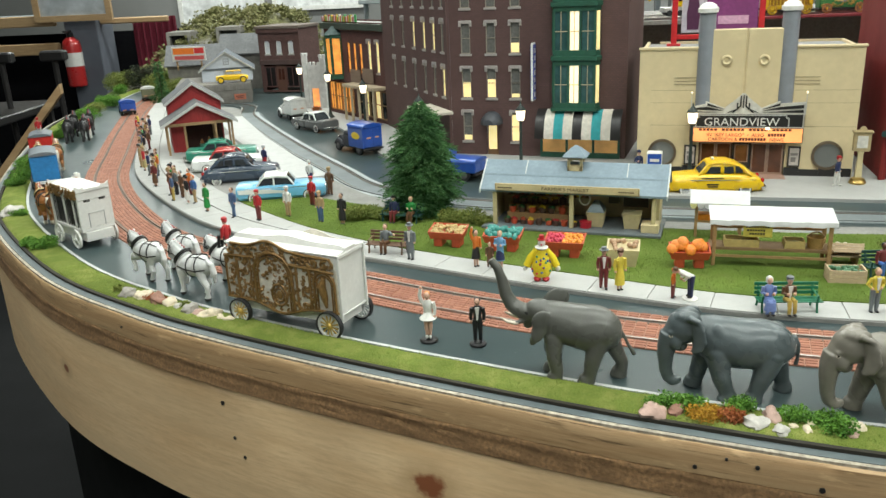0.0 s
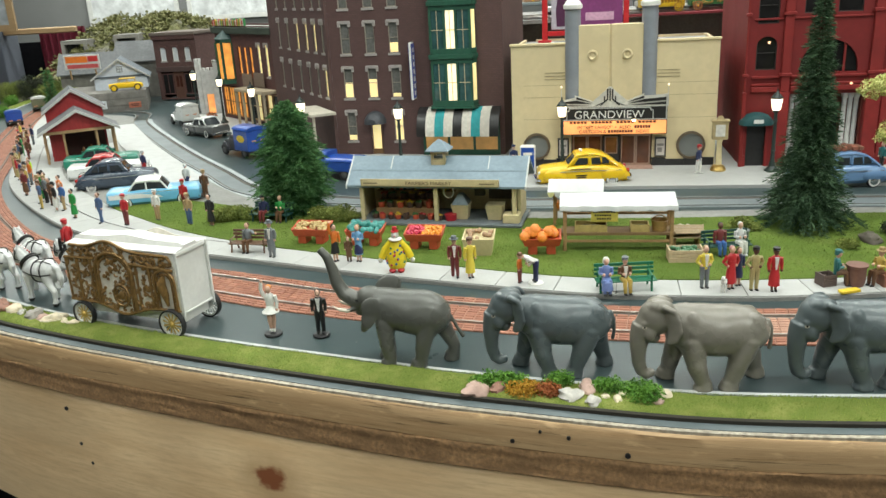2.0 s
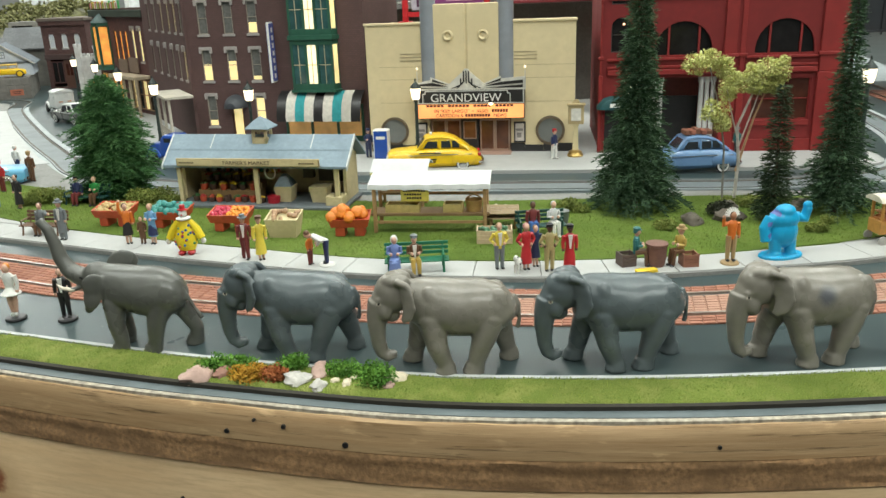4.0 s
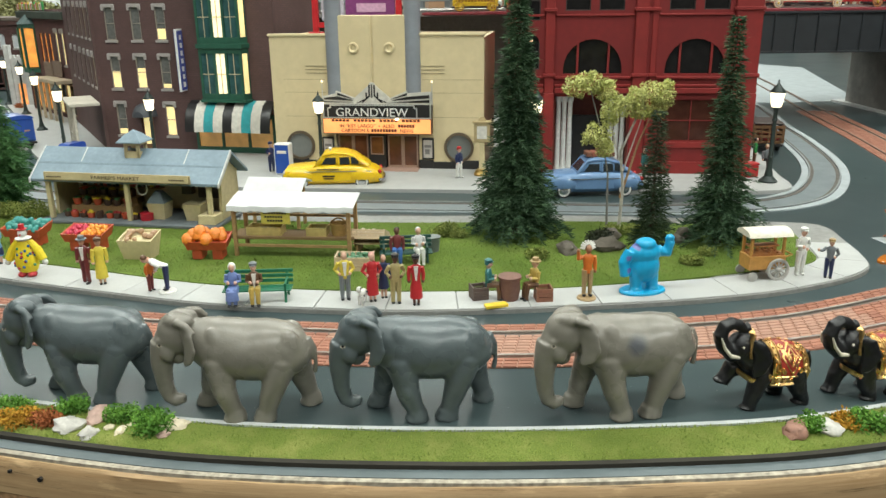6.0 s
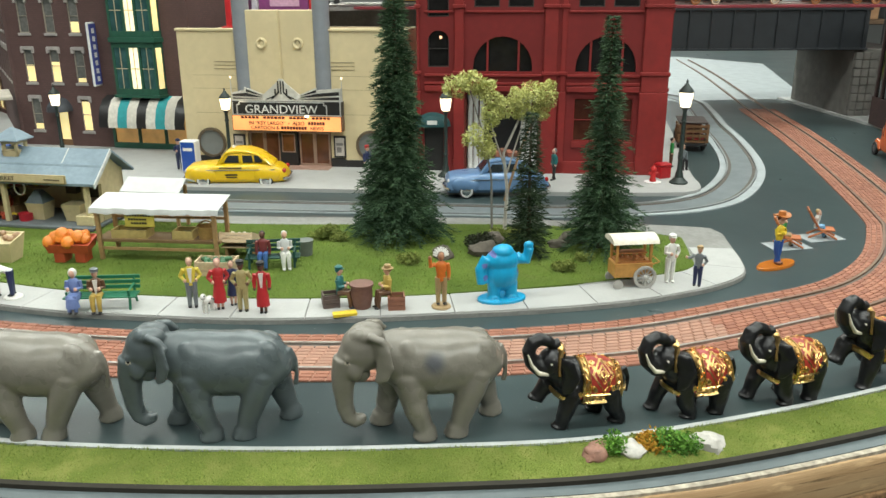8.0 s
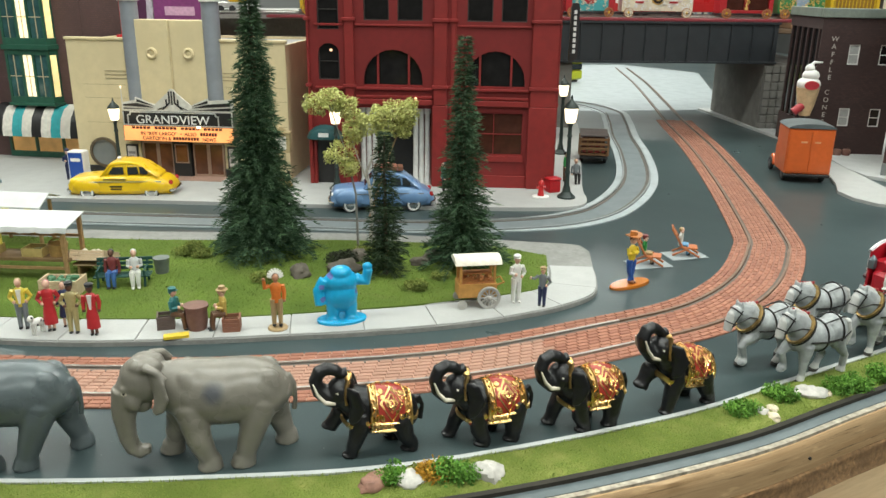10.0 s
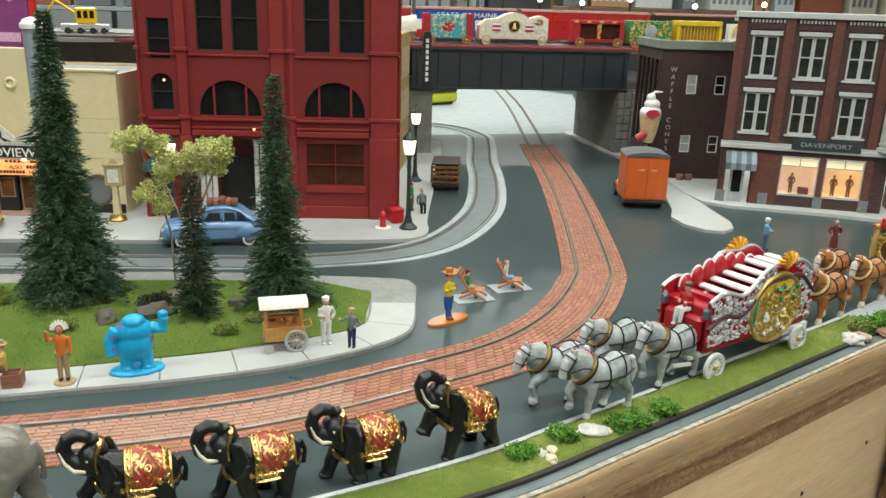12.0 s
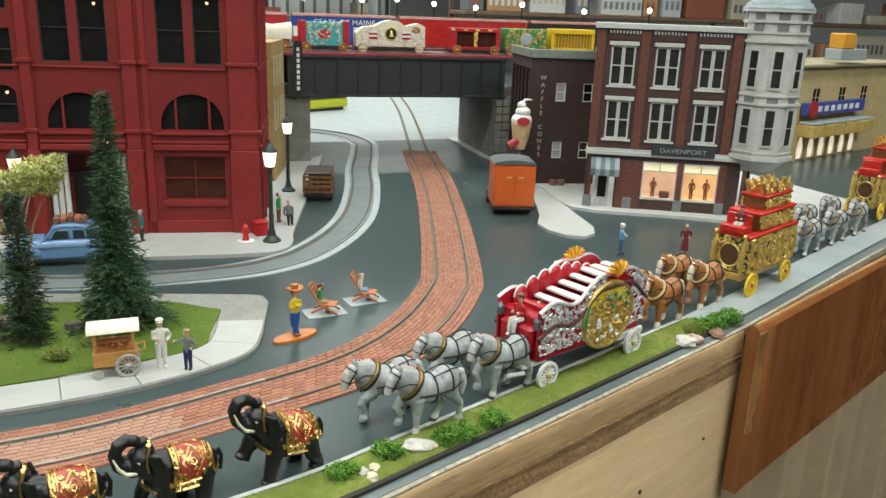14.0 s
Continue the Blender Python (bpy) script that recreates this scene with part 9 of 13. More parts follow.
def stall():
    t = thing("market_stall", at(231, 648, 4.9, -15), "timber market stall with a white cloth awning and baskets", "market stall")
    w, d = 94, 30
    for x in (0, w - 3):
        for y, h in ((-4, 40), (d - 8, 44)):
            s = Shape()
            s.box(x, x + 3, y, y + 3, 0, h, 0, 0.3)
            part("post", s, TIMBER, t)
    s = Shape()
    s.box(-2, w + 2, -3, 18, 14, 16.5, 0, 0.3)
    part("counter", s, mat("counter_wood", (0.19, 0.115, 0.05), 0.7), t)
    for y in (-4, d - 8):
        s = Shape()
        s.box(3, w - 3, y + 0.6, y + 2.2, 8 if y < 0 else 26, 10 if y < 0 else 28)
        part("brace", s, TIMBER, t)
    n = 26
    s = Shape()
    rows = []
    for i in range(n + 1):
        x = -3 + (w + 6) * i / n
        wv = 0.8 * math.sin(i * 1.35) + 0.5 * math.sin(i * 2.9)
        sag = 0.7 * math.sin(i * 0.9 + 1) + 0.5 * math.sin(i * 2.1)
        rows.append([(x, -6 + 0.4 * wv, 37.0 + wv * 0.5), (x, -5, 40.4 + wv * 0.4), (x, 2, 41.8 + 0.4 * sag), (x, 8, 43.0 + 0.6 * sag), (x, 15, 44.2 + 0.4 * sag), (x, d - 6, 45.4), (x, d - 6, 46.1), (x, 15, 44.9 + 0.4 * sag), (x, 8, 43.7 + 0.6 * sag), (x, 2, 42.5 + 0.4 * sag), (x, -5, 41.1 + wv * 0.4), (x, -6 + 0.4 * wv, 37.8 + wv * 0.5)])
    s.loft(rows)
    part("awning", s, mat("white_cloth", (0.56, 0.57, 0.56), 0.85, 0, 0.07, 120, 0.5, 160, 0, 0.12), t, "wrinkled white cloth awning")
    ye = mat("straw_crate", (0.50, 0.38, 0.14), 0.7)
    for x0, x1 in ((10, 38), (58, 74)):
        s = Shape()
        s.box(x0, x1, -1, 13, 16.51, 17.5)
        s.box(x0, x1, -1, 0, 17.5, 23, 0, 0.2)
        s.box(x0, x1, 12, 13, 17.5, 23, 0, 0.2)
        s.box(x0, x0 + 1, 0, 12, 17.5, 23)
        s.box(x1 - 1, x1, 0, 12, 17.5, 23)
        cr = part("crate", s, ye, t, "shallow straw-coloured crate")
        f = Shape()
        lumps(f, x0 + 2, x1 - 2, 1, 11, 18, 24, 1.6, random.Random(3))
        part("produce", f, F("dull_greens", (0.20, 0.18, 0.07)), cr, kind="stuff")
    s = Shape()
    s.turned(83, 6, [(6, 16.51), (7.2, 25), (7.6, 26), (6.8, 26), (6, 20)], 16)
    bk = part("basket", s, F("wicker", (0.40, 0.25, 0.09)), t, "round wicker basket")
    s = Shape()
    s.tube([(76 + 14 * i / 8, 6, 26 + 4 * math.sin(math.pi * i / 8)) for i in range(9)], 0.7, 6)
    part("basket_handle", s, F("wicker", (0.40, 0.25, 0.09)), bk)
    s = Shape()
    s.box(24, 47, -4.6, -3.6, 27, 38, 0, 0.2)
    sg = part("price_sign", s, mat("sign_lemon", (0.55, 0.45, 0.08), 0.6), t, "yellow price sign")
    b = Shape()
    for z, words_at in ((35.2, ((26, 44),)), (32.2, ((27, 41),)), (29.2, ((29, 41),))):
        for a0, a1 in words_at:
            k = a0
            while k < a1:
                b.box(k, k + 1.5, -5.0, -4.55, z, z + 1.5)
                k += 2.1
    part("lettering", b, STRAP, sg)


stall()


def stall_back():
    t = thing("market_stall", at(240, 724, 4.9, -18), "small timber stall with a scalloped white canopy", "market stall")
    for x in (0, 40):
        for y in (0, 18):
            s = Shape()
            s.box(x, x + 2.6, y, y + 2.6, 0, 36, 0, 0.3)
            part("post", s, TIMBER, t)
    s = Shape()
    s.prism([(-6, 34), (-6, 35), (10, 44), (26, 38), (26, 37), (10, 43)], -5, 48, 0, "x")
    part("canopy", s, mat("white_cloth", (0.56, 0.57, 0.56), 0.85), t)
    for k in range(8):
        s = Shape()
        s.prism([(-5 + 6.6 * k + 3.3 + 3.2 * math.cos(math.pi + math.pi * i / 8), 34.2 + 4.6 * math.sin(math.pi + math.pi * i / 8)) for i in range(9)], -6.6, -5.9, 0, "y")
        part("scallop", s, mat("white_cloth", (0.56, 0.57, 0.56), 0.85) if k % 3 else mat("pale_lemon_cloth", (0.70, 0.66, 0.30), 0.85), t)
    s = Shape()
    s.box(2, 40, 2, 18, 14, 16)
    part("shelf", s, TIMBER, t)
    for k, c in enumerate(((0.62, 0.20, 0.02), (0.40, 0.05, 0.02), (0.60, 0.42, 0.04))):
        s = Shape()
        s.box(3 + 12 * k, 14 + 12 * k, 2, 14, 16.01, 22, 0, 0.4)
        part("fruit_box", s, F("fruit_box_%d" % k, c), t)


stall_back()


def slatted_crate(x, y, z, r, w, d, h, body, fill, label, tilt=0):
    rng = random.Random(int(x + y))
    t = thing("crate", at(x, y, z, r, 1, tilt), label, "crate", "crates")
    s = Shape()
    s.box(-w / 2, w / 2, -d / 2, d / 2, 0, 1)
    s.box(-w / 2, -w / 2 + 1, -d / 2, d / 2, 1, h)
    s.box(w / 2 - 1, w / 2, -d / 2, d / 2, 1, h)
    part("frame", s, body, t)
    for k in range(3):
        for q in (-d / 2, d / 2 - 0.8):
            b = Shape()
            b.box(-w / 2 + 1, w / 2 - 1, q, q + 0.8, 1 + k * (h - 1) / 3, (k + 0.82) * (h - 1) / 3 + 1)
            part("slat", b, body, t)
    if fill:
        f = Shape()
        lumps(f, -w / 2 + 2, w / 2 - 2, -d / 2 + 2, d / 2 - 2, h - 3, 30, 1.9, rng)
        part("produce", f, fill, t, kind="stuff")


pale = mat("pale_crate", (0.55, 0.42, 0.27), 0.7)
slatted_crate(337, 632, 15, -15, 26, 26, 8, pale, F("pale_eggs", (0.62, 0.54, 0.42)), "tilted pale slatted crate of produce", -22)
t = thing("trestle", at(338, 636, 4.9, -15), "low timber trestle under a crate", "trestle")
for x in (-11, 9):
    s = Shape()
    s.box(x, x + 2, -10, 10, 0, 9, 0, 0.3)
    part("leg", s, TIMBER, t)
s = Shape()
s.box(-13, 13, -12, 12, 9, 10.2)
part("top", s, pale, t)
slatted_crate(322, 597, 4.9, -12, 28, 16, 11, pale, F("cabbage", (0.05, 0.15, 0.07)), "pale wooden crate of green cabbages")


def bench(x, y, r, label, m, w=46):
    t = thing("bench", at(x, y, 4.2, r) @ Matrix.Diagonal((1.0, 0.95, 0.80, 1.0)), label, "bench", "park benches")
    for k in range(4):
        s = Shape()
        s.box(-w / 2, w / 2, -8 + k * 3.2, -5.4 + k * 3.2, 10, 11.2, 0, 0.2)
        part("seat_slat", s, m, t)
    for k in range(3):
        s = Shape()
        s.box(-w / 2, w / 2, 5 + k * 0.8, 6.2 + k * 0.8, 13 + k * 4, 16 + k * 4, 0, 0.2)
        part("back_slat", s, m, t)
    for x0 in (-w / 2 + 3, w / 2 - 4):
        s = Shape()
        s.tube([(x0, -8, 0), (x0, -6, 9.5), (x0, 5, 9.5), (x0, 7.5, 24)], 0.9, 6)
        s.tube([(x0, 8, 0), (x0, 5, 9.5)], 0.9, 6)
        s.tube([(x0, -7, 9.5), (x0, -8, 16), (x0, 6, 17)], 0.8, 6)
        part("bench_leg", s, m, t)


BG = mat("bench_green", (0.01, 0.14, 0.07), 0.4)
bench(254, 546, -6, "bright green slatted park bench", BG)
bench(-42, 822, -22, "dark green park bench on the lawn", mat("bench_dark", (0.012, 0.06, 0.05), 0.45))
bench(-52, 722, -18, "brown wooden park bench", mat("bench_brown", (0.13, 0.07, 0.04), 0.6), 40)
bench(362, 606, -4, "dark green bench on the lawn", mat("bench_dark", (0.012, 0.06, 0.05), 0.45), 40)
s = Shape()
s.turned(386, 627, [(5, 4.9), (6, 16), (6.4, 17), (5.4, 17)], 16)
solid("litter_bin", s, mat("bin_grey", (0.14, 0.16, 0.15), 0.5), at(0, 0), "grey metal litter bin on the lawn", "litter bin")
s = Shape()
s.turned(0, 0, [(7, 0), (8.6, 8), (8.4, 18), (9.6, 18.5), (9.6, 20.5), (0.5, 21)], 16)
solid("barrel", s, mat("barrel_brown", (0.17, 0.085, 0.065), 0.6), at(421, 514, 4, 0, 0.82), "brown barrel used as a table", "barrel")
slatted_crate(443, 509, 4, -4, 11, 11, 9.5, mat("rust_crate", (0.24, 0.10, 0.06), 0.65), None, "rust-brown crate used as a seat")
slatted_crate(401, 520, 4, 5, 11, 11, 9.5, mat("dark_crate", (0.10, 0.07, 0.06), 0.65), None, "dark crate used as a seat")
s = Shape()
s.box(-11, 11, -4, 4, 0, 3.4, 0, 0.5)
solid("yellow_box", s, mat("lemon_enamel", (0.70, 0.50, 0.03), 0.4), at(409, 502, 4, 6, 0.7), "small yellow box on the pavement", "box")


def food_cart():
    t = thing("food_cart", at(609, 523, 4, -3, 0.85), "tan wooden food cart with a white roof and a spoked wheel", "food cart")
    w = mat("cart_tan", (0.47, 0.24, 0.06), 0.55)
    s = Shape()
    s.box(-16, 16, -9, 9, 9, 21, 0, 0.5)
    part("cabinet", s, w, t)
    for x in (-15, 13):
        for y in (-8, 6):
            s = Shape()
            s.box(x, x + 2, y, y + 2, 21, 38)
            part("post", s, w, t)
    s = Shape()
    n = 8
    s.loft([[(x, 12 * math.cos(math.pi * i / n), 38 + 5.5 * math.sin(math.pi * i / n)) for i in range(n + 1)] for x in (-19, 19)])
    part("roof", s, mat("cart_roof", (0.68, 0.63, 0.52), 0.6), t)
    s = Shape()
    s.box(-14, 14, -8, 8, 21.01, 22.5)
    s.box(-13, 13, -2, 7, 27, 28)
    lumps(s, -12, 12, -6, 6, 22.6, 18, 1.4, random.Random(1))
    part("bread_loaf", s, F("buns", (0.40, 0.16, 0.05)), t)
    for y in (-11, 11):
        wheel(t, 9, y, 9.5, 12, mat("grey_wheel", (0.38, 0.37, 0.34), 0.6), mat("grey_wheel", (0.38, 0.37, 0.34), 0.6), mat("grey_wheel", (0.38, 0.37, 0.34), 0.6))
        s = Shape()
        s.loft([[(-13 + q * math.cos(2 * math.pi * i / 14), y + b, 4 + q * math.sin(2 * math.pi * i / 14)) for i in range(14)] for q, b in ((4, -0.7), (4, 0.7))])
        part("front_wheel", s, mat("grey_wheel", (0.38, 0.37, 0.34), 0.6), t)
    s = Shape()
    s.tube([(16, -7, 19), (22, -7, 21), (22, 7, 21), (16, 7, 19)], 0.7, 6)
    part("handle", s, w, t)


food_cart()

# ---- pavement furniture ----
t = thing("street_clock", at(484, 897, 4, -16), "cream street clock box on a pedestal with a brass foot", "street clock")
s = Shape()
s.turned(0, 0, [(9, 0), (9.5, 2), (8, 4), (7.5, 6), (4, 7.5)], 18)
part("foot", s, BRASS, t, "brass foot")
s = Shape()
s.loft([[(a * q, b * q, z) for a, b in ((-1, -1), (1, -1), (1, 1), (-1, 1))] for q, z in ((3.4, 7), (2.6, 34), (3.4, 38))])
part("pedestal", s, STRAW, t)
s = Shape()
s.box(-9, 9, -4, 4, 38, 60, 0, 0.6)
s.box(-10.5, 10.5, -5, 5, 59, 61.5, 0, 0.5)
s.loft([[(-5, -2, 61.5), (5, -2, 61.5), (5, 2, 61.5), (-5, 2, 61.5)], [(-2, -1, 66), (2, -1, 66), (2, 1, 66), (-2, 1, 66)]])
bx = part("clock_box", s, mat("clock_tan", (0.40, 0.31, 0.16), 0.5), t)
s = Shape()
s.box(-5.5, 5.5, -4.6, -3.9, 42, 56)
part("face", s, mat("clock_face", (0.62, 0.60, 0.54), 0.4), bx)
t = thing("drink_machine", at(262, 952, 4, -18), "white and blue drink machine on the pavement", "vending machine")
s = Shape()
s.box(-9, 9, -7, 7, 0, 36, 0, 1.0)
part("body", s, WHITE, t)
s = Shape()
s.box(-7.6, 8.4, -7.6, -6.9, 2, 34.5, 0, 0.3)
part("blue_front", s, BLUEP, t)
s = Shape()
s.box(-5, 6, -7.9, -7.5, 25, 28.5)
part("lettering", s, WHITE, t)
t = thing("fire_hydrant", at(752, 806, 4, 0), "small red fire hydrant on a pale base", "fire hydrant")
s = Shape()
s.turned(0, 0, [(9, 0), (9, 1), (7, 1.4)], 16)
part("base", s, WHITE, t)
s = Shape()
s.turned(0, 0, [(3.6, 1.4), (3.4, 4), (2.8, 5), (2.8, 13), (3.6, 13.5), (3.4, 15.5), (2, 17.5), (0.8, 18.5), (0.6, 20)], 14)
s.tube([(-5, 0, 10), (5, 0, 10)], 1.4, 8)
part("hydrant", s, mat("hydrant_red", (0.45, 0.02, 0.02), 0.35), t)
s = Shape()
s.box(-7, 7, -6, 6, 0, 13, 0, 0.8)
s.box(-7.6, 7.6, -6.6, 6.6, 13, 16, 0, 1.0)
solid("drink_cooler", s, mat("cooler_red", (0.42, 0.01, 0.015), 0.35), at(772, 826, 4, 10), "red drink cooler beside the lamp", "cooler")


def cone_sign():
    t = thing("ice_cream_sign", at(1172, 966, 4, -20, 1.14), "large model ice-cream cone on a post", "shop sign")
    s = Shape()
    s.turned(0, 0, [(7, 0), (6, 3), (1.6, 5), (1.4, 44)], 12)
    part("post", s, mat("post_grey", (0.22, 0.21, 0.19), 0.5), t)
    s = Shape()
    s.turned(0, -2, [(6, 48), (9.5, 60), (12.5, 78), (13, 80)], 18)
    part("cone", s, mat("wafer", (0.62, 0.45, 0.26), 0.6), t)
    s = Shape()
    s.ell((0, -2, 84), (13, 13, 9), 0, 18, 10)
    s.ell((1, -2, 94), (9.5, 9.5, 7), 0, 16, 10)
    s.ell((-1, -2, 102), (5.5, 5.5, 5), 0, 14, 8)
    s.tube([(0, -2, 104), (3, -2, 109), (12, -2, 109)], [3, 1.6, 0.7], 8)
    part("ice_cream", s, WHITE, t)
    s = Shape()
    s.prism([(8 * math.cos(2 * math.pi * i / 20), 84 + 5 * math.sin(2 * math.pi * i / 20)) for i in range(20)], -16.2, -14, 0, "y")
    part("emblem", s, mat("emblem_red", (0.40, 0.03, 0.04), 0.4), t)
    s = Shape()
    s.tube([(-14, -6, 52), (-4, -6, 60)], 5, 12)
    part("striped_drum", s, mat("emblem_red", (0.40, 0.03, 0.04), 0.4), t)


cone_sign()
for x, y, z in ((1228, 960, 4), (1240, 957, 4)):
    s = Shape()
    s.turned(0, 0, [(5, 0), (6, 5), (5, 8), (1, 8.4)], 12)
    solid("tub", s, mat("barrel_brown", (0.17, 0.085, 0.065), 0.6), at(x, y, z), "small brown tub by the shop wall", "tub")
# blade sign of the side street
s = Shape()
s.prism([(0, 0), (10, 6), (12, 18), (12, 74), (10, 80), (2, 80), (0, 74)], 0, 3, 0, "y")
t = solid("blade_sign", s, BLACK, at(876, 1075, 118, 0), "black blade sign with white marks on the wall", "shop sign")
b = Shape()
for k in range(8):
    b.box(4, 8, -0.3, 0.02, 14 + k * 7.4, 19 + k * 7.4)
part("lettering", b, WHITE, t)
# yellow shop far along the side street
t = thing("yellow_shop", at(847, 1092, 4, 68), "tan timber shop with tall windows", "building")
s = Shape()
s.box(0, 110, -3, 40, 0, 190)
part("wall", s, mat("ochre_wall", (0.36, 0.25, 0.10), 0.7), t)
for k in range(4):
    for z in (70, 130):
        window(t, 14 + k * 26, z, 12, 40, mat("cream_sash", (0.55, 0.47, 0.30), 0.5), DARKPANE, (0, 1), -4.4)
# lounging terrace mats
for x, y, r in ((774, 592, 2), (815, 608, 4)):
    s = Shape()
    s.box(-17, 17, -11, 11, 0, 0.7, 0, 0.2)
    solid("floor_mat", s, LIGHTGREY, at(x, y, 0, r), "flat grey mat under a deck chair", "mat")
    t = thing("deck_chair", at(x, y, 0.7, r + 150), "orange-brown timber deck chair", "deck chair", "deck chairs")
    wd = mat("deck_wood", (0.42, 0.13, 0.04), 0.5)
    for k in (-6, 6):
        s = Shape()
        s.tube([(-12, k, 0.6), (2, k, 8), (12, k, 24)], 0.9, 6)
        s.tube([(-4, k, 8), (10, k, 0.6)], 0.9, 6)
        part("side_frame", s, wd, t)
    for k in range(5):
        s = Shape()
        s.box(4 + 1.8 * k, 5 + 1.8 * k, -6, 6, 10 + k * 3, 12.2 + k * 3)
        part("back_slat", s, wd, t)
    s = Shape()
    s.box(-10, 4, -6, 6, 7, 8)
    part("seat", s, wd, t)

# ---- trees, bushes and stones ----
def needles(c1, c2, name):
    m, nt, b = tree_of(name)
    gm = nt.nodes.new("ShaderNodeNewGeometry")
    col = mixed(nt, gm.outputs["Random Per Island"], rgb(c1), rgb(c2))
    col = mixed(nt, ramped(nt, noised(nt, coords(nt), 60, 3), 0.4, 0.7), col, rgb(c1, 0.75))
    nt.links.new(col, b.inputs["Base Color"])
    b.inputs["Roughness"].default_value = 0.75
    b.inputs["Specular IOR Level"].default_value = 0.25
    return m


BARK = mat("bark", (0.085, 0.055, 0.035), 0.9, 0, 0.3, 300, 0.8, 500)


def blade(s, p, d, ln, w, rng, mi=0):
    """One flat needle tuft or leaf."""
    d = d.normalized()
    a = Vector((rng.uniform(-1, 1), rng.uniform(-1, 1), rng.uniform(-1, 1))).cross(d)
    a = a.normalized() * w if a.length > 1e-4 else Vector((w, 0, 0))
    q = p + d * ln
    s.add([p - a * 0.6, p + a * 0.6, p + d * ln * 0.6 + a, q, p + d * ln * 0.6 - a], [(0, 1, 2, 3, 4)], mi)


def conifer(x, y, h, r, seed, m, label, levels=34, droop=0.35, full=1.0, shape=lambda f: (1 - f) ** 0.8, size=1.0, clump=0.6):
    rng = random.Random(seed)
    t = thing("conifer", at(x, y, 4.5), label, "tree", "model trees")
    s = Shape()
    s.tube([(0, 0, 0), (0.5, 0, h * 0.3), (0, 0.4, h * 0.7), (0, 0, h * 0.97)], [h * 0.018, h * 0.015, h * 0.009, 0.5], 8)
    part("trunk", s, BARK, t)
    s = Shape()
    for i in range(levels):
        f = i / (levels - 1)
        z = h * (0.05 + 0.94 * f)
        reach = r * shape(f) + 1.5
        nb = max(4, int((6 + 8 * (1 - f)) * full))
        for k in range(nb):
            a = 2 * math.pi * (k + rng.random() * 0.9) / nb + i * 0.7
            out = Vector((math.cos(a), math.sin(a), 0))
            lump = 1.0 + clump * noise.noise(Vector((2.2 * out.x, 2.2 * out.y, z * 0.11 + seed * 7)))
            ln = reach * rng.uniform(0.62, 1.08) * lump
            n = max(4, int(ln / (1.7 * size)))
            rise = rng.uniform(0.0, 0.3)
            for j in range(n):
                u = (j + 0.4) / n
                p = Vector((0, 0, z)) + out * ln * u + Vector((0, 0, ln * (rise * u - droop * u * u)))
                for side in (-1, 1, 0) if u > 0.6 else (-1, 1):
                    d = out * rng.uniform(0.6, 1.1) + Vector((-out.y, out.x, 0)) * side * rng.uniform(0.3, 1.0) + Vector((0, 0, rng.uniform(-0.55, 0.35)))
                    blade(s, p, d, size * rng.uniform(3.8, 7.6) * (1.1 - 0.3 * u), size * rng.uniform(0.20, 0.42), rng)
    c = part("crown", s, m, t, smooth=0)
    return t


N1 = needles((0.022, 0.056, 0.026), (0.100, 0.175, 0.085), "spruce_needles")
N2 = needles((0.036, 0.115, 0.036), (0.115, 0.250, 0.080), "fir_needles")
N3 = needles((0.024, 0.045, 0.022), (0.055, 0.085, 0.036), "dark_needles")
SKIRTED = lambda f: 0.66 * (1 - f) ** 0.75 + 0.34 * max(0.0, 1 - 3.2 * f)
ROUNDED = lambda f: math.sqrt(max(0.0, 1 - f * f)) * (0.78 + 0.22 * min(1.0, f * 5))
conifer(463, 662, 219, 42, 1, N1, "tall dark green model spruce on the lawn", 72, 0.45, 2.5, SKIRTED, 1.0, 0.45)
conifer(617, 603, 179, 32, 2, N1, "tall narrow dark green model spruce", 56, 0.34, 1.8, SKIRTED, 1.0, 0.7)
conifer(555, 594, 111, 15, 3, N3, "thin dark model spruce", 36, 0.3, 1.2, lambda f: (1 - f) ** 0.6)
conifer(-19, 852, 122, 38, 4, N2, "broad bright green model fir", 48, 0.35, 4.4, ROUNDED, 1.0, 0.6)
conifer(-652, 1925, 92, 26, 6, N2, "distant green model fir", 20, 0.4, 0.8, SKIRTED, 1.8)


def leaf_cloud(s, c, r, n, rng, ln, w, mi=0):
    for _ in range(n):
        while True:
            v = Vector((rng.uniform(-1, 1), rng.uniform(-1, 1), rng.uniform(-1, 1)))
            if 0.25 < v.length < 1:
                break
        p = Vector((c[0] + v.x * r[0], c[1] + v.y * r[1], c[2] + v.z * r[2]))
        d = Vector((rng.uniform(-1, 1), rng.uniform(-1, 1), rng.uniform(-0.6, 0.8)))
        blade(s, p, d, ln * rng.uniform(0.6, 1.3), w * rng.uniform(0.6, 1.3), rng, mi)


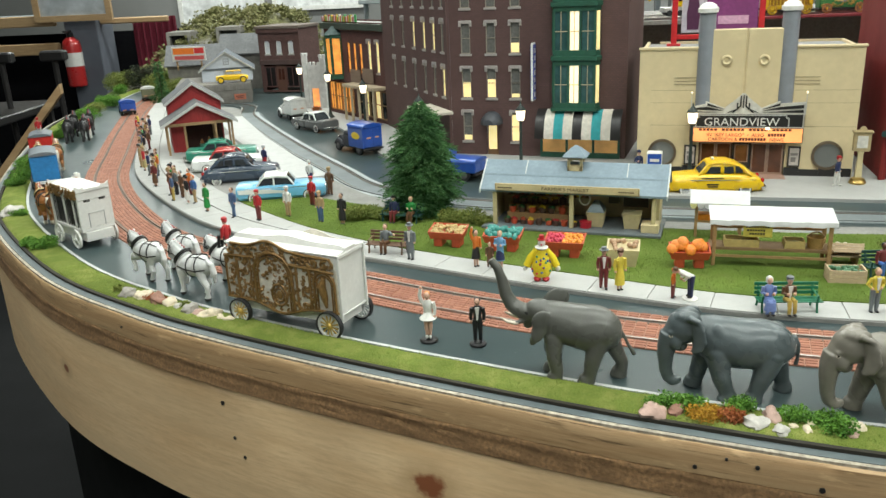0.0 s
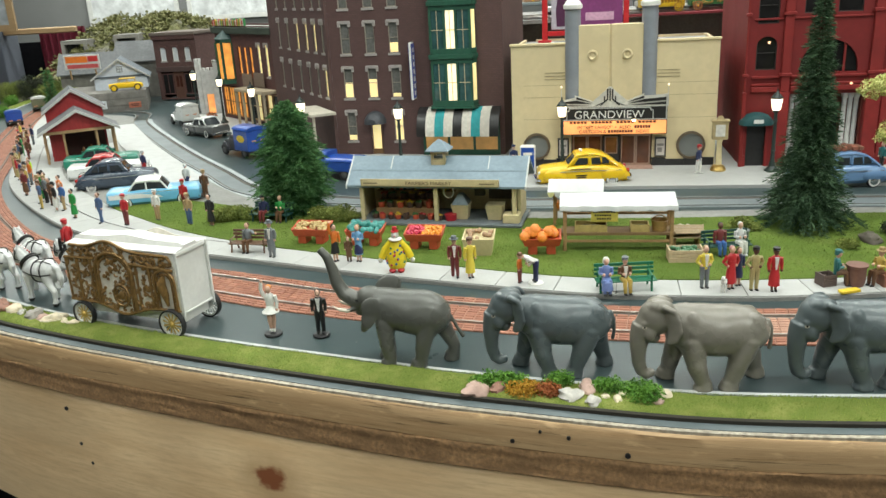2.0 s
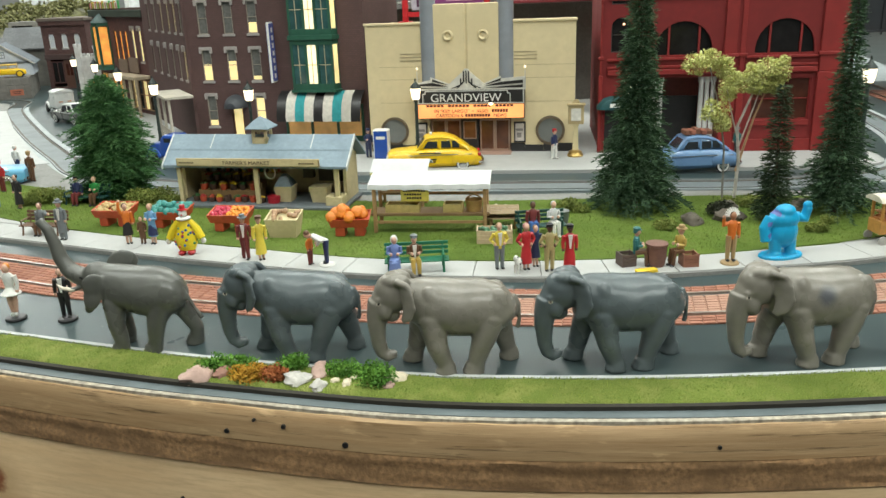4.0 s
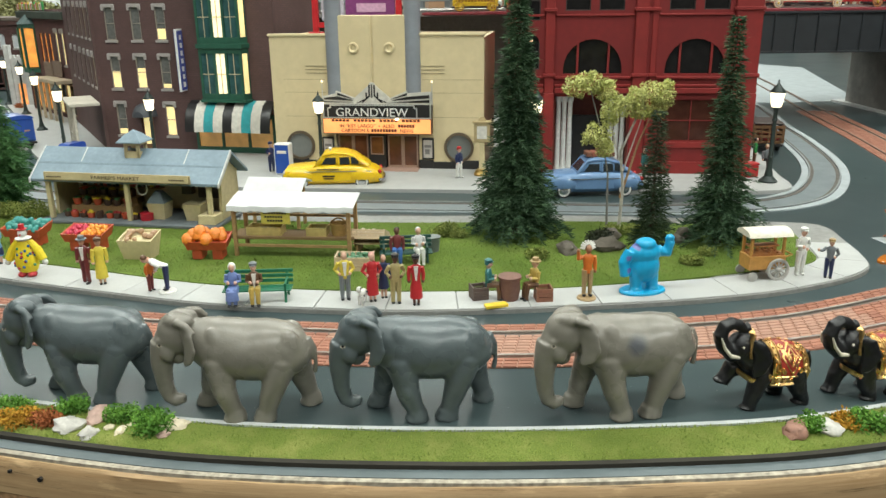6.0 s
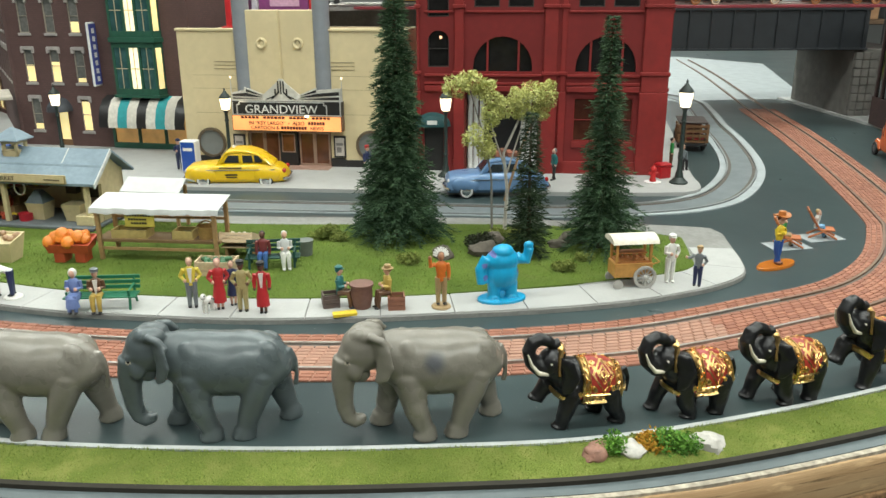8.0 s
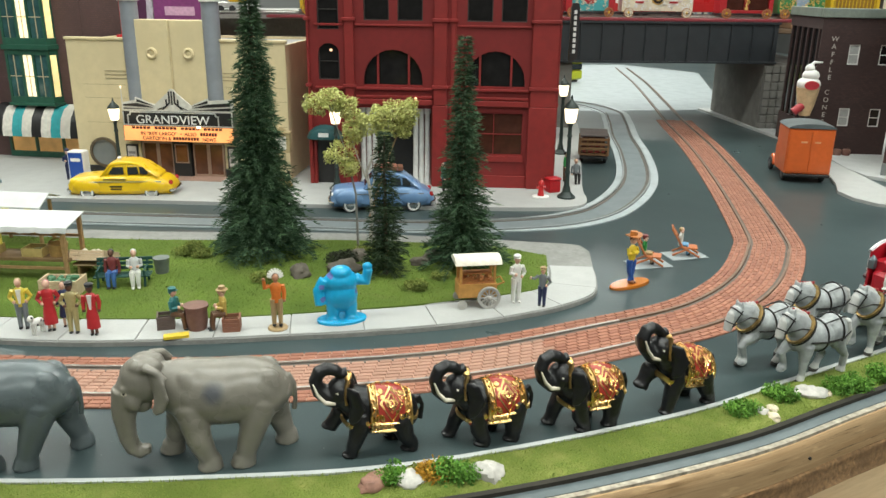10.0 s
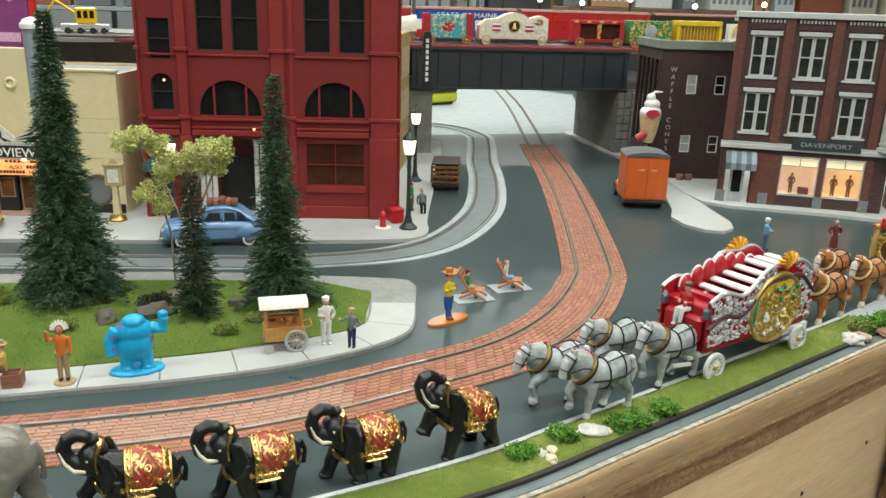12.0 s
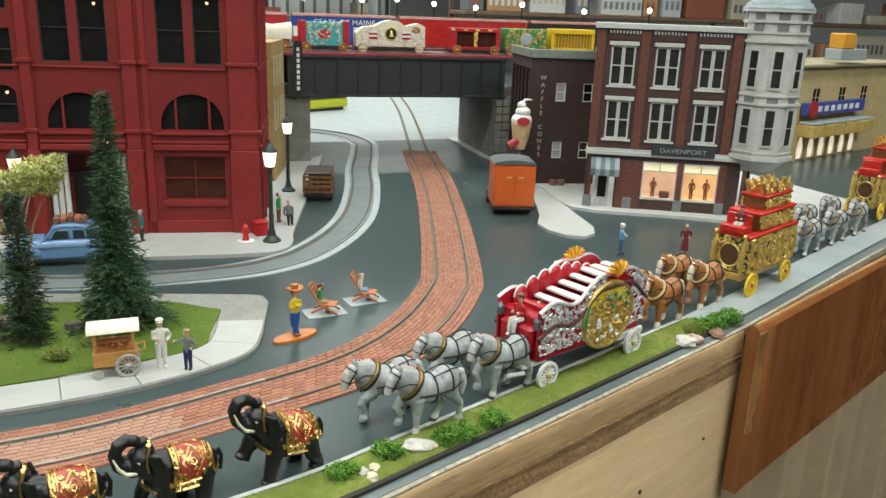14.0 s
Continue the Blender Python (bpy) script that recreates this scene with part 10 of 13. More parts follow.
def birch():
    rng = random.Random(9)
    t = thing("birch_tree", at(546, 648, 4.5), "slender birch with pale trunks and yellow-green leaves", "tree", "model trees")
    pale = mat("birch_bark", (0.45, 0.42, 0.37), 0.8, 0, 0.3, 200)
    tan = mat("birch_tan", (0.34, 0.21, 0.11), 0.8, 0, 0.2, 200)
    limbs = [([(4, 0, 0), (6, 1, 40), (2, 0, 70), (14, 2, 95), (24, 4, 118)], 1.7, pale), ([(-6, 2, 0), (-7, 3, 50), (-14, 3, 85), (-26, 2, 122)], 1.1, mat("birch_grey", (0.20, 0.19, 0.17), 0.8)),
             ([(4, 1, 30), (18, 3, 75), (34, 5, 112)], 1.3, tan), ([(2, 0, 62), (-6, -2, 84), (-12, -3, 104)], 0.8, pale), ([(5, 1, 52), (14, -3, 86), (20, -4, 108)], 0.8, pale)]
    for pts, r, m in limbs:
        s = Shape()
        s.tube(pts, [r * (1 - 0.6 * i / (len(pts) - 1)) for i in range(len(pts))], 8)
        part("trunk", s, m, t)
    s = Shape()
    for c, r in (((-37, 6, 124), (11, 10, 9)), ((-25, 6, 128), (12, 10, 8)), ((-13, 4, 120), (10, 9, 8)), ((-5, 2, 111), (9, 8, 8)), ((-9, 0, 100), (8, 8, 10)), ((-18, 0, 85), (13, 9, 10)), ((-12, 0, 73), (8, 7, 8)),
                 ((4, 0, 107), (9, 8, 9)), ((13, -2, 113), (10, 9, 9)), ((24, -4, 119), (11, 10, 9)), ((35, -4, 117), (9, 9, 9)), ((31, -4, 105), (7, 7, 9)), ((17, -2, 103), (8, 8, 7))):
        leaf_cloud(s, c, r, 640, rng, 1.9, 0.55)
        for q in range(5):
            d = Vector((rng.uniform(-1, 1), rng.uniform(-1, 1), rng.uniform(-1, 1))).normalized()
            leaf_cloud(s, (c[0] + d.x * r[0], c[1] + d.y * r[1], c[2] + d.z * r[2]), (3.4, 3.4, 3.0), 70, rng, 1.8, 0.5)
    part("crown", s, needles((0.48, 0.50, 0.15), (0.70, 0.69, 0.31), "birch_leaves"), t, "yellow-green leaf clumps", smooth=0)


birch()
MOSS = {"green": needles((0.06, 0.17, 0.02), (0.18, 0.36, 0.05), "moss_green"), "olive": needles((0.12, 0.16, 0.03), (0.28, 0.31, 0.08), "moss_olive"), "gold": needles((0.40, 0.20, 0.02), (0.58, 0.34, 0.04), "moss_gold"),
        "rust": needles((0.30, 0.09, 0.03), (0.44, 0.15, 0.05), "moss_rust"), "dark": needles((0.02, 0.03, 0.015), (0.05, 0.05, 0.03), "moss_dark")}
LAB = {"green": "bright green foam bush on the turf", "olive": "olive-green foam bush on the turf", "gold": "golden yellow tuft of dried moss", "rust": "rust-red tuft of dried moss", "dark": "dark brown-green shrub on the lawn"}


def bush(x, y, z, r, colour, seed, flat=0.7):
    rng = random.Random(seed)
    r = r * 1.18
    s = Shape()
    n = int(780 * max(r / 9, 0.5) ** 1.3)
    for _ in range(5):
        a = rng.uniform(0, 6.28)
        leaf_cloud(s, (0.45 * r * math.cos(a), 0.35 * r * math.sin(a), r * flat * rng.uniform(0.4, 0.7)), (r * 0.62, r * 0.55, r * flat * 0.55), n // 5, rng, 1.4 + r * 0.02, 0.34 + r * 0.012)
    leaf_cloud(s, (0, 0, r * flat * 0.3), (r * 0.9, r * 0.75, r * flat * 0.35), n // 3, rng, 1.5, 0.4)
    return solid("bush", s, MOSS[colour], at(x, y, z), LAB[colour], "bush", "small bushes", "", 0)


def stone(x, y, z, r, c, seed, squash=0.6):
    s = Shape()
    s.ell((0, 0, 0), (1, 1, 1), 0, 20, 13)
    rng = random.Random(seed)
    sx, sy = r * rng.uniform(0.9, 1.3), r * rng.uniform(0.7, 1.0)
    off = Vector((seed * 1.7, seed * 0.6, 0))
    for i, p in enumerate(s.v):
        v = Vector(p)
        k = 1 + 0.36 * noise.noise(v * 1.5 + off) + 0.22 * noise.noise(v * 3.2 + off) + 0.10 * noise.noise(v * 8 + off)
        s.v[i] = (v.x * sx * k, v.y * sy * k, max(v.z * r * squash * k, -r * squash * 0.35))
    names = {"white": (0.47, 0.45, 0.41), "pink": (0.44, 0.30, 0.25), "brown": (0.27, 0.14, 0.10), "cream": (0.60, 0.52, 0.38), "dark": (0.10, 0.085, 0.065), "grey": (0.30, 0.28, 0.25)}
    return solid("stone", s, mat("stone_" + c, names[c], 0.75, 0, 0.22, 220, 0.7, 520, 0, 0.3), at(x, y, z + r * squash * 0.33, rng.uniform(0, 360)), {"white": "rough white pebble", "pink": "pinkish stone chip", "brown": "reddish-brown stone", "cream": "cream-coloured pebble", "dark": "dark brown rock", "grey": "grey-brown stone chip"}[c] + " on the turf", "stone", "verge stones", "", 50)


seed = 20
VERGE = [("stone", 118, 409, 8, "pink"), ("stone", 132, 410, 6, "brown"), ("bush", 124, 419, 9, "green"), ("bush", 140, 411, 9, "green"), ("bush", 146, 402, 9, "gold"), ("bush", 160, 399, 8, "rust"), ("bush", 168, 410, 9, "green"),
         ("stone", 171, 393, 7, "white"), ("stone", 183, 399, 7, "pink"), ("stone", 183, 384, 5, "white"), ("bush", 195, 397, 8, "green"), ("stone", 191, 388, 3, "cream"), ("stone", 197, 384, 3.5, "cream"), ("stone", 202, 390, 3, "cream"),
         ("bush", 211, 383, 11, "green"), ("bush", 207, 392, 6, "green"), ("stone", 222, 384, 6, "cream"), ("stone", 218, 376, 4, "pink"),
         ("stone", 512, 325, 7.5, "brown"), ("bush", 521, 327, 8, "green"), ("stone", 528, 324, 7, "white"), ("bush", 541, 325, 8, "gold"), ("bush", 549, 322, 10, "green"), ("stone", 564, 323, 8, "white"), ("bush", 536, 329, 6, "olive"),
         ("bush", 713, 352, 8.5, "green"), ("stone", 724, 350, 4, "white"), ("stone", 731, 352, 4, "cream"), ("stone", 727, 345, 3.5, "cream"), ("bush", 744, 363, 9.5, "green"), ("stone", 762, 363, 7.5, "white"), ("stone", 770, 362, 4, "cream"),
         ("bush", 779, 364, 9, "green"), ("bush", 795, 366, 9, "green"), ("bush", 818, 374, 9, "green"), ("bush", 815, 372, 7, "green"),
         ("stone", 1018, 430, 8, "white"), ("stone", 1030, 432, 6, "pink"), ("bush", 1056, 448, 14, "green"), ("bush", 1084, 454, 12, "green"), ("stone", 1054, 436, 7, "brown"), ("bush", 1040, 444, 9, "olive"),
         ("stone", -272, 642, 8.5, "grey"), ("stone", -262, 640, 5, "cream"), ("stone", -255, 634, 8, "cream"), ("bush", -248, 628, 6, "rust"), ("stone", -240, 623, 9, "brown"), ("stone", -228, 615, 8, "cream"), ("bush", -234, 622, 5, "rust"), ("bush", -215, 609, 5, "olive"), ("stone", -219, 608, 5, "white"), ("stone", -207, 600, 8, "grey"), ("stone", -198, 593, 5, "pink"), ("stone", -187, 588, 7, "cream"), ("stone", -178, 582, 4, "cream"), ("stone", -170, 578, 4, "cream"), ("bush", -282, 651, 6, "olive"),
         ("bush", -412, 790, 13, "green"), ("bush", -430, 800, 10, "green"), ("stone", -518, 934, 13, "white"), ("bush", -505, 925, 9, "green"), ("bush", -618, 1200, 22, "green"), ("bush", -600, 1130, 16, "green"), ("bush", -640, 1300, 20, "olive"), ("bush", -590, 1090, 14, "green"),
         ("bush", -705, 1540, 22, "green"), ("bush", -735, 1700, 26, "green"), ("bush", -760, 1800, 24, "olive"), ("bush", -700, 1480, 16, "green"), ("bush", -770, 1900, 28, "green")]
PARKSTUFF = [("bush", 400, 670, 12, "olive"), ("stone", 490, 604, 10, "dark"), ("bush", 524, 622, 12, "dark"), ("stone", 524, 606, 11, "dark"), ("bush", 463, 592, 9, "olive"), ("bush", 572, 556, 8, "olive"), ("stone", 538, 634, 9, "dark"), ("stone", 600, 622, 10, "dark"), ("stone", 585, 612, 7, "dark"),
             ("bush", 560, 640, 10, "olive"), ("bush", 545, 645, 9, "olive"), ("bush", -85, 842, 16, "olive"), ("bush", -62, 836, 14, "olive"), ("bush", -100, 835, 12, "olive"), ("bush", 30, 802, 16, "olive"), ("bush", 12, 812, 14, "olive"), ("bush", 46, 795, 10, "olive"), ("bush", 595, 575, 7, "olive"), ("bush", 640, 610, 8, "olive"), ("bush", 414, 660, 8, "olive")]
for i, (k, x, y, r, c) in enumerate(VERGE):
    (bush if k == "bush" else stone)(x, y, 1.8, r, c, 40 + i)
for i, (k, x, y, r, c) in enumerate(PARKSTUFF):
    (bush if k == "bush" else stone)(x, y, 4.6, r, c, 140 + i)

# ---- figurines ----
SKIN = {"light": paint((0.60, 0.37, 0.27), 0.5, "skin_light"), "dark": paint((0.12, 0.055, 0.035), 0.5, "skin_dark"), "tan": paint((0.36, 0.17, 0.09), 0.5, "skin_tan"), "grey": paint((0.45, 0.46, 0.45), 0.5, "skin_cast")}
C = {"periwinkle": (0.15, 0.22, 0.46), "ginger": (0.62, 0.22, 0.03), "red": (0.42, 0.02, 0.025), "maroon": (0.16, 0.03, 0.03), "yellow": (0.62, 0.50, 0.06), "gold": (0.46, 0.33, 0.08), "white": (0.66, 0.66, 0.62), "navy": (0.02, 0.03, 0.09), "blue": (0.05, 0.13, 0.34), "grey": (0.15, 0.17, 0.18), "black": (0.015, 0.015, 0.016), "brown": (0.12, 0.06, 0.03),
     "tan": (0.36, 0.25, 0.12), "green": (0.02, 0.24, 0.05), "teal": (0.02, 0.13, 0.13), "orange": (0.58, 0.15, 0.02), "lime": (0.34, 0.60, 0.02), "pink": (0.50, 0.22, 0.22), "jean": (0.06, 0.11, 0.22), "khaki": (0.38, 0.32, 0.14), "silver": (0.55, 0.56, 0.56), "sky": (0.14, 0.32, 0.52)}


def figure(x, y, z, r, top, low, head, label, pose_name="stand", skin="light", hat="", coat="", base="", s=1.0, seed=0, arms="down", shirt=""):
    """A small painted figurine, about 36 mm high, that faces -y."""
    q = Shape()
    rng = random.Random(int(x * 3 + y) + seed)
    sit = pose_name == "sit"
    lift = 12.0 if not sit else 3.0
    hipz = 17.0 if not sit else 10.5
    if sit:
        for k in (-1, 1):
            q.tube([(k * 1.8, 0.5, hipz), (k * 2.0, -6.5, hipz + 0.3), (k * 2.0, -7.5, 5), (k * 2.0, -7.4, 1)], [2.2, 1.9, 1.5, 1.2], 8, 2)
            q.ell((k * 2.0, -8.4, 0.9), (1.3, 2.2, 0.9), 4, 8, 6)
        if low == top:
            q.ell((0, -3.6, hipz - 0.8), (4.4, 5.4, 3.0), 2, 14, 8)
            q.loft([[(a * math.cos(2 * math.pi * i / 12), -6.4 + a * 0.7 * math.sin(2 * math.pi * i / 12), zz) for i in range(12)] for a, zz in ((4.6, 4.0), (4.2, 7), (3.6, 10.5))], 2)
    elif pose_name == "tutu":
        q.turned(0, 0, [(2.5, 19.4), (3.2, 17.6), (6.0, 15.2), (5.8, 14.6), (2.4, 15.6)], 18, 1)
        for k in (-1, 1):
            q.tube([(k * 1.4, 0, 16.5), (k * 1.5, 0.2 * k, 9), (k * 1.0, 0, 2.6)], [1.9, 1.5, 1.0], 10, 0)
            q.ell((k * 1.1, -0.7, 1.4), (1.1, 1.8, 1.5), 2, 8, 6)
    elif pose_name in ("skirt", "dress"):
        q.loft([[(a * math.cos(2 * math.pi * i / 12), a * 0.8 * math.sin(2 * math.pi * i / 12), zz) for i in range(12)] for a, zz in ((4.3, 8 if pose_name == "skirt" else 5), (3.9, 12), (3.0, 17), (2.7, 19))], 2)
        for k in (-1, 1):
            q.tube([(k * 1.4, 0, 9), (k * 1.4, 0, 1)], [1.2, 0.9], 8, 0)
            q.ell((k * 1.4, -0.9, 0.8), (1.1, 2.0, 0.8), 4, 8, 6)
    else:
        st = 2.6 if pose_name == "walk" else 0.4
        for k in (-1, 1):
            q.tube([(k * 1.7, 0, 18), (k * 1.9, -k * st * 0.5, 9), (k * 2.0, -k * st * -0.4 - k * st * 0.6, 1.2)], [2.3, 1.7, 1.3], 8, 2)
            q.ell((k * 2.0, -k * st - 0.7, 0.9), (1.3, 2.3, 0.9), 4, 8, 6)
    tz, waist = hipz, q.mark()
    if coat:
        q.loft([[(a * math.cos(2 * math.pi * i / 12), a * 0.75 * math.sin(2 * math.pi * i / 12), zz) for i in range(12)] for a, zz in ((4.0, tz - 10 if not sit else tz - 1), (3.7, tz - 4), (3.1, tz + 1), (3.6, tz + 6))], 1)
    q.loft([[(a * math.cos(2 * math.pi * i / 12), b * math.sin(2 * math.pi * i / 12), tz + zz) for i in range(12)] for a, b, zz in ((2.9, 2.1, -1.2), (3.0, 2.2, 1.0), (2.8, 2.1, 3.5), (3.6, 2.4, 8.2), (3.4, 2.0, 10.2), (1.5, 1.3, 11.6))], 1)
    if shirt:
        q.prism([(-1.5, tz + 10.6), (1.5, tz + 10.6), (0.5, tz + 1.0), (-0.5, tz + 1.0)], -2.75, -1.2, 7, "y")
    sh = tz + 9.6
    for k in (-1, 1):
        a = arms if isinstance(arms, str) else arms[0 if k < 0 else 1]
        pts = {"down": [(k * 3.8, 0, sh), (k * 4.8, 0.4, sh - 5), (k * 4.6, -0.8, sh - 9.6)], "hip": [(k * 3.8, 0, sh), (k * 6.2, 1.0, sh - 4.6), (k * 3.6, -0.8, sh - 7.6)], "fore": [(k * 3.8, 0, sh), (k * 4.6, -0.4, sh - 4.6), (k * 2.4, -4.6, sh - 4.4)],
               "up": [(k * 3.6, 0, sh), (k * 5.0, -0.4, sh + 5), (k * 4.0, -0.4, sh + 10.5)], "out": [(k * 3.8, 0, sh), (k * 7.0, -1.2, sh - 2.5), (k * 9.6, -2.6, sh - 1.5)], "wave": [(k * 3.8, 0, sh), (k * 6.6, -0.8, sh - 1), (k * 7.0, -1.2, sh + 4.6)]}[a]
        q.tube(pts, [1.6, 1.35, 1.05], 8, 1)
        q.ell(pts[-1], (1.2, 1.2, 1.3), 0, 8, 6)
    hz = tz + 14.6
    q.tube([(0, 0, tz + 10.8), (0, -0.2, hz - 1.5)], 1.1, 8, 0)
    q.ell((0, -0.3, hz), (2.05, 2.3, 2.7), 0, 12, 9)
    q.ell((0, 0.5, hz + 0.7), (2.25, 2.2, 2.3), 3, 12, 8)
    q.ell((0, -2.5, hz - 0.3), (0.4, 0.5, 0.6), 0, 6, 5)
    if hat == "brim":
        q.turned(0, 0, [(3.9, hz + 1.5), (3.9, hz + 1.9), (2.3, hz + 2.1), (2.1, hz + 4.2), (0.6, hz + 4.6)], 14, 5)
    elif hat == "cap":
        q.turned(0, 0, [(2.5, hz + 1.3), (2.7, hz + 3.0), (1.6, hz + 3.8), (0.4, hz + 4.0)], 12, 5)
        q.ell((0, -2.2, hz + 1.6), (1.8, 1.6, 0.35), 5, 10, 5)
    elif hat == "tall":
        q.turned(0, 0, [(3.2, hz + 1.7), (3.2, hz + 2.1), (2.1, hz + 2.3), (2.2, hz + 6.4), (0.4, hz + 6.5)], 14, 5)
    elif hat == "scarf":
        q.ell((0, 0.6, hz + 0.2), (2.7, 2.6, 3.2), 5, 12, 8)
    elif hat == "plume":
        for k in range(9):
            a = math.pi * k / 8
            q.tube([(2.2 * math.cos(a), 0.8, hz + 2.2 * math.sin(a)), (5.0 * math.cos(a), 1.6, hz + 0.6 + 5.0 * math.sin(a))], [0.9, 0.6], 6, 5)
    if pose_name == "stoop":
        q.move(waist, Matrix.Translation((0, 0, tz)) @ Matrix.Rotation(radians(62), 4, "X") @ Matrix.Translation((0, 0, -tz)))
    if base:
        q.turned(0, 0, [(6.2, -2.0), (6.2, -1.0), (5.6, -0.3)], 18, 6)
    hc, lc = C.get(head, C["brown"]), C.get(low, C["grey"])
    mats = [SKIN[skin], paint(C[top]), paint(lc), paint(hc), paint(C["black"]) if low != "white" else paint(C["white"]), paint(C.get(hat_colour(hat, head), hc)), paint(C.get(base, C["black"])), paint(C.get(shirt, C["white"]))]
    return solid("figurine", q, mats, at(x, y, z + (2.0 if base else 0), r, s), label, "figurine", "painted figurines")


def hat_colour(hat, head):
    return {"plume": "white", "scarf": "white"}.get(hat, head)


F4 = 4.0
figure(129, 604, F4, -8, "maroon", "maroon", "grey", "figurine of a man in a maroon suit and grey hat", "walk", shirt="white", hat="brim")
figure(141, 599, F4, 20, "yellow", "yellow", "brown", "figurine of a woman in a pale yellow dress", "dress", hat="cap")
figure(178, 578, F4, 60, "orange", "maroon", "orange", "figurine of a child in orange", "stand", s=0.72)
figure(190, 573, F4, -80, "white", "navy", "brown", "figurine of a stooping man in a white shirt", "stoop", base="white", arms="fore")
figure(50, 664, F4, -25, "sky", "navy", "tan", "figurine of a woman in a pale blue coat", "skirt", coat="y", arms="fore")
figure(41, 667, F4, -10, "brown", "brown", "brown", "figurine of a child in a brown coat", "stand", coat="y", s=0.68)
figure(29, 670, F4, 30, "orange", "black", "black", "figurine of a woman in an orange blouse and black skirt", "skirt", arms=("up", "down"))
figure(-30, 697, F4, -20, "grey", "grey", "grey", "figurine of a man in a grey coat and hat", "stand", shirt="white", hat="brim", coat="y")
figure(-54, 722, F4, -20, "grey", "brown", "brown", "seated figurine in grey and brown on a bench", "sit", arms=("down", "out"))
figure(-50, 822, F4 + 0.9, -20, "navy", "maroon", "black", "seated figurine in navy on a green bench", "sit", hat="cap")
figure(-32, 816, F4 + 0.9, -20, "green", "brown", "tan", "seated figurine in green on a green bench", "sit", arms="fore")
figure(238, 543, F4, -6, "periwinkle", "periwinkle", "white", "seated figurine of a woman in blue with a white headscarf", "sit", hat="scarf", arms="fore")
figure(252, 541, F4, 2, "brown", "gold", "grey", "seated figurine of a man in a brown jacket", "sit", shirt="white", hat="cap", arms="fore")
figure(312, 534, F4, 5, "yellow", "grey", "tan", "figurine in a yellow jacket and pale trousers", "stand", shirt="white", arms="hip")
figure(330, 528, F4, 8, "red", "red", "pink", "figurine of a woman in a long red coat", "dress", coat="y", arms="hip")
figure(338, 533, F4, 8, "navy", "navy", "brown", "figurine in a navy skirt standing behind", "skirt", s=0.9)
figure(345, 521, F4, 0, "khaki", "khaki", "black", "figurine in a khaki uniform, arms akimbo", "stand", skin="dark", arms="hip", hat="cap")
figure(358, 516, F4, -6, "red", "red", "black", "figurine in a red jacket with a white flash", "dress", shirt="white", skin="dark", hat="cap")
figure(355, 604, F4 + 0.9, -4, "maroon", "blue", "black", "seated figurine in maroon on a bench", "sit", skin="dark")
figure(371, 601, F4 + 0.9, 6, "silver", "white", "silver", "seated figurine in pale grey reading a paper", "sit", arms="fore")
figure(407, 517, F4, 70, "teal", "brown", "teal", "seated figurine in a teal coat by a barrel", "sit", hat="cap", arms="fore")
figure(438, 512, F4, -75, "gold", "brown", "tan", "seated figurine in a yellow shirt and hat by a barrel", "sit", hat="brim", arms="fore")
figure(472, 505, F4, 0, "orange", "tan", "brown", "figurine with a white feathered headdress and tan clothes", "stand", skin="tan", hat="plume", base="tan", arms=("wave", "down"), s=1.05)
figure(638, 521, F4, 5, "white", "white", "white", "white cast figurine of a cook in a low cap", "stand", skin="light", hat="cap", arms=("fore", "hip"), s=1.02)
figure(654, 511, F4, -30, "grey", "navy", "tan", "figurine of a boy in a grey shirt", "stand", hat="cap", arms=("out", "hip"), s=0.84)
figure(770.5, 594, 0.8, 62, "green", "tan", "maroon", "reclining figurine in a green shirt on a deck chair", "sit", hat="cap", arms=("wave", "wave"), s=0.86)
figure(811.5, 610, 0.8, 62, "white", "sky", "tan", "reclining figurine in pale clothes on a deck chair", "sit", arms=("wave", "wave"), s=0.86)
figure(862, 425, 35.5, -74, "red", "white", "brown", "seated driver figurine in a red coat and white trousers", "sit", hat="cap", arms="fore")
figure(-13, 527, 0.4, -10, "white", "white", "ginger", "figurine of a dancer in a white tutu on a black base", "tutu", base="black", arms=("up", "down"), s=1.05)
figure(22, 517, 0.4, -5, "black", "black", "black", "figurine in a black suit on a black base", "stand", shirt="white", base="black", s=0.98)
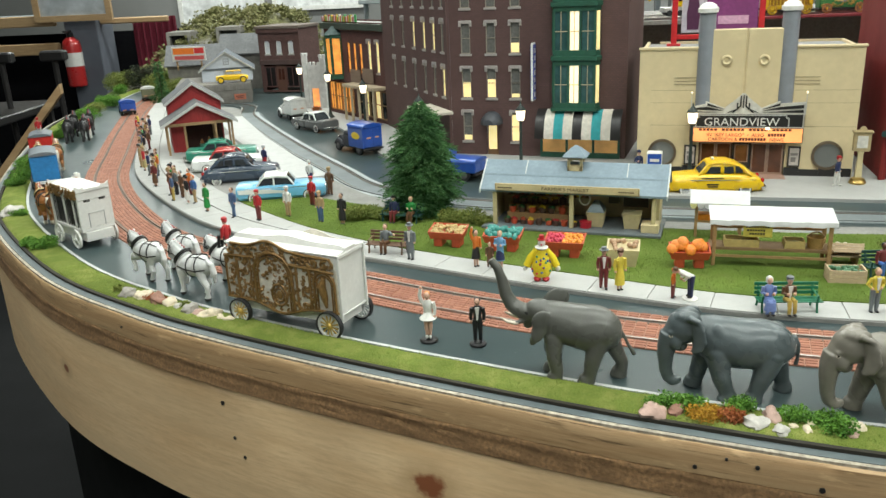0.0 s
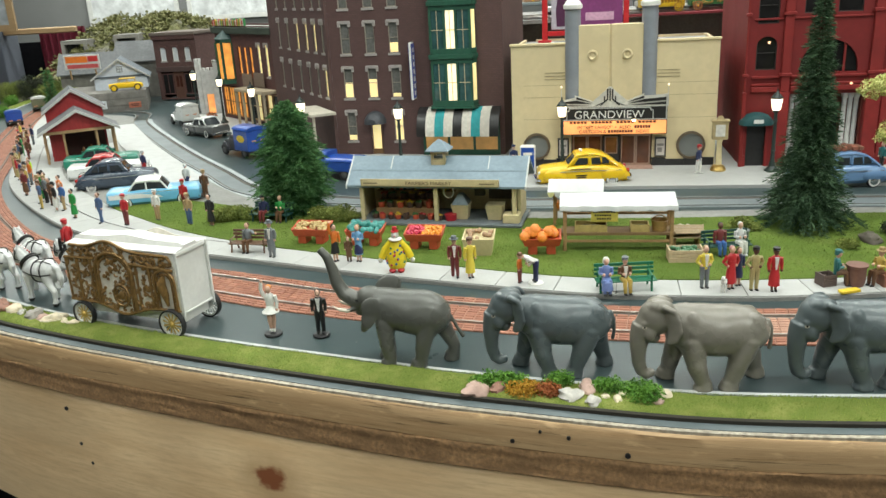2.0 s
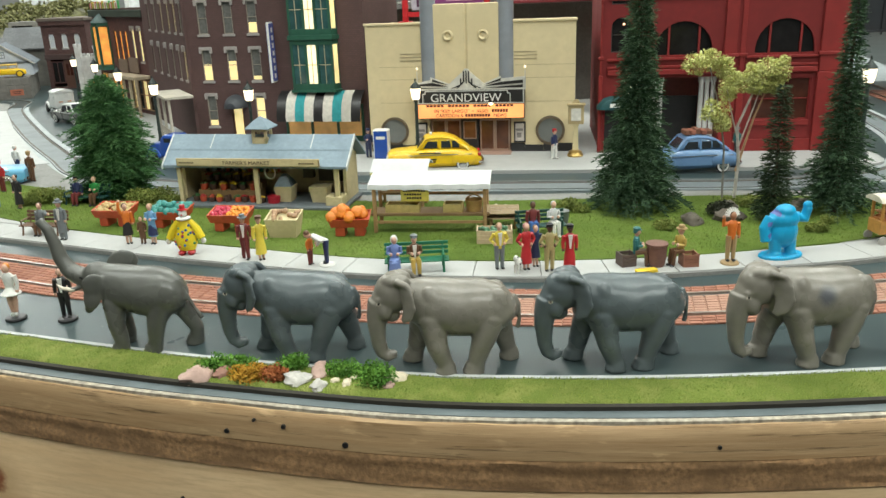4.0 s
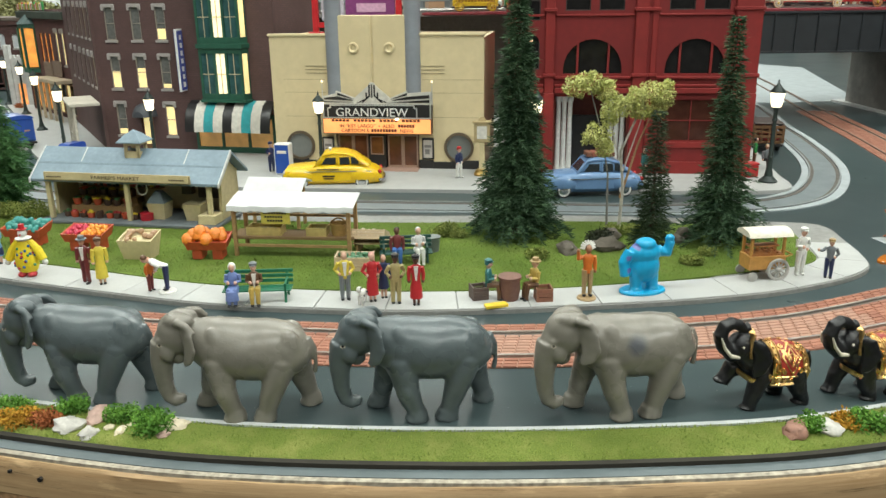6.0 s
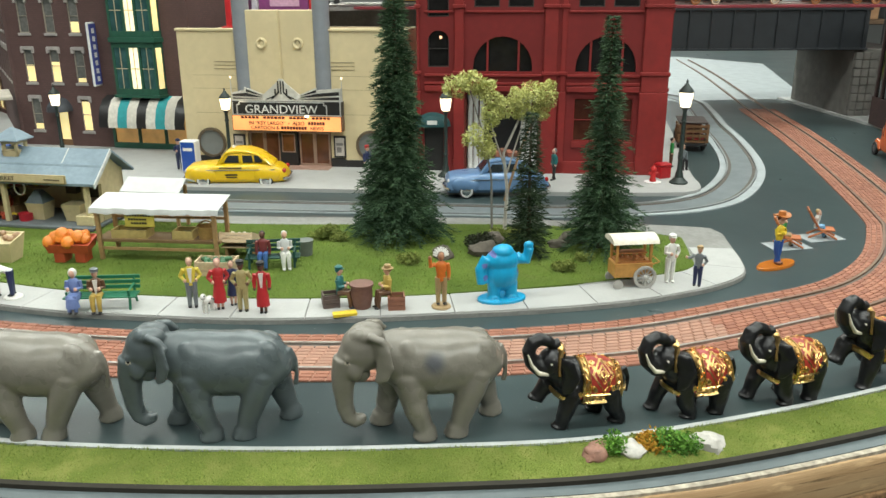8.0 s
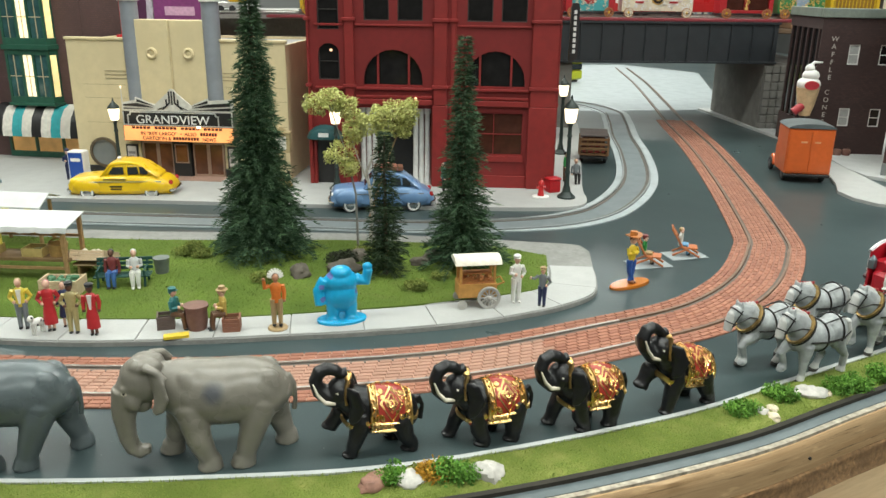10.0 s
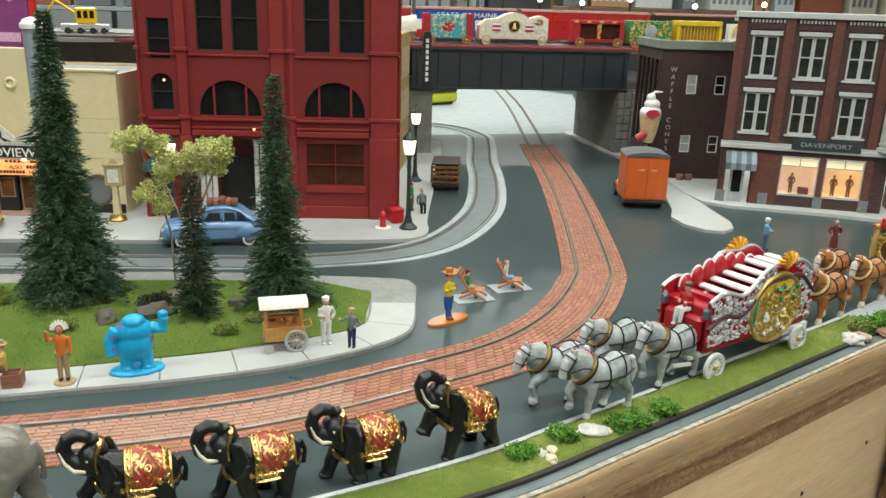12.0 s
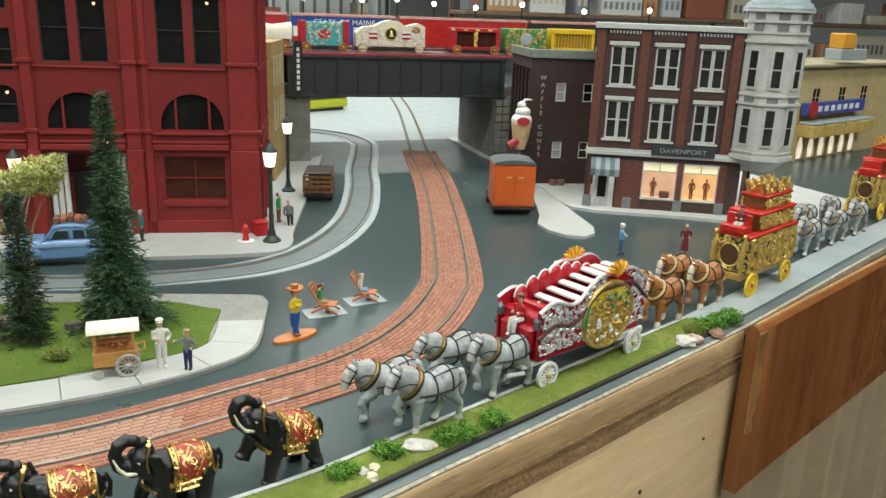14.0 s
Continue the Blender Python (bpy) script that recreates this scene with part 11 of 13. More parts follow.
for x, y, r, a, b, h, lab, p in ((-404, 1128, -50, "lime", "orange", "brown", "figurine in a lime-green vest", "walk"), (-396, 1105, -50, "orange", "grey", "brown", "figurine dressed in plain orange clothes", "stand"), (-350, 1025, -45, "brown", "grey", "black", "figurine in a brown coat", "stand"), (-340, 1006, -45, "tan", "brown", "brown", "figurine dressed in plain tan clothes", "walk"),
                                 (-334, 988, -42, "grey", "black", "tan", "figurine in a grey coat", "stand"), (-322, 972, -42, "brown", "brown", "grey", "figurine in a dark coat", "stand"), (-315, 984, -42, "orange", "maroon", "black", "figurine in an orange top", "stand"), (-298, 942, -40, "blue", "tan", "orange", "figurine in a blue shirt", "walk"),
                                 (-272, 900, -40, "green", "green", "black", "figurine in a long green dress", "dress"), (-234, 870, -38, "jean", "jean", "brown", "figurine dressed in plain denim clothes", "walk"), (-202, 852, -35, "red", "maroon", "red", "figurine in a red suit with a white beard", "stand"), (-171, 862, -30, "white", "tan", "silver", "figurine dressed in plain white clothes", "stand"),
                                 (-131, 834, -30, "tan", "jean", "tan", "figurine in a tan jacket and hat", "stand"), (-106, 822, -30, "black", "black", "black", "figurine in a black gown with a white collar", "dress"), (-150, 905, -30, "red", "maroon", "red", "figurine dressed in plain red clothes", "stand"), (-166, 1001, 150, "white", "navy", "white", "figurine in a white shirt seen from behind", "walk"),
                                 (-135, 952, 160, "brown", "brown", "tan", "figurine in a brown coat with yellow scarf", "stand"), (-247, 1115, 140, "navy", "red", "silver", "figurine in navy by a red cycle", "stand"), (-500, 1335, -60, "pink", "grey", "brown", "figurine in pink on the far kerb", "stand"), (-520, 1390, -60, "orange", "navy", "black", "figurine in orange on the far kerb", "stand"), (-545, 1450, -60, "red", "grey", "brown", "figurine in red on the far kerb", "stand"), (-560, 1500, -60, "yellow", "brown", "brown", "figurine in yellow on the far kerb", "stand"), (-480, 1285, -60, "sky", "brown", "black", "figurine in pale blue on the far kerb", "stand")):
    figure(x, y, F4, r, a, b, h, lab, p, hat="cap" if h in ("tan", "silver", "red") else "")
figure(456, 889, F4, 40, "navy", "white", "red", "figurine in a navy jacket, white trousers and red cap", "walk", hat="cap")
figure(247, 968, F4, 10, "navy", "navy", "navy", "figurine of a policeman in navy", "stand", hat="cap", arms=("fore", "down"))
figure(652, 836, F4, -80, "teal", "black", "grey", "figurine in a dark green coat walking", "walk")
figure(803, 872, F4, 60, "green", "brown", "black", "figurine in green by the wall", "stand")
figure(812, 862, F4, 0, "grey", "black", "tan", "seated figurine in grey by the lamp", "sit")
figure(1117, 648, 0, 70, "sky", "jean", "white", "figurine of a photographer in blue with a white cap", "walk", hat="cap", arms="fore")
figure(1187, 628, 0, -20, "maroon", "maroon", "maroon", "figurine in a long maroon coat", "dress", arms="hip")
figure(-640, 1470, 0, -60, "red", "white", "red", "figurine in a red jacket beside the horses", "walk", hat="cap")
figure(-655, 1476, 0, -60, "red", "white", "red", "figurine in a red jacket beside the horses", "walk", hat="cap")
# drivers on the wagons
wm = at(-112, 575, 0, -28)
v = wm @ Vector((-0.062, -0.006, 0))
figure(v.x * 1000, v.y * 1000, 54, -118, "red", "black", "red", "figurine of a driver in red on a wagon", "sit", hat="cap", s=0.9)
wm = at(918, 440, 0, 15.8)
v = wm @ Vector((-0.040, 0.0, 0))
figure(v.x * 1000, v.y * 1000, 30, -74, "red", "white", "brown", "figurine of a driver in red with white breeches", "sit", arms="fore", s=0.9)
wm = at(1180, 530, 0, 18.7)
v = wm @ Vector((-0.036, -0.002, 0))
figure(v.x * 1000, v.y * 1000, 57, -71, "maroon", "white", "maroon", "figurine of a driver in maroon with white breeches", "sit", hat="cap", arms="fore", s=0.95)
wm = at(-377, 816, 0, -54)
v = wm @ Vector((-0.034, 0.006, 0))
figure(v.x * 1000, v.y * 1000, 42, -144, "red", "black", "white", "figurine of a driver in red on a cage wagon", "sit", hat="cap", s=0.9)
wm = at(-640, 1285, 0, -68)
v = wm @ Vector((0.0, 0.0, 0))
figure(v.x * 1000, v.y * 1000, 42, -158, "red", "white", "red", "figurine in red on top of a red wagon", "sit", hat="cap", s=0.9)


def clown():
    q = Shape()
    q.loft([[(a * math.cos(2 * math.pi * i / 16), 0.7 * a * math.sin(2 * math.pi * i / 16), z) for i in range(16)] for a, z in ((6.5, 4), (8.6, 9), (8.2, 15), (6.6, 21), (4.6, 27), (2.6, 30))], 1)
    for k in (-1, 1):
        q.tube([(k * 4, 0, 27), (k * 9, 0.2, 20), (k * 12.5, -0.6, 13)], [2.6, 3.3, 3.0], 10, 1)
        q.ell((k * 13.6, -0.8, 11), (2.2, 2, 2.2), 3, 10, 8)
        q.ell((k * 3.6, -2, 2.2), (3.2, 4.4, 2.2), 2, 10, 8)
    q.turned(0, 0, [(5.2, 28.5), (5.8, 29.6), (3, 30.6)], 16, 3)
    q.ell((0, -0.4, 33), (3.2, 3.2, 3.6), 3, 14, 10)
    q.turned(0, 0, [(3.6, 36), (3.6, 36.5), (2.2, 36.8), (2.0, 40), (0.4, 40.3)], 14, 2)
    q.ell((0, -3.6, 32.6), (0.8, 0.8, 0.8), 2, 8, 6)
    rng = random.Random(2)
    for _ in range(46):
        a, z = rng.uniform(0, 6.28), rng.uniform(6, 26)
        rr = 8.4 - max(0, z - 13) * 0.27
        q.ell((rr * math.cos(a), 0.7 * rr * math.sin(a), z), (1.1, 1.1, 1.1), rng.choice((2, 4, 5)), 8, 6)
    solid("figurine", q, [SKIN["light"], paint((0.74, 0.58, 0.02), 0.4, "clown_yellow"), paint(C["red"]), paint(C["white"]), paint((0.03, 0.12, 0.30), 0.4, "dot_blue"), paint((0.02, 0.22, 0.10), 0.4, "dot_green")], at(82, 629, 4, -8), "figurine of a clown in a yellow spotted suit", "figurine", "painted figurines")


clown()


def blue_figure():
    """A glossy blue toy: a plain rounded form on an oval foot."""
    s = Shape()
    s.ell((0, 0, 20), (12, 9.5, 13), 0, 16, 12)
    s.ell((0, 0, 30), (12.5, 9, 9), 0, 16, 12)
    s.ell((0, -1, 37), (8, 7, 5), 0, 14, 10)
    for k in (-1, 1):
        s.tube([(k * 6, -1, 14), (k * 6.5, -2, 5), (k * 6.5, -3, 2.4)], [5.2, 4.4, 5.0], 12)
    s.tube([(-11, 0, 32), (-16, 0, 24), (-15, -2, 14)], [4.6, 4.2, 4.0], 12)
    s.tube([(11, 0, 31), (18, 0, 29), (19.5, -1, 38)], [4.6, 4.2, 3.6], 12)
    s.ell((19, -1, 40), (3.8, 3, 3), 0, 10, 8)
    s.loft([[(a * math.cos(2 * math.pi * i / 26), 0.62 * a * math.sin(2 * math.pi * i / 26), z) for i in range(26)] for a, z in ((18, 0), (18, 1.8), (17.4, 2.6))])
    b = mat("cyan_plastic", (0.005, 0.32, 0.58), 0.30, 0, 0.10, 90, 0.35, 300)
    p = mat("violet_spot", (0.13, 0.16, 0.42), 0.3)

    def pick(x, y, z, n):
        return 1 if z > 6 and min(math.hypot(x - a, z - c) for a, c in ((-14, 28), (-13.5, 19), (-8, 36), (11, 23))) < 2.0 else 0

    me = organic(s, 0.7, 3, pick, [b, p], "toy_statuette")
    solid("toy_statuette", me, None, at(514, 511, 4, 4, 0.93), "glossy bright blue toy statuette on an oval foot", "toy")


blue_figure()


def cowboy():
    q = Shape()
    q.loft([[(a * 1.5 * math.cos(2 * math.pi * i / 26), 0.62 * a * math.sin(2 * math.pi * i / 26), z) for i in range(26)] for a, z in ((13, 0), (13, 1.5), (12.4, 2.2))], 0)
    for k in (-1, 1):
        q.tube([(k * 1.9, 0, 21), (k * 1.6 - 0.6, -0.6, 12), (-k * 1.4, -0.8, 4)], [2.6, 1.9, 1.7], 10, 1)
        q.ell((-k * 1.6 + k * 0.4, -2.0, 3.4), (1.6, 3.2, 1.4), 2, 10, 6)
    q.loft([[(a * math.cos(2 * math.pi * i / 12), b * math.sin(2 * math.pi * i / 12), z) for i in range(12)] for a, b, z in ((2.8, 2.1, 20), (3.0, 2.2, 22), (3.8, 2.5, 28.5), (3.4, 2.0, 31), (1.4, 1.3, 32.4))], 3)
    for k in (-1, 1):
        q.tube([(k * 3.6, 0, 30), (k * 4.8, -0.8, 26.4), (-k * 2.4, -3.2, 27.0 + 0.6 * k)], [1.7, 1.5, 1.2], 8, 3)
    q.ell((0, -0.3, 36.6), (2.7, 2.7, 3.4), 4, 12, 9)
    q.ell((0, 0.5, 37.6), (2.8, 2.6, 2.6), 2, 12, 8)
    q.loft([[(a * math.cos(2 * math.pi * i / 20), a * 0.85 * math.sin(2 * math.pi * i / 20), z + 1.6 * abs(math.cos(2 * math.pi * i / 20)) ** 3 * (a > 5)) for i in range(20)] for a, z in ((7, 39.4), (7, 40), (3.2, 40.2), (2.8, 43.6), (1.2, 44))], 5)
    solid("toy_statuette", q, [mat("amber_plastic", (0.42, 0.13, 0.015), 0.18, 0, 0.08, 100), paint((0.02, 0.08, 0.30)), paint((0.18, 0.06, 0.02)), paint((0.70, 0.50, 0.03)), SKIN["light"], paint((0.40, 0.14, 0.03))], at(738, 549, 0, 20), "toy cowboy statuette in a yellow shirt on an amber oval foot", "toy")


cowboy()
q = Shape()
q.ell((0, 0, 8), (5, 2.4, 2.8), 0, 12, 8)
q.ell((-5, 0, 12), (2.2, 1.7, 2.2), 0, 10, 8)
for k in ((-3.5, -1.2), (-3.5, 1.2), (3.5, -1.2), (3.5, 1.2)):
    q.tube([(k[0], k[1], 7), (k[0], k[1], 0.5)], [0.9, 0.7], 6)
for a in ((1, -2.3, 9), (-2, -2.2, 7), (3, -2.2, 8), (-5.4, -1.5, 13)):
    q.ell(a, (0.7, 0.5, 0.7), 1, 6, 5)
solid("dog_figurine", q, [paint(C["white"]), paint(C["black"])], at(323, 524, 4, 60), "tiny white figurine of a spotted dog", "figurine")
# small red cycle
t = thing("bicycle", at(-243, 1103, 4, 20), "small red model bicycle", "bicycle")
for x in (-7, 7):
    s = Shape()
    s.tube([(x + 5 * math.cos(2 * math.pi * i / 16), 0, 5.4 + 5 * math.sin(2 * math.pi * i / 16)) for i in range(17)], 0.6, 6)
    part("wheel", s, STRAP, t)
s = Shape()
s.tube([(-7, 0, 5.4), (-4, 0, 12), (5, 0, 11), (7, 0, 5.4)], 0.7, 6)
s.tube([(-4, 0, 12), (1, 0, 4), (5, 0, 11)], 0.7, 6)
s.tube([(-5, -3, 14), (-5, 3, 14)], 0.6, 6)
part("bike_frame", s, CHERRY, t)

# crowd along the far kerb
rng = random.Random(12)
walkway = [p for p in beside(kerb, 15) if 930 < p[1] < 1480]
TONES = ("navy", "brown", "tan", "maroon", "grey", "white", "jean", "red", "green", "khaki", "gold", "black")
step = max(1, len(walkway) // 17)
for n, i in enumerate(range(4, len(walkway), step)):
    x, y = walkway[i]
    top, low = TONES[(n * 5) % 12], TONES[(n * 7 + 4) % 12]
    figure(x + rng.uniform(-6, 10), y + rng.uniform(-6, 6), F4, rng.uniform(-80, -30), top, low, ("brown", "black", "tan")[n % 3], "figurine in %s and %s watching the parade" % (top, low), ("stand", "walk", "stand", "dress")[n % 4], hat=("cap", "brim")[n % 2])

# ---- the far town ----
SLATE = mat("slate_grey_roof", (0.13, 0.135, 0.14), 0.75, 0, 0.2, 160, 0.4, 500)
PALEEDGE = mat("pale_roof_edge", (0.48, 0.48, 0.46), 0.7)
BARN = mat("barn_red", (0.30, 0.022, 0.022), 0.6, 0, 0.15, 200, 0.3, 700, stretch=(6, 1, 1))
TANPOST = mat("tan_post", (0.34, 0.22, 0.11), 0.7, 0, 0.2, 200)
ROUGHSTONE = mat("rough_stone", (0.20, 0.19, 0.17), 0.85, 0, 0.3, 60, 0.7, 240)
PALESTONE = mat("pale_stone", (0.60, 0.60, 0.58), 0.8, 0, 0.18, 120, 0.5, 300)
CLAPBOARD = mat("pale_clapboard", (0.56, 0.61, 0.68), 0.7, 0, 0.08, 160)
BLUEROOF = mat("house_roof_slate", (0.11, 0.13, 0.15), 0.75, 0, 0.2, 160, 0.4, 500)
DARKBROWN = brick_mat("dark_brown_brick", (0.105, 0.050, 0.044), (0.075, 0.045, 0.04), 3.0)


def gable_roof(parent, x0, x1, y0, y1, eave, peak, material, edge, over=6.0, thick=3.0):
    """Two slopes meeting on a ridge that runs back along y, with a pale barge board."""
    c = (x0 + x1) / 2
    for sx, xe in ((-1, x0 - over), (1, x1 + over)):
        s = Shape()
        s.prism([(c, peak), (xe, eave), (xe, eave - thick), (c, peak - thick)], y0 - over, y1 + over, 0, "y")
        r = part("roof", s, material, parent, smooth=0)
        s = Shape()
        s.prism([(c, peak + 0.6), (xe, eave + 0.6), (xe, eave - thick - 1), (c, peak - thick - 1)], y0 - over - 1.6, y0 - over - 0.05, 0, "y")
        part("barge_board", s, edge, r, smooth=0)


def station():
    t = thing("station_pavilion", at(-424, 1240, 3, 20) @ Matrix.Diagonal((0.84, 0.84, 0.95, 1)), "red wooden pavilion with grey gabled roofs and tan posts", "pavilion")
    for x0, x1, y0, y1, e, p in ((12, 112, 70, 150, 80, 112),):
        s = wall_shape(x1 - x0, e, 3, [])
        s.prism([(0, e), (x1 - x0, e), ((x1 - x0) / 2, p - 4)], 0, 3, 0, "y")
        part("gable_wall", s, BARN, t, "red boarded gable", at(x0, y0, 0), 0)
        for k in (x0, x1 - 3):
            s = Shape()
            s.box(k, k + 3, y0 + 3.01, y1, 0, e)
            part("side_wall", s, BARN, t, smooth=0)
        gable_roof(t, x0, x1, y0, y1, e - 2, p, SLATE, PALEEDGE)
    s = Shape()
    s.prism([(2, 53), (124, 53), (63, 80)], 2, 5, 0, "y")
    part("porch_gable", s, BARN, t, "red boarded porch gable", None, 0)
    gable_roof(t, 0, 126, 0, 68, 51, 85, SLATE, PALEEDGE, 7)
    for k in (4, 36, 92, 122):
        for yy in (3, 60):
            s = Shape()
            s.box(k - 2, k + 2, yy, yy + 4, 0, 52.5, 0, 0.4)
            part("post", s, TANPOST, t)
    s = Shape()
    s.box(4, 122, 2.2, 6.8, 48, 52.9, 0, 0.4)
    part("beam", s, TANPOST, t)
    # near-black panel under the porch; the shade of the interior is its colour
    s = Shape()
    s.box(36, 108, 62, 69.9, 0, 46)
    part("back_panel", s, mat("interior_shade", (0.05, 0.02, 0.015), 0.8), t, smooth=0)
    s = Shape()
    s.box(12, 38, 30, 66, 0, 44)
    part("booth_wall", s, BARN, t, smooth=0)
    for k, h in ((66, 14), (80, 17), (92, 12)):
        s = Shape()
        s.turned(k, 44, [(4, 0), (4.4, 8), (3, h), (1, h + 4)], 10)
        part("jar", s, paint((0.30, 0.12, 0.03)), t)
    s = Shape()
    s.box(60, 120, 18, 30, 0, 13, 0, 0.6)
    part("counter", s, GREEN, t, "dark green counter")
    s = Shape()
    s.box(-8, 134, -10, 180, -0.5, 0.6)
    part("floor_slab", s, CONCRETE, t, smooth=0)


def gable_house():
    t = thing("gabled_house", at(-547, 1912, 45, 12, 0.90), "pale clapboard house with blue-grey roof on a stone base", "house")
    w, d = 128, 120
    s = wall_shape(w, 32, 3, [(54, 78, 2, 26)])
    s.prism([(0, 32), (w, 32), (w / 2, 72)], 0, 3, 0, "y")
    part("front_wall", s, CLAPBOARD, t, smooth=0)
    for k in (0, w - 3):
        s = Shape()
        s.box(k, k + 3, 3.01, d, 0, 32)
        part("side_wall", s, CLAPBOARD, t, smooth=0)
    window(t, w / 2, 42, 14, 15, BLUEROOF, DARKPANE, (1, 1), -0.9)
    s = Shape()
    s.box(54, 78, 1.5, 2.6, 2, 26)
    part("door", s, mat("grey_door", (0.22, 0.23, 0.25), 0.6), t, smooth=0)
    s = Shape()
    s.box(-4, w + 4, -2.6, -0.05, 29, 33.5)
    part("eave_beam", s, BLUEROOF, t, smooth=0)
    gable_roof(t, 0, w, 0, d, 28, 76, BLUEROOF, PALEEDGE, 8)
    b = thing("stone_base_wall", at(-590, 1836, 0, 12), "grey stone retaining wall with small painted signs", "retaining wall")
    s = Shape()
    s.box(0, 168, 0, 196, 0, 44.9)
    part("wall", s, ROUGHSTONE, b, smooth=0)
    for i in range(11):
        for j in range(3):
            s = Shape()
            s.box(i * 15.2 + (j % 2) * 5, i * 15.2 + 13.5 + (j % 2) * 5, -1.2, -0.05, j * 14.5 + 1, j * 14.5 + 13.6, 0, 0.4)
            part("stone", s, ROUGHSTONE, b)
    for x, z, w2, h2, c in ((60, 10, 22, 18, (0.55, 0.58, 0.6)), (128, 8, 26, 13, (0.45, 0.14, 0.08))):
        s = Shape()
        s.box(x, x + w2, -2.2, -1.25, z, z + h2, 0, 0.3)
        sg = part("sign", s, paint(c), b)
        s = Shape()
        s.box(x + 4, x + w2 - 4, -2.5, -2.25, z + h2 * 0.55, z + h2 * 0.7)
        s.box(x + 6, x + w2 - 6, -2.5, -2.25, z + h2 * 0.3, z + h2 * 0.42)
        part("lettering", s, DARKBROWN, sg)
    return t


def vintage_car():
    t = thing("vintage_car", at(-470, 1884, 45, 12, 0.95), "yellow open vintage car parked on a stone ledge", "car")
    s = Shape()
    s.loft([rounded(u, q, 7, z, 0.3) for u, q, z in ((-38, 9, 17), (-20, 11, 19), (-16, 13, 20), (16, 14, 20), (34, 12, 17), (38, 9, 14))])
    part("body", s, YEL, t)
    s = Shape()
    s.box(-14, 22, -12, 12, 27, 29.5, 0, 1)
    for u in (-14, 3, 21):
        for k in (-11, 10):
            s.box(u, u + 1, k, k + 1, 19, 27.1)
    part("canopy", s, mat("straw_canopy", (0.50, 0.33, 0.05), 0.6), t)
    for u in (-27, 26):
        for k in (-14, 14):
            s = Shape()
            s.loft([[(u + q * math.cos(2 * math.pi * a / 18), k + yy, 8 + q * math.sin(2 * math.pi * a / 18)) for a in range(18)] for q, yy in ((8, -1.5), (8, 1.5))])
            wh = part("wheel", s, TYRE, t)
            s = Shape()
            s.loft([[(u + q * math.cos(2 * math.pi * a / 18), k + yy, 8 + q * math.sin(2 * math.pi * a / 18)) for a in range(18)] for q, yy in ((5.6, -1.9), (5.6, 1.9))])
            part("rim", s, YEL, wh)


def brick_block():
    t = thing("brick_shop", at(-432, 2029, 3, -17.7), "two-storey dark brick shop with three white windows", "shop building")
    w, h, d = 111, 158, 110
    holes = [(16, 30, 92, 124), (48, 62, 92, 124), (80, 94, 92, 124), (10, 101, 4, 66)]
    part("front_wall", wall_shape(w, h, 4, holes), DARKBROWN, t, smooth=0)
    shell(t, w, d, h, DARKBROWN)
    blind = mat("white_blind", (0.62, 0.65, 0.68), 0.6)
    for x in (23, 55, 87):
        window(t, x, 92, 14, 32, WHITE, blind, (0, 1), 1.2, STONE, DARKBROWN)
    s = Shape()
    s.box(-2, w + 2, -5, -0.05, h - 16, h - 6, 0, 0.6)
    part("cornice", s, DARKBROWN, t)
    s = Shape()
    s.box(-4, w + 4, -7, d, h - 5.9, h + 1, 0, 0.6)
    part("coping", s, mat("brown_coping", (0.15, 0.12, 0.10), 0.8), t)
    s = Shape()
    s.box(-1, w + 1, -3, -0.05, 66.1, 78, 0, 0.5)
    part("shop_sign", s, mat("dark_shop_trim", (0.07, 0.04, 0.035), 0.6), t)
    for x0, x1 in ((10, 40), (68, 101)):
        window(t, (x0 + x1) / 2, 12, x1 - x0, 50, MAROON, DARKPANE, (1, 0), 1.5, None, None, 2.4)
    s = Shape()
    s.box(41, 67, 1.6, 3, 4, 66)
    part("door", s, mat("brown_door", (0.10, 0.045, 0.03), 0.5), t, smooth=0)
    for x, z in ((50, 30), (59, 30)):
        s = Shape()
        s.box(x - 3.4, x + 3.4, 1.2, 1.55, z, z + 26)
        part("door_pane", s, REDPANE, t, smooth=0)


def chapel():
    t = thing("stone_gatehouse", at(-276, 1712, 4, -10), "pale stone gatehouse with battlements and an orange-lit door", "gatehouse")
    s = wall_shape(44, 88, 6, [(14, 30, 0, 40)])
    arch_fill(s, 14, 30, 40, 48, 0, 6)
    part("front_wall", s, PALESTONE, t, smooth=0)
    for k in (0, 40):
        s = Shape()
        s.box(k, k + 4, 6.01, 40, 0, 88)
        part("side_wall", s, PALESTONE, t, smooth=0)
    for k, h in ((-2, 106), (36, 102)):
        s = Shape()
        s.box(k, k + 10, -3, 8, 0, h, 0, 0.8)
        tw = part("turret", s, PALESTONE, t)
        for j in (k - 0.5, k + 6.5):
            s = Shape()
            s.box(j, j + 4, -4, 9, h, h + 7, 0, 0.5)
            part("merlon", s, PALESTONE, tw)
    for j in range(3):
        s = Shape()
        s.box(11 + j * 9, 16 + j * 9, 0, 6, 88, 94, 0, 0.5)
        part("merlon", s, PALESTONE, t)
    s = Shape()
    s.box(14, 30, 4.4, 5.8, 0, 48)
    part("lit_doorway", s, glow("doorway_glow", (1.0, 0.40, 0.12), 1.1, 0.5, 50), t, "doorway glowing orange", None, 0)
    s = Shape()
    s.box(4, 40, 1, 39, 80, 84)
    part("roof", s, ROOFM, t, smooth=0)


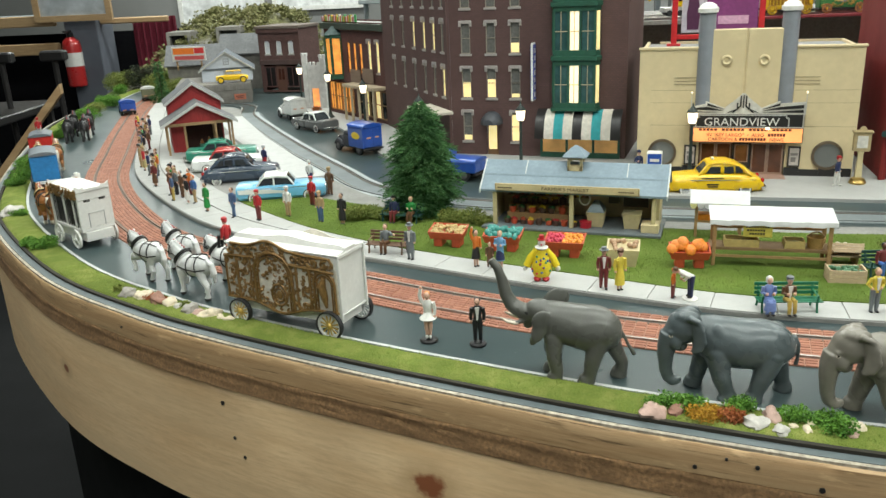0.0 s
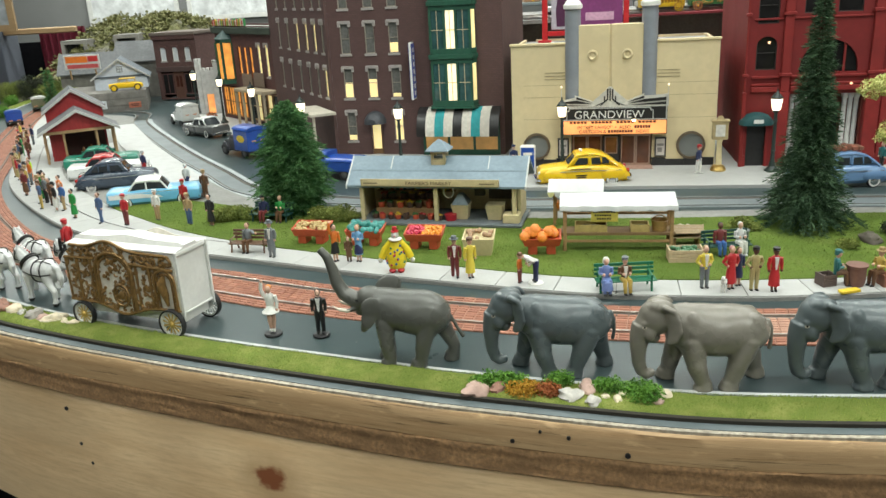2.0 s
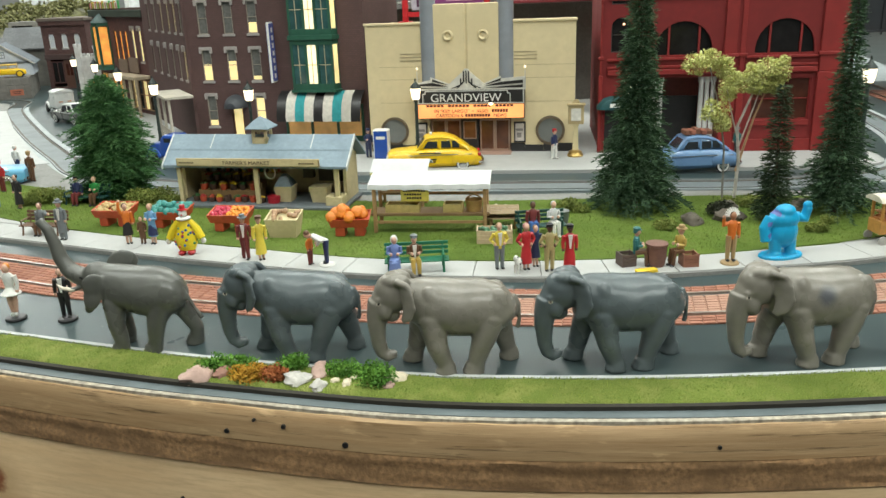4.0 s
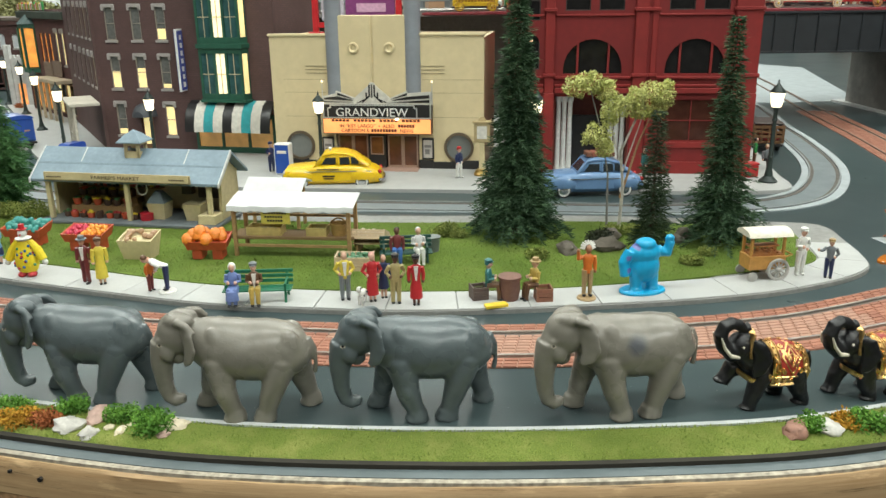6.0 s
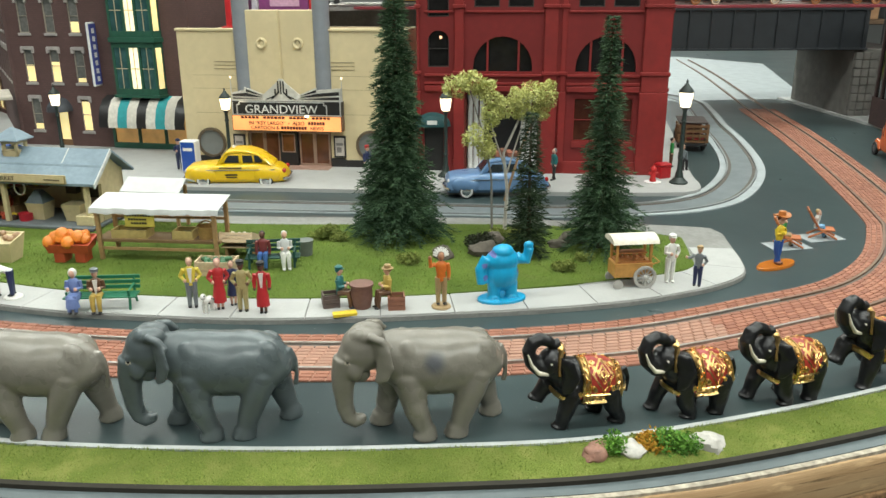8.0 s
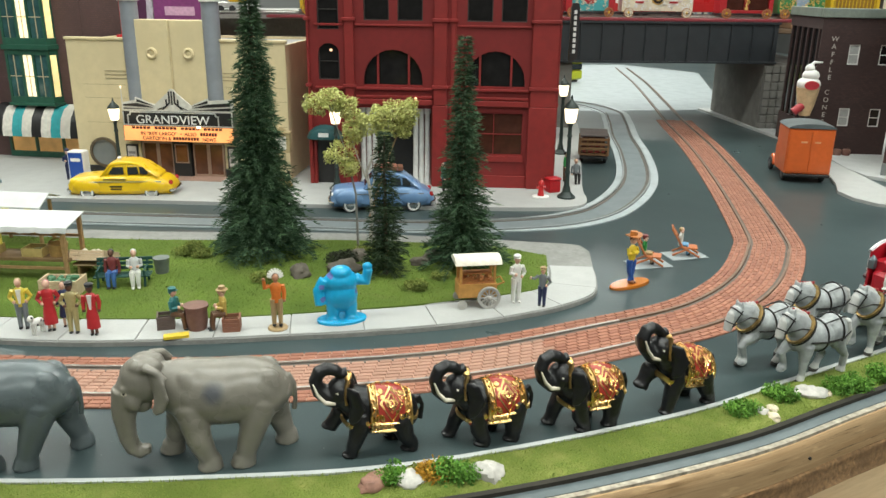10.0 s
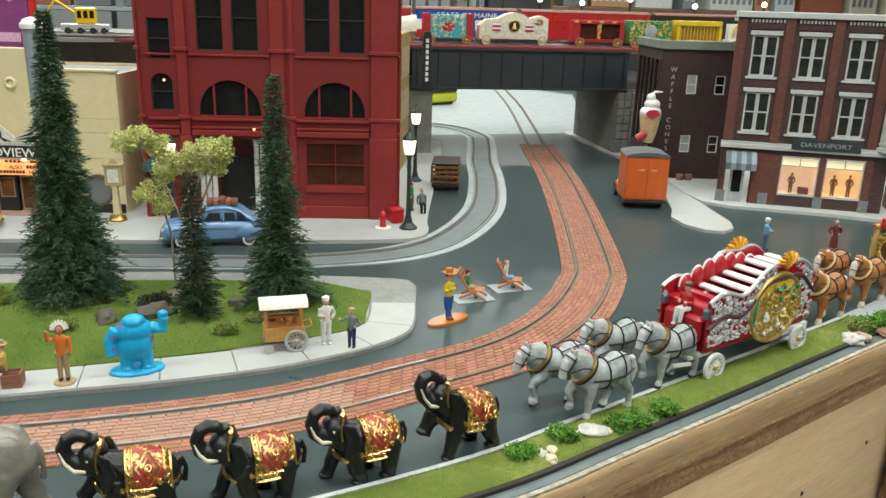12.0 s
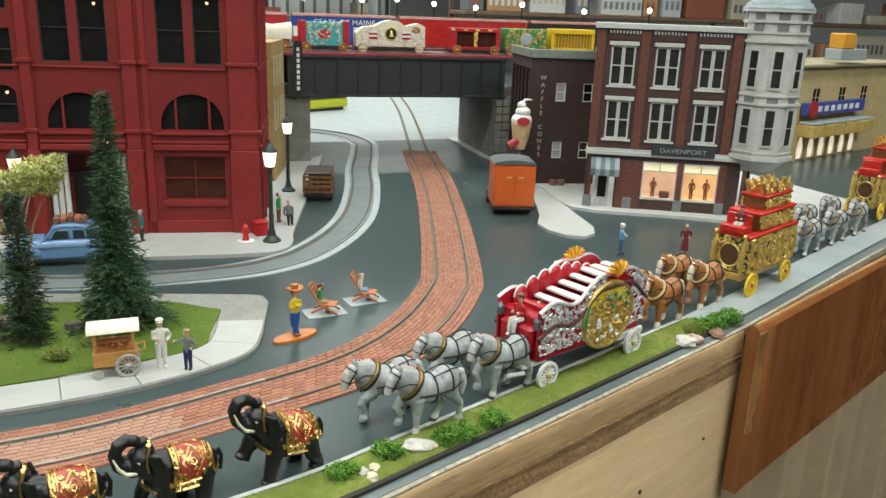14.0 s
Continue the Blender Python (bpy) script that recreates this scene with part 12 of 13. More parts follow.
def corner_tavern():
    a, b = (-219, 1650), (-87, 1447)
    L = math.hypot(b[0] - a[0], b[1] - a[1])
    ang = math.degrees(math.atan2(b[1] - a[1], b[0] - a[0]))
    t = thing("corner_tavern", at(a[0], a[1], 4, ang), "dark brick tavern with a green bay and orange-lit rooms", "shop building")
    h, d = 178, 70
    holes = [(96, 108, 84, 140), (120, 132, 84, 140), (144, 156, 84, 140), (178, 190, 90, 146), (208, 220, 90, 146), (6, 112, 5, 64), (126, 236, 5, 60)]
    part("front_wall", wall_shape(L, h, 4, holes), MAROON, t, smooth=0)
    shell(t, L, d, h, MAROON)
    for x in (102, 126, 150):
        window(t, x, 84, 12, 56, mat("rust_frame", (0.22, 0.045, 0.02), 0.5), LITORANGE, (0, 1), 1.0)
    for x in (184, 214):
        window(t, x, 90, 12, 56, STONE, LITWARM, (0, 1), 1.0, STONE, STONE)
    pts = [(32, 0), (40, -18), (66, -18), (74, 0)]
    by = Shape()
    by.prism(pts, 70, 78)
    by.prism(pts, 148, 154)
    for x, y in pts:
        by.box(x - 2, x + 2, y - 2, y + 2, 78, 148)
    bay = part("bay", by, GREEN, t, "dark green bay window", at(0, -0.05, 0), 0)
    g = Shape()
    g.prism([(34, -0.2), (41, -16.5), (65, -16.5), (72, -0.2)], 80, 146)
    part("bay_pane", g, LITORANGE, bay, smooth=0)
    s = Shape()
    s.loft([[(30, 0, 154.1), (39, -20, 154.1), (67, -20, 154.1), (76, 0, 154.1)], [(46, 0, 170), (50, -6, 170), (56, -6, 170), (60, 0, 170)]])
    part("bay_roof", s, mat("weathered_copper", (0.05, 0.09, 0.085), 0.6), bay, smooth=0)
    for i in range(4):
        window(t, 18 + i * 26, 6, 23, 56, mat("amber_frame", (0.30, 0.12, 0.03), 0.5), LITORANGE, (1, 1), 1.0, None, None, 2)
    for i in range(5):
        window(t, 138 + i * 22, 6, 20, 52, TANPOST, LITWARM if i % 2 else DARKPANE, (0, 1), 1.0, None, None, 2)
    s = Shape()
    s.box(122, 240, -30, -0.05, 62, 68, 0, 0.6)
    part("porch_roof", s, mat("tan_porch", (0.44, 0.36, 0.25), 0.7), t)
    for i in range(5):
        s = Shape()
        s.box(124 + i * 28, 128 + i * 28, -29, -25, 0, 61.9, 0, 0.4)
        part("porch_post", s, mat("tan_porch", (0.44, 0.36, 0.25), 0.7), t)
    for x, z in ((112, 66), (160, 70)):
        s = Shape()
        s.box(x, x + 40, -5, -3, z, z + 26, 0, 0.4)
        part("sign_board", s, mat("brown_board", (0.20, 0.145, 0.11), 0.8, stretch=(1, 1, 8)), t)
    s = Shape()
    s.box(-4, L + 3, -6, -0.05, h - 14, h - 2, 0, 0.6)
    part("cornice", s, mat("green_cornice", (0.05, 0.065, 0.05), 0.6), t)
    rng = random.Random(31)
    tints = [paint(c) for c in ((0.5, 0.03, 0.03), (0.05, 0.3, 0.08), (0.65, 0.65, 0.6), (0.6, 0.4, 0.05))]
    for i in range(34):
        s = Shape()
        x = 4 + i * 4.2
        k = i % 3
        s.box(x - 1.6, x + 1.6, -3, 0.5, h, h + rng.uniform(9, 14), 0, 0.5)
        part("roof_garland", s, tints[(i + k) % 4], t)


def long_roofs():
    for x, y, w, d, e, p, r in ((-690, 2110, 150, 90, 70, 118, 4), (-560, 2140, 130, 90, 92, 140, -4), (-470, 2190, 120, 80, 105, 150, -8)):
        t = thing("long_shed", at(x, y, 0, r), "long low shed with a dark grey roof", "shed")
        s = Shape()
        s.box(0, w, 0, d, 0, e)
        part("body", s, ROUGHSTONE, t, smooth=0)
        s = Shape()
        s.prism([(-8, e), (d / 2, p), (d + 8, e), (d + 8, e - 3), (d / 2, p - 3), (-8, e - 3)], -6, w + 6, 0, "x")
        part("roof", s, SLATE, t, smooth=0)
    t = thing("billboard", at(-668, 2095, 8, -6, 0.84), "white billboard with orange lettering bars above a roof", "billboard")
    for k in (12, 88):
        s = Shape()
        s.box(k - 2, k + 2, 0, 4, 60, 92)
        part("post", s, TANPOST, t)
    s = Shape()
    s.box(0, 106, -3, -0.05, 88, 130, 0, 0.5)
    bd = part("board", s, mat("billboard_white", (0.62, 0.61, 0.58), 0.5), t)
    for z0, z1, a, c, cc in ((108, 126, 5, 70, (0.80, 0.20, 0.03)), (110, 126, 72, 101, (0.62, 0.04, 0.04)), (92, 103, 8, 100, (0.55, 0.10, 0.10))):
        s = Shape()
        s.box(a, c, -3.5, -3.05, z0, z1)
        part("letter_bar", s, paint(cc), bd)


def hillside():
    rng = random.Random(77)
    xs = [-900 + 20 * i for i in range(31)]
    ys = [2210 + 20 * j for j in range(36)]
    s = Shape()
    hgt = {}
    for j, y in enumerate(ys):
        for i, x in enumerate(xs):
            v = Vector((x * 0.004, y * 0.004, 3.1))
            slope = min(max((y - 2230) / 340, 0), 1)
            side = min(max((-330 - x) / 120, 0.15), 1) * min(max((x + 900 + (y - 2600) * 0.05) / 170, 0.0), 1)
            z = -4 + 165 * (slope ** 0.8) * side * (1 + 0.22 * noise.noise(v) + 0.12 * noise.noise(v * 3.1)) + 10 * noise.noise(v * 7)
            hgt[i, j] = z
    n = len(xs)
    s.add([(x, y, hgt[i, j]) for j, y in enumerate(ys) for i, x in enumerate(xs)], [(j * n + i, j * n + i + 1, (j + 1) * n + i + 1, (j + 1) * n + i) for j in range(len(ys) - 1) for i in range(n - 1)])
    m, nt, b = tree_of("rocky_hill")
    vec = coords(nt)
    col = mixed(nt, ramped(nt, noised(nt, vec, 14, 5), 0.42, 0.62), rgb((0.24, 0.23, 0.20)), rgb((0.19, 0.19, 0.08)))
    col = mixed(nt, ramped(nt, noised(nt, vec, 60, 5), 0.45, 0.75), col, rgb((0.08, 0.08, 0.04)))
    nt.links.new(col, b.inputs["Base Color"])
    b.inputs["Roughness"].default_value = 0.95
    bumped(nt, b, noised(nt, vec, 90, 6, 0.7), 1.0, 0.01)
    setting("hill", s, m, "rocky olive hillside behind the far town", "hill", smooth=60)
    for x, y, z, w in ((-740, 2460, 96, 52), (-600, 2480, 104, 52)):
        t = thing("tunnel_portal", at(x, y - 60, 0, 0), "grey concrete tunnel portal with a dark mouth", "tunnel portal", "tunnel portals")
        p = Shape()
        p.box(-w / 2 - 9, -w / 2, 0, 90, z - 40, z + 34)
        p.box(w / 2, w / 2 + 9, 0, 90, z - 40, z + 34)
        p.box(-w / 2 - 9, w / 2 + 9, 0, 90, z + 34.1, z + 44)
        part("surround", p, mat("portal_concrete", (0.22, 0.21, 0.19), 0.85, 0, 0.2, 80), t, smooth=0)
        # black slab closes the portal; the tunnel's darkness is put into its colour
        p = Shape()
        p.box(-w / 2 + 0.1, w / 2 - 0.1, 20, 24, z - 40, z + 33.9)
        part("mouth", p, BLACK, t, smooth=0)
    f = Shape()
    for _ in range(260):
        i, j = rng.randrange(2, n - 2), rng.randrange(1, len(ys) - 2)
        z = hgt[i, j]
        if z < 25:
            continue
        r = rng.uniform(14, 32)
        leaf_cloud(f, (xs[i], ys[j], z + r * 0.4), (r, r, r * 0.7), 60, rng, 9, 3.6)
    tagged(solid("hill_shrubs", f, needles((0.15, 0.16, 0.06), (0.33, 0.31, 0.15), "hill_foliage"), Matrix.Identity(4), "olive and straw foam shrubs over the hillside", "shrubs", "", "stuff", 0), "olive and straw foam shrubs over the hillside", "shrubs", "", "stuff")
    for x, y, r, c in ((-655, 2020, 34, "olive"), (-610, 1990, 26, "olive"), (-690, 2060, 30, "olive"), (-580, 2050, 22, "green"), (-740, 2180, 40, "olive"), (-800, 2240, 46, "dark"), (-860, 2230, 40, "olive"), (-700, 2210, 44, "green"), (-630, 2060, 30, "olive"), (-830, 2120, 20, "green"), (-806, 1960, 16, "green"), (-780, 1830, 15, "green"), (-750, 1700, 14, "green"), (-728, 1590, 13, "green"), (-705, 1480, 12, "green"), (-668, 1370, 12, "green"), (-640, 1290, 11, "green"), (-610, 1200, 10, "green"), (-248, 1660, 9, "rust")):
        bush(x, y, 1, r, c, int(abs(x)), 1.0)


station()
gable_house()
vintage_car()
brick_block()
chapel()
corner_tavern()
long_roofs()
hillside()

# ---- upper railway ----
LINE = at(905, 1226, 0, -8.7)
CREAMW = mat("cream_scrollwork", (0.66, 0.60, 0.46), 0.45, 0, 0.12, 300)
TEALW = mat("teal_enamel", (0.06, 0.34, 0.36), 0.4)
LEMON = mat("lemon_paint", (0.66, 0.44, 0.02), 0.4)
REDW = mat("wagon_red", (0.36, 0.015, 0.02), 0.4)
GREENW = mat("wagon_green", (0.05, 0.22, 0.07), 0.4)
WOODW = mat("wheel_wood", (0.36, 0.16, 0.06), 0.5)


def rail_wagon(x0, x1, style, label, seed):
    rng = random.Random(seed)
    k = lambda x: 1.02 * (1061 + 0.84 * (x - 1061) - 545) - 360
    u0, u1 = k(x0) + 3, k(x1) - 3
    L = (u1 - u0) / 0.84
    t = thing("circus_wagon", LINE @ at(u0, 34, 174, 0, 0.84), label, "circus wagon", "wagons on the upper railway")
    s = Shape()
    s.box(-2, L + 2, -18, 18, 6, 9.5, 0, 0.4)
    part("flatcar", s, BLACK if style != "red" else REDW, t)
    for u in (12, L - 12):
        for y in (-19, 19):
            wheel(t, u, y, 9.0, 12, {"bell": CREAMW, "gold": LEMON}.get(style, WOODW), LEMON, WOODW)
    body = Shape()
    zt = 50
    if style == "flat":
        body.box(0, 26, -13, 13, 9.6, 44, 0, 1)
        part("load", body, LEMON, t)
        for u, m in ((30, REDW), (52, REDW)):
            s = Shape()
            s.box(u, u + 16, -15, 15, 9.6, 58, 0, 1)
            p = part("post_panel", s, m, t)
            s = Shape()
            s.ell((u + 8, -15.4, 42), (4, 0.8, 9), 0, 12, 8)
            s.ell((u + 8, -15.4, 22), (5, 0.8, 5), 0, 12, 8)
            part("gilt_mark", s, LEAF, p)
    elif style in ("cage", "windowed"):
        for z0, z1 in ((9.6, 15), (zt - 7, zt)):
            body.box(0, L, -16, 16, z0, z1, 0, 0.5)
        for a, b in ((0, 12), (L / 2 - 4, L / 2 + 4), (L - 8, L)):
            body.box(a, b, -16, 16, 15.01, zt - 7.01)
        part("body", body, REDW, t)
        # solid dark box fills the wagon; the shade inside is put into its colour
        s = Shape()
        s.box(12.1, L - 8.1, -11, 11, 15.1, zt - 7.1)
        part("dark_inside", s, REDPANE, t)
        for i in range(4):
            s = Shape()
            s.ell((4 + i * L / 4, -16.6, zt - 3.4), (5, 0.8, 2.2), 0, 10, 6)
            part("scroll", s, LEAF, t)
        if style == "windowed":
            s = Shape()
            scrolls(s, L / 2 - 4, L / 2 + 4, 16, zt - 8, -16.6, 24, rng)
            part("carving", s, LEAF, t)
    elif style == "covered":
        body.box(4, L - 4, -12, 12, 9.6, 22, 0, 1)
        part("body", body, WOODW, t)
        s = Shape()
        s.loft([[(u, 15 * kx * math.cos(math.pi * i / 10), 22 + (27 + lift) * math.sin(math.pi * i / 10)) for i in range(11)] for u, kx, lift in ((-2, 1.05, 3), (L * 0.25, 1, 0), (L * 0.5, 1, -2), (L * 0.75, 1, 0), (L + 2, 1.05, 3))])
        part("canvas_cover", s, mat("canvas_white", (0.64, 0.60, 0.50), 0.75, 0, 0.1, 200), t)
    elif style == "teal":
        body.box(0, 12, -16, 16, 9.6, zt + 6, 0, 0.6)
        body.box(L - 12, L, -16, 16, 9.6, zt + 6, 0, 0.6)
        part("frame", body, REDW, t)
        s = Shape()
        s.box(12.1, L - 12.1, -14, 14, 11, zt + 4, 0, 0.6)
        pn = part("panel", s, TEALW, t)
        s = Shape()
        scrolls(s, 14, L - 14, 13, zt + 2, -14.4, 90, rng)
        part("scrollwork", s, CREAMW, pn)
        s = Shape()
        s.ell((L / 2, -14.6, 32), (12, 0.8, 9), 0, 16, 8)
        part("medallion", s, REDW, pn)
    elif style == "bell":
        pts = [(0, 12), (L, 12), (L, 50), (L * 0.9, 56), (L * 0.72, 50), (L * 0.62, 58), (L * 0.5, 61), (L * 0.38, 57), (L * 0.26, 49), (L * 0.1, 47), (0, 36)]
        body.prism(pts, -15, 15, 0, "y")
        part("body", body, CREAMW, t, "cream carved sides", None, 0)
        s = Shape()
        scrolls(s, 3, L - 3, 15, 46, -15.5, 110, rng)
        part("scrollwork", s, IVORYW, t)
        for a, c, m in ((0.5, 13, LEAF), (0.5, 10.5, BLACK)):
            s = Shape()
            s.ell((L * a, -15.6 - (13 - c) * 0.3, 36), (c, 0.9, c), 0, 20, 8)
            part("medallion", s, m, t)
        s = Shape()
        s.turned(L * 0.5, -17, [(4.6, 30), (4.2, 32), (2.8, 36), (2.2, 40), (0.8, 42)], 12)
        part("bell", s, LEAF, t)
        for a in (0.24, 0.72):
            for j, m in enumerate((REDW, IVORYW, REDW, IVORYW)):
                s = Shape()
                s.box(L * a - 8, L * a + 8, -17 - 0.1 * j, -16.2, 26 + j * 3.6, 29.4 + j * 3.6)
                part("flag_stripe", s, m, t)
        s = Shape()
        s.ell((L * 0.86, -16, 44), (9, 1, 6), 0, 14, 8)
        part("carved_eagle", s, WOODW, t)
    elif style == "green":
        body.box(0, L, -15, 15, 9.6, zt + 2, 0, 1)
        part("body", body, GREENW, t)
        s = Shape()
        scrolls(s, 2, L - 2, 12, zt + 3, -15.5, 130, rng)
        part("scrollwork", s, LEAF, t)
        s = Shape()
        s.ell((L / 2, -15.8, 32), (13, 1.0, 13), 0, 20, 8)
        part("medallion", s, mat("dull_silver_blue", (0.28, 0.36, 0.45), 0.4), t)
    elif style == "gold":
        for z0, z1 in ((9.6, 17), (zt - 6, zt + 4)):
            body.box(0, L, -15, 15, z0, z1, 0, 0.8)
        body.box(0, 6, -15, 15, 17.01, zt - 6.01)
        body.box(L - 6, L, -15, 15, 17.01, zt - 6.01)
        part("body", body, LEMON, t)
        s = Shape()
        s.box(6.1, L - 6.1, -10, 10, 17.1, zt - 6.1)
        part("inside", s, mat("deep_amber", (0.30, 0.17, 0.02), 0.6), t)
        for i in range(12):
            s = Shape()
            s.cyl(9 + i * (L - 18) / 11, -13, 17, zt - 6, 0.9, None, 6)
            part("bar", s, LEMON, t)
    elif style == "arches":
        body.box(0, L, -14, 14, 9.6, 20, 0, 1)
        part("body", body, IVORYW, t)
        for i in range(3):
            c = L * (0.2 + 0.3 * i)
            s = Shape()
            q = 12 if i == 1 else 10
            s.loft([[(c + (q + w) * math.cos(math.pi * j / 14), y, 24 + (24 + (4 if i == 1 else 0) + w) * math.sin(math.pi * j / 14)) for j in range(15)] + [(c + (q + w2) * math.cos(math.pi * j / 14), y, 24 + (24 + (4 if i == 1 else 0) + w2) * math.sin(math.pi * j / 14)) for j in range(14, -1, -1)] for w, w2, y in ((0, 3, -15), (0, 3, -12))])
            part("arch", s, LEMON, t)
            s = Shape()
            s.turned(c, -10, [(5, 20), (4, 28), (3, 34), (3.4, 38), (2, 42)], 10)
            part("carved_figure", s, mat("wagon_blue", (0.02, 0.04, 0.20), 0.4) if i == 1 else IVORYW, t)
        s = Shape()
        s.box(2, L - 2, -6, 6, 20, 50)
        part("back_panel", s, IVORYW, t)


for x0, x1, st, lab in ((410, 500, "gold", "yellow barred cage wagon on a flat car"), (505, 592, "green", "green wagon with gilt scrolls on a flat car"), (598, 690, "flat", "flat car with yellow load and red gilt panels"), (718, 806, "cage", "red cage wagon with dark windows"), (808, 880, "covered", "wagon with a white canvas cover"),
                        (888, 986, "teal", "teal scrollwork panel wagon with red ends"), (992, 1130, "bell", "cream carved wagon with a bell medallion"), (1174, 1280, "windowed", "red wagon with gilt trim and windows"),
                        (1284, 1378, "green", "green wagon with gilt scrolls and oval medallion"), (1382, 1482, "gold", "yellow barred cage wagon on a flat car"), (1492, 1592, "arches", "white wagon with yellow arches and carved figures"), (1600, 1690, "cage", "red cage wagon with dark windows")):
    rail_wagon(x0, x1, st, lab, int(x0))


def boxcar(u0, u1, base, upper, lower, text, label):
    t = thing("boxcar", LINE @ at(u0, 120, 174, 0, 0.9), label, "boxcar", "boxcars on the upper railway")
    L = (u1 - u0) / 0.9
    for z0, z1, m, nm in ((8, 22, lower, "lower_side"), (22.02, 40, base, "middle_side"), (40.02, 58, upper, "upper_side")):
        s = Shape()
        s.box(0, L, -20, 20, z0, z1, 0, 0.3)
        part(nm, s, m, t)
    s = Shape()
    s.loft([[(u, 21 * math.cos(math.pi * i / 8), 58 + 5 * math.sin(math.pi * i / 8)) for i in range(9)] for u in (-1, L + 1)])
    part("roof", s, mat("rusty_roof", (0.20, 0.07, 0.05), 0.6), t)
    s = Shape()
    s.box(L / 2 - 16, L / 2 + 16, -21.4, -20.05, 10, 57, 0, 0.3)
    part("door", s, upper, t)
    if text:
        words(t, text, 13, at(L / 2, -21.8, 44), IVORYW, "lettering", 0.3, 1.05, 1.1)
    for u in (18, 34, L - 34, L - 18):
        s = Shape()
        s.loft([[(u + 6 * math.cos(2 * math.pi * a / 14), y, 6 + 6 * math.sin(2 * math.pi * a / 14)) for a in range(14)] for y in (-14, 14)])
        part("wheel_set", s, BLACK, t)


MAINEBLUE = mat("boxcar_blue", (0.012, 0.05, 0.26), 0.45)
boxcar(20, 190, IVORYW, MAINEBLUE, CHERRY, "STATE OF MAINE", "blue, white and red boxcar with white lettering")
boxcar(200, 430, CHERRY, CHERRY, CHERRY, "", "long plain red boxcar")
boxcar(440, 640, BLACK, BLACK, BLACK, "", "long plain black boxcar")
boxcar(-190, 10, REDW, REDW, REDW, "", "dull red boxcar on the upper railway")
for off in (24, 44, 110, 130):
    s = Shape()
    s.box(-690, 940, off - 1, off + 1, 174.05, 177, 0, 0.2)
    setting("upper_rail", s, STEEL, "worn steel rail on the upper deck", "rail", LINE)


def yellow_digger(x, y, z, r, label):
    t = thing("toy_crane", at(x, y, z, r), label, "toy crane", "yellow machines on the upper level")
    s = Shape()
    s.box(0, 70, -14, 14, 0, 9, 0, 1)
    part("carrier", s, SILVER, t)
    s = Shape()
    s.box(22, 52, -12, 12, 9.1, 34, 0, 2)
    cab = part("cab", s, YEL, t)
    s = Shape()
    for k in range(3):
        s.box(25 + k * 9, 31 + k * 9, -12.6, -12.05, 18, 29)
    part("cab_window", s, DARKPANE, cab)
    s = Shape()
    s.tube([(20, 0, 26), (-6, 0, 44), (-22, 0, 20)], [3, 2.4, 2], 6)
    part("boom", s, YEL, t)
    for u in (10, 28, 46, 62):
        s = Shape()
        s.loft([[(u + 5 * math.cos(2 * math.pi * a / 12), yy, -1 + 5 * math.sin(2 * math.pi * a / 12)) for a in range(12)] for yy in (-15, 15)])
        part("wheel_set", s, TYRE, t)


for x, y, r, lab in ((392, 1420, 0, "yellow toy crane on a silver carrier"), (690, 1400, 4, "yellow toy crane with a silver base"), (780, 1420, 2, "yellow toy crane with a silver base"), (560, 1430, 0, "yellow toy crane with a silver base")):
    yellow_digger(x, y, 180, r, lab)


def far_trolley():
    t = thing("trolley", at(1150, 1870, 0, 20), "yellow-green trolley on the tracks beyond the bridge", "trolley")
    s = Shape()
    s.box(-62, 62, -20, 20, 6, 30, 0, 4)
    part("body", s, mat("lime_enamel", (0.50, 0.55, 0.03), 0.35), t)
    s = Shape()
    s.box(-58, 58, -20.6, 20.6, 30.05, 44, 0, 1)
    part("window_band", s, CARGLASS, t)
    s = Shape()
    s.box(-63, 63, -21, 21, 44.1, 52, 0, 3)
    part("roof", s, mat("lime_enamel", (0.50, 0.55, 0.03), 0.35), t)
    s = Shape()
    s.box(-50, 50, -14, 14, 0.8, 5.9)
    part("truck_frame", s, BLACK, t)


far_trolley()

# ---- right-hand end ----
OCHRE = mat("ochre_plaster", (0.46, 0.35, 0.17), 0.75, 0, 0.12, 90)
t = thing("ochre_depot", at(1770, 1030, 0, 14), "ochre depot building with a blue sign board", "building")
part("front_wall", wall_shape(420, 168, 5, [(60, 90, 96, 130), (160, 190, 96, 130), (250, 280, 96, 130)]), OCHRE, t, smooth=0)
shell(t, 420, 120, 168, OCHRE)
for x in (75, 175, 265):
    window(t, x, 96, 30, 34, CREAM, DARKPANE, (1, 1), 1.2)
s = Shape()
s.box(20, 240, -16, -2, 84, 106, 0, 1)
sg = part("sign_board", s, mat("sign_blue", (0.03, 0.09, 0.28), 0.45), t, "blue sign board with pale lettering bars")
for k in range(7):
    s = Shape()
    s.box(56 + k * 24, 70 + k * 24, -16.6, -16.05, 90, 100)
    part("letter_bar", s, IVORYW, sg)
s = Shape()
s.loft([[(38 + q * math.cos(2 * math.pi * a / 20), yy, 95 + q * math.sin(2 * math.pi * a / 20)) for a in range(20)] for q, yy in ((15, -18), (15, -15.9))])
part("round_emblem", s, CHERRY, sg)
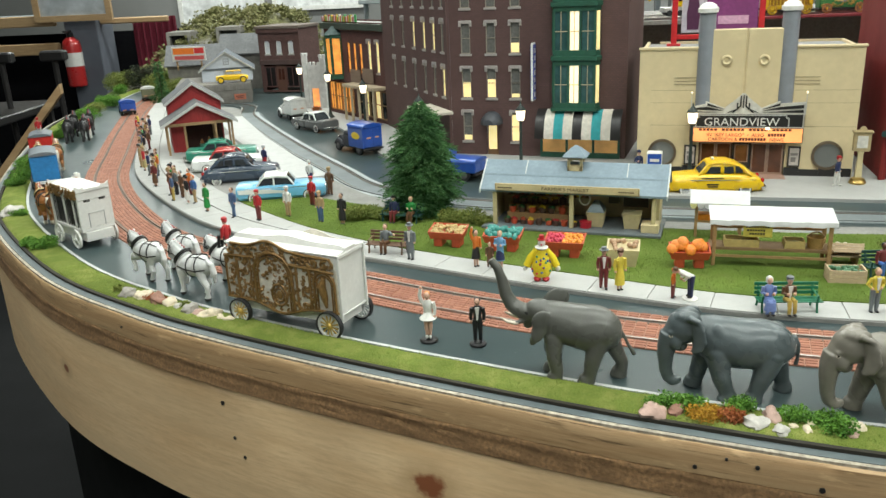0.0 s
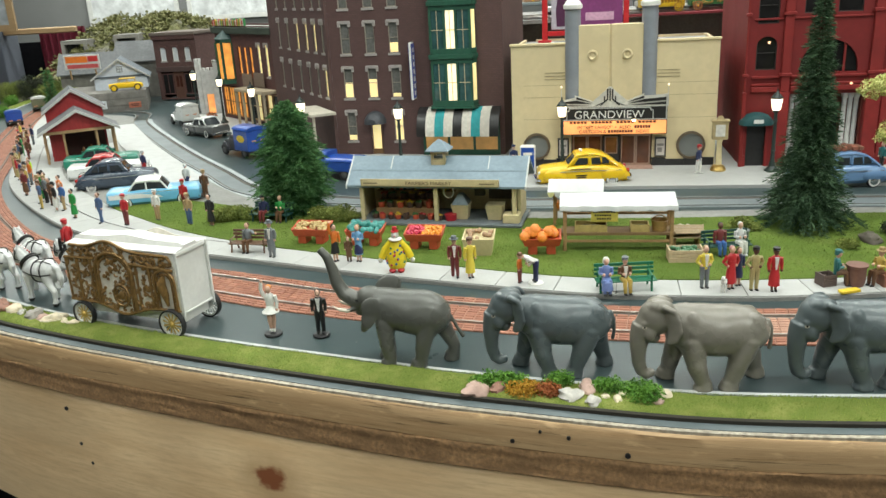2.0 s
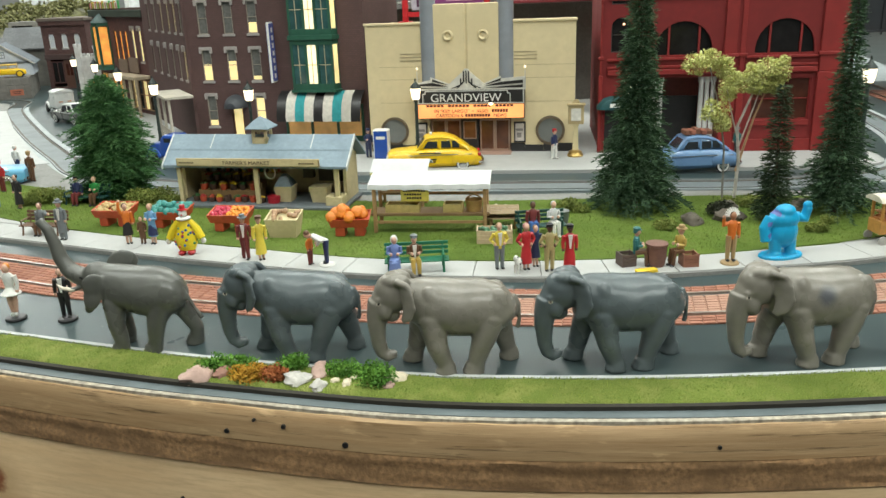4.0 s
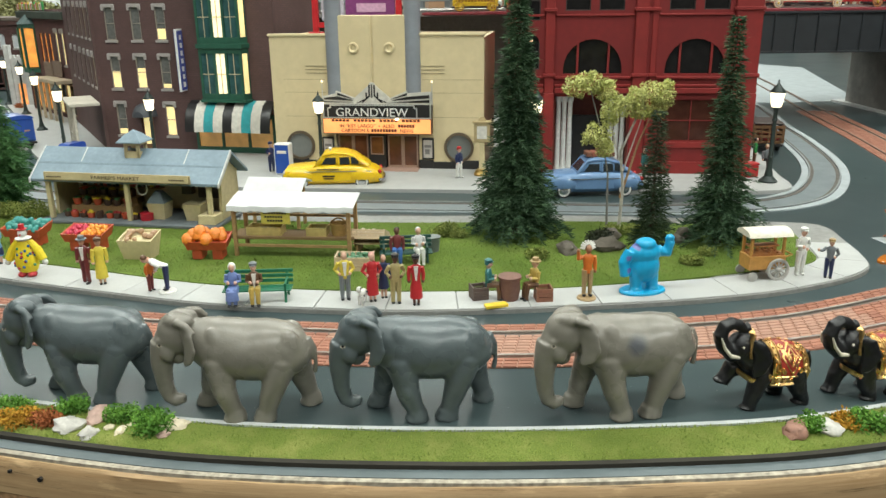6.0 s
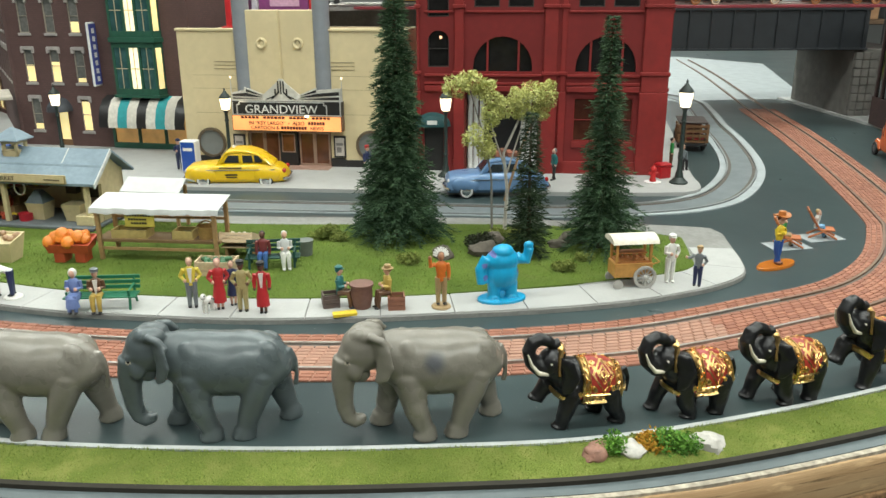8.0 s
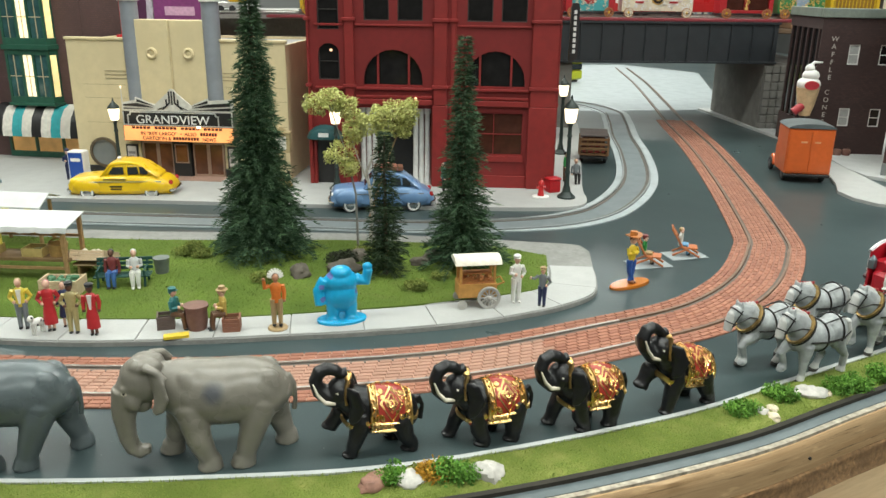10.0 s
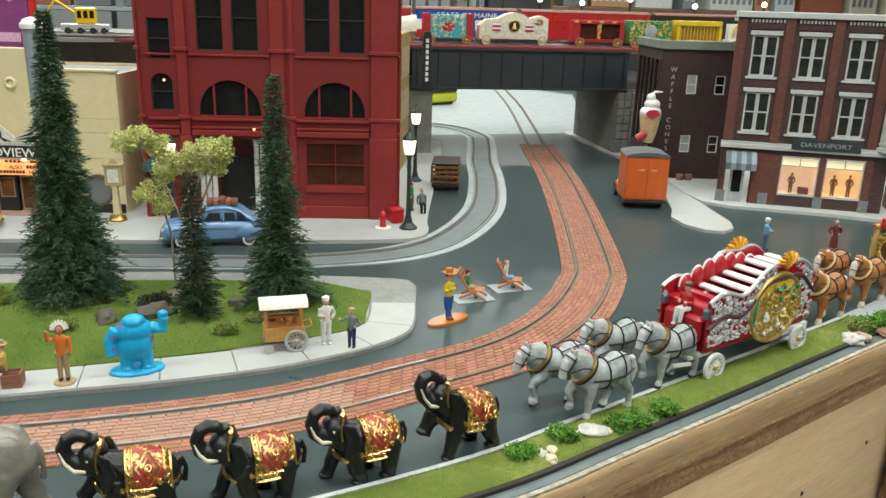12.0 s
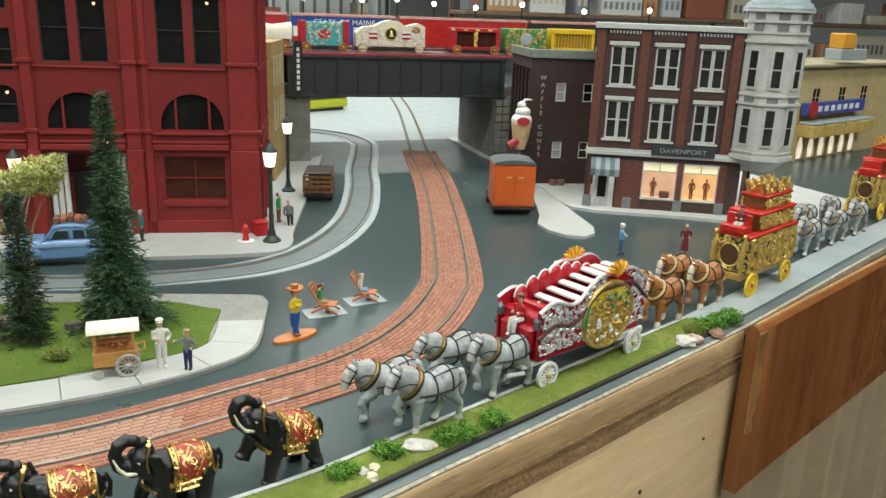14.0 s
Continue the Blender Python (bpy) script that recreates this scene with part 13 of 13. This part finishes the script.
for k in range(6):
    x = 18 + k * 40
    s = Shape()
    s.box(x, x + 37, -34, -0.2, 46, 68, 0, 1)
    cr = part("goods_crate", s, mat("crate_yellow", (0.46, 0.32, 0.09), 0.7, 0, 0.2, 90), t, "straw-yellow crate on the ledge over the windows")
    s = Shape()
    s.box(x, x + 37, -33, -2, 68.1, 73, 0, 1.5)
    part("lid", s, LIGHTGREY, cr)
    s = Shape()
    s.box(x + 6, x + 34, -1.2, -0.2, 3, 43, 0, 0.4)
    wn = part("shop_window", s, glow("depot_glow", (1.0, 0.86, 0.62), 0.75, 0.3, 80), t, "warm lit shop window")
    for a, b, c in ((x + 5, x + 16, 1), (x + 35, x + 24, -1)):
        s = Shape()
        s.prism([(a, 44), (b, 44), (a + c * 4, 26), (a + c * 7, 3), (a, 3)] if c > 0 else [(b, 44), (a, 44), (a, 3), (a - 7, 3), (a - 4, 26)], -2.4, -1.3, 0, "y")
        part("drape", s, IVORYW, wn, "white drape")
    s = Shape()
    s.box(x - 2.4, x + 3, -6, -0.2, 0, 45.9, 0, 0.5)
    part("pilaster", s, OCHRE, t)
s = Shape()
s.box(-10, 430, -10, 130, 168.2, 174, 0, 1)
part("roof_edge", s, mat("ochre_roof", (0.32, 0.27, 0.18), 0.8), t)
t = thing("road_crane", at(1880, 1060, 180, 10), "orange and grey toy truck on the depot roof", "toy truck")
s = Shape()
s.box(0, 90, -16, 16, 0, 20, 0, 1)
part("body", s, LIGHTGREY, t)
s = Shape()
s.box(6, 46, -15, 15, 20.1, 48, 0, 2)
part("hopper", s, mat("hopper_orange", (0.60, 0.28, 0.03), 0.45), t)

s = Shape()
n = 40
prof = [(0, -140), (0, 6), (-1.5, 10), (-5, 12), (-9, 11), (-12, 7), (-12, -140)]
rng = random.Random(4)
s.loft([[(700 * i / n, y - (0.6 * rng.random() if i < 3 else 0), z + (rng.uniform(-2, 0) if i == 0 else 0)) for y, z in prof] for i in range(n + 1)])
ob = solid("stained_board", s, STAINED, at(1078, 428, 0, 19.3), "reddish-brown stained wooden board along the table edge", "board")
s = Shape()
s.loft([[(u, -13.4, z) for u in (-0.8, 10.5 + 2.2 * math.sin(z * 0.11) + 1.2 * math.sin(z * 0.37))] + [(u, -11.5, z) for u in (8.0, -0.8)] for z in [-84 + 4.5 * i for i in range(21)]])
part("worn_edge", s, mat("worn_varnish", (0.33, 0.165, 0.05), 0.35, 0, 0.35, 160, 0.4, 400, 0, 0.55), ob, "ochre worn end of the board")
# thin paler tube laid along the board's top edge
s = Shape()
s.tube([(2, -7.0, 11.2), (350, -7.0, 11.3), (699, -7.0, 11.2)], 1.7, 8, flat=0.8)
part("top_edge", s, mat("paler_edge_wood", (0.46, 0.26, 0.10), 0.3, 0, 0.3, 120, 0.2, 500, 0, 0.3), ob, "paler strip along the top edge")
s = Shape()
rings = []
for z in (-980, -700, -400, -141):
    top = [(1120 + 8 * i, 470 + 0.349 * 8 * i + 14 * math.sin(i * 0.75 + 0.0004 * z) + 5 * math.sin(i * 0.31), z) for i in range(90)]
    rings.append(top + [(p[0] - 1, p[1] + 3, z) for p in reversed(top)])
s.loft(rings)
solid("skirt_curtain", s, mat("beige_cloth", (0.40, 0.30, 0.19), 0.85, 0, 0.06, 60), Matrix.Identity(4), "beige pleated cloth skirt hanging under the board", "curtain")

# ---- the room behind ----
COLUMN = mat("column_blue_grey", (0.12, 0.135, 0.165), 0.7, 0, 0.08, 12)
SHELFWOOD = grain_mat("shelf_wood", (0.52, 0.36, 0.19), (0.38, 0.24, 0.12), (1, 8, 8), 3, source="Object", rough=0.6)
for name, x0, x1, y0, y1, z0, z1, m, lab, cat in (
        ("column", -2614, -2385, 5900, 6200, -1000, 1799, COLUMN, "square blue-grey painted column", "column"),
        ("shelf_beam", -4900, -2660, 5850, 5900, 64, 137, SHELFWOOD, "long pale wooden beam of a shelf", "beam"),
        ("shelf_beam", -4900, -2660, 5850, 5900, -130, -50, SHELFWOOD, "long pale wooden beam of a shelf", "beam"),
        ("shelf_beam", -2380, -1900, 5950, 6010, 60, 100, SHELFWOOD, "short pale wooden beam of a shelf", "beam"),
        ("shelf_board", -4900, -2660, 5905, 6390, 100, 137, LIGHTGREY, "pale display shelf board", "shelf")):
    s = Shape()
    s.box(x0, x1, y0, y1, z0, z1, 0, 6)
    solid(name, s, m, at(0, 0, 0), lab, cat)
for x0, x1, y, z0, z1, fr, inside_c, lab in ((-2770, -2230, 5840, 93, 430, SHELFWOOD, (0.46, 0.50, 0.53), "wood-framed picture hanging by the column"), (-2480, -1640, 8199, -60, 1100, WHITE, (0.74, 0.76, 0.76), "pale poster on the far wall"), (-1560, -640, 8199, 40, 1100, WHITE, (0.74, 0.76, 0.76), "pale poster on the far wall")):
    t = thing("picture", at(0, 0, 0), lab, "picture", "pictures on the far wall")
    s = Shape()
    for a in ((x0, x0 + 40, z0, z1), (x1 - 40, x1, z0, z1), (x0 + 40.1, x1 - 40.1, z0, z0 + 40), (x0 + 40.1, x1 - 40.1, z1 - 40, z1)):
        s.box(a[0], a[1], y - 30, y, a[2], a[3])
    part("frame", s, fr, t, smooth=0)
    s = Shape()
    s.box(x0 + 40.2, x1 - 40.2, y - 15, y - 5, z0 + 40.2, z1 - 40.2)
    part("print", s, mat("print_%d" % abs(x0), inside_c, 0.5, 0, 0.3, 14, 0, 10, 0, 0.3), t, smooth=0)
t = thing("fire_extinguisher", at(-2560, 5840, -354, 0, 0.94), "red fire extinguisher with a white label band", "fire extinguisher")
s = Shape()
s.turned(0, 0, [(60, 0), (66, 8), (66, 300), (60, 330), (40, 350), (24, 362)], 20)
part("cylinder", s, CHERRY, t)
s = Shape()
s.turned(0, 0, [(67, 150), (67, 250)], 20)
part("label_band", s, IVORYW, t)
s = Shape()
s.turned(0, 0, [(22, 362.2), (24, 390), (10, 400)], 12)
s.box(-14, 14, -90, 10, 398, 412, 0, 3)
part("valve", s, BLACK, t)
s = Shape()
s.loft([[(-2330 + i * 10, 6290 + 22 * math.sin(i * 1.3), z) for i in range(34)] + [(-2330 + i * 10, 6310 + 22 * math.sin(i * 1.3), z) for i in range(33, -1, -1)] for z in (-420, 90)])
solid("curtain", s, mat("maroon_cloth", (0.16, 0.012, 0.030), 0.85), at(60, 0, 0), "maroon pleated curtain below a shelf", "curtain")
for x, y in ((-2108, 4000), (-1849, 4000), (-2400, 4300), (-2900, 4700)):
    t = thing("equipment_stand", at(x, y, -1000), "black metal equipment stand in the dark", "stand", "stands in the dark")
    s = Shape()
    s.cyl(0, 0, 12, 960, 14, 14, 10)
    part("pole", s, BLACK, t)
    s = Shape()
    s.cyl(0, 0, 0, 12, 130, 120, 16)
    part("base", s, BLACK, t)
    s = Shape()
    s.box(-60, 60, -30, 30, 960.1, 1010, 0, 8)
    part("head", s, BLACK, t)
t = thing("work_table", at(-3300, 3600, -1000, 0), "black table standing in the dark", "table")
s = Shape()
s.box(0, 1300, 0, 700, 700, 740, 0, 6)
part("tabletop", s, BLACK, t)
for k in (30, 1240):
    for j in (20, 640):
        s = Shape()
        s.box(k, k + 30, j, j + 30, 0, 699.9)
        part("leg", s, BLACK, t)
s = Shape()
s.prism([(-1595, -318), (-1379, -86), (-1379, -50), (-1595, -282)], 2980, 3006, 0, "y")
s.prism([(-1760, -495), (-1595, -318), (-1595, -282), (-1760, -459)], 2980, 3006, 0, "y")
solid("wooden_plank", s, SHELFWOOD, at(0, 0, 0), "pale wooden brace plank leaning on a diagonal", "plank", smooth=0)
# black sheet added so that the space below the shelf reads dark
s = Shape()
s.box(-4900, -1500, 6400, 6440, -1000, -10, 0, 0)
solid("dark_backing", s, mat("black_backing", (0.010, 0.010, 0.012), 0.9, spec=0.06), at(0, 0, 0), "black sheet added to darken the space below the shelf", "drape")


def blinds(x0, x1, y, z0, z1):
    t = thing("vertical_blind", at(0, 0, 0), "white vertical blind across a bright window", "blind")
    n = int((x1 - x0) / 85)
    for k in range(n):
        s = Shape()
        s.box(-40, 40, -1, 1, z0, z1)
        part("slat", s, mat("blind_white", (0.72, 0.74, 0.74), 0.6, 0, 0.04, 20), t, "", at(x0 + k * 85, y, 0, 25), 0)
    s = Shape()
    s.box(x0 - 60, x1 + 60, y - 30, y + 30, z1 + 0.1, z1 + 60)
    part("head_rail", s, WHITE, t, smooth=0)


blinds(1300, 2600, 5000, -200, 1000)


def display_shelf(x, y, w, z, rows, seed, rz=0.0, depth=300, tone=SHELFWOOD):
    rng = random.Random(seed)
    m = at(x, y, 0, rz)
    t = thing("display_shelf", m, "open wooden display shelf along the far side", "shelf", "display shelves")
    for k in range(rows + 1):
        s = Shape()
        s.box(0, w, 0, depth, z + k * 170 - 18, z + k * 170, 0, 3)
        part("board", s, tone, t)
    for u in (0, w / 2 - 10, w - 20):
        s = Shape()
        s.box(u, u + 20, depth - 20, depth, -1000, z + rows * 170 - 18.1)
        part("upright", s, tone, t)
    tints = [(0.60, 0.60, 0.57), (0.42, 0.24, 0.13), (0.20, 0.23, 0.26), (0.30, 0.10, 0.06), (0.50, 0.46, 0.36), (0.14, 0.15, 0.16), (0.52, 0.55, 0.58)]
    for k in range(rows):
        u = 20
        while u < w - 120:
            bw, bh = rng.uniform(50, 190), rng.uniform(40, 135)
            c = tints[rng.randrange(7)]
            b = thing("boxed_model", m @ at(u, 30, z + k * 170), "boxed model standing on a display shelf", "model box", "models on the display shelves")
            s = Shape()
            s.box(0, bw, 0, 140, 0, bh, 0, 3)
            part("box", s, paint(c), b)
            tint = paint(tints[rng.randrange(7)])
            for q in range(int(bw // 26)):
                s = Shape()
                s.box(8 + q * 26, 22 + q * 26, -2, -0.05, bh * 0.3, bh * 0.65)
                part("front_panel", s, tint, b)
            u += bw + rng.uniform(8, 70)


display_shelf(2100, 3050, 2600, 70, 3, 3, -12, 300, mat("shelf_brown", (0.16, 0.10, 0.06), 0.7))
display_shelf(900, 4200, 1400, 130, 2, 8, 0, 260, LIGHTGREY)
display_shelf(-300, 3400, 1300, 190, 2, 11, 0, 260, LIGHTGREY)
BULB = glow("bead_bulb", (1.0, 0.9, 0.7), 5.0, 0.05)
for i, (x, y, z) in enumerate(((1500, 2600, 262), (1640, 2640, 268), (1760, 2600, 258), (1900, 2560, 250), (2050, 2500, 266), (2240, 2400, 250), (2480, 2350, 262), (1330, 2700, 262))):
    t = thing("marker_lamp", at(x, y, 0), "small lit lamp on a thin black post", "lamp", "small far lamps")
    s = Shape()
    s.cyl(0, 0, -1000, z - 8, 3, 3, 8)
    part("post", s, BLACK, t)
    s = Shape()
    s.ell((0, 0, z), (9, 9, 9), 0, 10, 6)
    part("bulb", s, BULB, t)

# ---- paving pieces, grass and holes ----
PAVER_ALL = mat("red_paver_rest", (0.34, 0.145, 0.09), 0.72, 0, 0.16, 400, 0.35, 1800, 0, 0.2)
nt = PAVER_ALL.node_tree
gm = nt.nodes.new("ShaderNodeNewGeometry")
bs = nt.nodes["Principled BSDF"]
was = bs.inputs["Base Color"].links[0].from_socket
nt.links.new(mixed(nt, gm.outputs["Random Per Island"], rgb((0.23, 0.09, 0.055)), was), bs.inputs["Base Color"])


def brick_verts(L, W, z0, z1):
    a, b = L / 2, W / 2
    c, d = a - 0.35, b - 0.35
    return [(-a, -b, z0), (a, -b, z0), (a, b, z0), (-a, b, z0), (-c, -d, z1), (c, -d, z1), (c, d, z1), (-c, d, z1)]


BRICK_FACES = [(4, 5, 6, 7), (0, 1, 5, 4), (1, 2, 6, 5), (2, 3, 7, 6), (3, 0, 4, 7)]
shared = Shape()
shared.add(brick_verts(7.9, 3.55, 0.45, 1.25), BRICK_FACES)
shared = shared.mesh("brick", [PAVER], 0)
bed = bpy.data.objects["brick_bed"]
rest = Shape()
rng = random.Random(15)
courses = [(-12 + 4.0 * k, 8.4) for k in range(7)] + [(s0 * (20.4 + 4.0 * k), 8.4) for s0 in (-1, 1) for k in range(3)]
line = [main_line[i] for i in on_road]
for ci, (off, pitch) in enumerate(courses):
    path = beside(line, off)
    run, want = 0.0, (ci % 2) * pitch / 2
    for i in range(1, len(path)):
        p, q = path[i - 1], path[i]
        d = math.hypot(q[0] - p[0], q[1] - p[1])
        if d > 30:
            continue
        while want <= run + d:
            f = (want - run) / d
            x, y = p[0] + (q[0] - p[0]) * f, p[1] + (q[1] - p[1]) * f
            ang = math.atan2(q[1] - p[1], q[0] - p[0]) + rng.uniform(-0.02, 0.02)
            dz = rng.uniform(-0.12, 0.12)
            if ci < 7 and 300 < x < 640 and y < 520:
                ob = part("brick", shared, None, bed, "", pose(x * MM, y * MM, dz * MM, 0, 0, math.degrees(ang)))
            else:
                c, s0 = math.cos(ang), math.sin(ang)
                rest.add([(x + c * u - s0 * v, y + s0 * u + c * v, z + dz) for u, v, z in brick_verts(7.9, 3.55, 0.45, 1.25)], BRICK_FACES)
            want += pitch
        run += d
ob = part("brick_paving", rest, PAVER_ALL, bed, "red pavers along the street track", None, 0)
tagged(ob, "red pavers along the street track", "", "", "stuff")

# pavement slabs round the park
base = bpy.data.objects["island_base"]
outline = kerb + spline(BACK, 10)[:-1]
for row in range(2):
    a, b = beside(kerb, row * 36 + 0.8), beside(kerb, row * 36 + 35.4)
    i, k = 0, 0
    while i + 8 < len(kerb):
        n = 8 if row % 2 == 0 or i else 4
        quad = a[i:i + n + 1] + b[i:i + n + 1][::-1]
        i += n
        if not all(inside(x, y, outline) for x, y in (quad[1], quad[n - 1], quad[-2], quad[n + 2])):
            continue
        if row and all(inside(x, y, turf_poly) for x, y in quad):
            continue
        c = (sum(p[0] for p in quad) / len(quad), sum(p[1] for p in quad) / len(quad))
        low = [(p[0] + (c[0] - p[0]) * 0.012, p[1] + (c[1] - p[1]) * 0.012) for p in quad]
        top = [(p[0] + (c[0] - p[0]) * 0.026, p[1] + (c[1] - p[1]) * 0.026) for p in quad]
        s = Shape()
        s.loft([[(*p, 2.5) for p in low], [(*p, 3.9) for p in low], [(*p, 4.25) for p in top]])
        part("slab", s, CONCRETE, base, smooth=0)


def turf_blades(name, spots, m, label, seed, ln, w):
    rng = random.Random(seed)
    s = Shape()
    for x, y, z in spots:
        a = rng.uniform(0, 6.283)
        l, k = ln * rng.uniform(0.5, 1.2), w * rng.uniform(0.7, 1.3)
        lean = rng.uniform(0.1, 0.8)
        dx, dy = math.cos(a), math.sin(a)
        s.add([(x - dy * k, y + dx * k, z - 0.3), (x + dy * k, y - dx * k, z - 0.3), (x + dx * l * lean, y + dy * l * lean, z + l * 0.8)], [(0, 1, 2)])
    return solid(name, s, m, Matrix.Identity(4), label, "grass", "", "stuff", 0)


rng = random.Random(8)
near = [i for i, p in enumerate(front) if p[1] < 720]
spots = []
for _ in range(20000):
    i = near[0] + int(rng.random() * (len(near) - 1))
    u = rng.random()
    p, q = outer[i], inner[i]
    f = rng.random()
    o2, i2 = outer[min(i + 1, len(outer) - 1)], inner[min(i + 1, len(inner) - 1)]
    x = (p[0] + (o2[0] - p[0]) * f) * (1 - u) + (q[0] + (i2[0] - q[0]) * f) * u
    y = (p[1] + (o2[1] - p[1]) * f) * (1 - u) + (q[1] + (i2[1] - q[1]) * f) * u
    spots.append((x, y, 3.2 * (1 - (2 * u - 1) ** 6) + 0.9 * noise.noise(Vector((x * 0.05, y * 0.05, 0)))))
turf_blades("verge_grass", spots, needles((0.15, 0.22, 0.035), (0.30, 0.36, 0.08), "verge_blades"), "short flocked grass fibres on the verge", 3, 1.3, 0.26)
spots = []
while len(spots) < 22000:
    x, y = rng.uniform(-250, 695), rng.uniform(525, 1000)
    if inside(x, y, turf_poly):
        spots.append((x, y, 4.9))
turf_blades("lawn_grass", spots, needles((0.10, 0.15, 0.025), (0.21, 0.26, 0.055), "lawn_blades"), "short flocked grass fibres on the lawn", 4, 1.8, 0.34)

# nail holes and chips in the boards
nn = normals(rim)
for frac, z, r, owner in ((0.433, -50, 1.7, PANEL), (0.435, -78, 1.4, PANEL), (0.437, -93, 1.3, PANEL), (0.709, -83, 1.6, PANEL), (0.690, -96, 1.8, PANEL), (0.515, -9, 1.2, MOULDING), (0.507, -15, 1.3, MOULDING), (0.522, -16, 1.6, MOULDING), (0.512, -7, 0.9, MOULDING), (0.56, -12, 1.0, MOULDING), (0.41, -11, 1.0, MOULDING), (0.64, -12, 0.9, MOULDING), (0.50, -60, 1.2, PANEL), (0.58, -70, 1.3, PANEL)):
    i = int(frac * len(rim))
    p, n = rim[i], nn[i]
    s = Shape()
    o = 14.2
    ring = lambda q, out: [(p[0] - n[0] * out - n[1] * q * math.cos(2 * math.pi * a / 10), p[1] - n[1] * out + n[0] * q * math.cos(2 * math.pi * a / 10), z + q * math.sin(2 * math.pi * a / 10)) for a in range(10)]
    s.loft([ring(r, o), ring(r, o + 1.3)])
    part("nail_hole", s, BLACK, owner)
